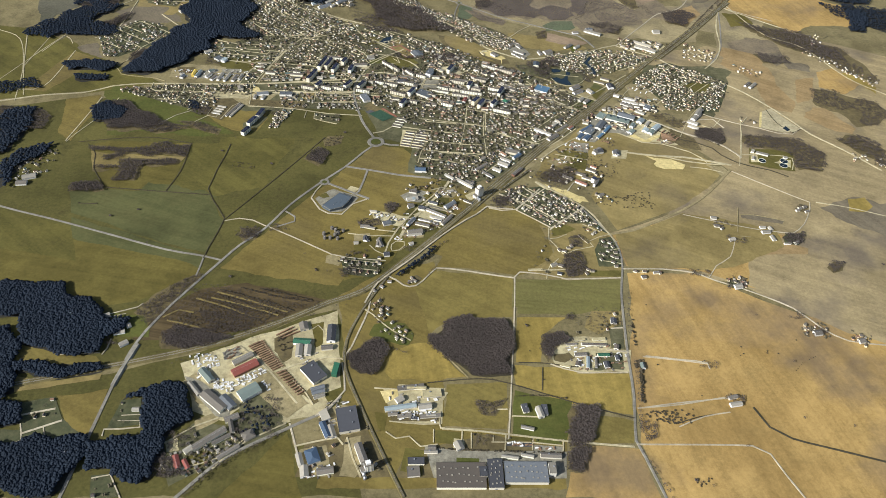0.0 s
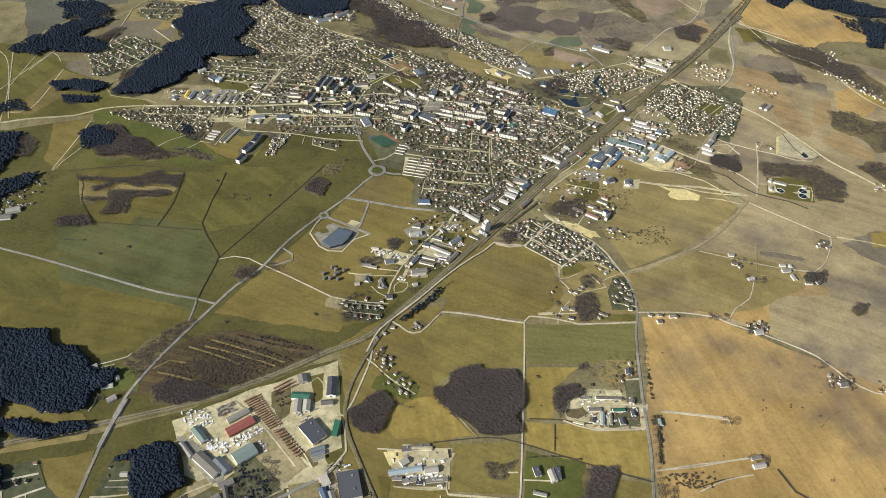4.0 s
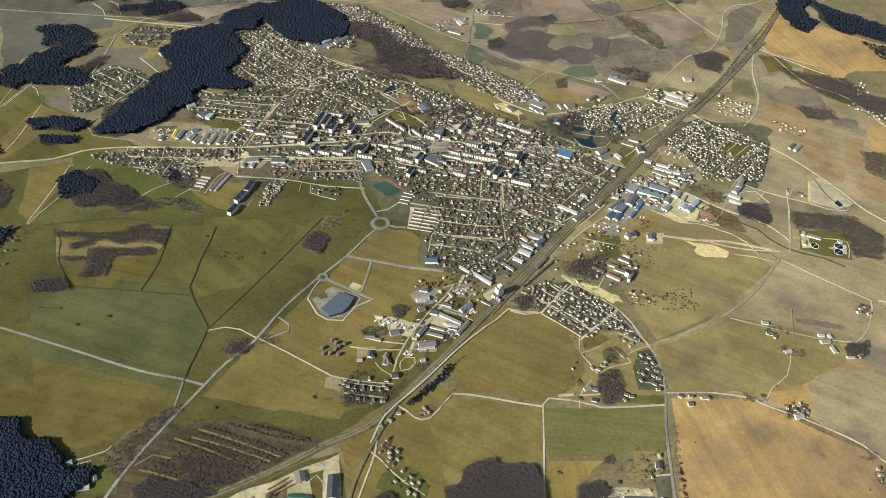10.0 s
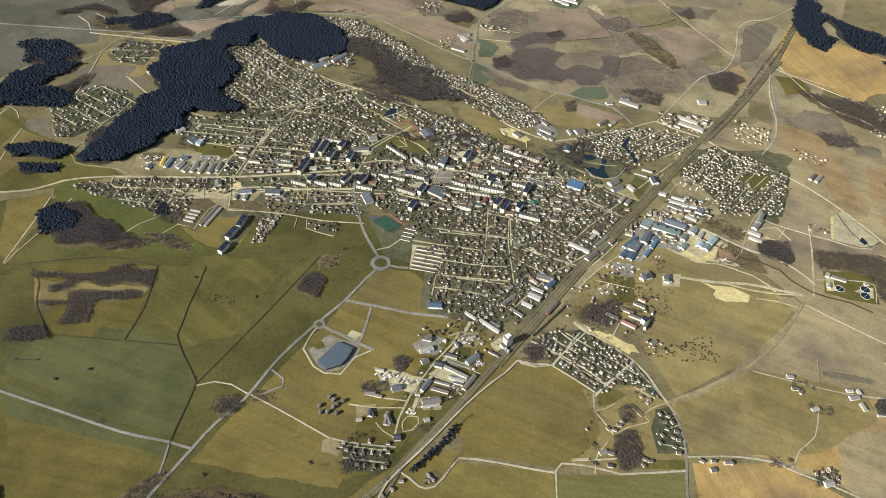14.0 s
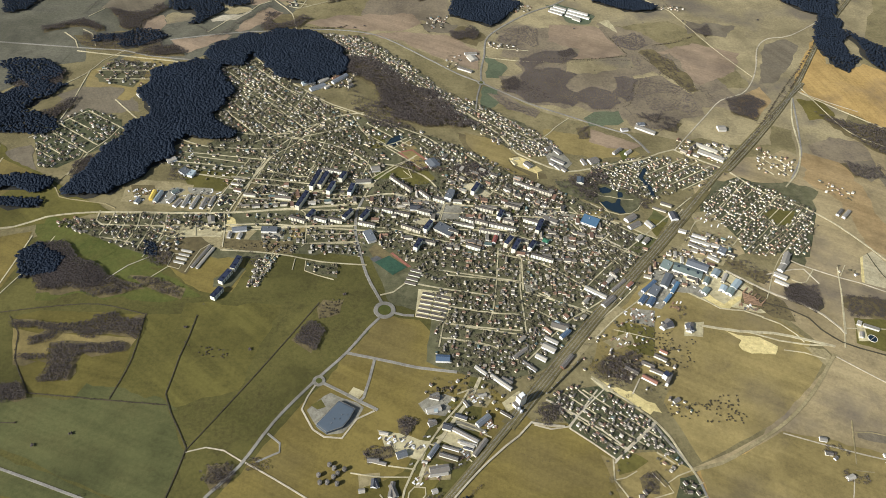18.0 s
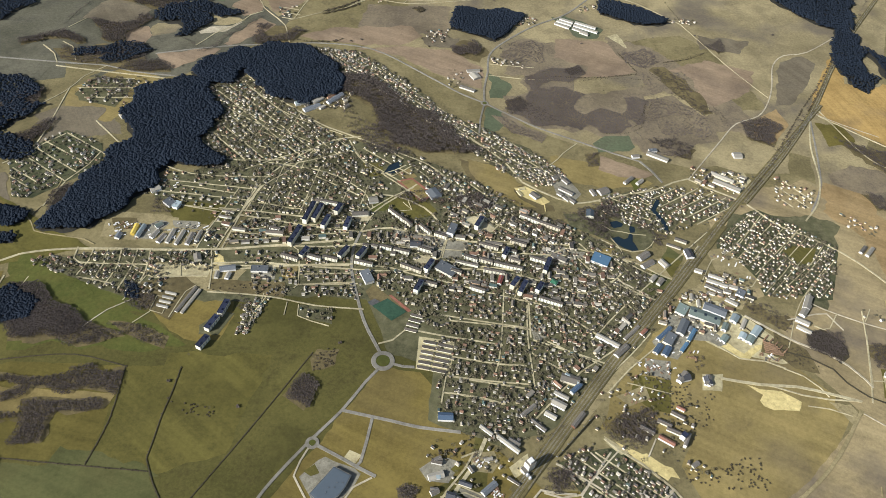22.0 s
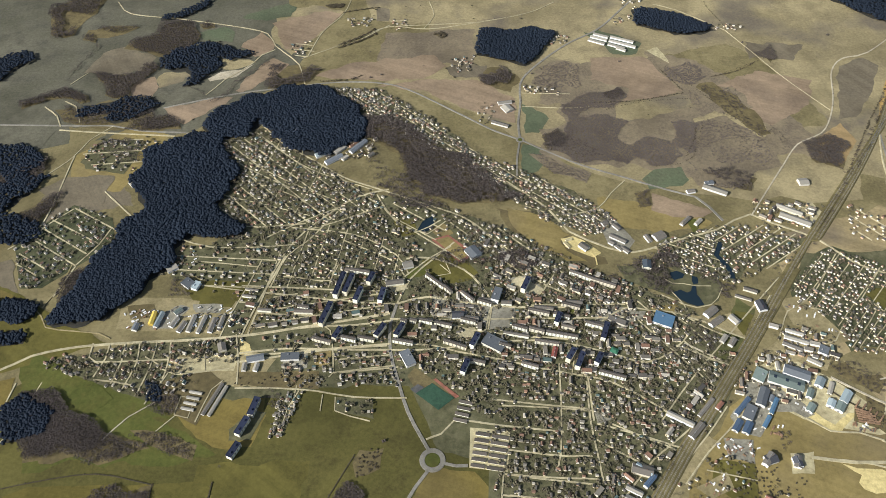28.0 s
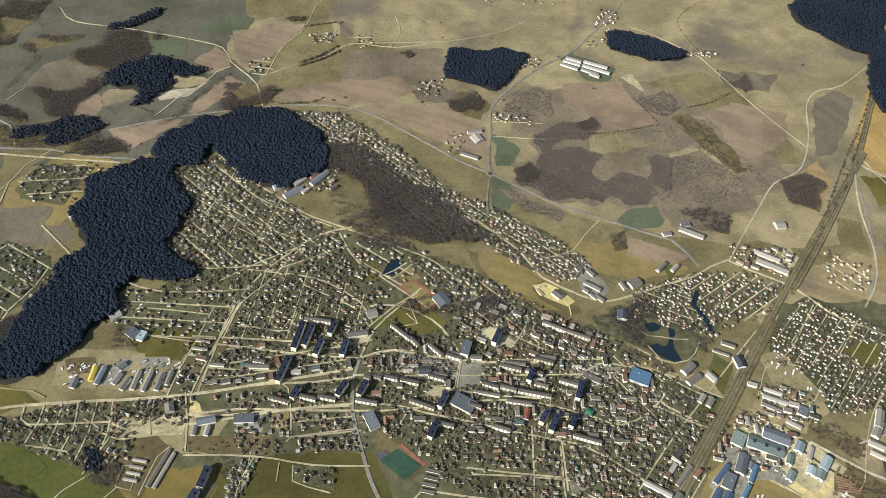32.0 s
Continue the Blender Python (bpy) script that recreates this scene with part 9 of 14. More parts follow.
stacks([(-424, 965), (-384, 977), (-357, 948), (-384, 929), (-408, 941)], 42, 301, 30, (0, 0, 1, 0, 0))
stacks([(-361, 915), (-317, 906), (-326, 885), (-363, 892)], 40, 302, 30, (0, 0, 1, 0, 0))
stacks([(-325, 914), (-281, 941), (-273, 932), (-312, 898)], 42, 303, 30, (0, 0, 1, 0, 0))
stacks([(-363, 976), (-337, 993), (-326, 972), (-354, 957)], 22, 304, 30, (2, 2, 3))
stacks([(-402, 928), (-379, 934), (-369, 921), (-394, 912)], 10, 305, 30, (0, 0, 1, 0, 0))
stacks([(-276, 911), (-265, 911), (-254, 886), (-265, 891)], 8, 306, 30, (0, 0, 1, 0, 0))
stacks([(-215, 978), (-184, 989), (-183, 952), (-226, 952)], 12, 307, 30, (0, 1, 2))
stacks([(-166, 832), (-137, 841), (-130, 818), (-161, 817)], 18, 308, 20, (0, 1, 2))
stacks([(-178, 748), (-152, 748), (-148, 717), (-173, 717)], 14, 309, 20, (0, 2, 3))
stacks([(-166, 866), (-123, 876), (-114, 864), (-157, 848)], 12, 310, 20, (0, 1, 2))
stand([(-308, 859), (-286, 888), (-257, 885), (-226, 830), (-233, 811), (-285, 780), (-302, 802)], "leafless", 4.3, 6.6, "bare garden trees between works buildings", 401, 0.13)
stand([(-305, 879), (-242, 829), (-247, 803), (-285, 795)], "conifer", 6.8, 6.5, "dark garden firs between works buildings", 402, 0.35)
stand([(-424, 798), (-376, 811), (-360, 785), (-400, 755)], "leafless", 5, 5.3, "bare trees by the workshops", 403, 0.3)
stand([(-433, 741), (-400, 755), (-368, 716), (-424, 711)], "leafless", 4.3, 6.6, "bare trees at the edge of the pine wood", 404, 0.5)
stand([(-271, 1009), (-244, 1029), (-234, 987), (-251, 978)], "bush", 4.9, 3, "brown bushes in the works yard", 405, 0.4)
district([(-423, 748), (-366, 771), (-301, 794), (-284, 777), (-326, 733), (-365, 716), (-407, 715)], 46.4, 15, 14, 0.6, kind=3, lanes=False)
hedge([(-402, 1140), (-325, 1117), (-245, 1088)], 3, "row of dark bushes on fallow land", 3.2, 1.6, "bush", 3, 0.85)
hedge([(-361, 1147), (-288, 1126), (-218, 1114)], 3, "row of dark bushes on fallow land", 3.2, 1.6, "bush", 3, 0.85)
hedge([(-404, 1124), (-330, 1101), (-266, 1080)], 3, "row of dark bushes on fallow land", 3.2, 1.6, "bush", 3, 0.85)
hedge([(-322, 1145), (-250, 1129), (-210, 1116)], 3, "row of dark bushes on fallow land", 3.2, 1.6, "bush", 3, 0.85)
hedge([(-408, 1110), (-339, 1091), (-280, 1070)], 3, "row of dark bushes on fallow land", 3.2, 1.6, "bush", 3, 0.85)
hedge([(-417, 1098), (-357, 1077), (-308, 1058)], 3, "row of dark bushes on fallow land", 3.2, 1.6, "bush", 3, 0.85)
road("grass_strip", [(-405, 1133), (-328, 1109), (-255, 1082)], 3.5, M_DUN, "strip of dead grass on fallow land", 0.2)
road("grass_strip", [(-414, 1117), (-336, 1095), (-273, 1074)], 3.5, M_DUN, "strip of dead grass on fallow land", 0.2)
road("grass_strip", [(-443, 1114), (-386, 1095), (-324, 1069)], 3.5, M_DUN, "strip of dead grass on fallow land", 0.2)
road("grass_strip", [(-496, 1060), (-470, 1081), (-439, 1075)], 3.5, M_DUN, "strip of dead grass on fallow land", 0.2)
road("grass_strip", [(-486, 1053), (-439, 1042), (-383, 1022)], 3.5, M_DUN, "strip of dead grass on fallow land", 0.2)
grove([(-490, 1012), (-460, 1037), (-410, 1027), (-381, 1010), (-414, 997), (-483, 986)], "leafless", 4, 6.6, "dark leafless thicket beside the railway", 406, 1, 0, M_SCRUB)
stand([(-437, 1103), (-358, 1090), (-292, 1052), (-341, 1036), (-403, 1044)], "bush", 5.6, 1.8, "low brown scrub on fallow land", 407, 0.35)
yard([(21, 783), (76, 775), (266, 777), (260, 726), (38, 722)], M_PAVE, 0.22, "grey paved factory yard", 1, 20)
yard([(-18, 734), (-11, 778), (21, 774), (19, 724)], M_OLIVE, 0.22, "fenced grass plot round an office", 1, 20)
yard([(163, 794), (210, 793), (207, 785), (163, 786)], M_DARKASPHALT, 0.22, "dark asphalt car park", 1, 20)
yard([(107, 809), (137, 806), (136, 780), (106, 783)], M_SCRUB, 0.22, "weedy plot by the factory", 1, 20)
yard([(211, 789), (262, 787), (260, 777), (209, 778)], M_PAVE, 0.22, "paved car park", 1, 20)
yard([(167, 805), (207, 804), (208, 797), (165, 797)], M_OLIVE, 0.22, "grass strip by the road", 1, 20)
yard([(214, 803), (260, 800), (259, 792), (214, 794)], M_LUSH, 0.22, "grass strip by the road", 1, 20)
yard([(40, 815), (84, 811), (81, 786), (41, 790)], M_OLIVE, 0.22, "grass plot by the road", 1, 20)
yard([(72, 799), (90, 797), (91, 777), (71, 778)], M_PALE, 0.22, "pale house yard", 1, 20)
yard([(76, 761), (115, 760), (114, 747), (76, 749)], M_LUSH, 0.22, "green plot in the factory yard", 1, 20)
yard([(-68, 850), (-45, 847), (-49, 809), (-60, 816)], M_GOLD, 0.22, "golden dead grass", 1, 20)
yard([(-61, 895), (-30, 901), (-27, 882), (-49, 869)], M_SAND, 0.22, "heap of yellow sand", 1, 20)
yard([(-29, 912), (24, 910), (23, 900), (-28, 901)], M_PALE, 0.22, "pale concrete pad", 1, 20)
yard([(23, 899), (63, 896), (51, 873), (16, 873)], M_PALE, 0.22, "pale concrete pad", 1, 20)
way([(87, 814), (85, 786)], 2.4, M_LANE, "narrow pale lane by the factory", 0.32)
way([(103, 811), (102, 779)], 2.4, M_LANE, "narrow pale lane by the factory", 0.32)
way([(141, 807), (140, 791)], 2, M_LANE, "narrow pale lane by the factory", 0.32)
way([(163, 808), (160, 777)], 2.8, M_LANE, "narrow pale lane by the factory", 0.32)
way([(210, 804), (207, 778)], 2.4, M_LANE, "narrow pale lane by the factory", 0.32)
way([(263, 801), (260, 777)], 2.4, M_LANE, "narrow pale lane by the factory", 0.32)
way([(137, 793), (210, 794)], 2, M_LANE, "narrow pale lane by the factory", 0.32)
way([(37, 816), (37, 789)], 2, M_LANE, "narrow pale lane by the factory", 0.32)
way([(-46, 809), (-28, 796), (-5, 801), (15, 781), (44, 786)], 2.4, M_LANE, "narrow pale lane by the factory", 0.32)
way([(-41, 831), (-10, 828), (47, 828), (49, 854)], 2.4, M_LANE, "narrow pale lane by the factory", 0.32)
way([(47, 828), (50, 819), (57, 819)], 2.8, M_LANE, "narrow pale lane by the factory", 0.32)
way([(-72, 902), (-30, 900)], 2.4, M_LANE, "narrow pale lane by the factory", 0.32)
way([(177, 848), (232, 847)], 2.4, M_LANE, "narrow pale lane by the factory", 0.32)
way([(210, 794), (262, 789)], 2, M_LANE, "narrow pale lane by the factory", 0.32)
hedge([(44, 779), (102, 776), (188, 775), (262, 774)], 3, "dark clipped hedge by the factory", 4, 0.8, "bush", 3, 0.85)
hedge([(170, 801), (207, 800)], 2.2, "dark clipped hedge by the factory", 4, 0.8, "bush", 3, 0.85)
hedge([(163, 796), (206, 794)], 1.9, "dark clipped hedge by the factory", 4, 0.8, "bush", 3, 0.85)
hedge([(217, 798), (256, 796)], 2.2, "dark clipped hedge by the factory", 4, 0.8, "bush", 3, 0.85)
hedge([(187, 891), (233, 894), (278, 889)], 2.2, "dark clipped hedge by the factory", 4, 0.8, "bush", 3, 0.85)
hedge([(278, 889), (269, 816)], 3, "dark clipped hedge by the factory", 4, 0.8, "bush", 3, 0.85)
hedge([(107, 807), (137, 804)], 3, "dark clipped hedge by the factory", 4, 0.8, "bush", 3, 0.85)
stand([(108, 807), (137, 804), (135, 782), (108, 785)], "leafless", 4.3, 4.6, "bare trees by the factory", 408, 0.4)
stacks([(-47, 891), (47, 893), (44, 838), (-38, 839)], 34, 311, 12, (0, 0, 1, 2))
stacks([(-42, 855), (44, 856), (40, 832), (-37, 833)], 22, 312, 12, (0, 0, 2))
stacks([(167, 793), (206, 792), (206, 786), (166, 787)], 14, 313, 12, (-7, 44))
stacks([(215, 786), (255, 785), (254, 779), (215, 780)], 6, 314, 12, (-7, 44))
building("store", 5.1, 903.5, 0.3, 35.1, 6.6, 3, "gable", 1.3, M_SILICATE, M_PALE, "low pale concrete clamp beside an unpaved yard", "store", "", "dv")
building("hall", 200.8, 863, -77.1, 17.6, 10.8, 4.6, "flat", 2.2, M_SILICATE, M_TAR, "small dark barn beside an unpaved yard", "hall", "", "dv")
building("hall", 235.4, 859.9, -88.1, 21.8, 10.4, 5.3, "flat", 2.1, M_SILICATE, M_TAR, "farmhouse with a dark roof", "hall", "", "dv")
building("store", 146.2, 752.5, 1.2, 33.9, 5.2, 3.8, "gable", 1.1, M_SILICATE, M_SLATE, "low factory annex beside an unpaved yard", "store", "", "dv")
building("hall", 7.9, 750.4, 1.4, 27.3, 12.3, 5.3, "flat", 2.5, M_SILICATE, M_TAR, "dark flat-roofed office in a fenced plot", "hall", "", "dv")
building("store", 32.6, 769.6, 1.3, 22.7, 5.3, 3.8, "gable", 1.1, M_SILICATE, M_LIGHTROOF, "cream gatehouse of the factory", "store", "", "dv")
building("hall", 237.4, 767, -1.9, 35.8, 9, 4.6, "gable", 1.8, M_SILICATE, M_SLATE, "grey workshop of the factory", "hall", "", "dv")
building("hall", 65.2, 732.4, -80.4, 25.6, 12.9, 4.6, "flat", 2.6, M_SILICATE, M_TAR, "dark side wing of the factory", "hall", "", "dv")
building("hall", 120.3, 731.1, -88.4, 17.1, 12.7, 8.3, "flat", 2.5, M_SILICATE, M_TAR, "raised dark bay of the factory", "hall", "", "dv")
building("store", -35.8, 845.3, 4.2, 16.9, 7.8, 3, "gable", 1.6, M_SILICATE, M_SLATE, "low concrete pen beside an unpaved yard", "store", "", "dv")
building("store", 1.6, 837.4, 1.6, 10.1, 4.6, 3, "flat", 0.9, M_SILICATE, M_TAR, "low dark pen beside an unpaved yard", "store", "", "dv")
building("store", 32, 843.7, 1.5, 17, 7.8, 3, "gable", 1.6, M_SILICATE, M_LIGHTROOF, "low pale pen beside an unpaved yard", "store", "", "dv")
yard([(262, 994), (293, 1031), (333, 1040), (376, 1037), (379, 1008), (417, 1005), (407, 954), (334, 948), (312, 951), (267, 969)], M_PALE, 0.22, "cream dusty farm yard")
yard([(266, 991), (297, 998), (308, 984), (286, 972), (267, 977)], M_SCRUB, 0.22, "round spoil mound")
yard([(349, 998), (401, 1000), (397, 958), (339, 955)], M_YARD, 0.22, "dark muddy farm yard")
yard([(384, 1071), (415, 1073), (407, 1010), (381, 1011)], M_YARD, 0.22, "farm garden")
yard([(359, 1117), (417, 1125), (411, 1073), (360, 1046), (336, 1064)], M_DUN, 0.22, "rough brown pasture")
way([(251, 991), (264, 994)], 2.3, M_GRAVEL, "pale farm lane", 0.33)
way([(258, 968), (312, 950), (404, 953)], 2.3, M_GRAVEL, "pale farm lane", 0.33)
way([(388, 1062), (414, 1065)], 3.1, M_GRAVEL, "pale farm lane", 0.33)
way([(416, 1001), (373, 1008)], 3.1, M_GRAVEL, "pale farm lane", 0.33)
way([(445, 994), (510, 987), (562, 981), (563, 965)], 2.3, M_GRAVEL, "pale farm lane", 0.33)
way([(409, 871), (486, 885), (584, 899)], 2.3, M_GRAVEL, "pale farm lane", 0.33)
way([(474, 833), (525, 856), (575, 867)], 2.3, M_GRAVEL, "pale farm lane", 0.33)
road("ditch", [(197, 970), (241, 970), (310, 962)], 2, M_DITCH, "dark narrow ditch between fields", 0.2)
road("ditch", [(242, 959), (236, 905)], 2, M_DITCH, "dark narrow ditch between fields", 0.2)
road("ditch", [(575, 867), (514, 855), (468, 839)], 2, M_DITCH, "dark narrow ditch between fields", 0.2)
hedge([(431, 982), (426, 937), (418, 886)], 5.2, "tall dark roadside hedge", 4, 1.2, "bush", 3, 0.9)
hedge([(439, 1099), (431, 1039), (431, 1019)], 3.8, "roadside bushes", 5, 2, "bush", 3, 0.7)
stand([(433, 866), (476, 870), (478, 850), (442, 842)], "bush", 4.9, 3, "brown thicket in the fields", 409, 0.6)
stand([(359, 1117), (417, 1125), (411, 1073), (360, 1046), (336, 1064)], "leafless", 5.2, 3, "brown bushes on rough pasture", 410, 0.3)
stand([(423, 987), (444, 987), (436, 960), (420, 961)], "bush", 4.2, 3.6, "dark garden bushes of a farmhouse", 411, 0.6)
stacks([(293, 1031), (370, 1037), (373, 1008), (290, 1003)], 22, 315, 10, (0, 0, 1, 2))
stacks([(314, 988), (409, 1000), (401, 958), (313, 956)], 26, 316, 10, (0, 2, 2, 3))
building("barn", 433.8, 966.7, -87.9, 13, 9, 4.2, "gable", 3, M_WHITE, M_TEAL, "farmhouse with a grey-green roof", "barn", "", "d")
patch("car_park", [(-245, 1443), (-217, 1474), (-206, 1481), (-190, 1473), (-156, 1462), (-144, 1452), (-154, 1429), (-177, 1399), (-204, 1395), (-221, 1406)], M_PAVE, 0.17, "grey paved forecourt of the large hall", "car park", 1)
patch("lawn", [(-239, 1453), (-222, 1467), (-212, 1451), (-226, 1445)], M_OLIVE, 0.3, "grass island by the large hall", "lawn", 1)
patch("car_park", [(-174, 1481), (-166, 1495), (-145, 1486), (-155, 1470)], M_PALE, 0.3, "small pale gravel car park", "car park", 1)
prism_hall("sports_hall", [(-205.2, 1396.2), (-178.2, 1407.8), (-167.6, 1424.2), (-159.2, 1445.9), (-189.2, 1461.0), (-224.8, 1411.3)], 6.5, M_ARENA, M_ARENA, "very large many-sided hall with a slate-blue roof", "sports hall")
yard([(-16, 1395), (2, 1408), (29, 1410), (77, 1386), (42, 1356), (27, 1368), (7, 1385)], M_PALE, 0.23, "pale yard between workshops", 1.5, 14)
yard([(-47, 1464), (-25, 1481), (2, 1486), (24, 1478), (2, 1440), (-33, 1443)], M_PAVE, 0.23, "paved ground round houses", 1.5, 14)
yard([(42, 1496), (82, 1502), (90, 1480), (77, 1460), (41, 1464)], M_EARTH, 0.23, "cluttered sandy yard", 1.5, 14)
yard([(16, 1433), (58, 1425), (78, 1406), (29, 1416)], M_PAVE, 0.23, "long paved yard", 1.5, 14)
yard([(-13, 1376), (27, 1370), (38, 1359), (14, 1347), (-26, 1361)], M_SCRUB, 0.23, "brown cluttered yard", 1.5, 14)
yard([(-33, 1342), (14, 1347), (10, 1317), (-36, 1313)], M_EARTH, 0.23, "sandy yard of a workshop", 1.5, 14)
yard([(106, 1472), (140, 1499), (145, 1473), (115, 1452)], M_PALE, 0.23, "pale apron of the grain elevator", 1.5, 14)
yard([(-145, 1321), (-109, 1326), (-104, 1290), (-139, 1286)], M_EARTH, 0.23, "sandy house plot", 1.5, 14)
yard([(-102, 1312), (-69, 1319), (-71, 1257), (-93, 1270)], M_PAVE, 0.23, "paved house plot", 1.5, 14)
yard([(-63, 1312), (-20, 1317), (-26, 1285), (-42, 1271), (-58, 1267)], M_EARTH, 0.23, "sandy loop by the siding", 1.5, 14)
yard([(-56, 1294), (-36, 1299), (-34, 1286), (-52, 1277)], M_OLIVE, 0.23, "grass inside the loop", 1.5, 14)
yard([(-142, 1365), (-91, 1378), (-81, 1359), (-127, 1340)], M_SCRUB, 0.23, "overgrown ruin plot", 1.5, 14)
yard([(6, 1465), (20, 1478), (28, 1470), (16, 1457)], M_OLIVE, 0.23, "oval lawn by the street", 1.5, 14)
way([(46, 1496), (30, 1466), (-2, 1424), (-27, 1383), (-49, 1342), (-66, 1298), (-74, 1254)], 4, M_LANE, "pale lane of the station quarter", 0.34)
way([(-59, 1291), (-50, 1302), (-32, 1301), (-31, 1288), (-42, 1274), (-57, 1270), (-60, 1280), (-59, 1291)], 2.4, M_LANE, "pale lane of the station quarter", 0.34)
way([(-96, 1339), (-49, 1334)], 2.4, M_LANE, "pale lane of the station quarter", 0.34)
way([(-158, 1324), (-108, 1318), (-60, 1319)], 2.4, M_LANE, "pale lane of the station quarter", 0.34)
way([(-107, 1287), (-93, 1270), (-71, 1257)], 2.4, M_LANE, "pale lane of the station quarter", 0.34)
way([(-12, 1415), (30, 1424), (84, 1399)], 2.4, M_LANE, "pale lane of the station quarter", 0.34)
way([(-27, 1383), (27, 1370), (48, 1351)], 2.4, M_LANE, "pale lane of the station quarter", 0.34)
way([(24, 1487), (53, 1500)], 3.2, M_LANE, "pale lane of the station quarter", 0.34)
way([(9, 1441), (57, 1421)], 2.4, M_LANE, "pale lane of the station quarter", 0.34)
way([(-50, 1316), (0, 1343), (13, 1336)], 2.4, M_LANE, "pale lane of the station quarter", 0.34)
building("workshop", -114, 1305.2, -67.9, 16.9, 6.7, 4.1, "gable", 1.7, M_WHITE, M_TAR, "dark-roofed shed by the siding", "workshop", "", "d")
building("workshop", -84.3, 1292.5, -66.8, 23.3, 9.4, 4.8, "gable", 2.4, M_WHITE, M_SLATE, "grey-roofed house by the siding", "workshop", "", "d")
building("workshop", -137, 1291.5, 6.7, 10.4, 6.8, 3.4, "gable", 1.7, M_WHITE, M_LIGHTROOF, "small pale hut beside an unpaved yard", "workshop", "", "d")
building("workshop", -121.4, 1347.4, -2.3, 20.1, 7.5, 4.1, "gable", 1.9, M_WHITE, M_SLATE, "old grey barn beside an unpaved yard", "workshop", "", "d")
building("workshop", -105.9, 1400, -7.6, 15.9, 5, 4.1, "gable", 1.3, M_WHITE, M_LIGHTROOF, "pale roofed store beside an unpaved yard", "workshop", "", "d")
building("workshop", -8.6, 1333.7, 13.2, 33.2, 12.9, 4.8, "gable", 3, M_WHITE, M_SLATE, "workshop with a worn grey roof", "workshop", "", "d")
building("workshop", -9.1, 1325.2, 10.6, 31.2, 5.8, 3.4, "gable", 1.5, M_WHITE, M_LIGHTROOF, "low pale store beside an unpaved yard", "workshop", "", "d")
building("workshop", 4.9, 1360.5, -12.6, 28.7, 4.7, 3.4, "gable", 1.2, M_WHITE, M_BROWNROOF, "low brown store beside an unpaved yard", "workshop", "", "d")
building("workshop", 11.6, 1374.6, -16.1, 29.2, 4.8, 4.1, "gable", 1.2, M_WHITE, M_SLATE, "grey store beside an unpaved yard", "workshop", "", "d")
building("workshop", 40.1, 1384.9, -13.8, 33.9, 4.8, 4.1, "gable", 1.2, M_WHITE, M_LIGHTROOF, "pale store beside an unpaved yard", "workshop", "", "d")
building("workshop", 41.7, 1374.2, -15.9, 17.8, 3.3, 4.1, "gable", 0.8, M_WHITE, M_TAR, "dark store beside an unpaved yard", "workshop", "", "d")
building("workshop", 112.1, 1446.2, -34.1, 23.5, 5.1, 4.1, "gable", 1.3, M_WHITE, M_BROWNROOF, "long brown shed by the elevator", "workshop", "", "d")
building("workshop", -17.3, 1477, -10.9, 18.1, 8.4, 4.8, "gable", 2.2, M_WHITE, M_BROWNROOF, "house with a brown roof", "workshop", "", "d")
building("workshop", -20.1, 1449.7, 8.2, 16.4, 9.8, 4.8, "gable", 2.5, M_WHITE, M_SKY, "house with a pale blue roof", "workshop", "", "d")
building("workshop", -21.8, 1426.2, -6.8, 12.8, 8, 4.8, "gable", 2.1, M_WHITE, M_SLATE, "grey-roofed house beside an unpaved yard", "workshop", "", "d")
building("workshop", 41.1, 1465.2, -57.9, 12.9, 6.6, 4.8, "gable", 1.7, M_WHITE, M_SLATE, "grey-roofed house beside an unpaved yard", "workshop", "", "d")
building("workshop", -68.2, 1256.3, 8.7, 12.8, 11.8, 5.3, "gable", 2.4, M_WHITE, M_TAR, "dark-roofed house by the lane", "workshop", "", "d")
building("workshop", -16.2, 1294.4, 20.8, 9.7, 8.1, 3.4, "gable", 2.1, M_WHITE, M_LIGHTROOF, "pale hut by the siding", "workshop", "", "d")
building("workshop", -33.7, 1347.2, -11.2, 9.4, 3.6, 3.4, "gable", 0.9, M_WHITE, M_LIGHTROOF, "pale garage beside an unpaved yard", "workshop", "", "d")
building("workshop", 71.3, 1485, 18.1, 14.1, 5.1, 3.4, "gable", 1.3, M_WHITE, M_LIGHTROOF, "pale store by the siding", "workshop", "", "d")
stacks([(46, 1494), (78, 1497), (85, 1480), (77, 1465), (45, 1468)], 16, 317, 40, (0, 2, 3))
stacks([(29, 1374), (49, 1366), (42, 1354), (21, 1358)], 12, 318, 40, (0, 2, 3))
stacks([(-116, 1393), (-33, 1388), (-36, 1368), (-95, 1378)], 26, 319, 40, (0, 0, 2))
stacks([(-33, 1328), (7, 1332), (0, 1313), (-33, 1317)], 14, 320, 40, (0, 2, 3))
stacks([(75, 1430), (96, 1426), (92, 1416), (75, 1418)], 14, 321, 40, (-9, 44))
stacks([(-56, 1316), (-26, 1319), (-32, 1306), (-53, 1307)], 8, 322, 40, (-9, 45))
stand([(-142, 1365), (-91, 1378), (-81, 1359), (-127, 1340)], "leafless", 4.3, 4.6, "bare trees in the station quarter", 456, 0.6)
stand([(27, 1366), (42, 1362), (31, 1340), (7, 1332)], "leafless", 4.3, 4.6, "bare trees in the station quarter", 456, 0.5)
stand([(-32, 1285), (-3, 1299), (0, 1286), (-26, 1264)], "leafless", 4.3, 4.6, "bare trees in the station quarter", 456, 0.5)
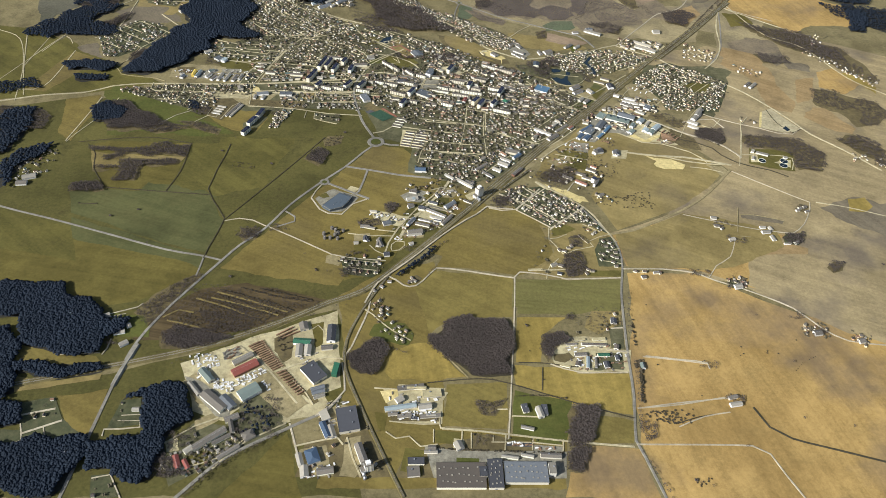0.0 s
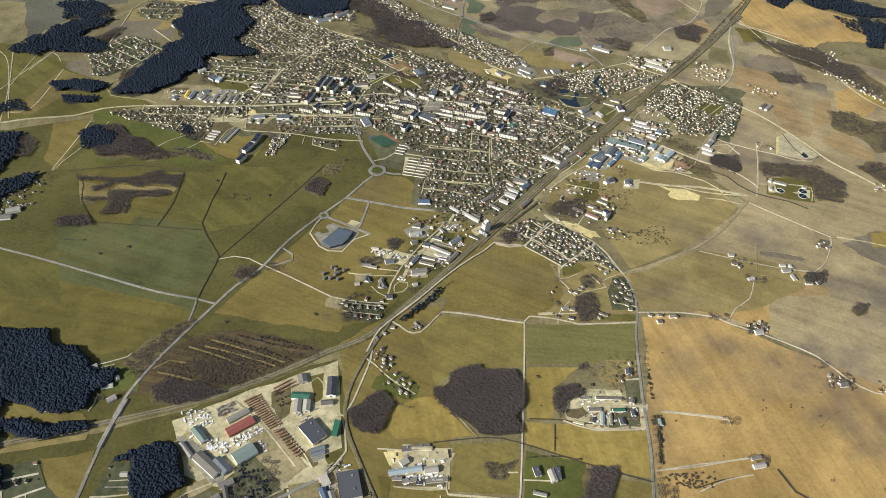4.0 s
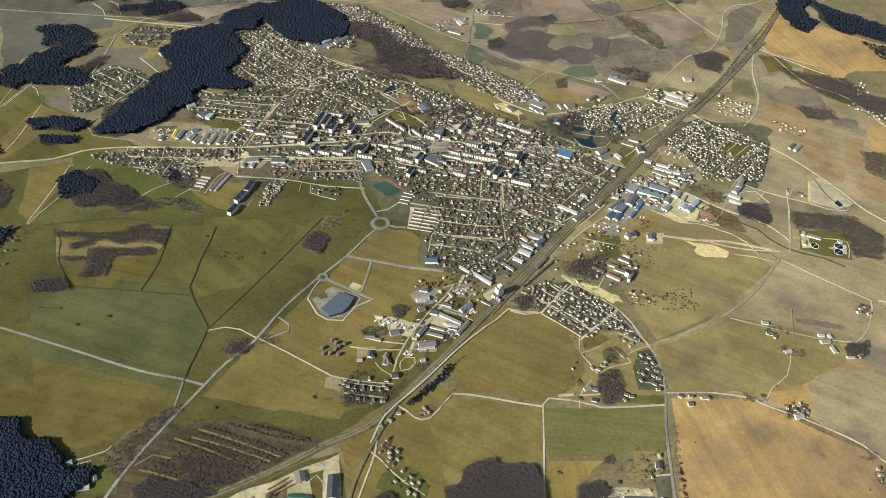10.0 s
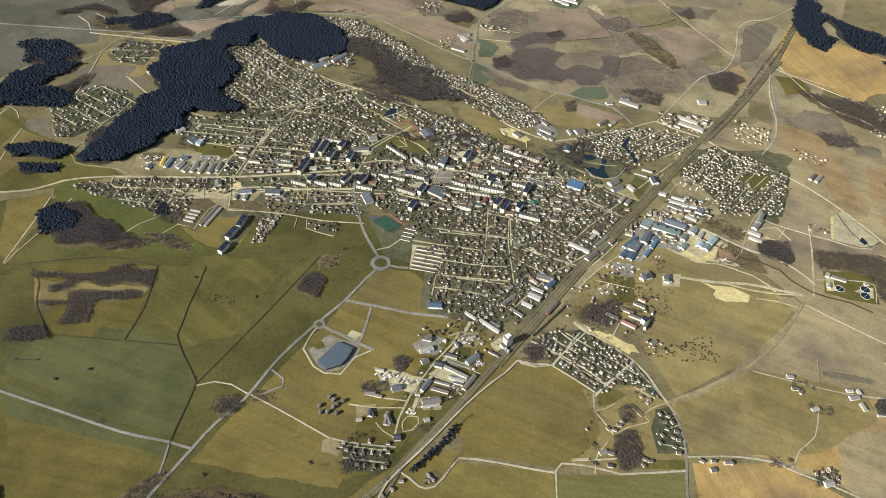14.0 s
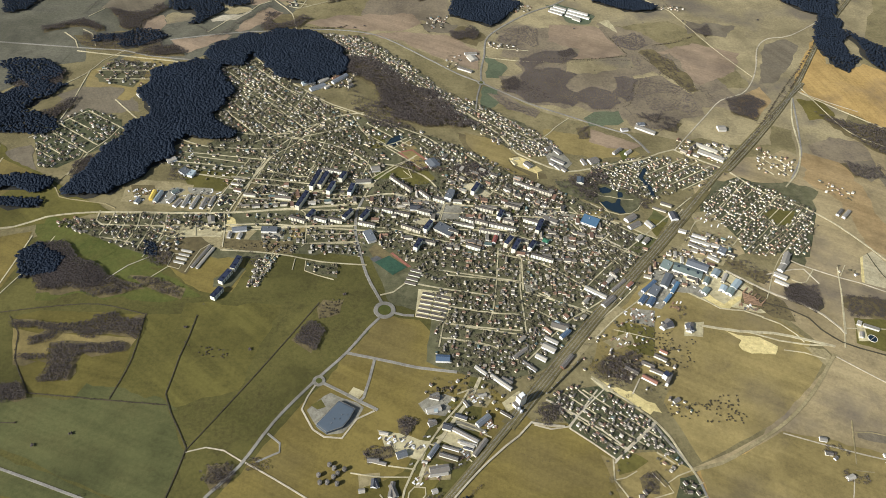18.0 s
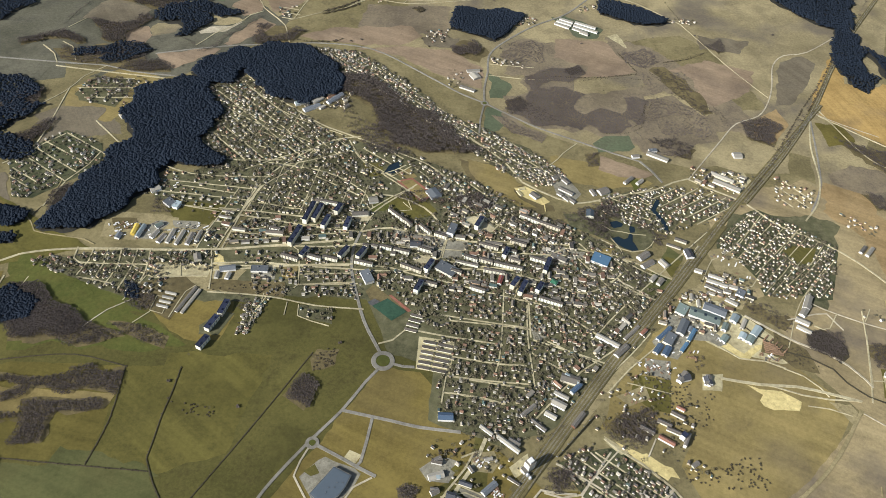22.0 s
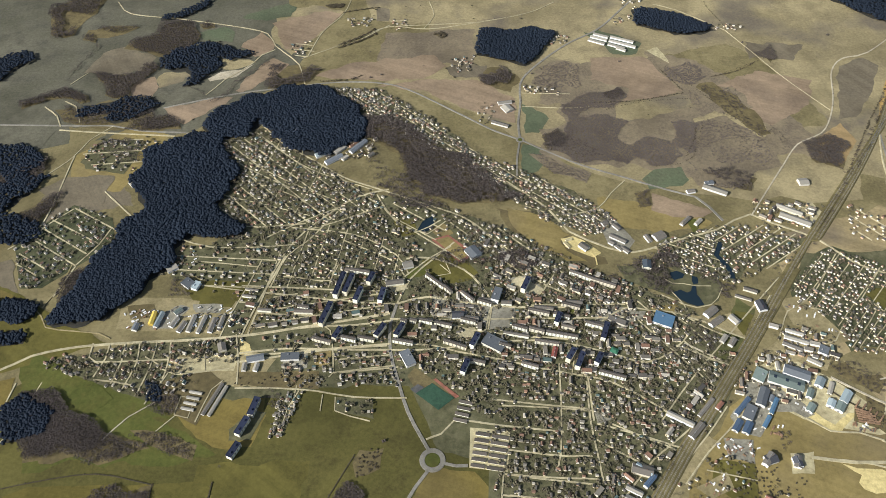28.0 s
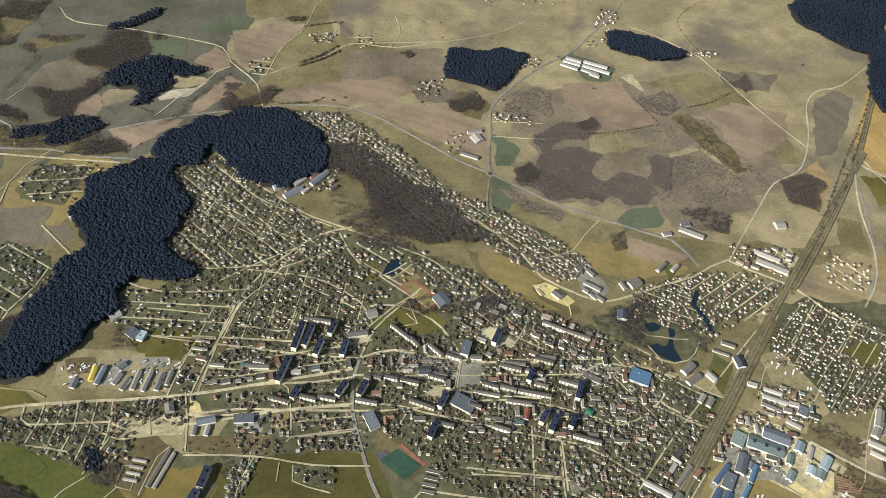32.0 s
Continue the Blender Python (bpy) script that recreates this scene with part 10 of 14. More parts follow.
stand([(-147, 1266), (-109, 1273), (-105, 1253), (-146, 1252)], "leafless", 4.3, 4.6, "bare trees in the station quarter", 454, 0.5)
stand([(42, 1501), (60, 1505), (60, 1487), (45, 1479)], "leafless", 4.3, 4.6, "bare trees in the station quarter", 450, 0.4)
stand([(190, 1483), (210, 1471), (198, 1426), (170, 1433), (157, 1444)], "leafless", 4.3, 4.6, "bare trees in the station quarter", 465, 0.5)
stand([(-25, 1503), (42, 1505), (31, 1487), (-11, 1495)], "bush", 4.9, 4.2, "bare trees in the station quarter", 448, 0.3)
patch("ground", [(192, 1483), (238, 1505), (300, 1515), (338, 1477), (390, 1440), (434, 1346), (406, 1342), (383, 1386), (334, 1385), (302, 1361), (261, 1396), (228, 1423)], M_GARDEN, 0.14, "dark garden ground of a housing estate", "ground", 3)
patch("yard", [(324, 1500), (351, 1507), (394, 1474), (379, 1456), (353, 1476)], M_SAND, 0.24, "bare sandy yard", "yard", 2)
patch("yard", [(280, 1538), (321, 1507), (305, 1502), (282, 1524)], M_PALE, 0.24, "dusty yard by the street", "yard", 2)
way([(280, 1533), (303, 1511), (340, 1486), (371, 1456), (387, 1440), (406, 1411), (424, 1365), (442, 1323)], 4, M_LANE, "pale street past the estate", 0.35)
way([(387, 1440), (355, 1410), (327, 1385), (298, 1361)], 2.7, M_GRAVEL, "pale unpaved estate street", 0.36)
way([(303, 1511), (272, 1479), (244, 1449), (225, 1423)], 2.7, M_GRAVEL, "pale unpaved estate street", 0.36)
way([(251, 1505), (273, 1483)], 2.7, M_GRAVEL, "pale unpaved estate street", 0.36)
way([(225, 1423), (261, 1396), (299, 1365)], 2.7, M_GRAVEL, "pale unpaved estate street", 0.36)
way([(374, 1536), (353, 1499)], 2.7, M_GRAVEL, "pale unpaved estate street", 0.36)
building("apartment_block", 423.1, 1539.1, 45.1, 10.1, 9.2, 14, "flat", 1.8, M_WHITE, M_FELT, "tall dark-roofed block beside an unpaved yard", "apartment block", "", "w")
stand([(191, 1481), (238, 1500), (224, 1444), (196, 1452)], "leafless", 4.3, 4.6, "bare garden trees", 431, 0.5)
stand([(276, 1565), (356, 1582), (361, 1526), (322, 1511), (280, 1538)], "leafless", 4.3, 4, "bare scrub between yards", 432, 0.5)
stand([(300, 1466), (341, 1451), (348, 1410), (305, 1409)], "leafless", 4.3, 4, "bare garden trees", 433, 0.3)
infill([(408, 1496), (469, 1481), (461, 1463), (410, 1461)], -31.3, 7, 0.15, 0.3)
infill([(364, 1513), (405, 1518), (413, 1483), (377, 1486)], -31.6, 7, 0.1, 0.3)
yard([(543, 1751), (563, 1758), (590, 1731), (622, 1754), (639, 1754), (594, 1715), (578, 1719)], M_SAND, 0.25, "cream dusty works yard", 3, 14)
yard([(609, 1803), (640, 1789), (613, 1745), (584, 1759)], M_PALE, 0.25, "pale paved works yard", 3, 14)
yard([(493, 1679), (535, 1681), (522, 1641), (484, 1642)], M_PALE, 0.25, "cream yard of a lone hall", 3, 14)
yard([(465, 1800), (507, 1814), (550, 1774), (561, 1752), (543, 1746), (499, 1778)], M_PAVE, 0.25, "grey works yard", 3, 14)
yard([(638, 1766), (681, 1750), (668, 1721), (626, 1737)], M_SCRUB, 0.25, "brown timber ground", 3, 14)
yard([(409, 1751), (457, 1799), (504, 1778), (451, 1710), (420, 1718)], M_PAVE, 0.25, "grey works yard", 3, 14)
yard([(770, 1862), (818, 1842), (789, 1802), (753, 1824)], M_EAST, 0.25, "fenced dry lot", 3, 14)
yard([(622, 1855), (688, 1864), (720, 1822), (693, 1791), (641, 1825)], M_SCRUB, 0.25, "dark scrubby waste ground", 3, 14)
yard([(667, 1790), (722, 1746), (730, 1690), (683, 1700), (651, 1737)], M_SCRUB, 0.25, "dark scrubby waste ground", 3, 14)
way([(820, 1843), (791, 1804), (775, 1800), (760, 1809)], 2.4, M_LANE, "pale works track", 0.37)
way([(661, 1699), (695, 1683), (720, 1657), (730, 1637)], 2.4, M_LANE, "pale works track", 0.37)
way([(577, 1665), (628, 1656), (680, 1639), (728, 1632), (792, 1631)], 3.2, M_LANE, "pale works track", 0.37)
way([(543, 1746), (578, 1719), (628, 1715), (665, 1699)], 3.2, M_LANE, "pale works track", 0.37)
way([(681, 1616), (721, 1611), (760, 1597)], 2, M_LANE, "pale works track", 0.37)
stand([(748, 1788), (808, 1797), (807, 1743), (760, 1729), (726, 1757)], "leafless", 5, 5.3, "bare scrub round the works", 480, 0.8)
stand([(622, 1855), (688, 1864), (720, 1822), (693, 1791), (641, 1825)], "leafless", 5, 4, "bare scrub round the works", 479, 0.5)
stand([(667, 1790), (722, 1746), (730, 1690), (683, 1700), (651, 1737)], "bush", 5.6, 2.4, "bare scrub round the works", 479, 0.4)
stand([(485, 1727), (506, 1733), (506, 1696), (483, 1684)], "leafless", 5, 4, "bare scrub round the works", 471, 0.5)
stand([(507, 1892), (534, 1894), (535, 1863), (506, 1868)], "leafless", 5, 4, "bare scrub round the works", 469, 0.5)
stacks([(478, 1801), (549, 1769), (553, 1752), (491, 1777)], 14, 323, 60, (0, 1, 2))
stacks([(617, 1737), (650, 1732), (665, 1710), (621, 1718)], 16, 324, 60, (3, 2, 0))
log_stack((637.3, 1763.0), (663.4, 1749.3))
log_stack((636.7, 1757.9), (664.8, 1745.4))
log_stack((636.1, 1752.6), (666.3, 1741.5))
log_stack((635.5, 1747.5), (667.7, 1737.6))
log_stack((634.9, 1742.4), (669.1, 1733.6))
log_stack((634.3, 1737.2), (670.5, 1729.7))
stacks([(477, 1732), (498, 1733), (489, 1711), (469, 1715)], 12, 325, 60, (3, 3, 0))
building("hall", 498.6, 1661.1, -86.4, 18.1, 14.4, 5.3, "gable", 2.9, M_WHITE, M_TAR, "dark-roofed hall in a cream yard", "hall", "", "d")
building("hall", 454.9, 1667.6, 17.1, 20.5, 16.9, 6, "gable", 3, M_WHITE, M_TAR, "dark-roofed hall by the lane", "hall", "", "d")

# town centre, park and northern yards
plot([(-603, 2138), (-522, 2157), (-416, 2155), (-426, 2096), (-451, 2039), (-479, 1946), (-519, 1942), (-490, 2053), (-564, 2072), (-604, 2101)], M_YARD, 0.24, "dark garden ground", 2.5, 9)
plot([(-568, 2069), (-490, 2053), (-506, 2012), (-571, 2019)], M_OLIVE, 0.24, "school field", 2.5, 9)
plot([(-608, 1901), (-473, 1898), (-469, 1857), (-601, 1864)], M_EARTH, 0.24, "sandy trampled ground", 2.5, 9)
plot([(-478, 1939), (-458, 1923), (-450, 1901), (-474, 1900)], M_SAND, 0.24, "bare sand by the crossing", 2.5, 9)
plot([(-339, 1901), (-304, 1906), (-304, 1877), (-329, 1869)], M_DUN, 0.24, "dry grass plot", 2.5, 9)
plot([(-394, 1896), (-347, 1901), (-346, 1868), (-390, 1864)], M_PAVE, 0.24, "paved apron of a hall", 2.5, 9)
plot([(10, 2008), (50, 2001), (47, 1956), (-6, 1947), (1, 1989)], M_PAVE, 0.24, "grey paved market square", 2.5, 9)
plot([(44, 2064), (67, 2082), (113, 2045), (101, 2029), (64, 2046)], M_LANE, 0.24, "pale paved square", 2.5, 9)
plot([(-95, 2025), (-32, 2012), (-41, 1985), (-97, 1992)], M_PAVE, 0.24, "grey paved ground between shops", 2.5, 9)
plot([(-42, 1954), (-31, 1954), (-37, 1926), (-73, 1932)], M_LANE, 0.24, "pale courtyard", 2.5, 9)
plot([(-147, 1866), (-108, 1833), (-74, 1806), (-140, 1809), (-161, 1847)], M_SCRUB, 0.24, "worn grass of the sports ground", 2.5, 9)
plot([(148, 2005), (163, 2000), (168, 1983), (152, 1979)], M_LUSH, 0.24, "small green lawn", 2.5, 9)
plot([(141, 1900), (182, 1903), (173, 1868), (141, 1874)], M_PAVE, 0.24, "grey courtyard", 2.5, 9)
plot([(220, 1928), (247, 1923), (242, 1897), (215, 1901)], M_LUSH, 0.24, "green courtyard", 2.5, 9)
plot([(270, 2103), (356, 2109), (384, 2090), (470, 2080), (477, 2049), (459, 2009), (428, 1996), (394, 2002), (361, 2027), (283, 2064)], M_YARD, 0.24, "dark park ground under bare trees", 2.5, 9)
plot([(388, 1978), (431, 1965), (474, 1980), (484, 1947), (487, 1919), (447, 1939), (400, 1963)], M_EARTH, 0.24, "cream dusty yard by the park", 2.5, 9)
plot([(539, 2094), (591, 2082), (542, 2003), (523, 1988), (493, 2019), (512, 2058)], M_GROUND, 0.24, "rough ground by the railway", 2.5, 9)
plot([(317, 1999), (371, 2002), (382, 1983), (320, 1979)], M_DUN, 0.24, "brown garden plots", 2.5, 9)
plot([(367, 1951), (427, 1948), (441, 1916), (418, 1886), (366, 1914)], M_YARD, 0.24, "dark garden ground", 2.5, 9)
plot([(483, 1985), (519, 1974), (485, 1924), (476, 1948)], M_OLIVE, 0.24, "grass by the railway", 2.5, 9)
plot([(439, 1859), (464, 1867), (467, 1854), (450, 1846)], M_PALE, 0.24, "pale station forecourt", 2.5, 9)
way([(370, 2033), (387, 2002), (412, 1993), (441, 2000), (458, 2015), (476, 2044)], 2, M_LANE, "pale town street", 0.38)
way([(356, 2073), (376, 2056), (399, 2054), (422, 2048), (453, 2047)], 1.6, M_LANE, "pale town street", 0.38)
way([(345, 1905), (375, 1892), (401, 1876), (439, 1857)], 4, M_LANE, "pale town street", 0.38)
way([(380, 1973), (428, 1953), (453, 1934), (490, 1915)], 3.2, M_LANE, "pale town street", 0.38)
way([(346, 2027), (387, 2002), (389, 1983)], 2.4, M_LANE, "pale town street", 0.38)
way([(-567, 2067), (-490, 2053)], 2.4, M_LANE, "pale town street", 0.38)
way([(-415, 2144), (-440, 2069), (-457, 2020), (-478, 1941)], 4, M_LANE, "pale town street", 0.38)
way([(-462, 2134), (-485, 2055), (-504, 1997), (-518, 1938)], 2.8, M_LANE, "pale town street", 0.38)
way([(-445, 2047), (-390, 2039), (-326, 2028), (-255, 2019), (-186, 2013)], 4, M_LANE, "pale town street", 0.38)
way([(-477, 1943), (-411, 1953), (-337, 1962), (-261, 1964), (-193, 1973)], 4, M_LANE, "pale town street", 0.38)
way([(-458, 1997), (-401, 1992), (-331, 1988)], 2.4, M_LANE, "pale town street", 0.38)
way([(-465, 1900), (-406, 1901), (-339, 1907), (-258, 1914), (-192, 1919)], 3.6, M_LANE, "pale town street", 0.38)
way([(-602, 2133), (-534, 2125), (-469, 2115)], 2.4, M_LANE, "pale town street", 0.38)
way([(-426, 2090), (-378, 2084), (-333, 2074), (-308, 2116)], 2.4, M_LANE, "pale town street", 0.38)
way([(-6, 1948), (6, 2008)], 3.2, M_LANE, "pale town street", 0.38)
way([(139, 2085), (110, 2040), (97, 2027)], 3.2, M_LANE, "pale town street", 0.38)
way([(-184, 1920), (-110, 1913), (-64, 1898), (18, 1878), (88, 1858), (148, 1844), (193, 1834)], 3.2, M_LANE, "pale town street", 0.38)
way([(-111, 1875), (-96, 1904)], 2, M_LANE, "pale town street", 0.38)
way([(176, 1962), (155, 1894), (139, 1836)], 2.4, M_LANE, "pale town street", 0.38)
stand([(270, 2103), (356, 2109), (384, 2090), (368, 2057), (320, 2054), (277, 2075)], "leafless", 5.4, 5.3, "bare grey park trees", 505, 0.45)
stand([(379, 2088), (417, 2092), (470, 2080), (473, 2049), (446, 2050), (429, 2076)], "leafless", 5.4, 5.3, "bare grey park trees", 507, 0.45)
stand([(320, 2054), (376, 2056), (384, 2038), (361, 2027), (328, 2036)], "leafless", 5.4, 5.3, "bare grey park trees", 499, 0.45)
stand([(463, 2055), (500, 2043), (483, 2014), (460, 2014)], "leafless", 4.3, 5.3, "bare grey park trees", 491, 0.5)
stand([(374, 1945), (426, 1943), (437, 1917), (412, 1890), (380, 1909)], "leafless", 5.4, 5.3, "bare grey park trees", 499, 0.45)
building("town_building", 537.2, 1991.6, -81.8, 24.9, 16.3, 6.8, "gable", 3, M_WHITE, M_TAR, "dark-roofed station building beside an unpaved yard", "town building", "", "c")
building("town_building", 528.3, 2032.4, -23.7, 26.7, 8.4, 5.3, "gable", 1.7, M_CREAM, M_SLATE, "long house by the railway", "town building", "", "c")
building("town_building", 508.8, 2014.3, -24, 32.3, 5.8, 3.8, "gable", 1.2, M_SILICATE, M_SLATE, "low garages by the railway", "town building", "", "c")
building("town_building", 332.4, 2103.2, 81.3, 21.8, 17.8, 6.8, "gable", 3, M_CREAM, M_ARENA, "house with a deep blue roof", "town building", "", "c")
building("town_building", -3.7, 2018.2, -9.9, 32.6, 5.8, 6, "gable", 1.2, M_CREAM, M_SLATE, "long pale-walled block on the square", "town building", "", "c")
building("town_building", 33.9, 2009.3, -5.4, 20.9, 9.7, 6.8, "gable", 2, M_CREAM, M_SLATE, "cream corner house on the square", "town building", "", "c")
building("town_building", -63.3, 1981.5, -1.4, 22.6, 16.1, 6, "gable", 3, M_WHITE, M_TAR, "dark-roofed shop beside an unpaved yard", "town building", "", "c")
building("town_building", -36.7, 1972, -11.5, 26.5, 10.7, 6, "gable", 2.2, M_WHITE, M_SLATE, "grey-roofed shop beside an unpaved yard", "town building", "", "c")
building("town_building", 46.2, 1932.7, -12.5, 48.3, 5.9, 6.8, "gable", 1.2, M_CREAM, M_SLATE, "long block with pale walls", "town building", "", "c")
building("town_building", 205.1, 1955.1, -12.4, 24.2, 7.1, 6.8, "gable", 1.4, M_CREAM, M_SLATE, "pale block beside an unpaved yard", "town building", "", "c")
building("town_building", 167.8, 2007.9, -8.2, 32.3, 8.3, 6.8, "gable", 1.7, M_CREAM, M_SLATE, "pale block beside an unpaved yard", "town building", "", "c")
building("town_building", 105.8, 1995.1, -8.7, 38, 7.3, 6.8, "gable", 1.5, M_CREAM, M_SLATE, "pale block beside an unpaved yard", "town building", "", "c")
building("town_building", -363.7, 1996.6, -3.3, 36.8, 9.4, 6, "gable", 1.9, M_CREAM, M_BROWNROOF, "long ochre-walled house beside an unpaved yard", "town building", "", "c")
building("town_building", -439.7, 2001, -6, 27.2, 6.2, 6, "gable", 1.2, M_CREAM, M_SLATE, "pale block beside an unpaved yard", "town building", "", "c")
building("town_building", -272.7, 2098.5, -7.7, 32.7, 8.9, 6.8, "gable", 1.8, M_CREAM, M_BROWNROOF, "long pale block with a brown roof", "town building", "", "c")
building("town_building", -471.7, 2052.7, -10.5, 26.2, 4, 4.6, "gable", 0.8, M_CREAM, M_SLATE, "row of pale garages beside an unpaved yard", "town building", "", "c")
building("town_building", -474.6, 2036.2, -9.9, 27.9, 4.9, 4.6, "gable", 1, M_CREAM, M_SLATE, "row of pale garages beside an unpaved yard", "town building", "", "c")
building("town_building", -508.4, 1915.2, -72.9, 18.4, 14.5, 5.3, "gable", 2.8, M_CREAM, M_SLATE, "grey-roofed shop beside an unpaved yard", "town building", "", "c")
plot([(-596, 1896), (-474, 1901), (-479, 1865), (-585, 1862)], M_PALE, 0.24, "bare sandy ground at the edge of town", 2.5, 9)
plot([(-475, 1862), (-323, 1861), (-320, 1822), (-470, 1834)], M_SCRUB, 0.24, "rough brown ground", 2.5, 9)
plot([(-289, 1805), (-222, 1800), (-220, 1760), (-287, 1778)], M_YARD, 0.24, "garden plots", 2.5, 9)
plot([(-388, 1815), (-354, 1816), (-375, 1731), (-397, 1731)], M_YARD, 0.24, "garden plots", 2.5, 9)
plot([(-616, 1843), (-523, 1867), (-498, 1845), (-528, 1755), (-596, 1791)], M_SCRUB, 0.24, "rough brown meadow", 2.5, 9)
plot([(-470, 1746), (-431, 1783), (-409, 1777), (-431, 1724), (-467, 1724)], M_YARD, 0.24, "paved yard of the flats", 2.5, 9)
way([(-496, 1844), (-513, 1826), (-531, 1760)], 2.4, M_LANE, "pale lane at the edge of town", 0.39)
way([(-570, 1776), (-565, 1812), (-538, 1810), (-545, 1769), (-570, 1776)], 2, M_LANE, "pale lane at the edge of town", 0.39)
way([(-627, 1798), (-606, 1843), (-596, 1869), (-614, 1878), (-648, 1899)], 2.4, M_LANE, "pale lane at the edge of town", 0.39)
way([(-595, 1744), (-569, 1773)], 2, M_LANE, "pale lane at the edge of town", 0.39)
way([(-612, 1872), (-584, 1859), (-533, 1864), (-481, 1871)], 2.4, M_LANE, "pale lane at the edge of town", 0.39)
way([(-487, 1946), (-475, 1889), (-470, 1835)], 3.2, M_LANE, "pale lane at the edge of town", 0.39)
way([(-356, 1820), (-373, 1783), (-381, 1729)], 2, M_LANE, "pale lane at the edge of town", 0.39)
way([(-313, 1811), (-315, 1778)], 2, M_LANE, "pale lane at the edge of town", 0.39)
way([(-290, 1806), (-289, 1778), (-226, 1756)], 2, M_LANE, "pale lane at the edge of town", 0.39)
way([(-540, 1904), (-531, 1864)], 1.6, M_LANE, "pale lane at the edge of town", 0.39)
district([(-390, 1813), (-348, 1816), (-374, 1729), (-399, 1728)], -105.5, 10.9, 9, 0.7, kind=3, lanes=False)
infill([(-289, 1805), (-222, 1800), (-220, 1760), (-287, 1778)], -4.4, 6.5, 0.15, 0.35)
stand([(-416, 1828), (-388, 1822), (-394, 1782), (-410, 1788)], "leafless", 3.7, 4, "bare trees by the flats", 481, 0.4)
stand([(-474, 1858), (-323, 1858), (-320, 1826), (-470, 1835)], "bush", 5.6, 2.4, "brown bushes on rough ground", 482, 0.25)

# station lanes, garden colony, spoil ground and marsh
plot([(362, 1671), (427, 1661), (412, 1589), (379, 1594), (343, 1627)], M_OLIVE, 0.24, "grass plot beyond the railway", 2.5, 9)
plot([(386, 1711), (437, 1705), (427, 1661), (385, 1674)], M_PAVE, 0.24, "grey storage yard", 2.5, 9)
plot([(295, 1682), (313, 1705), (326, 1702), (308, 1680)], M_SAND, 0.24, "heap of yellow sand", 2.5, 9)
plot([(315, 1621), (374, 1648), (379, 1618), (338, 1601)], M_EARTH, 0.24, "sandy yard", 2.5, 9)
plot([(218, 1560), (278, 1626), (360, 1716), (374, 1704), (299, 1621), (249, 1561)], M_EARTH, 0.24, "sandy strip beside the railway", 2.5, 9)
plot([(170, 1775), (199, 1783), (198, 1750), (172, 1741)], M_PAVE, 0.24, "grey courtyard", 2.5, 9)
plot([(-986, 2192), (-894, 2302), (-800, 2261), (-779, 2183), (-842, 2119), (-891, 2067), (-934, 2067)], M_GARDEN, 0.24, "dark green ground of a garden colony", 2.5, 9)
plot([(487, 2876), (620, 2830), (705, 2716), (817, 2560), (840, 2430), (686, 2458), (559, 2639), (500, 2757)], M_MARSH, 0.24, "brown scrubby strip", 16, 12)
plot([(209, 2817), (481, 2845), (510, 2692), (306, 2635), (168, 2650)], M_MARSH, 0.24, "brown rough pasture", 16, 12)
plot([(624, 2522), (799, 2577), (781, 2461), (630, 2427)], M_MARSH, 0.24, "brown scrubby ground", 16, 12)
plot([(777, 2919), (936, 2903), (884, 2828), (766, 2835)], M_PLOUGH, 0.24, "damp brown hollow", 16, 12)
way([(157, 1563), (227, 1642), (258, 1674), (314, 1715), (354, 1749), (414, 1823)], 3.2, M_LANE, "pale unpaved lane", 0.4)
way([(218, 1560), (267, 1623), (360, 1716), (410, 1772)], 2.8, M_LANE, "pale unpaved lane", 0.4)
way([(300, 1627), (353, 1684), (400, 1725), (455, 1781)], 2.8, M_LANE, "pale unpaved lane", 0.4)
way([(342, 1652), (422, 1631)], 2, M_LANE, "pale unpaved lane", 0.4)
way([(167, 1748), (170, 1839)], 3.2, M_LANE, "pale unpaved lane", 0.4)
way([(199, 1833), (253, 1801), (320, 1748), (353, 1742)], 3.2, M_LANE, "pale unpaved lane", 0.4)
way([(195, 1743), (242, 1718), (284, 1698), (299, 1689)], 2.8, M_LANE, "pale unpaved lane", 0.4)
way([(8, 1782), (80, 1777), (169, 1768)], 2.8, M_LANE, "pale unpaved lane", 0.4)
way([(7, 1652), (74, 1645), (163, 1640)], 2.8, M_LANE, "pale unpaved lane", 0.4)
way([(7, 1616), (73, 1606), (108, 1596)], 2.4, M_LANE, "pale unpaved lane", 0.4)
way([(-955, 2203), (-841, 2125)], 3.2, M_LANE, "pale unpaved lane", 0.4)
way([(-945, 2235), (-827, 2157)], 3.2, M_LANE, "pale unpaved lane", 0.4)
way([(-926, 2256), (-808, 2184)], 3.2, M_LANE, "pale unpaved lane", 0.4)
way([(-890, 2292), (-782, 2223)], 3.2, M_LANE, "pale unpaved lane", 0.4)
way([(-955, 2203), (-934, 2241), (-891, 2289)], 3.2, M_LANE, "pale unpaved lane", 0.4)
way([(-841, 2125), (-808, 2184), (-794, 2231)], 3.2, M_LANE, "pale unpaved lane", 0.4)
way([(-966, 2160), (-897, 2116)], 3.2, M_LANE, "pale unpaved lane", 0.4)
way([(-963, 2132), (-912, 2100)], 3.2, M_LANE, "pale unpaved lane", 0.4)
way([(-838, 2343), (-762, 2266)], 3.2, M_LANE, "pale unpaved lane", 0.4)
way([(-861, 2043), (-840, 2123)], 3.2, M_LANE, "pale unpaved lane", 0.4)
infill([(-986, 2192), (-894, 2302), (-800, 2261), (-779, 2183), (-842, 2119), (-891, 2067), (-934, 2067)], -34.3, 6.5, 0.2, 0.35)
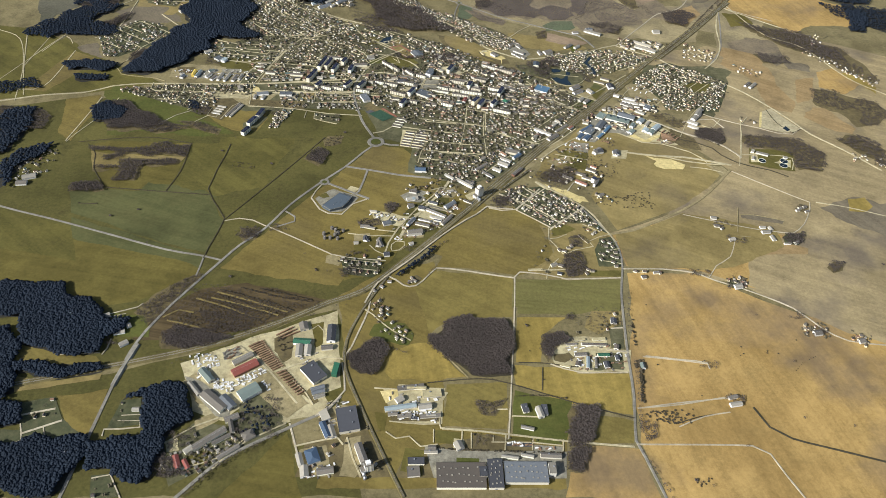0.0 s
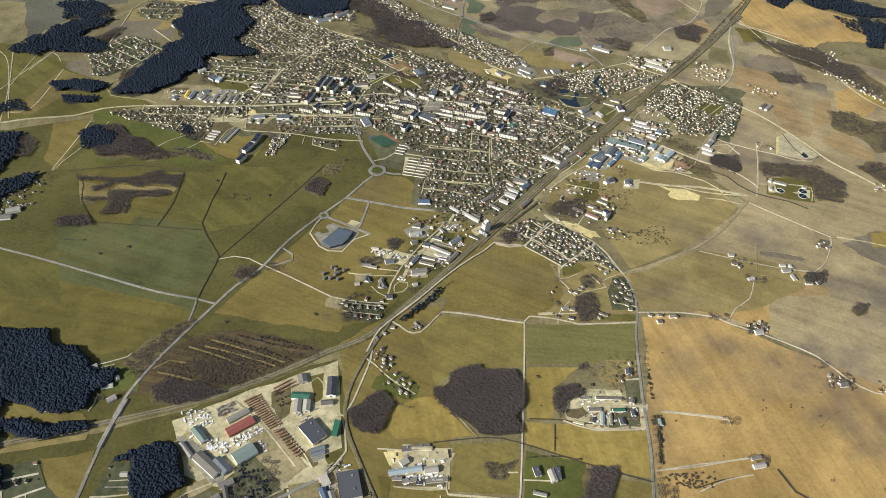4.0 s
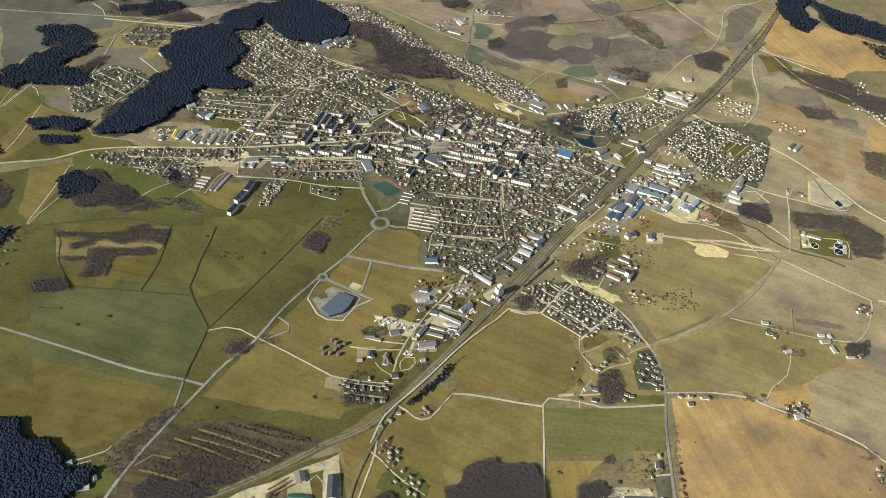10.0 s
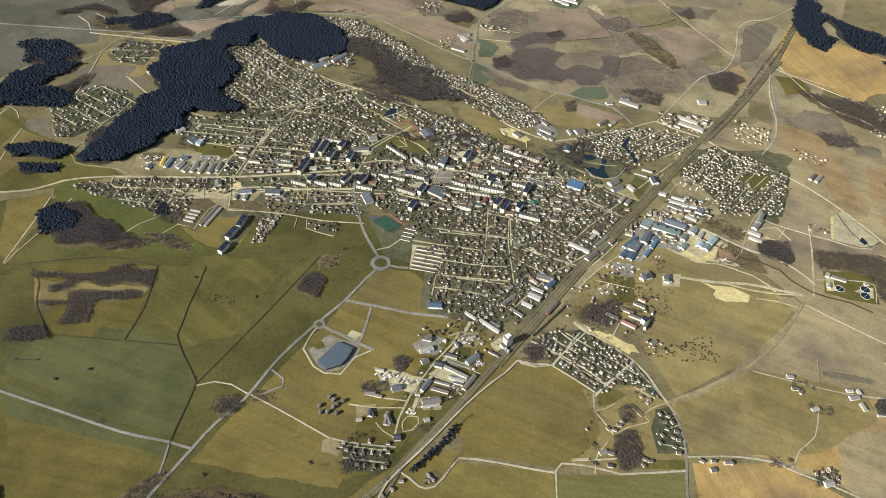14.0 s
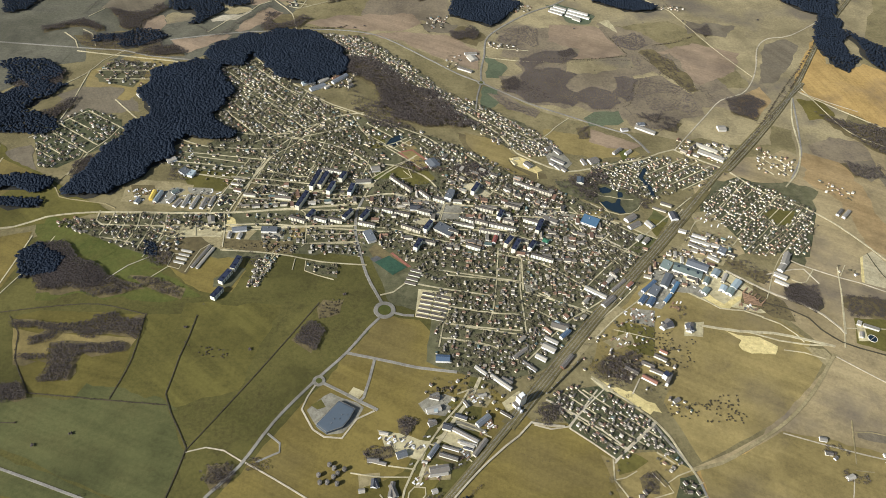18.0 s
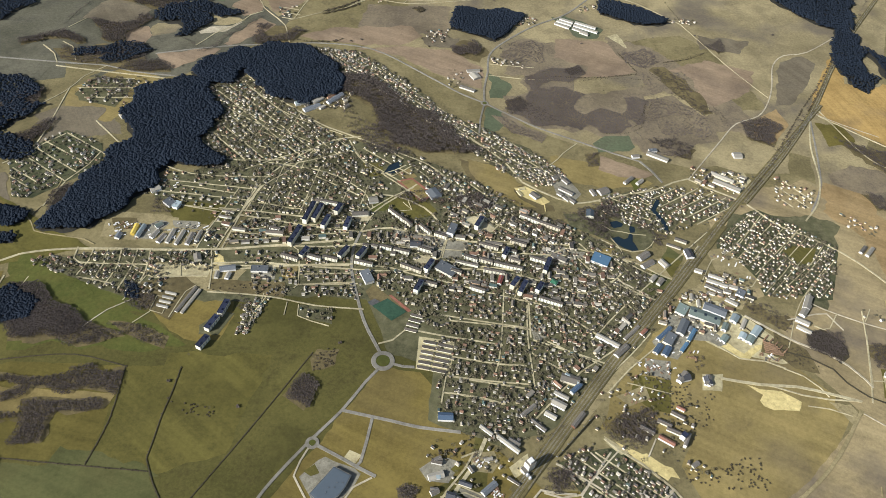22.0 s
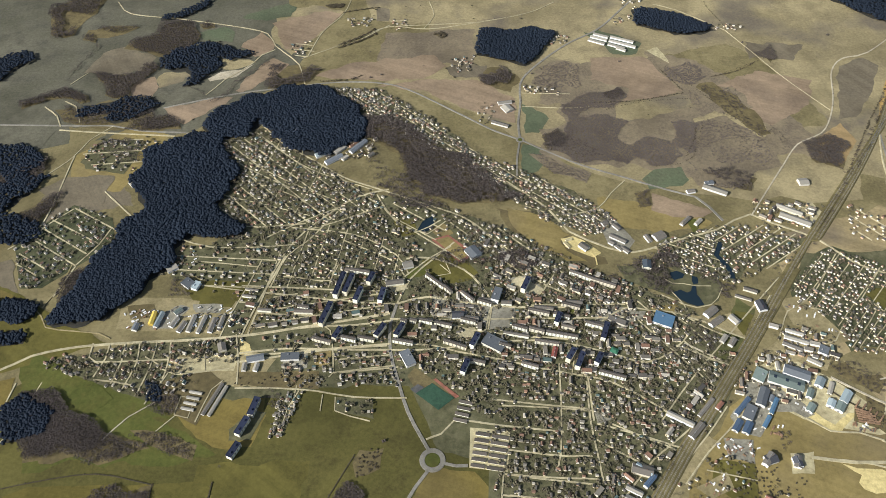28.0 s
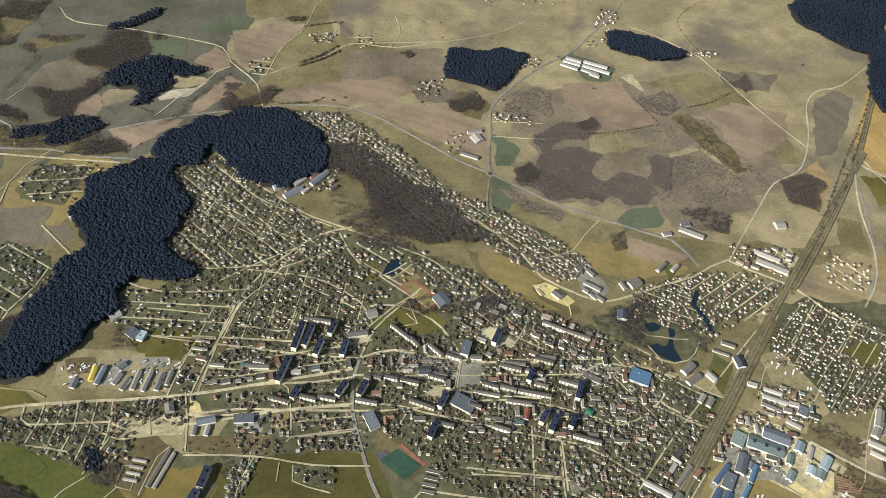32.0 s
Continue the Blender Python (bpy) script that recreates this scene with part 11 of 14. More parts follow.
building("station_building", 232.4, 1651.9, -18.1, 35.3, 17, 6.8, "gable", 3, M_CREAM, M_SLATE, "L-shaped cream station building beside an unpaved yard", "station building", "", "c")
stacks([(385, 1708), (437, 1703), (428, 1665), (385, 1676)], 26, 331, 50, (0, 2, 3))
stacks([(321, 1625), (373, 1645), (373, 1617), (339, 1604)], 14, 332, 50, (-9, 46))
wood("thicket", [(624, 2522), (799, 2577), (781, 2461), (630, 2427)], "leafless", 6.8, 4.0, "grey-brown marsh scrub", 520, 0.5, 0.95)
yard([(-710, 2018), (-659, 2022), (-646, 1990), (-696, 1987)], M_SCRUB, 0.25, "weedy corner of the depot yard", 3, 9)
yard([(-583, 2020), (-524, 2019), (-526, 1998), (-573, 2000)], M_PAVE, 0.25, "grey paved depot yard", 3, 9)
yard([(-647, 1994), (-606, 2019), (-587, 2012), (-616, 1962), (-650, 1961)], M_PAVE, 0.25, "grey paved depot yard", 3, 9)
yard([(-655, 2124), (-618, 2175), (-561, 2179), (-547, 2141), (-599, 2091), (-632, 2080)], M_YARD, 0.25, "cluttered ground by the wood", 3, 9)
yard([(-573, 2083), (-482, 2075), (-474, 2027), (-531, 2028), (-565, 2048)], M_OLIVE, 0.25, "school field", 3, 9)
stacks([(-713, 2008), (-604, 2008), (-606, 1966), (-705, 1963)], 26, 341, 35, (0, 0, 2, 3))
stacks([(-583, 2017), (-480, 2013), (-472, 1966), (-571, 1963)], 36, 342, 35, (0, 0, 1, 2))
stacks([(-671, 2138), (-618, 2175), (-586, 2147), (-623, 2094)], 22, 343, 35, (0, 0, 3, 2))
stand([(-638, 2080), (-595, 2100), (-588, 2047), (-635, 2040)], "leafless", 4.3, 5.3, "bare trees by the depot", 501, 0.5)
plot([(514, 1891), (584, 1935), (662, 1903), (616, 1841), (570, 1863), (520, 1861)], M_EARTH, 0.26, "sandy ground of the timber works", 2, 9)
plot([(651, 1872), (704, 1895), (767, 1888), (773, 1869), (757, 1833), (677, 1830)], M_GROUND, 0.26, "rough dry ground", 2, 9)
plot([(580, 2008), (631, 2020), (661, 1960), (687, 1908), (662, 1903), (588, 1948)], M_EARTH, 0.26, "sandy ground beyond the railway", 2, 9)
plot([(459, 1821), (498, 1842), (537, 1769), (523, 1758), (437, 1762)], M_PAVE, 0.26, "grey works yard", 2, 9)
patch("lawn", [(-165, 2097), (-144, 2109), (-125, 2100), (-133, 2083), (-156, 2080)], M_LUSH, 0.26, "oval green lawn in the town", "lawn", 2, 9)
patch("lawn", [(-132, 2125), (-93, 2143), (-65, 2118), (-49, 2090), (-68, 2066), (-106, 2080), (-121, 2098)], M_OLIVE, 0.26, "park lawn crossed by paths", "lawn", 2, 9)
plot([(-212, 2073), (-167, 2080), (-160, 2051), (-189, 2043)], M_LANE, 0.26, "pale school yard", 2, 9)
plot([(-192, 2241), (-150, 2245), (-139, 2202), (-173, 2194)], M_OLIVE, 0.26, "rough grass by the pond", 2, 9)
plot([(-115, 2214), (-85, 2233), (-63, 2202), (-92, 2187)], M_DUN, 0.26, "worn sports ground", 2, 9)
way([(566, 2021), (510, 1947), (456, 1873), (400, 1795)], 3.2, M_LANE, "pale street between gardens", 0.41)
way([(548, 1912), (588, 1981), (615, 1993), (658, 1983)], 2.4, M_LANE, "pale street between gardens", 0.41)
way([(682, 1940), (658, 1909), (627, 1898)], 2.4, M_LANE, "pale street between gardens", 0.41)
way([(-94, 2114), (-73, 2090), (-106, 2083)], 1.6, M_LANE, "pale street between gardens", 0.41)
way([(-73, 2090), (-88, 2136)], 1.6, M_LANE, "pale street between gardens", 0.41)
way([(-167, 2083), (-116, 2132), (-70, 2164)], 3.2, M_LANE, "pale street between gardens", 0.41)
way([(-139, 2210), (-118, 2202), (-76, 2241)], 2.4, M_LANE, "pale street between gardens", 0.41)
way([(-464, 2194), (-394, 2240), (-303, 2289)], 2.8, M_LANE, "pale street between gardens", 0.41)
way([(-380, 2216), (-317, 2240), (-212, 2289)], 2.8, M_LANE, "pale street between gardens", 0.41)
way([(-411, 2225), (-273, 2201), (-185, 2143), (-159, 2090)], 2.8, M_LANE, "pale street between gardens", 0.41)
way([(-437, 2058), (-412, 2142), (-372, 2186), (-314, 2272)], 3.2, M_LANE, "pale street between gardens", 0.41)
way([(-296, 2186), (-190, 2125), (-167, 2087)], 2.4, M_LANE, "pale street between gardens", 0.41)
way([(-407, 2089), (-317, 2076), (-304, 2117)], 2.4, M_LANE, "pale street between gardens", 0.41)
way([(-218, 2289), (-186, 2240), (-139, 2202), (-48, 2124)], 3.2, M_LANE, "pale street between gardens", 0.41)
building("school", -187.2, 2065.6, 8.7, 36.3, 12.4, 6, "gable", 2.5, M_CREAM, M_SLATE, "cream school building beside an unpaved yard", "school", "", "c")
building("town_building", -160.7, 2112.1, 15.9, 20.5, 16.3, 6, "gable", 3, M_WHITE, M_LIGHTROOF, "white corner house beside an unpaved yard", "town building", "", "c")
stacks([(524, 1888), (647, 1891), (614, 1850), (527, 1864)], 18, 351, 60, (0, 2, 3))
stacks([(584, 2001), (657, 1980), (669, 1922), (602, 1955)], 14, 352, 60, (0, 2, 3))
plot([(-556, 1071), (-534, 1115), (-489, 1161), (-453, 1189), (-443, 1169), (-479, 1123), (-508, 1060), (-522, 1036)], M_SCRUB, 0.2, "brown scrubby roadside", 4, 9)
wood("thicket", [(-556, 1071), (-534, 1115), (-489, 1161), (-453, 1189), (-443, 1169), (-479, 1123), (-508, 1060), (-522, 1036)], "leafless", 4.0, 4.0, "bare roadside thicket", 511, 0.6)
plot([(-612, 1070), (-534, 1063), (-513, 1031), (-509, 1008), (-599, 1007)], M_LUSH, 0.2, "green clearing of a farmstead", 3, 9)
way([(-605, 1063), (-551, 1086), (-544, 1096)], 2.3, M_GRAVEL, "pale farm lane", 0.3)
building("farmhouse", -553.7, 1034.2, -59.4, 9.1, 8.6, 4.6, "gable", 1.7, M_WHITE, M_LIGHTROOF, "small white farm building in a clearing", "farmhouse", "", "c")
building("farmhouse", -566.9, 1017.2, 16.9, 20.6, 9.4, 4.6, "gable", 1.9, M_WHITE, M_LIGHTROOF, "small white farm building in a clearing", "farmhouse", "", "c")
building("farmhouse", -583.5, 1045.6, -56.8, 6.7, 5.7, 4.6, "gable", 1.1, M_WHITE, M_LIGHTROOF, "small white farm building in a clearing", "farmhouse", "", "c")
stand([(-602, 1057), (-580, 1064), (-564, 1047), (-596, 1040)], "conifer", 4.8, 6.5, "dark firs by a farmstead", 512, 0.6)
road("road_bridge", [(-541, 891), (-538, 914), (-534, 939), (-529, 964), (-524, 990)], 6.8, M_ASPHALT, "road bridge over the railway", 0.5, "bridge", 1.9)

# far fields and woods east and west of the town
acre([(942, 2243), (1000, 2212), (1049, 2136), (1041, 2038), (1063, 1939), (1035, 1888), (977, 1912), (978, 2022), (971, 2075), (902, 2158)], M_RUST, 0.24, "orange-brown tilled field", 9, 12)
acre([(1111, 2075), (1168, 2091), (1131, 1973), (1071, 1943)], M_RUST, 0.24, "orange-brown tilled field", 9, 12)
acre([(1107, 1923), (1143, 1916), (1191, 1818), (1169, 1790), (1107, 1820), (1061, 1871)], M_RUST, 0.24, "orange-brown tilled field", 9, 12)
acre([(1045, 2240), (1121, 2246), (1125, 2187), (1079, 2155), (1042, 2193)], M_PLOUGH, 0.24, "damp dark ground", 9, 12)
acre([(1101, 2186), (1179, 2169), (1174, 2122), (1109, 2139)], M_PLOUGH, 0.24, "damp dark ground", 9, 12)
acre([(962, 2293), (1037, 2337), (1119, 2319), (1121, 2246), (1029, 2226), (965, 2257)], M_MARSH, 0.24, "dull green pasture", 9, 12)
acre([(1193, 2126), (1251, 2154), (1303, 2060), (1233, 2002), (1167, 2038)], M_TAN, 0.24, "light brown field", 9, 12)
acre([(1287, 2140), (1344, 2044), (1328, 2006), (1269, 2122)], M_STRAW, 0.24, "yellow strip of dead grass", 9, 12)
acre([(1079, 2635), (1166, 2706), (1215, 2659), (1281, 2717), (1358, 2659), (1453, 2605), (1433, 2442), (1285, 2441), (1201, 2379), (1151, 2440), (1027, 2546)], M_TAN, 0.24, "light brown field beyond the railway", 9, 12)
acre([(1004, 2509), (1075, 2502), (1089, 2435), (1008, 2407)], M_GOLD, 0.24, "golden dead grass", 9, 12)
acre([(886, 2375), (940, 2358), (920, 2253), (863, 2289)], M_GROUND, 0.24, "dry brown field", 9, 12)
acre([(830, 2494), (915, 2561), (926, 2491), (854, 2405), (814, 2435)], M_RUST, 0.24, "reddish brown field by the railway", 9, 12)
acre([(-988, 2351), (-940, 2392), (-831, 2395), (-837, 2298), (-926, 2312)], M_PLOUGH, 0.24, "brown field by the garden colony", 9, 12)
acre([(-1027, 1991), (-1023, 2115), (-979, 2144), (-930, 2039), (-960, 1992)], M_PLOUGH, 0.24, "brown field below the wood", 9, 12)
acre([(-1115, 2080), (-1081, 2179), (-1026, 2124), (-1049, 2045), (-1098, 2037)], M_OLIVE, 0.24, "green pasture", 9, 12)
acre([(-1283, 2494), (-1084, 2525), (-1047, 2588), (-1013, 2554), (-1043, 2470), (-1158, 2313), (-1162, 2196)], M_HAZEMEADOW, 0.24, "broad pasture", 9, 12)
acre([(-923, 2443), (-890, 2527), (-781, 2512), (-810, 2401), (-903, 2417)], M_YARD, 0.24, "garden ground of a hamlet", 9, 12)
grove([(1212, 2314), (1280, 2308), (1322, 2287), (1351, 2208), (1372, 2110), (1353, 2065), (1307, 2115), (1262, 2165), (1220, 2231)], "leafless", 6.8, 5.9, "bare grey-brown leafless wood", 541, 0.8, 0.9, M_SCRUB)
grove([(1129, 2029), (1182, 2019), (1229, 1993), (1308, 1960), (1321, 1894), (1256, 1842), (1195, 1827), (1170, 1899), (1122, 1933)], "leafless", 6.8, 5.9, "bare grey-brown leafless wood", 542, 0.85, 0.85, M_SCRUB)
grove([(1288, 2911), (1337, 2872), (1402, 2807), (1507, 2724), (1587, 2695), (1551, 2615), (1461, 2615), (1383, 2671), (1343, 2655), (1306, 2729), (1299, 2823)], "conifer", 7.5, 10.1, "dark green pine wood", 543, 1, 0, M_WOODFLOOR)
grove([(1175, 2753), (1242, 2777), (1283, 2740), (1215, 2659), (1184, 2681)], "conifer", 7.5, 8.6, "dark green pine wood", 544, 1, 0, M_WOODFLOOR)
grove([(-1034, 2242), (-961, 2321), (-929, 2303), (-954, 2250), (-996, 2207)], "leafless", 6.2, 5.9, "bare grey-brown leafless wood", 545, 0.8, 0, M_SCRUB)
grove([(-1039, 2638), (-824, 2684), (-787, 2610), (-738, 2578), (-756, 2551), (-911, 2561), (-1002, 2591)], "leafless", 6.8, 6.6, "bare grey-brown leafless wood", 546, 0.8, 0.9, M_SCRUB)
infill([(-923, 2443), (-890, 2527), (-781, 2512), (-810, 2401), (-903, 2417)], 11.3, 9, 0.2, 0.3)
way([(1025, 2540), (1111, 2466), (1204, 2390), (1229, 2361)], 3.2, M_LANE, "narrow country lane", 0.42)
way([(1002, 2544), (957, 2403), (935, 2274), (899, 2184), (847, 2120)], 4, M_LANE, "narrow country lane", 0.42)
way([(-994, 2172), (-946, 2241), (-940, 2465)], 3.2, M_LANE, "narrow country lane", 0.42)
way([(-1004, 2560), (-907, 2549), (-722, 2533)], 4, M_LANE, "narrow country lane", 0.42)
way([(-1067, 2651), (-1026, 2614), (-1005, 2572)], 3.2, M_LANE, "narrow country lane", 0.42)
way([(-1115, 2080), (-1081, 2179), (-1045, 2134)], 2.4, M_LANE, "narrow country lane", 0.42)
acre([(-1356, 2230), (-1167, 2226), (-1007, 2093), (-727, 1930), (-857, 1884), (-1171, 1813)], M_OLIVE, 0.2, "dull green pasture", 9, 14)
acre([(-1086, 1871), (-1026, 2093), (-935, 2047), (-1026, 1865)], M_BROWN, 0.24, "brown tilled strip", 5, 14)
acre([(-921, 1673), (-956, 1831), (-872, 1859), (-863, 1782), (-878, 1640)], M_BROWN, 0.24, "brown tilled field", 5, 14)
grove([(-1168, 1899), (-1067, 1930), (-1040, 1883), (-1132, 1846)], "conifer", 6.1, 7.9, "dark green pine wood", 552, 1, 0, M_WOODFLOOR)
grove([(-1119, 1783), (-1026, 1788), (-960, 1744), (-976, 1692), (-1074, 1676)], "leafless", 5.6, 6.6, "bare grey-brown leafless wood", 553, 1, 0, M_SCRUB)
way([(-1199, 2187), (-1128, 1980), (-1075, 1844)], 2.8, M_LANE, "pale field lane", 0.43)
way([(-1114, 1871), (-1038, 1896), (-1023, 2094)], 2.8, M_LANE, "pale field lane", 0.43)
way([(-891, 1640), (-876, 1757), (-867, 1846)], 2.8, M_LANE, "pale field lane", 0.43)
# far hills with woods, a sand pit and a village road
acre([(-1143, 2951), (-1032, 2960), (-1009, 2915), (-1035, 2815), (-1067, 2712)], M_HAZEMEADOW, 0.06, "pale olive pasture between woods", 12, 14)
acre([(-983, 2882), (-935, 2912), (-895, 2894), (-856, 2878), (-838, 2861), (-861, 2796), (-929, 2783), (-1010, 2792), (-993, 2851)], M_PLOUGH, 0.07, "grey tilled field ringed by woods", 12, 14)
acre([(-986, 2770), (-971, 2789), (-934, 2727), (-932, 2695), (-958, 2674), (-971, 2694), (-1003, 2715)], M_HAZEMEADOW, 0.07, "olive pasture", 12, 14)
acre([(-795, 2730), (-746, 2720), (-673, 2689), (-665, 2678), (-727, 2661), (-768, 2637), (-719, 2586), (-652, 2606), (-697, 2586), (-742, 2605)], M_HAZEMEADOW, 0.07, "olive meadow below the sand pit", 12, 14)
acre([(-795, 2730), (-747, 2722), (-676, 2691), (-718, 2667), (-771, 2643)], M_HAZEMEADOW, 0.08, "olive meadow below the sand pit", 12, 14)
acre([(-769, 2641), (-664, 2676), (-606, 2683), (-656, 2631), (-710, 2576), (-753, 2609)], M_HAZESOIL, 0.07, "rough brown meadow above the forest", 12, 14)
acre([(-881, 2755), (-825, 2774), (-802, 2730), (-812, 2686), (-863, 2690)], M_HAZESOIL, 0.07, "brown tilled field beside the woods", 12, 14)
acre([(-814, 2756), (-802, 2790), (-747, 2793), (-726, 2776), (-758, 2746), (-801, 2725)], M_DRY, 0.1, "golden dead grass at the sand pit", 12, 14)
acre([(-603, 2941), (-572, 2983), (-537, 2936), (-529, 2898), (-573, 2861), (-617, 2906)], M_HAZESOIL, 0.1, "brown tilled field by the road", 12, 14)
plot([(-671, 2851), (-633, 2852), (-588, 2848), (-569, 2835), (-616, 2805), (-652, 2805)], M_DRY, 0.12, "golden slope of the sand pit", 5, 12)
plot([(-683, 2763), (-655, 2793), (-598, 2803), (-571, 2830), (-610, 2771), (-675, 2752)], M_GRAVEL, 0.13, "pale floor of the sand pit", 4, 10)
acre([(-635, 3056), (-587, 3094), (-514, 3133), (-487, 3111), (-499, 3061), (-565, 3039)], M_HAZEGREEN, 0.1, "green crop field far off", 12, 14)
acre([(-751, 2978), (-679, 3006), (-643, 2981), (-645, 2933), (-712, 2938), (-736, 2955)], M_HAZEGREEN, 0.1, "dull green field far off", 12, 14)
acre([(-562, 2802), (-527, 2855), (-478, 2827), (-516, 2769), (-588, 2701), (-604, 2711)], M_HAZESOIL, 0.09, "rough grass in the valley", 12, 14)
acre([(-324, 2826), (-92, 2865), (-57, 2813), (-122, 2754), (-278, 2751), (-405, 2771)], M_HAZESOIL, 0.06, "brown tilled field beyond the ridge", 12, 14)
acre([(-242, 2727), (-137, 2706), (11, 2615), (103, 2571), (112, 2669), (19, 2749), (-122, 2751)], M_HAZESOIL, 0.06, "brown tilled field beyond the ridge", 12, 14)
acre([(-548, 3026), (-432, 3085), (-354, 3074), (-420, 2952), (-459, 2895), (-495, 2894)], M_HAZESOIL, 0.06, "brown field by the village", 12, 14)
acre([(-254, 3102), (-219, 3098), (-218, 3034), (-253, 3033)], M_PLOUGH, 0.1, "grey damp hollow by a farm", 12, 14)
acre([(-61, 2808), (-8, 2831), (49, 2815), (37, 2763), (-40, 2762)], M_PLOUGH, 0.1, "grey plots inside a hedge", 12, 14)
grove([(-1191, 3103), (-1141, 3158), (-1035, 3177), (-1050, 3130), (-1067, 3063), (-1079, 3023), (-1085, 2971), (-1110, 2957), (-1148, 2966)], "leafless", 6.8, 9, "bare dark wood on a far hill", 601, 0.85, 0.8, M_SCRUB)
grove([(-935, 2903), (-908, 2951), (-857, 2975), (-848, 3022), (-812, 3039), (-761, 3007), (-738, 2958), (-751, 2905), (-819, 2862), (-856, 2878), (-895, 2894)], "leafless", 6.4, 8.6, "bare dark wood on a far hill", 602, 1, 0, M_SCRUB)
grove([(-829, 2852), (-776, 2902), (-709, 2926), (-642, 2908), (-578, 2853), (-633, 2852), (-673, 2863), (-652, 2823), (-678, 2788), (-709, 2736), (-744, 2729), (-725, 2771), (-748, 2798), (-775, 2793), (-818, 2815)], "conifer", 7, 10, "dark pine wood beside the sand pit", 603, 1, 0, M_WOODFLOOR)
grove([(-869, 3062), (-834, 3077), (-794, 3100), (-764, 3144), (-735, 3145), (-737, 3122), (-773, 3079), (-800, 3056), (-827, 3042), (-864, 3040)], "conifer", 7, 10, "dark pine wood on a far hill", 604, 1, 0, M_WOODFLOOR)
grove([(-979, 2793), (-935, 2780), (-888, 2784), (-837, 2831), (-820, 2817), (-843, 2773), (-873, 2733), (-864, 2686), (-909, 2683), (-932, 2695), (-934, 2727), (-963, 2760)], "leafless", 6.2, 9, "bare dark wood round a hamlet", 605, 1, 0, M_SCRUB)
grove([(-1131, 2671), (-1065, 2703), (-1040, 2730), (-1010, 2715), (-971, 2694), (-962, 2671), (-981, 2663), (-1007, 2683), (-1057, 2680), (-1120, 2640)], "leafless", 6.2, 9, "bare dark wood by a farm lane", 606, 1, 0, M_SCRUB)
grove([(-980, 2636), (-952, 2651), (-911, 2664), (-864, 2686), (-804, 2687), (-778, 2654), (-798, 2625), (-837, 2604), (-877, 2584), (-899, 2591), (-893, 2621), (-941, 2611), (-974, 2616)], "conifer", 7.2, 9, "dark mixed wood by the village lane", 607, 0.85, 0, M_WOODFLOOR)
grove([(-775, 2609), (-756, 2613), (-722, 2585), (-712, 2562), (-792, 2557), (-820, 2584)], "leafless", 6, 8, "bare wood at the forest edge", 608, 0.85, 0, M_SCRUB)
grove([(-1057, 2946), (-1017, 2930), (-1019, 2955), (-950, 2975), (-915, 3010), (-990, 3018), (-1056, 2995)], "leafless", 6.8, 7.5, "bare thicket between far pastures", 609, 0.7, 0.9, M_SCRUB)
grove([(-752, 3020), (-729, 3034), (-706, 3006), (-736, 2994)], "leafless", 6.4, 7.5, "small bare copse", 610, 1, 0, M_SCRUB)
hedge([(-1046, 2792), (-1032, 2815), (-1015, 2874), (-1002, 2901), (-1011, 2925)], 6, "bare hedge between far pastures", 5, 3, "leafless", 3, 0.85)
hedge([(-660, 2664), (-622, 2698), (-608, 2742), (-580, 2779), (-551, 2823), (-526, 2859)], 6.5, "dark bare trees along a valley stream", 4, 5, "leafless", 3, 0.95)
hedge([(-727, 2727), (-697, 2710), (-678, 2693)], 5, "bare hedge at the sand pit", 5, 2, "leafless", 3, 0.85)
hedge([(-712, 2938), (-682, 2932)], 4, "bare hedge in far fields", 5, 2, "bush", 3, 0.85)
way([(-677, 2693), (-659, 2721), (-638, 2759), (-609, 2789), (-574, 2834), (-557, 2868), (-524, 2894)], 3.2, M_LANE, "pale road through the sand pit", 0.3)
way([(-1023, 2673), (-991, 2652), (-973, 2612), (-963, 2587)], 3.2, M_LANE, "pale farm lane", 0.3)
way([(-1031, 2743), (-999, 2793)], 2.4, M_LANE, "pale farm lane", 0.3)
way([(-329, 2911), (-293, 2940), (-254, 2977), (-213, 3013)], 2.4, M_LANE, "pale road between rows of trees", 0.3)
hedge([(-353, 2900), (-296, 2932), (-251, 2969)], 5, "dark row of roadside trees", 5, 1.5, "bush", 3, 0.95)
hedge([(-354, 2913), (-301, 2947), (-255, 2990)], 5, "dark row of roadside trees", 5, 1.5, "bush", 3, 0.95)
hedge([(-350, 3079), (-293, 3095), (-248, 3105)], 4, "dark hedge by a farm", 5, 1.5, "bush", 3, 0.95)
hedge([(-151, 3181), (-170, 3108)], 3, "hedge between far fields", 6, 1.2, "bush", 3, 0.85)
hedge([(-127, 3115), (-23, 3116)], 2.5, "hedge between far fields", 6, 1.2, "bush", 3, 0.85)
hedge([(24, 3112), (25, 3042)], 3, "dark row of trees on a far field", 5, 1.2, "bush", 3, 0.95)
hedge([(-41, 2760), (46, 2764)], 4, "dark hedge round grey plots", 5, 1.2, "bush", 3, 0.95)
hedge([(-417, 2755), (-368, 2749), (-303, 2757), (-281, 2776)], 4, "dark hedge along the ridge road", 6, 2, "bush", 3, 0.85)
grove([(-403, 3114), (-381, 3129), (-348, 3125), (-353, 3107), (-387, 3103)], "bush", 5, 5, "small dark copse in a field", 611, 1, 0, M_SCRUB)
grove([(-90, 2966), (-67, 2977), (-52, 2957), (-68, 2943)], "bush", 5, 5, "small dark copse in a field", 612, 1, 0, M_SCRUB)
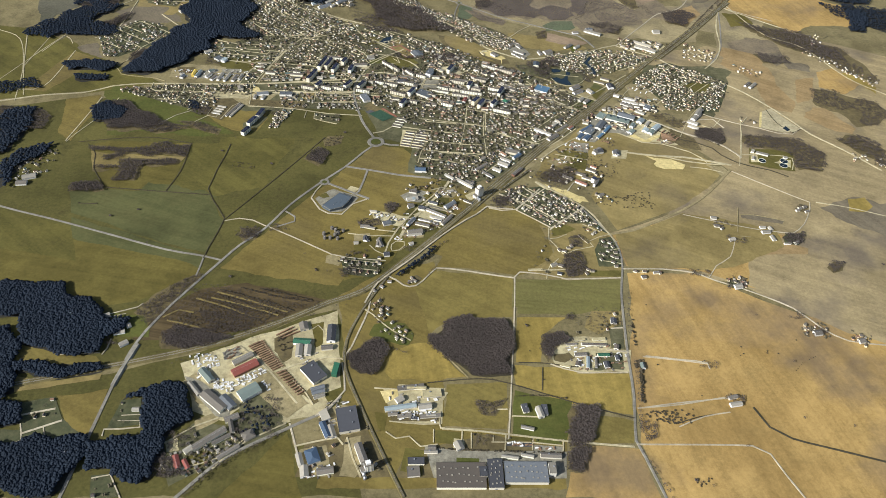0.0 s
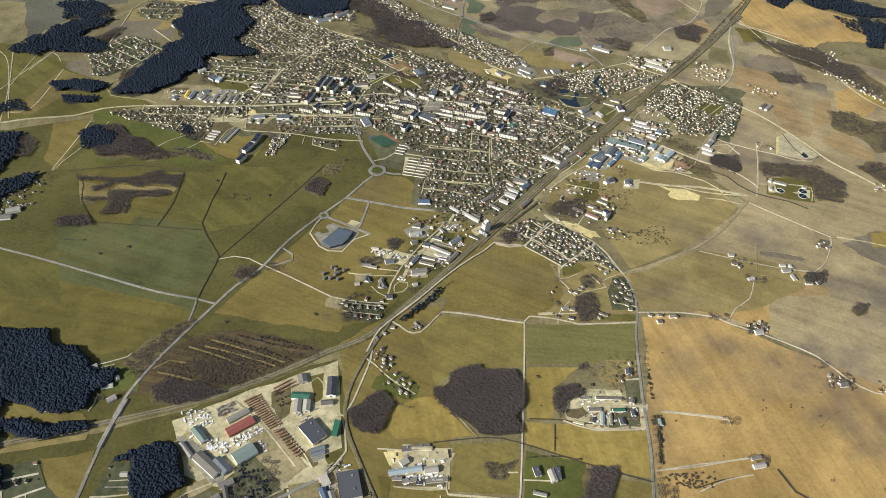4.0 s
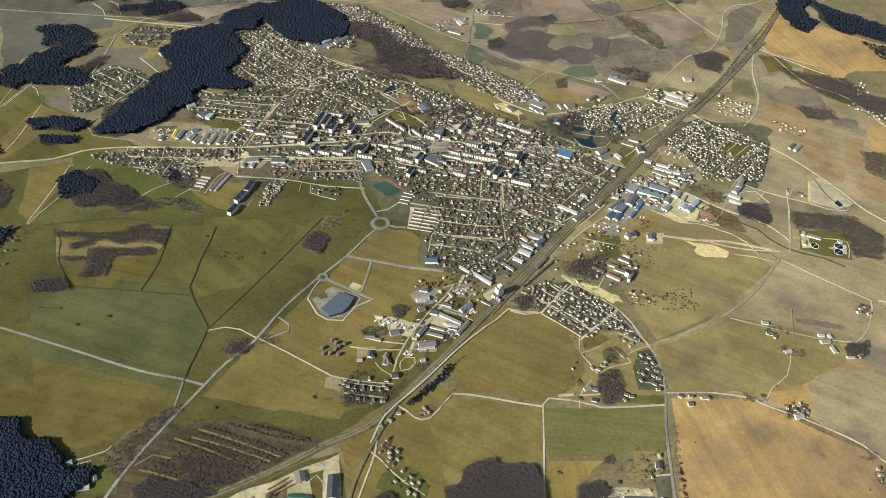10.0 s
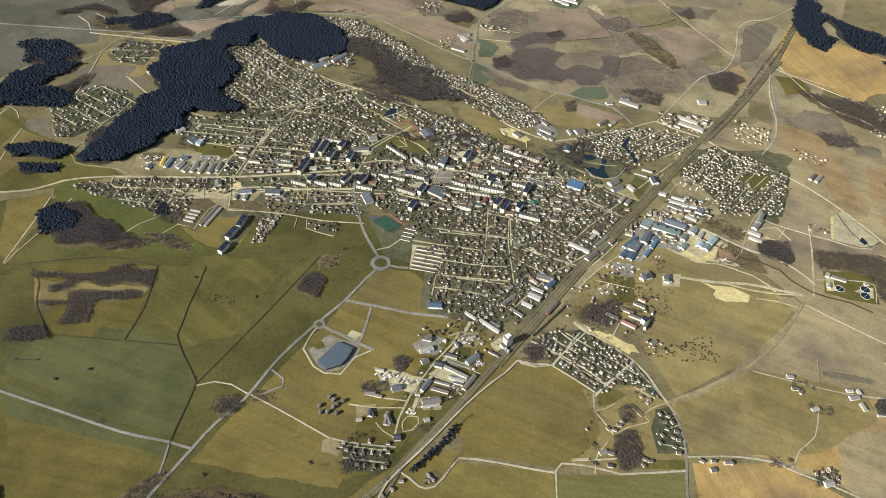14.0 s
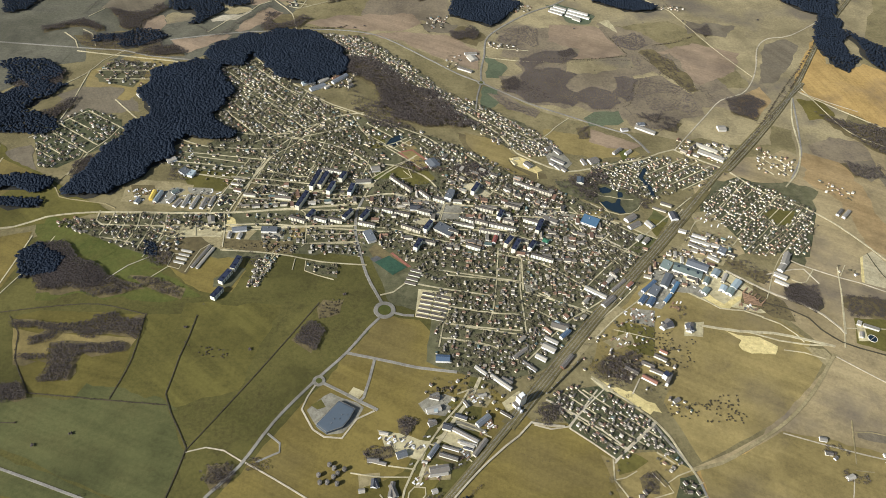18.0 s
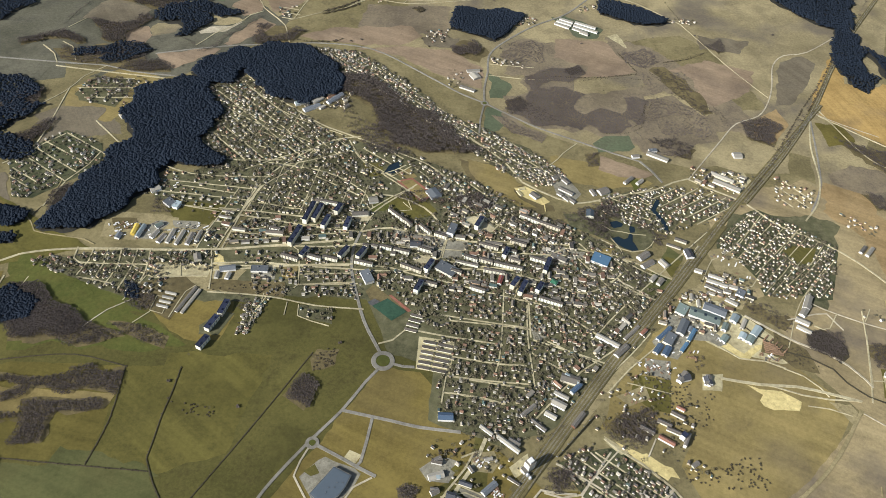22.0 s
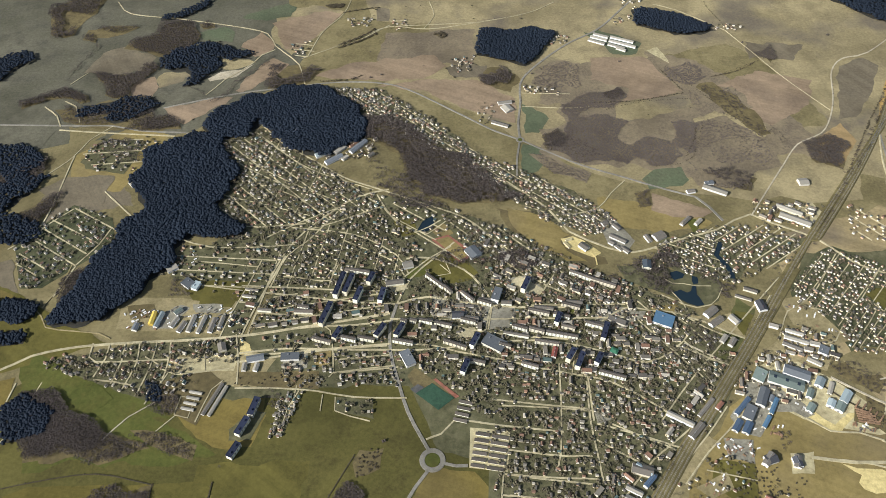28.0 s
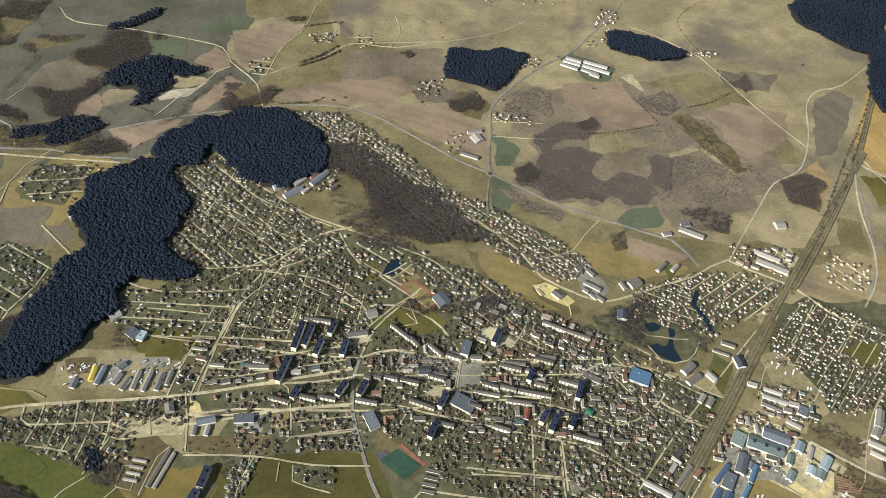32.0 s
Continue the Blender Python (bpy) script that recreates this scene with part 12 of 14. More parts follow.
# scrubland east of the ridge
plot([(175, 2794), (247, 2834), (302, 2820), (289, 2714), (202, 2712), (161, 2734)], M_MARSH, 0.1, "brown scrub ground", 18, 14)
plot([(221, 2634), (277, 2682), (391, 2718), (400, 2673), (360, 2628), (550, 2622), (617, 2576), (702, 2577), (702, 2443), (617, 2344), (516, 2327), (413, 2414), (256, 2414), (152, 2459), (220, 2526)], M_MARSH, 0.1, "brown marshy ground under scrub", 24, 20)
acre([(331, 2845), (476, 2849), (499, 2801), (550, 2696), (483, 2672), (381, 2649), (411, 2707), (315, 2746)], M_HAZESOIL, 0.11, "brown rough pasture", 12, 14)
acre([(362, 2636), (554, 2678), (563, 2630), (399, 2574), (352, 2582)], M_DRY, 0.115, "pale dead grass strip", 12, 14)
acre([(547, 2580), (629, 2623), (707, 2592), (734, 2521), (679, 2501), (587, 2520)], M_DRY, 0.115, "dead grass with thin scrub", 22, 14)
acre([(631, 2710), (765, 2782), (903, 2738), (859, 2636), (736, 2551), (670, 2613)], M_HAZESOIL, 0.09, "brown pasture by the gravel road", 12, 14)
yard([(492, 2879), (524, 2895), (536, 2865), (543, 2826), (527, 2835), (506, 2859)], M_PALE, 0.13, "pale heap yard by the poultry houses", 4, 10)
grove([(175, 2794), (247, 2834), (302, 2820), (289, 2714), (202, 2712), (161, 2734)], "brush", 3.4, 2.6, "brown scrub on rough ground", 620, 0.4, 0.85, M_MARSH)
grove([(221, 2634), (277, 2682), (391, 2718), (400, 2673), (361, 2632), (290, 2627), (257, 2593), (224, 2609)], "brush", 3, 3.4, "dark violet-brown thicket", 621, 0.65, 0, M_MARSH)
grove([(231, 2605), (283, 2585), (333, 2632), (351, 2578), (460, 2569), (557, 2564), (534, 2500), (498, 2439), (464, 2406), (258, 2423), (172, 2463), (220, 2526)], "brush", 3, 3.4, "wide violet-brown birch thicket", 622, 0.65, 0.75, M_MARSH)
grove([(543, 2563), (635, 2591), (706, 2501), (702, 2443), (617, 2344), (516, 2327), (501, 2424)], "brush", 3.8, 2.8, "thin brown scrub", 623, 0.32, 0.9, M_MARSH)
grove([(521, 2787), (594, 2827), (630, 2756), (570, 2718), (528, 2740)], "brush", 3.2, 3, "violet-brown scrub on a slope", 624, 0.54, 0, M_MARSH)
grove([(568, 2721), (684, 2711), (716, 2624), (624, 2601), (562, 2639)], "brush", 4.2, 2.6, "thin brown scrub", 625, 0.25, 0.9, M_MARSH)
grove([(163, 2524), (202, 2546), (217, 2517), (207, 2467), (167, 2476)], "leafless", 5, 7, "dark bare copse by the junction", 626, 1, 0, M_SCRUB)
grove([(343, 2694), (390, 2711), (392, 2680), (359, 2662), (339, 2670)], "leafless", 5, 6, "dark bare copse on scrubland", 627, 1, 0, M_SCRUB)
grove([(587, 2710), (638, 2733), (713, 2613), (727, 2521), (696, 2511), (638, 2602)], "leafless", 6, 4.5, "bare scrub trees along a ditch", 628, 0.6, 0.9, M_SCRUB)
grove([(123, 2457), (157, 2450), (263, 2387), (247, 2356), (176, 2387)], "brush", 3.4, 2.6, "brown scrub by the road", 629, 0.43, 0, M_MARSH)
hedge([(300, 2648), (422, 2656), (548, 2687)], 3, "dark hedge across the scrubland", 4, 1.5, "bush", 3, 0.85)
hedge([(439, 2597), (551, 2624)], 2.6, "dark hedge across the scrubland", 4, 1.5, "bush", 3, 0.85)
hedge([(548, 2555), (531, 2500), (497, 2442)], 3, "dark hedge across the scrubland", 4, 1.5, "bush", 3, 0.85)
hedge([(509, 2791), (529, 2745), (548, 2702)], 3, "dark hedge along a track", 4, 1.5, "bush", 3, 0.85)
hedge([(639, 2756), (705, 2776), (772, 2816)], 3, "dark hedge between pastures", 4, 1.2, "bush", 3, 0.85)
way([(527, 2835), (542, 2821)], 2.4, M_LANE, "pale track to the heap yard", 0.3)
# works halls beside the railway
building("works_hall", 555.8, 1835.9, -25.5, 46.6, 21.3, 7, "gable", 3, M_WHITE, M_STEEL, "large works hall with a dark slate roof", "hall", "", "dv")
building("works_hall", 530, 1817.8, -24.6, 62.4, 23.7, 7, "gable", 3, M_WHITE, M_TEAL, "very long works hall with a teal roof", "hall", "", "dl")
building("works_hall", 486.4, 1833.6, -124.1, 27.7, 20.8, 6, "flat", 0, M_SILICATE, M_TEAL, "teal-roofed works block by the railway", "hall", "", "v")
building("works_hall", 514.4, 1868.5, -98.9, 15.9, 7.6, 5, "gable", 1.2, M_CREAM, M_LIGHTROOF, "pale shed at the end of the works", "hall", "", "d")
building("works_hall", 526, 1852.7, -97.1, 17.8, 6.5, 5, "gable", 1, M_CREAM, M_LIGHTROOF, "pale shed at the end of the works", "hall", "", "d")
building("works_hall", 592, 1815.7, -125.4, 20.7, 15.1, 6, "gable", 2.4, M_WHITE, M_SKY, "light blue store in the works yard", "hall", "", "d")
building("works_hall", 565.7, 1792.7, -121.1, 19.9, 10.6, 6, "gable", 1.7, M_WHITE, M_TEAL, "small works hall with a teal roof", "hall", "", "d")
building("works_hall", 557.1, 1763.7, -129.9, 19.5, 12.4, 5, "gable", 2, M_WHITE, M_TEAL, "small works hall with a teal roof", "hall", "", "d")
building("works_hall", 627.7, 1784, -130.8, 29.1, 14.5, 7, "gable", 2.3, M_WHITE, M_SKY, "light blue timber hall on pale ground", "hall", "", "d")
building("works_hall", 610.5, 1763.9, -127.7, 20.3, 14.2, 6, "gable", 2.3, M_WHITE, M_TEAL, "blue-green timber hall on pale ground", "hall", "", "d")
building("works_hall", 596.7, 1771.7, -124.3, 16.5, 13.3, 6, "gable", 2.1, M_WHITE, M_SKY, "pale blue timber store", "hall", "", "d")
building("works_hall", 607.8, 1803.5, -121.2, 27, 7.8, 4, "gable", 1.2, M_CREAM, M_LIGHTROOF, "low pale drying shed", "hall", "", "d")
building("works_hall", 477.1, 1787, -119.5, 39.9, 16.9, 7, "gable", 2.7, M_WHITE, M_STEEL, "slate-roofed works hall by the siding", "hall", "", "d")
building("works_hall", 436.1, 1769.8, -135.4, 45.8, 8.1, 5, "gable", 1.3, M_WHITE, M_BLUE, "narrow blue-roofed store by the railway", "hall", "", "d")
building("works_hall", 444.5, 1756.5, -124.3, 30.4, 18, 7, "flat", 0, M_SILICATE, M_STEEL, "grey flat-roofed works hall", "hall", "", "v")
building("works_hall", 416.3, 1731.8, -127.7, 26, 11.3, 5, "gable", 1.8, M_WHITE, M_BLUE, "white store with a blue roof by the railway", "hall", "", "d")
building("works_hall", 432.5, 1727.2, -124.1, 25.4, 12.3, 5, "gable", 2, M_WHITE, M_BLUE, "white store with a blue roof by the railway", "hall", "", "d")
building("works_hall", 492.1, 1768.8, -124, 36.9, 7.2, 5, "gable", 1.1, M_CREAM, M_AZURE, "narrow hall with a bright blue roof", "hall", "", "d")
building("works_hall", 469.5, 1737.7, -128.7, 27.8, 7.1, 5, "gable", 1.1, M_CREAM, M_AZURE, "narrow hall with a bright blue roof", "hall", "", "d")
building("works_hall", 492.5, 1784.3, -125, 14.9, 7.3, 4, "gable", 1.2, M_WHITE, M_STEEL, "small dark store between blue halls", "hall", "", "d")
# west meadows: a branching copse and the winding ditch
acre([(-815, 1602), (-753, 1592), (-706, 1592), (-607, 1589), (-581, 1590), (-587, 1571), (-677, 1575), (-736, 1571), (-726, 1536), (-788, 1530)], M_DUN, 0.12, "brown tilled strips inside the copse", 4, 14)
grove([(-822, 1621), (-713, 1616), (-578, 1648), (-581, 1590), (-608, 1592), (-636, 1597), (-664, 1593), (-707, 1597), (-741, 1592), (-747, 1575), (-767, 1564), (-776, 1580), (-755, 1599), (-814, 1606)], "leafless", 5, 6.5, "bare branching copse on a meadow", 640, 1, 0, M_SCRUB)
grove([(-736, 1571), (-677, 1577), (-647, 1573), (-587, 1573), (-593, 1559), (-634, 1547), (-652, 1540), (-670, 1550), (-674, 1526), (-676, 1488), (-727, 1485), (-721, 1522), (-784, 1519), (-788, 1530), (-725, 1536)], "leafless", 5, 6.5, "bare branching copse on a meadow", 641, 1, 0, M_SCRUB)
hedge([(-482, 1648), (-486, 1596), (-493, 1546), (-495, 1507), (-498, 1467), (-478, 1426), (-458, 1395), (-438, 1361), (-444, 1313), (-451, 1271), (-456, 1231)], 2, "dark line of bushes along a winding ditch", 6, 1.2, "bush", 3, 0.7)
road("ditch", [(-482, 1648), (-486, 1596), (-493, 1546), (-495, 1507), (-498, 1467), (-478, 1426), (-458, 1395), (-438, 1361), (-444, 1313), (-451, 1271), (-456, 1231)], 2, M_DITCH, "dark narrow winding ditch", 0.2)
# sand, scrub and the lane beside the railway
patch("sand", [(573, 1659), (598, 1649), (617, 1648), (639, 1646), (671, 1624), (660, 1604), (629, 1606), (611, 1604), (594, 1612), (590, 1624), (600, 1637)], M_SAND, 0.17, "patch of bare yellow sand", "sand", 3, 10)
plot([(723, 1628), (767, 1623), (774, 1606), (756, 1578), (743, 1601)], M_EARTH, 0.16, "trampled pale ground by the junction", 4, 10)
stand([(402, 1472), (470, 1486), (553, 1505), (569, 1466), (549, 1443), (479, 1445), (409, 1448)], "bush", 5.2, 2.6, "scattered dark bushes and heaps on a dry field", 642, 0.3)
stand([(374, 1676), (440, 1683), (458, 1609), (505, 1655), (495, 1576), (432, 1508), (416, 1515)], "bush", 6, 2.4, "bushes round the brick sheds", 643, 0.3)
acre([(-133, 1298), (-71, 1327), (-6, 1316), (-67, 1231), (-115, 1188), (-154, 1175)], M_GOLD, 0.12, "rough golden grass between tracks", 10, 14)
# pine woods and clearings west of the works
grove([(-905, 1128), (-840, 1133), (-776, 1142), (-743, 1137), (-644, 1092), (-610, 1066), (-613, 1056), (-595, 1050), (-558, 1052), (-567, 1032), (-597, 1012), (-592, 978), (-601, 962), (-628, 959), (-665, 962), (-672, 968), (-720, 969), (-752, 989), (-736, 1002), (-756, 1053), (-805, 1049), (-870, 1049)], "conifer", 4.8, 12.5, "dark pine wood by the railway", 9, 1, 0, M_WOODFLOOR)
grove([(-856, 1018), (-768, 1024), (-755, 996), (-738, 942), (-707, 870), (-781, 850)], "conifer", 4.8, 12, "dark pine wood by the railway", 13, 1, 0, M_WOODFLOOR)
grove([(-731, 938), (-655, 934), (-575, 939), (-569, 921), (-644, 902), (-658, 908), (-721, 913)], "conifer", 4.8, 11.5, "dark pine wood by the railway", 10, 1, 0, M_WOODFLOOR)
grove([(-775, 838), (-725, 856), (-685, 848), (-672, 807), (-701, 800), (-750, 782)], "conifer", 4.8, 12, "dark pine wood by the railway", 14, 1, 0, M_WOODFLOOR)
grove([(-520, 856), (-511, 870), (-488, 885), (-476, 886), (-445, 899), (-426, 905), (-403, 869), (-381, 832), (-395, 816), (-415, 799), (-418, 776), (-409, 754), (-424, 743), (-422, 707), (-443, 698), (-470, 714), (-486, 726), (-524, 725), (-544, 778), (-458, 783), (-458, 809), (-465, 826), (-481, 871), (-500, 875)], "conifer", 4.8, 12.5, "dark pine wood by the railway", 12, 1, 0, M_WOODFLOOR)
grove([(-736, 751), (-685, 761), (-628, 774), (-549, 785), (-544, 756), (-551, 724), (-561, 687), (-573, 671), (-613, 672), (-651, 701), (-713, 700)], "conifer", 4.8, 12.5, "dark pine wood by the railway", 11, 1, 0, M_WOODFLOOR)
acre([(-784, 1049), (-757, 1053), (-737, 1002), (-762, 996)], M_OLIVE, 0.2, "grassy clearing in the pine wood", 3, 14)
acre([(-750, 985), (-666, 963), (-592, 960), (-574, 942), (-731, 938)], M_FIELD, 0.16, "grass clearing between pine woods", 3, 14)
acre([(-722, 910), (-653, 899), (-568, 919), (-569, 906), (-708, 874)], M_DUN, 0.16, "dry grass beside the railway", 3, 14)
acre([(-632, 869), (-546, 886), (-544, 838), (-547, 787), (-582, 786)], M_BROWN, 0.14, "brown rough grass by the country road", 8, 14)
acre([(-685, 850), (-633, 866), (-605, 822), (-554, 787), (-663, 775)], M_GARDEN, 0.14, "dark allotment plots by the wood", 4, 14)
acre([(-709, 796), (-644, 798), (-634, 774), (-694, 761)], M_GARDEN, 0.14, "dark allotment plots by the wood", 4, 14)
acre([(-516, 862), (-483, 868), (-467, 812), (-522, 803)], M_GARDEN, 0.15, "dark allotment plots by the wood", 2, 14)
acre([(-520, 713), (-489, 717), (-462, 676), (-508, 671)], M_GARDEN, 0.15, "dark allotment plots by the wood", 2, 14)
way([(-676, 826), (-623, 841)], 4, M_GRAVEL, "pale unpaved lane by the wood", 0.3)
way([(-663, 788), (-603, 817)], 4, M_GRAVEL, "pale unpaved lane by the wood", 0.3)
way([(-671, 809), (-661, 788), (-657, 775), (-702, 758)], 2.6, M_GRAVEL, "pale unpaved lane by the wood", 0.3)
way([(-526, 787), (-527, 801), (-468, 807), (-475, 840)], 2.6, M_GRAVEL, "pale unpaved lane by the wood", 0.3)
way([(-517, 708), (-489, 715), (-461, 674)], 2.6, M_GRAVEL, "pale unpaved lane by the wood", 0.3)
way([(-506, 830), (-473, 833)], 1.6, M_GRAVEL, "pale unpaved lane by the wood", 0.3)
way([(-509, 819), (-470, 820)], 1.6, M_GRAVEL, "pale unpaved lane by the wood", 0.3)
way([(-631, 805), (-622, 787)], 2, M_GRAVEL, "pale unpaved lane by the wood", 0.3)
way([(-752, 996), (-688, 1018)], 2, M_GRAVEL, "pale unpaved lane by the wood", 0.3)
way([(-583, 963), (-578, 980), (-578, 1002)], 2.4, M_GRAVEL, "pale unpaved lane by the wood", 0.3)
way([(-665, 960), (-587, 968)], 1.6, M_GRAVEL, "pale unpaved lane by the wood", 0.3)
building("house", -484.6, 842.1, 5, 12, 8, 3.5, "gable", 1.8, M_WHITE, M_LIGHTROOF, "small pale garden house by the wood", "house", "", "d")
infill([(-684, 853), (-635, 864), (-616, 827), (-664, 814)], 10, 13, 0.12, 0.5)
infill([(-516, 862), (-484, 867), (-468, 812), (-518, 806)], 10, 13, 0.12, 0.5)
infill([(-519, 710), (-489, 713), (-465, 676), (-507, 675)], 10, 13, 0.12, 0.5)
infill([(-691, 752), (-607, 702), (-595, 671), (-656, 669)], 10, 13, 0.12, 0.5)
# copses and the hamlet by the branch line
grove([(28, 1020), (50, 1046), (64, 1073), (82, 1084), (99, 1084), (114, 1067), (138, 1063), (158, 1072), (174, 1081), (188, 1073), (189, 1031), (182, 939), (160, 937), (109, 936), (100, 947), (80, 965), (60, 986)], "leafless", 4, 9, "large brown leafless copse between fields", 14, 1, 0, M_DITCH)
grove([(-126, 981), (-104, 996), (-95, 1009), (-73, 1020), (-59, 1010), (-53, 991), (-62, 973), (-66, 948), (-80, 934), (-100, 933), (-119, 949)], "leafless", 4, 8.6, "bare brown copse beside the branch line", 15, 1, 0, M_DITCH)
hedge([(-53, 998), (-37, 992), (-13, 983)], 4, "bare trees at the field edge", 5, 2.5, "leafless", 3, 0.85)
way([(31, 1010), (60, 981), (101, 931)], 2.2, M_EARTH, "pale track along the copse", 0.28)
acre([(-50, 983), (-7, 1007), (29, 1010), (97, 933), (29, 918), (-40, 923), (-55, 939)], M_STRAW, 0.12, "golden dead grass below the copse", 9, 14)
plot([(-91, 1028), (-82, 1055), (-56, 1065), (-22, 1061), (-4, 1035), (-14, 1006), (-43, 1011), (-59, 1013), (-73, 1020)], M_LUSH, 0.16, "green gardens of a hamlet", 4, 14)
way([(-107, 1099), (-87, 1083), (-65, 1059), (-45, 1041), (-9, 1017)], 2.6, M_LANE, "pale hamlet lane", 0.3)
district([(-70, 1046), (-39, 1068), (-4, 1035), (-27, 1009)], -38, 18, 16, 0.65, lanes=False)
district([(-112, 1098), (-87, 1130), (-57, 1114), (-54, 1062), (-80, 1064)], -38, 18, 16, 0.6, lanes=False)
grove([(112, 884), (141, 872), (171, 886), (160, 869), (147, 846), (127, 846), (113, 865)], "leafless", 4.6, 4.5, "brown scrubby hollow in a paddock", 75, 0.8, 0, M_SCRUB)
way([(151, 861), (169, 862)], 2.4, M_LANE, "pale lane into a paddock", 0.3)
yard([(-44, 849), (49, 848), (47, 832), (-36, 832)], M_SCRUB, 0.24, "weedy strip behind the stores", 2, 9)
yard([(-303, 926), (-271, 939), (-247, 928), (-185, 864), (-220, 833), (-237, 842), (-282, 889)], M_EARTH, 0.19, "brown rutted ground of the timber yard")
yard([(-419, 918), (-390, 909), (-321, 862), (-319, 829), (-344, 834), (-386, 872)], M_PAVE, 0.19, "grey worn ground between halls")
# farmsteads on the eastern grassland
building("farmhouse", 687.6, 1414.4, -8, 13, 9, 4, "gable", 1.8, M_WHITE, M_LIGHTROOF, "small white farmhouse by the farm road", "farmhouse", "", "d")
building("farmhouse", 688.1, 1386.1, -8, 13, 8, 4, "gable", 1.8, M_CREAM, M_SLATE, "small farmhouse among bare trees", "farmhouse", "", "d")
building("shed", 697.7, 1377.2, 40, 8, 6, 3.5, "gable", 1.8, M_WHITE, M_SLATE, "small farm shed among bare trees", "shed", "", "d")
building("farmhouse", 710.8, 1340.2, 20, 15, 9, 4, "gable", 1.8, M_WHITE, M_LIGHTROOF, "pale farmhouse at the end of a track", "farmhouse", "", "d")
building("store", 794.9, 1385.1, 0, 13, 7, 4, "gable", 1.8, M_WHITE, M_LIGHTROOF, "pale farm store beside the farm road", "store", "", "d")
building("barn", 797.9, 1369.4, 12, 20, 10, 4, "gable", 1.8, M_WHITE, M_LIGHTROOF, "white barn of a larger farm", "barn", "", "d")
building("store", 812.5, 1381.9, -75, 11, 8, 4, "gable", 1.8, M_CREAM, M_LIGHTROOF, "pale farm store beside the farm road", "store", "", "d")
building("barn", 808.3, 1348.4, -80, 17, 9, 4, "gable", 1.8, M_CREAM, M_LIGHTROOF, "cream barn of a larger farm", "barn", "", "d")
building("shed", 835.3, 1330.9, 4, 16, 4, 3.5, "gable", 1.8, M_WHITE, M_LIGHTROOF, "low white shed beside a copse", "shed", "", "d")
building("farmhouse", 857.3, 1335.2, 30, 10, 8, 4, "gable", 1.8, M_CREAM, M_SLATE, "grey-roofed farmhouse in a copse", "farmhouse", "", "d")
building("farmhouse", 909.1, 1461, 20, 9, 7, 3.5, "gable", 1.8, M_CREAM, M_SLATE, "small grey farm building by the bend", "farmhouse", "", "d")
building("farmhouse", 921.8, 1465.8, 20, 9, 7, 3.5, "gable", 1.8, M_CREAM, M_SLATE, "small grey farm building by the bend", "farmhouse", "", "d")
building("farmhouse", 900.6, 1452.1, 20, 9, 7, 3.5, "gable", 1.8, M_CREAM, M_SLATE, "small grey farm building by the bend", "farmhouse", "", "d")
building("farmhouse", 921.3, 1448.9, 20, 9, 7, 3.5, "gable", 1.8, M_CREAM, M_SLATE, "small grey farm building by the bend", "farmhouse", "", "d")
building("barn", 512.3, 1224.4, 8, 11, 6, 3.5, "gable", 1.8, M_CREAM, M_SLATE, "small grey barn by the gravel road", "barn", "", "d")
grove([(835, 1356), (846, 1368), (872, 1367), (886, 1377), (878, 1350), (862, 1330), (831, 1332)], "leafless", 4.4, 7, "dark bare copse round a farmhouse", 108, 0.8, 0, M_GARDEN)
grove([(900, 1258), (922, 1276), (941, 1272), (930, 1252), (906, 1240)], "leafless", 4.4, 6, "dark bare copse on dry grassland", 118, 0.9, 0, M_SCRUB)
grove([(897, 1456), (917, 1482), (933, 1470), (917, 1448)], "leafless", 5, 5, "bare trees round a farmstead", 117, 0.4, 0, M_SCRUB)
acre([(693, 1359), (705, 1371), (735, 1367), (749, 1352), (733, 1294), (710, 1297), (715, 1335), (696, 1342)], M_LUSH, 0.12, "small green plot of a farmstead", 2, 14)
acre([(661, 1202), (683, 1214), (700, 1204), (691, 1180), (664, 1189)], M_GARDEN, 0.12, "dark green farm garden", 2, 14)
acre([(758, 1356), (826, 1336), (879, 1319), (872, 1300), (735, 1291)], M_RUST, 0.11, "light red-brown tilled field", 6, 14)
acre([(760, 1434), (785, 1436), (857, 1416), (849, 1402), (816, 1406), (756, 1422)], M_PLOUGH, 0.12, "dark strip of broken ground", 3, 14)
way([(754, 1432), (784, 1433), (856, 1414), (849, 1402)], 2.2, M_EARTH, "faint pale farm track", 0.3)
way([(758, 1457), (732, 1367)], 2.2, M_EARTH, "faint pale farm track", 0.3)
way([(726, 1355), (759, 1352)], 2, M_EARTH, "faint pale farm track", 0.3)
acre([(959, 1467), (1007, 1413), (1079, 1366), (1167, 1351), (1216, 1454), (1133, 1493), (1060, 1511)], M_PLOUGH, 0.12, "grey-brown ploughed field", 12, 14)
acre([(1043, 1506), (1088, 1513), (1095, 1478), (1067, 1455), (1027, 1458)], M_STRAW, 0.14, "yellowish dead grass corner", 4, 14)
# treatment plant, spoil ground and siding east of the works
plot([(859, 1707), (922, 1705), (970, 1690), (951, 1611), (889, 1621), (840, 1640)], M_OLIVE, 0.2, "rough grass of the treatment plant", 3, 9)
yard([(856, 1690), (875, 1689), (869, 1646), (846, 1645)], M_PALE, 0.24, "pale yard of the treatment plant", 2, 9)
yard([(907, 1648), (935, 1656), (955, 1660), (944, 1627), (927, 1639)], M_PALE, 0.24, "pale apron between round basins", 2, 9)
building("plant_building", 885.1, 1680.4, -22, 31, 7, 5, "flat", 0, M_WHITE, M_LIGHTROOF, "long white plant building beside round basins", "building", "", "d")
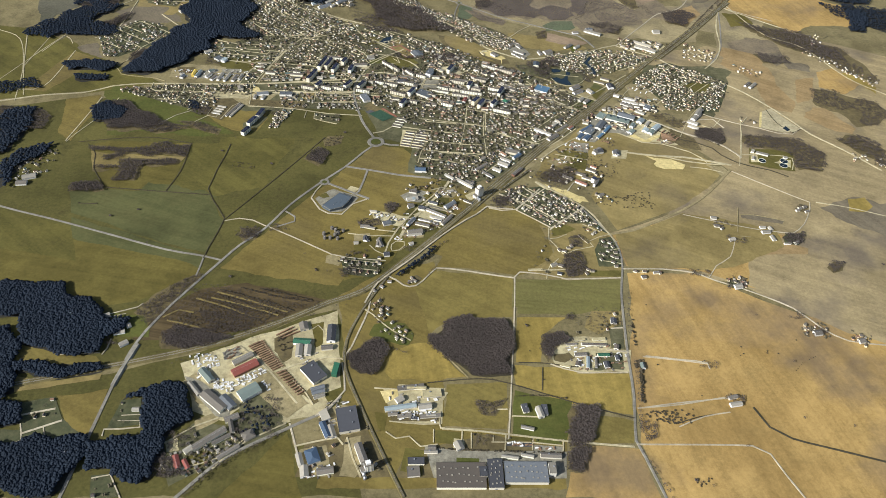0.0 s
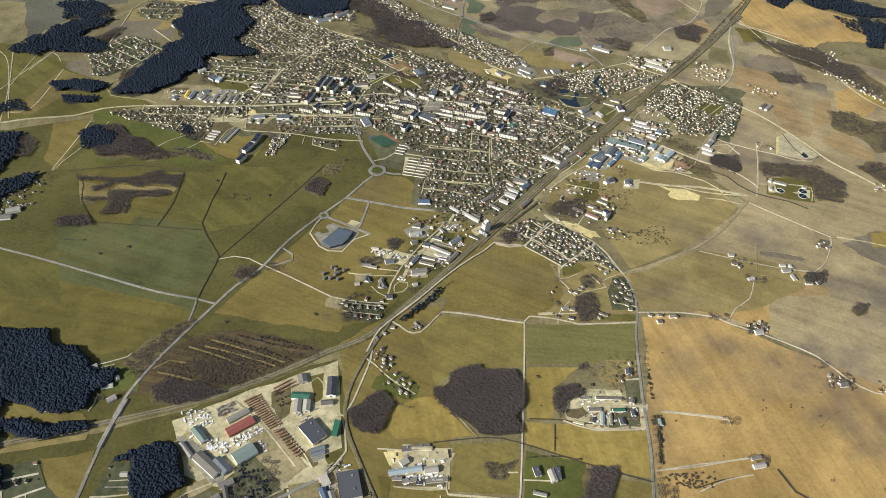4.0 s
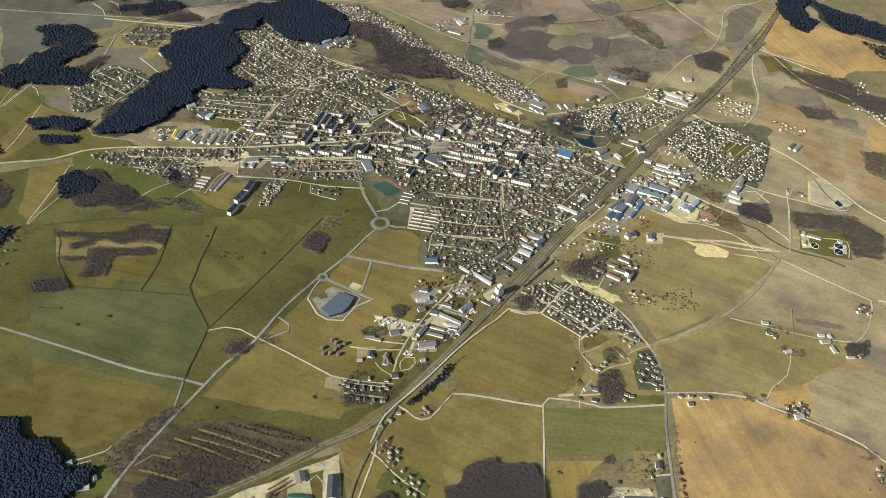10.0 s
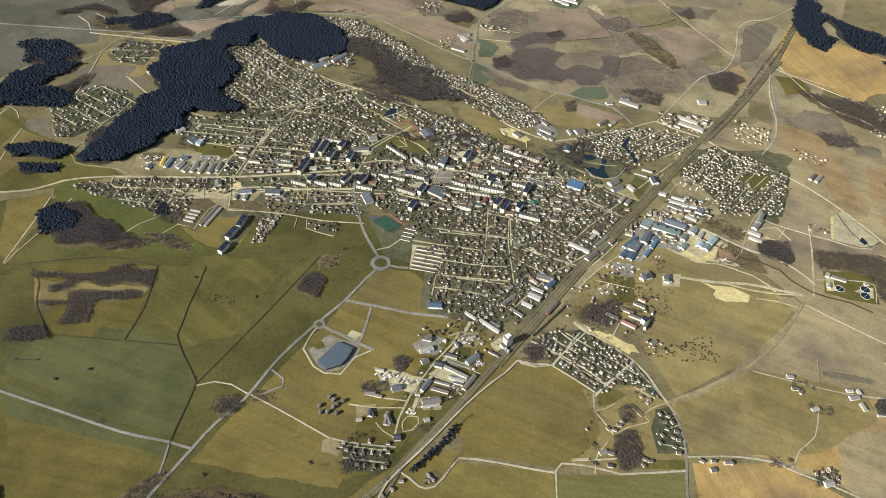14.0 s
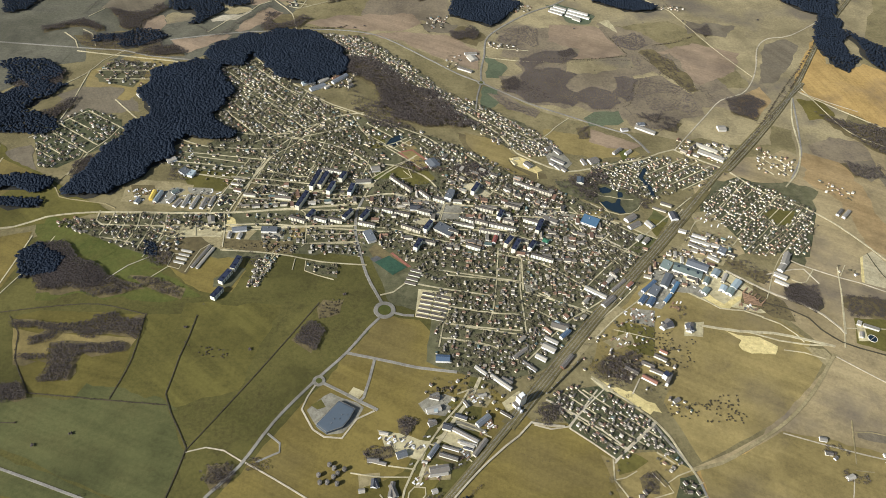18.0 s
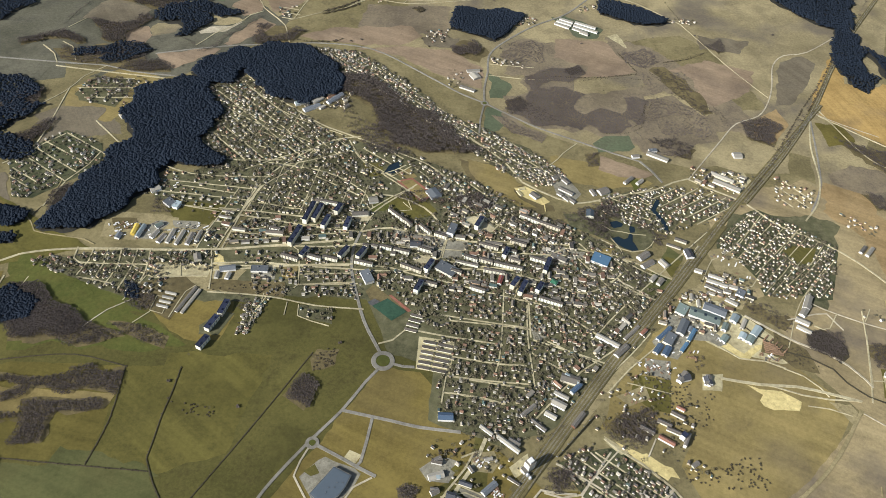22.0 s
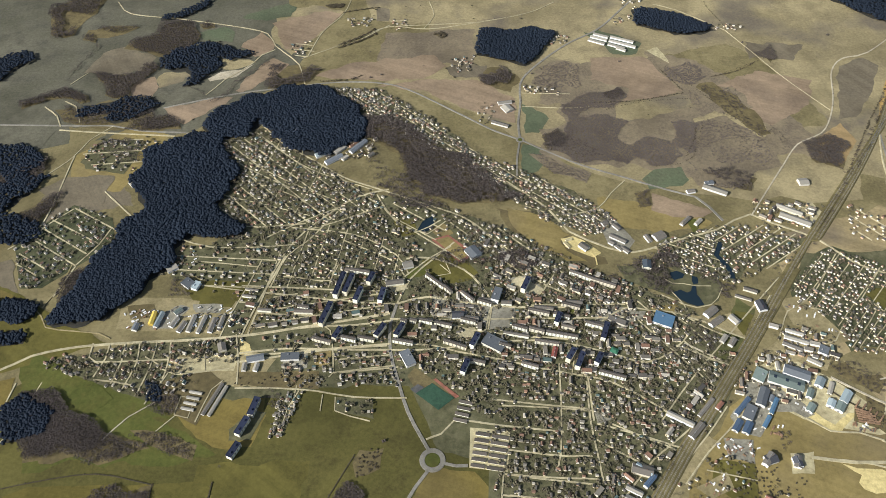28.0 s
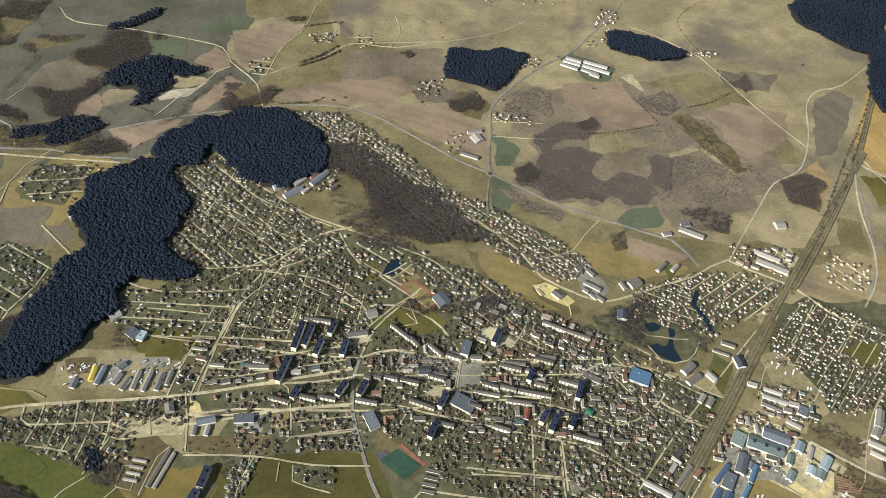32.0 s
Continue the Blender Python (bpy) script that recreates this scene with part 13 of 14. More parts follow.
building("plant_building", 863.7, 1691, 60, 11, 8, 5, "flat", 0, M_WHITE, M_LIGHTROOF, "white pump house of a treatment plant", "building", "", "d")
building("shed", 856.4, 1660, 68, 14, 8, 4, "gable", 1.8, M_CREAM, M_LIGHTROOF, "pale shed of a treatment plant", "shed", "", "d")
building("shed", 942.4, 1667.6, 0, 10, 7, 4, "flat", 0, M_WHITE, M_LIGHTROOF, "small white plant shed by the basins", "shed", "", "d")
basin(878, 1653, 9)
basin(935, 1654, 10)
basin(928, 1635, 10)
way([(832, 1678), (854, 1678), (912, 1679), (961, 1668), (944, 1616)], 2.6, M_LANE, "pale lane round the treatment plant", 0.3)
grove([(855, 1768), (906, 1765), (958, 1762), (1015, 1748), (1059, 1695), (1023, 1615), (959, 1617), (968, 1674), (907, 1701), (868, 1716), (850, 1736)], "leafless", 5.2, 5.9, "bare grey-brown leafless wood", 40, 0.75, 0, M_SCRUB)
grove([(735, 1783), (774, 1803), (804, 1772), (806, 1733), (782, 1715), (753, 1737), (733, 1754)], "leafless", 4.6, 5.3, "dark bare scrub beside the haul road", 45, 0.8, 0, M_DITCH)
way([(618, 1828), (655, 1800), (710, 1763), (761, 1740), (796, 1712), (820, 1678), (826, 1662)], 4.5, M_GRAVEL, "pale haul road beside the works siding", 0.3)
way([(593, 1815), (624, 1782), (656, 1757), (677, 1740), (724, 1725), (761, 1702), (777, 1672), (795, 1654), (810, 1641), (842, 1627), (886, 1613), (925, 1588)], 3, M_DITCH, "dark overgrown works siding", 0.3)
plot([(943, 1885), (967, 1900), (980, 1907), (1000, 1869), (1031, 1808), (1019, 1797), (981, 1787), (919, 1808)], M_LANE, 0.2, "grey-green spoil ground", 2, 9)
plot([(943, 1885), (951, 1890), (923, 1808), (918, 1811)], M_SAND, 0.24, "sandy bank of the spoil ground", 1, 9)
patch("pond", [(982, 1807), (994, 1819), (1001, 1801), (990, 1793)], M_WATER, 3.1, "small dark pool in the spoil ground", "water", 1, 8)
way([(965, 1900), (975, 1833), (1005, 1788), (1031, 1806)], 2, M_DITCH, "dark drain of the spoil ground", 0.3)
way([(874, 1824), (898, 1859)], 2, M_LANE, "pale garden lane", 0.3)
infill([(881, 1858), (921, 1857), (913, 1826), (873, 1827)], 20, 9, 0.2, 0.5)
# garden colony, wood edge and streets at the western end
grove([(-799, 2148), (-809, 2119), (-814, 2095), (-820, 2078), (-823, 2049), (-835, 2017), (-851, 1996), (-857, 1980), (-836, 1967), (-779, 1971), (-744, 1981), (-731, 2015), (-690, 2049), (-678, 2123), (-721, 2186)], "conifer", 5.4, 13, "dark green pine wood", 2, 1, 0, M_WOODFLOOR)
grove([(-855, 2089), (-836, 2114), (-808, 2107), (-820, 2078), (-832, 2035), (-844, 2024)], "leafless", 4.8, 7, "bare trees along the pine wood", 3, 0.8, 0, M_DITCH)
grove([(-1024, 2027), (-962, 2036), (-914, 2039), (-884, 2018), (-883, 1997), (-901, 1984), (-945, 1987), (-1006, 1979)], "conifer", 5.4, 11, "dark green pine wood", 551, 1, 0, M_WOODFLOOR)
grove([(-976, 1956), (-934, 1958), (-894, 1964), (-879, 1950), (-883, 1931), (-924, 1929), (-966, 1930)], "conifer", 5.4, 9, "dark green pine wood", 552, 0.9, 0, M_WOODFLOOR)
way([(-890, 2018), (-870, 1997), (-853, 1970), (-797, 1960), (-748, 1954), (-723, 1941)], 2.6, M_EARTH, "pale track round the pine wood", 0.3)
way([(-848, 2129), (-852, 2081), (-874, 2017)], 2.4, M_EARTH, "pale path at the edge of the gardens", 0.3)
way([(-752, 1931), (-751, 1900), (-729, 1884)], 3, M_LANE, "pale street between gardens", 0.41)
way([(-720, 1930), (-720, 1896), (-732, 1856)], 3, M_LANE, "pale street between gardens", 0.41)
way([(-692, 1930), (-689, 1889), (-697, 1841)], 3, M_LANE, "pale street between gardens", 0.41)
way([(-665, 1932), (-661, 1882), (-674, 1829)], 3, M_LANE, "pale street between gardens", 0.41)
way([(-633, 1932), (-634, 1876), (-646, 1816)], 3, M_LANE, "pale street between gardens", 0.41)
way([(-607, 1933), (-603, 1869), (-614, 1816)], 3, M_LANE, "pale street between gardens", 0.41)
way([(-746, 1890), (-694, 1889), (-602, 1892)], 3, M_LANE, "pale street between gardens", 0.41)
way([(-730, 1851), (-693, 1846), (-659, 1838)], 3, M_LANE, "pale street between gardens", 0.41)
acre([(-856, 1880), (-856, 1911), (-808, 1892), (-784, 1861), (-729, 1846), (-685, 1812), (-724, 1773), (-859, 1798)], M_LUSH, 0.12, "fresh green pasture", 8)
# the northern approach: meadows, sheds and a walled yard
district([(90, 2381), (148, 2369), (212, 2312), (262, 2271), (272, 2241), (247, 2193), (214, 2187), (191, 2225), (171, 2268), (134, 2309), (96, 2333)], -41.7, 24, 15, 0.85)
acre([(375, 2364), (411, 2395), (477, 2405), (485, 2359), (465, 2340), (386, 2330)], M_HAZEGREEN, 0.1, "green field beside the road", 6, 14)
acre([(389, 2318), (417, 2306), (480, 2274), (515, 2257), (487, 2242), (420, 2242), (376, 2264)], M_HAZESOIL, 0.12, "light brown tilled field", 6, 14)
acre([(447, 2229), (468, 2236), (470, 2210), (454, 2195)], M_LUSH, 0.16, "lawn between farm buildings", 1.5, 9)
acre([(56, 2279), (114, 2260), (158, 2228), (186, 2193), (163, 2173), (174, 2150), (213, 2117), (169, 2119), (109, 2169), (66, 2221)], M_DUN, 0.12, "golden brown grass slope", 6, 14)
yard([(164, 2182), (191, 2189), (213, 2176), (245, 2140), (227, 2128), (197, 2144), (172, 2157)], M_SAND, 0.2, "yellowish walled yard", 2, 9)
way([(225, 2141), (231, 2127), (231, 2106)], 2.4, M_SAND, "yellowish track down a slope", 0.3)
yard([(251, 2230), (286, 2246), (323, 2173), (298, 2135), (263, 2165)], M_PAVE, 0.14, "grey worn yard between sheds", 3, 9)
way([(336, 2361), (295, 2318), (260, 2273), (193, 2252)], 2.6, M_LANE, "pale street between gardens", 0.3)
way([(99, 2282), (134, 2265), (163, 2244)], 2.6, M_LANE, "pale track into the meadow", 0.3)
building("hall", 210.2, 2155.8, -47.6, 20.7, 14.9, 6, "gable", 2.4, M_WHITE, M_SLATE, "grey-roofed house in a walled yard", "hall", "", "d")
building("hall", 181.1, 2177.7, 19.2, 14.1, 5.5, 3, "flat", 0, M_CREAM, M_PALE, "low cream shed in a walled yard", "hall", "", "d")
building("hall", 175.4, 2163.2, -58.3, 19.4, 5.1, 3, "flat", 0, M_CREAM, M_PALE, "low cream shed in a walled yard", "hall", "", "d")
building("hall", 286.6, 2177.8, -34.8, 36.5, 10.1, 4.5, "gable", 1.6, M_WHITE, M_SLATE, "long pale shed with a grey roof", "hall", "", "d")
building("hall", 271, 2166.6, -38.5, 12.1, 9.8, 4.5, "gable", 1.6, M_WHITE, M_SLATE, "long pale shed with a grey roof", "hall", "", "d")
building("hall", 295.8, 2146.2, -47, 20.7, 8.8, 4.5, "gable", 1.4, M_WHITE, M_SLATE, "long pale shed with a grey roof", "hall", "", "d")
building("hall", 265.8, 2223.1, 24.4, 13.8, 11.5, 4.5, "gable", 1.8, M_WHITE, M_SLATE, "long pale shed with a grey roof", "hall", "", "d")
building("hall", 289.6, 2212.5, -53.4, 19, 10.1, 4.5, "gable", 1.6, M_WHITE, M_SLATE, "long pale shed with a grey roof", "hall", "", "d")
building("hall", 283.3, 2151.6, -50.6, 17.6, 6.9, 4.5, "gable", 1.1, M_WHITE, M_SLATE, "long pale shed with a grey roof", "hall", "", "d")
building("hall", 350.7, 2177.3, -69.6, 20.1, 9.5, 5, "gable", 1.5, M_WHITE, M_SLATE, "grey-roofed wing of a large building", "hall", "", "d")
building("hall", 376.3, 2183.8, 27.3, 25.8, 19.7, 5, "gable", 3, M_WHITE, M_SLATE, "large building with a dark grey roof", "hall", "", "d")
building("barn", 477.8, 2320, 10.7, 19.1, 10.2, 4.5, "gable", 1.6, M_WHITE, M_SLATE, "dark-roofed barn beside the main road", "barn", "", "d")
grove([(350, 2316), (386, 2330), (383, 2279), (350, 2272)], "leafless", 5, 5, "bare scrub at a field corner", 560, 0.6, 0, M_SCRUB)
grove([(175, 2521), (225, 2538), (278, 2484), (310, 2442), (253, 2448), (183, 2476)], "leafless", 5.6, 4.5, "bare brown thicket beside the road", 561, 0.5, 0, M_MARSH)
# lane, firs and farm beside the railway
way([(-105, 1112), (-91, 1153), (-82, 1171), (-64, 1193), (-44, 1214), (-3, 1260), (39, 1311), (73, 1349), (108, 1383), (132, 1403), (157, 1432), (186, 1427), (217, 1426)], 3.8, M_GRAVEL, "pale lane along the railway", 12)
way([(-64, 1195), (-45, 1182), (-28, 1167), (-16, 1163), (-2, 1167), (12, 1182), (23, 1199), (40, 1221), (70, 1220), (111, 1214), (163, 1204), (204, 1198)], 3.4, M_GRAVEL, "pale gravel road between fields", 0.3)
hedge([(-42, 1192), (-13, 1222), (17, 1256), (36, 1281)], 10, "dark straight row of firs beside the railway", 1.3, 3.6, "conifer", 3, 1)
hedge([(36, 1281), (46, 1292), (63, 1308)], 4, "bare bushes at the end of the firs", 4, 1.5, "leafless", 3, 0.9)
hedge([(15, 1189), (28, 1209), (40, 1226)], 3.5, "bare roadside trees", 4, 1.5, "leafless", 3, 0.9)
yard([(-17, 1191), (-2, 1198), (9, 1189), (0, 1172), (-12, 1176)], M_SCRUB, 0.14, "small overgrown farm plot", 2, 9)
plot([(-167, 1246), (-87, 1245), (-76, 1226), (-93, 1188), (-155, 1196)], M_GARDEN, 0.16, "dark garden plots by the railway", 3, 9)
yard([(-197, 1250), (-183, 1254), (-158, 1239), (-169, 1218), (-197, 1227)], M_EARTH, 0.16, "trampled pale yard", 3, 9)
for x, y, a in ((-11, 1186, -60), (-6, 1180, -30), (-15, 1177, 0)):
    building("farmhouse", x, y, a, 9, 6, 3.5, "gable", 1.8, M_CREAM, M_SLATE, "small grey-roofed farm building by a bend", "farmhouse", "", "c")
for x, y, a in ((-87, 1148, -60), (-73, 1160, -30), (-58, 1175, 0)):
    building("house", x, y, a, 8, 6, 3.5, "gable", 1.8, M_WHITE, M_SLATE, "small house beside the railway lane", "house", "", "c")
# hamlet at the crossroads
plot([(273, 1373), (300, 1362), (336, 1375), (382, 1377), (434, 1347), (448, 1281), (438, 1209), (353, 1208), (310, 1200), (278, 1199), (238, 1218), (274, 1250), (300, 1283), (285, 1331)], M_DUN, 0.12, "rough brown ground of the hamlet", 4, 9)
plot([(406, 1332), (435, 1339), (446, 1295), (442, 1242), (391, 1240), (390, 1293)], M_GARDEN, 0.2, "green gardens along the road", 3, 9)
plot([(378, 1227), (440, 1229), (437, 1211), (359, 1209)], M_OLIVE, 0.2, "grass plot by the crossroads", 2, 9)
plot([(300, 1360), (336, 1375), (357, 1362), (331, 1344), (301, 1334)], M_OLIVE, 0.2, "grass plot of the hamlet", 2, 9)
way([(295, 1364), (291, 1325), (305, 1302), (319, 1276)], 2.8, M_LANE, "pale lane of the hamlet", 0.3)
way([(290, 1324), (311, 1329), (333, 1342)], 2, M_LANE, "pale lane of the hamlet", 0.3)
way([(321, 1275), (345, 1290), (389, 1304), (378, 1327)], 2.2, M_LANE, "pale lane of the hamlet", 0.3)
way([(432, 1347), (403, 1335), (382, 1321)], 2.2, M_LANE, "pale lane of the hamlet", 0.3)
way([(274, 1197), (277, 1218), (285, 1237), (306, 1261)], 2, M_LANE, "pale lane of the hamlet", 0.3)
way([(236, 1222), (281, 1224), (318, 1228)], 3.2, M_LANE, "pale lane of the hamlet", 0.3)
way([(400, 1259), (432, 1254), (444, 1250)], 1.8, M_LANE, "pale lane of the hamlet", 0.3)
way([(428, 1317), (446, 1324)], 1.8, M_LANE, "pale lane of the hamlet", 0.3)
way([(429, 1294), (447, 1300)], 1.8, M_LANE, "pale lane of the hamlet", 0.3)
way([(466, 1237), (467, 1225), (487, 1224), (498, 1235)], 2, M_LANE, "pale lane of the hamlet", 0.3)
for x, y, a in ((413, 1321, -60), (427, 1317, -30), (417, 1305, 0), (432, 1304, -60), (419, 1290, -30), (435, 1285, 0), (408, 1277, -60), (426, 1273, -30), (435, 1268, 0), (401, 1261, -60), (425, 1254, -30), (429, 1241, 0)):
    building("house", x, y, a, 8, 6, 3.8, "gable", 1.8, M_CREAM, M_BROWNROOF, "small house with a dark roof along the road", "house", "", "c")
for x, y, a in ((311, 1287, -60), (322, 1285, -30), (332, 1295, 0), (340, 1302, -60), (366, 1228, -30), (375, 1224, 0), (362, 1216, -60), (468, 1227, -30), (488, 1227, 0), (521, 1225, -60)):
    building("farmhouse", x, y, a, 8.5, 6, 3.8, "gable", 1.8, M_CREAM, M_BROWNROOF, "small pale farmhouse of the hamlet", "farmhouse", "", "c")
building("barn", 293.3, 1238.4, 22.9, 14.2, 8.1, 4.5, "gable", 1.3, M_CREAM, M_LIGHTROOF, "cream barn in a farmyard", "barn", "", "d")
building("barn", 308.4, 1237.3, -15.7, 10.7, 7.8, 4.5, "gable", 1.2, M_CREAM, M_BROWNROOF, "brown-roofed barn in a farmyard", "barn", "", "d")
building("barn", 303, 1213.1, -12.8, 10, 6.8, 4, "gable", 1.1, M_WHITE, M_TAR, "dark-roofed barn by the gravel road", "barn", "", "d")
building("store", 251.5, 1223.3, 4.1, 30, 3.8, 2.5, "flat", 0, M_SILICATE, M_PALE, "long low pale clamp beside the field", "store", "", "d")
building("ruin", 370.3, 1327.7, -54.3, 31, 6.3, 2.5, "flat", 0, M_SILICATE, M_SCRUB, "long roofless ruin of a stable", "ruin", "", "d")
building("barn", 483.4, 1209.8, 12.7, 9.8, 9.4, 3.5, "gable", 1.5, M_CREAM, M_BROWNROOF, "small barn in a dark yard", "barn", "", "d")
grove([(319, 1275), (355, 1285), (369, 1250), (352, 1211), (319, 1205), (315, 1238)], "leafless", 4.6, 6.5, "dense bare trees of the hamlet", 83, 0.75, 0, M_SCRUB)
grove([(335, 1330), (354, 1344), (373, 1334), (364, 1299), (336, 1302)], "leafless", 4.8, 5, "bare trees round a ruin", 521, 0.6, 0, M_SCRUB)
infill([(278, 1370), (305, 1360), (285, 1250), (310, 1200), (278, 1202), (249, 1221)], 20, 9, 0.03, 0.4)
infill([(403, 1332), (435, 1339), (442, 1242), (391, 1240)], 20, 8, 0.05, 0.35)
acre([(445, 1348), (495, 1365), (574, 1403), (619, 1431), (673, 1421), (826, 1381), (826, 1321), (687, 1249), (618, 1238), (456, 1242), (450, 1275)], M_DUN, 0.08, "yellowish brown grass field", 6, 14)
acre([(204, 1195), (277, 1192), (308, 1191), (352, 1199), (432, 1201), (421, 1137), (415, 1109), (311, 1108), (194, 1114)], M_CROP, 0.12, "light green winter crop field", 2, 14)
stand([(-541, 1107), (-513, 1123), (-415, 1153), (-299, 1140), (-184, 1117), (-237, 1074), (-280, 1042), (-349, 1023), (-413, 1001), (-460, 1032), (-495, 1058)], "leafless", 4.4, 3.2, "low brown scrub on fallow land", 570, 0.5)
stand([(-431, 1075), (-332, 1090), (-314, 1047), (-349, 1023), (-408, 1021)], "leafless", 4.2, 3.6, "dense brown scrub on fallow land", 571, 0.7)
# farm east of the large copse
building("barn", 348.1, 1017.6, 0.0, 46.9, 6.0, 3.5, "gable", 1.0, M_CREAM, M_BROWNROOF, "long cattle shed with a dark brown roof", "barn", "", "d")
building("barn", 321.6, 1029.1, 6.3, 21.0, 4.2, 2.5, "flat", 0, M_CREAM, M_PALE, "low roofless stall in a dusty yard", "barn", "", "d")
building("barn", 359.6, 1032.2, 6.9, 25.4, 6.0, 2.5, "flat", 0, M_CREAM, M_PALE, "low roofless stall in a dusty yard", "barn", "", "d")
building("barn", 303.9, 1017.2, 7.9, 21.0, 4.7, 2.5, "gable", 0.8, M_CREAM, M_SLATE, "small grey shed in a dusty yard", "barn", "", "d")
building("barn", 318.6, 991.7, 5.5, 23.6, 7.4, 3.5, "gable", 1.2, M_WHITE, M_SLATE, "grey farm store beside an unpaved yard", "barn", "", "d")
building("barn", 362.7, 991.6, 4.3, 22.5, 7.0, 4, "gable", 1.1, M_CREAM, M_GREENROOF, "barn with a green roof", "barn", "", "d")
building("barn", 329.8, 972.2, -97.3, 27.2, 6.0, 4, "gable", 1.0, M_WHITE, M_SKY, "narrow farm store with a pale blue roof", "barn", "", "d")
building("barn", 345.4, 972.1, -95.1, 23.6, 4.4, 3, "gable", 0.7, M_WHITE, M_SLATE, "narrow grey farm shed in a yard", "barn", "", "d")
building("barn", 365.1, 967.7, -82.2, 14.0, 10.0, 4, "gable", 1.6, M_WHITE, M_TAR, "dark-roofed farm shed in a yard", "barn", "", "d")
building("barn", 310.5, 968.7, -104.2, 10.4, 9.8, 3.5, "gable", 1.6, M_CREAM, M_BROWNROOF, "small brown-roofed farm shed", "barn", "", "d")
building("barn", 285.0, 963.1, -15.0, 19.7, 3.7, 2.5, "flat", 0, M_CREAM, M_PALE, "low pale wall of a clamp", "barn", "", "d")
building("barn", 391.0, 1012.5, -106.2, 11.0, 9.0, 4, "gable", 1.4, M_CREAM, M_BROWNROOF, "farmhouse with a dark roof by the road", "barn", "", "d")
building("barn", 388.4, 985.4, -88.5, 11.4, 7.9, 4, "gable", 1.3, M_WHITE, M_TAR, "white farmhouse with a dark roof", "barn", "", "d")
building("barn", 396.3, 1080.1, -94.3, 13.9, 11.5, 4.5, "gable", 1.8, M_WHITE, M_TAR, "white farmhouse with a dark roof", "barn", "", "d")
patch("yard", [(404, 1007), (419, 1007), (417, 995), (401, 995)], M_PALE, 0.24, "pale farm entrance", "yard", 2.0, 9.0)
infill([(310, 1096), (414, 1111), (406, 1042), (317, 1040)], 12, 9, 0.05, 0.45)
stand([(305, 1098), (316, 1102), (320, 1090), (312, 1078), (302, 1080)], "leafless", 4.6, 5.5, "small dark bare copse by a farm", 575, 0.9)
HOUSE_NEAR = (-275, 508, 1180, 1650, 1330)

# ---- the houses themselves ----
def house_shape(kind, r1, r2):
    if kind == 0:
        return 5.0 + 2.6 * r1, 4.2 + 1.3 * r2, 3.2 + 1.5 * r2, "gable" if r1 < .8 else "hip", 1.5 + 1.0 * r1
    if kind == 1:
        return 9 + 10 * r1, 6 + 1.6 * r2, 4.4 + 2.4 * r2, "gable" if r2 < .6 else "flat", 2.6
    if kind == 2:
        return 3.6 + 2.2 * r1, 3.4 + 1 * r2, 2.9 + .8 * r1, "gable", 1.2
    return 2.8 + 3.5 * r1, 2.6 + 1.4 * r2, 2.7 + .6 * r1, "shed" if r2 < .5 else "gable", 0.9


def seed_house(kind, r1, r2):
    L, W, H, roof, rise = house_shape(kind, r1, r2)
    names = {0: ("house", "small detached house with pale walls and a pitched roof"), 1: ("town_house", "two-storey town building with pale walls"),
             2: ("garden_house", "tiny allotment garden house"), 3: ("shed", "small wooden garden shed with a sheet roof")}
    ob = building(names[kind][0], -60 - 30 * kind, -5600, 0, L, W, H, roof, rise, M_WALLS, M_ROOFS, names[kind][1], names[kind][0].replace("_", " "),
                  "houses of the town", "c" if kind < 2 and roof != "flat" else "")
    return ob


TAKEN = set()


def take(x, y):
    TAKEN.add((int(x // 3), int(y // 3)))


def free(x, y, r):
    n = int(r / 3 + 0.4)
    i, j = int(x // 3), int(y // 3)
    return not any((i + a, j + b) in TAKEN for a in range(-n, n + 1) for b in range(-n, n + 1))


for line, width in LINES:
    for p, q in zip(line, line[1:]):
        n = max(1, int((q - p).length / 2.5))
        for i in range(n):
            c = p + (q - p) * (i / n)
            d = Vector((-(q - p).y, (q - p).x)).normalized()
            k = -width / 2
            while k <= width / 2:
                take(c.x + d.x * k, c.y + d.y * k)
                k += 2.5
for x, y, a, L, W in BUILT:
    u = -L / 2 - 1
    while u <= L / 2 + 1:
        w = -W / 2 - 1
        while w <= W / 2 + 1:
            take(x + u * math.cos(a) - w * math.sin(a), y + u * math.sin(a) + w * math.cos(a))
            w += 2.5
        u += 2.5
kept = []
for q in HOUSE_SPOTS:
    r = 1.5 if q[3] in (2, 3) else 4.0 if q[3] == 1 else 3.0
    if free(q[0], q[1], r) and not kept_clear(q[:2]):
        kept.append(q)
        for a in (-2, 0, 2):
            for b in (-2, 0, 2):
                take(q[0] + a, q[1] + b)
rng = random.Random(77)
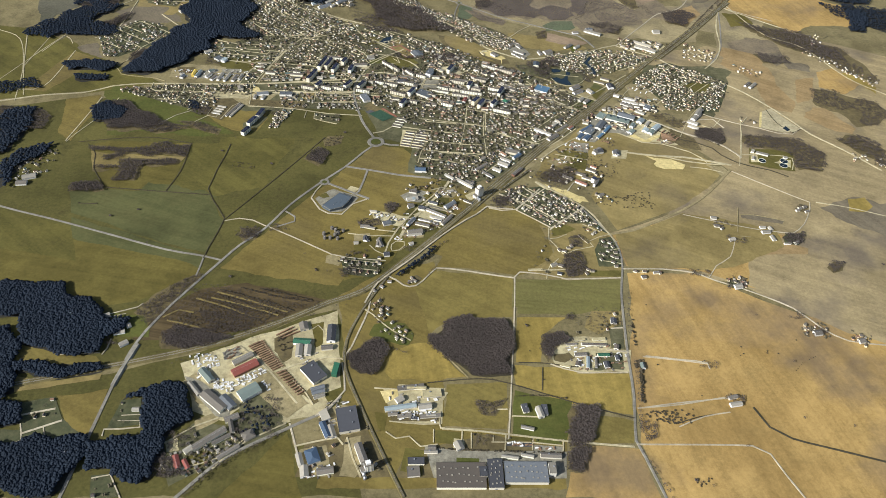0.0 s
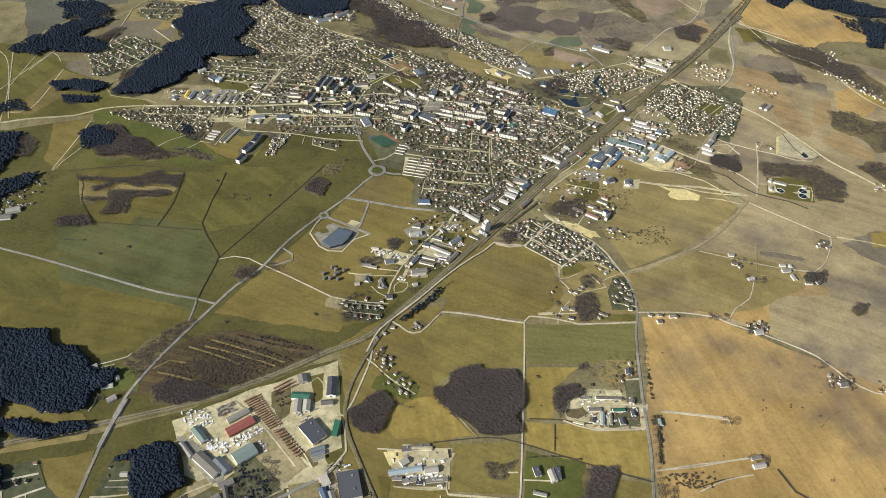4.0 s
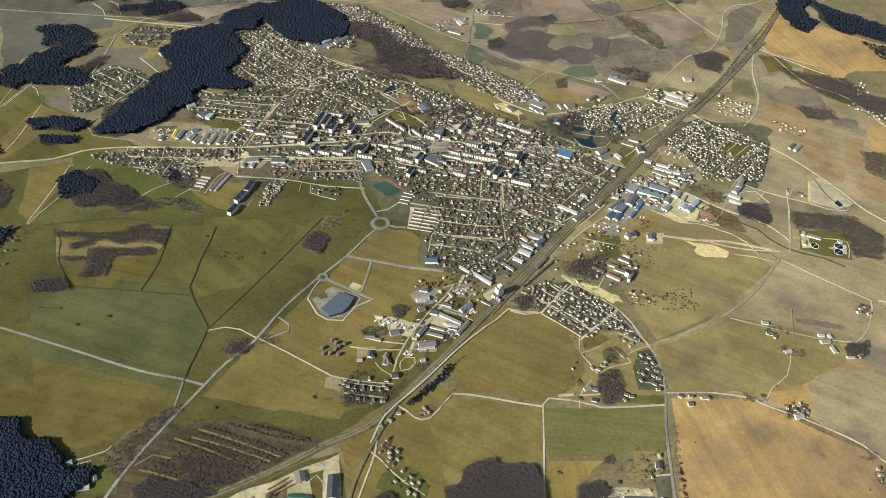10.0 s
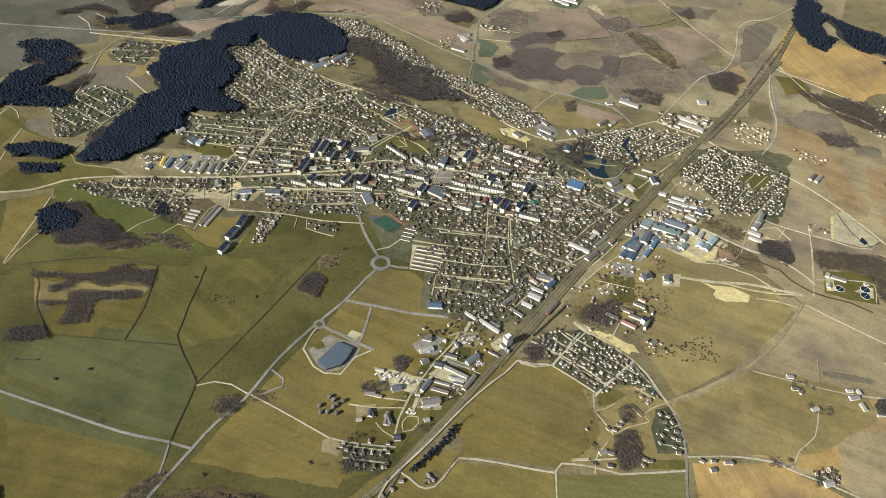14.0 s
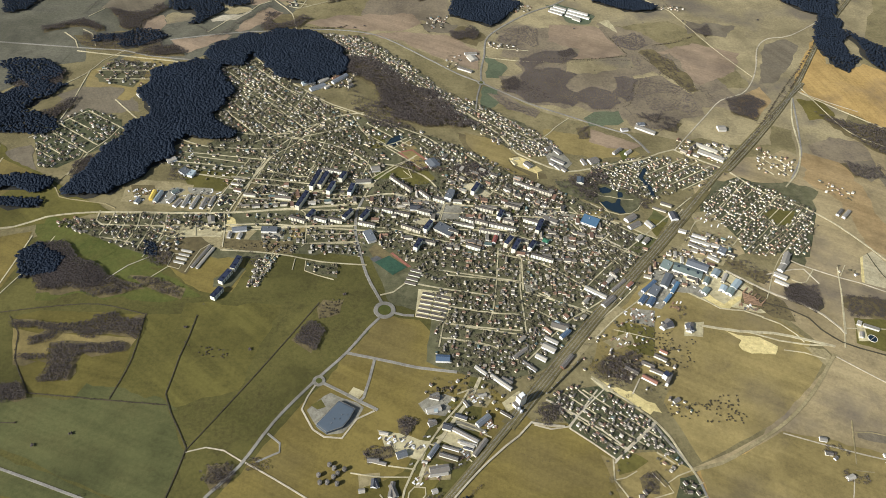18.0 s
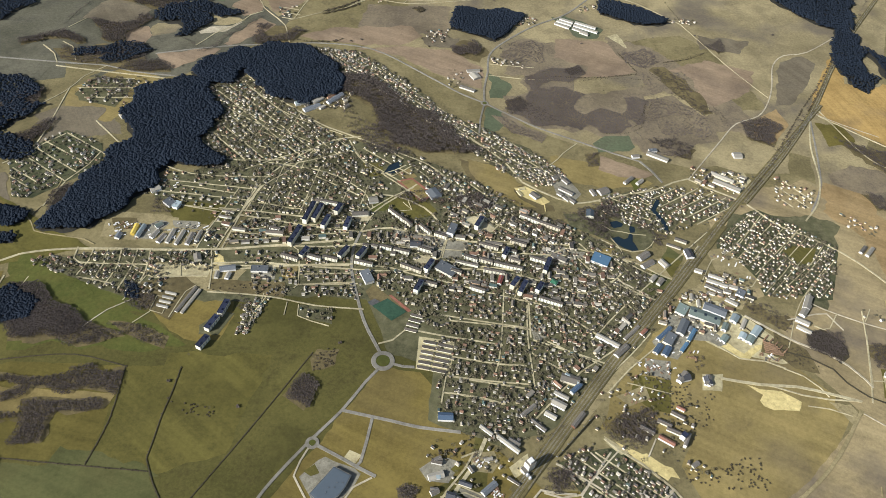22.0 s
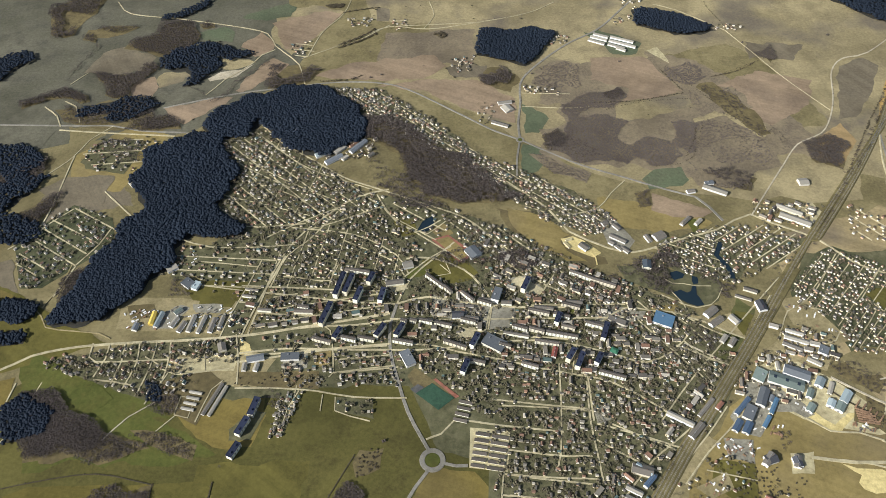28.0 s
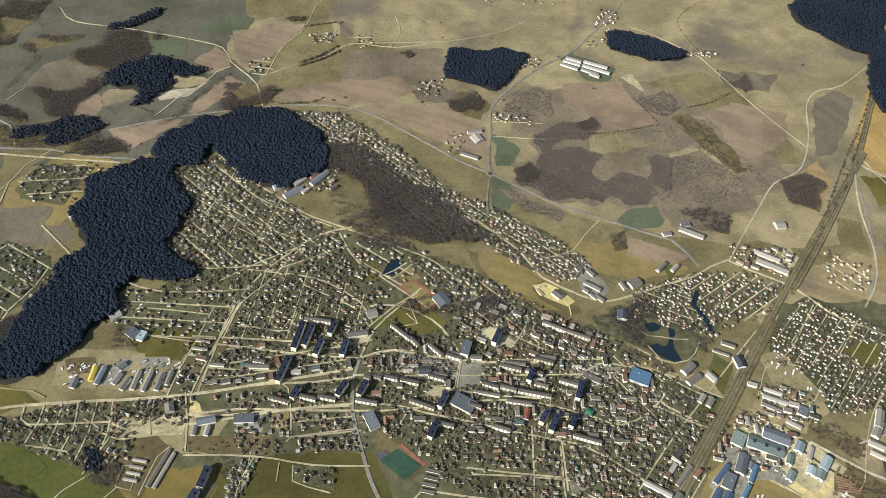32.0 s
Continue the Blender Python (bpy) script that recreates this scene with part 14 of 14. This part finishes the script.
for poly, ang, step, house, tree in INFILLS:
    xs, ys = [q[0] for q in poly], [q[1] for q in poly]
    y = min(ys)
    while y < max(ys):
        x = min(xs)
        while x < max(xs):
            p = (x + rng.uniform(-.5, .5) * step, y + rng.uniform(-.5, .5) * step)
            k = rng.random()
            if inside(p, poly) and not kept_clear(p):
                if k < house and free(p[0], p[1], 1.0):
                    kept.append((p[0], p[1], ang + rng.choice((0, 90)) + rng.uniform(-5, 5), 0 if rng.random() < .4 and free(p[0], p[1], 2) else 3, rng.random(), rng.random()))
                    take(*p)
                elif k < house + tree and free(p[0], p[1], 0.5):
                    plant(GARDEN, rng.choice(("leafless", "leafless", "bush")), p[0], p[1], rng.uniform(2.5, 8.5), rng, 1.2)
            x += step
        y += step
HOUSE_SPOTS = kept
for x, y in GARDEN_SPOTS:
    if free(x, y, 0.5) and not kept_clear((x, y)):
        plant(GARDEN, rng.choice(("leafless", "bush")), x, y, rng.uniform(2.5, 6.5), rng, 1.1)
kit = {}
for x, y, ang, kind, r1, r2 in HOUSE_SPOTS:
    chosen = kind == 1 or kind == 0 and (HOUSE_NEAR[0] < x < HOUSE_NEAR[1] and HOUSE_NEAR[2] < y < HOUSE_NEAR[3] or y < HOUSE_NEAR[4])
    if chosen:
        key = (kind, round(r1 * 4), round(r2 * 2))
        m = pose(x, y, 0, 0, 0, ang)
        if key not in kit:
            kit[key] = seed_house(kind, r1, r2)
            kit[key].matrix_basis = m
        else:
            copy_thing(kit[key], m)
    else:
        L, W, H, roof, rise = house_shape(kind, r1, r2)
        wv, wf, rv, rf = shell(turned(x, y, radians(ang)), L, W, H, roof, rise)
        FAR_HOUSES.add(wv, wf, [0] * len(wf))
        FAR_HOUSES.add(rv, rf, [1] * len(rf))
FAR_HOUSES.make("far_houses", [M_WALLS, M_ROOFS], "crowded small houses and sheds with pale walls and mixed roofs", "houses")
GARDEN.make("garden_trees", [M_BARK, M_FRUIT], "bare fruit trees and bushes in the gardens", "trees")
LANES.make("lanes", [M_LANE], "narrow unpaved lanes between the plots", "lane", "structure")
FAR_GOODS.make("goods", [M_WHITE, M_LIGHTROOF, M_SLATE, M_TIMBER], "scattered piles of blocks, crates and scrap", "goods")
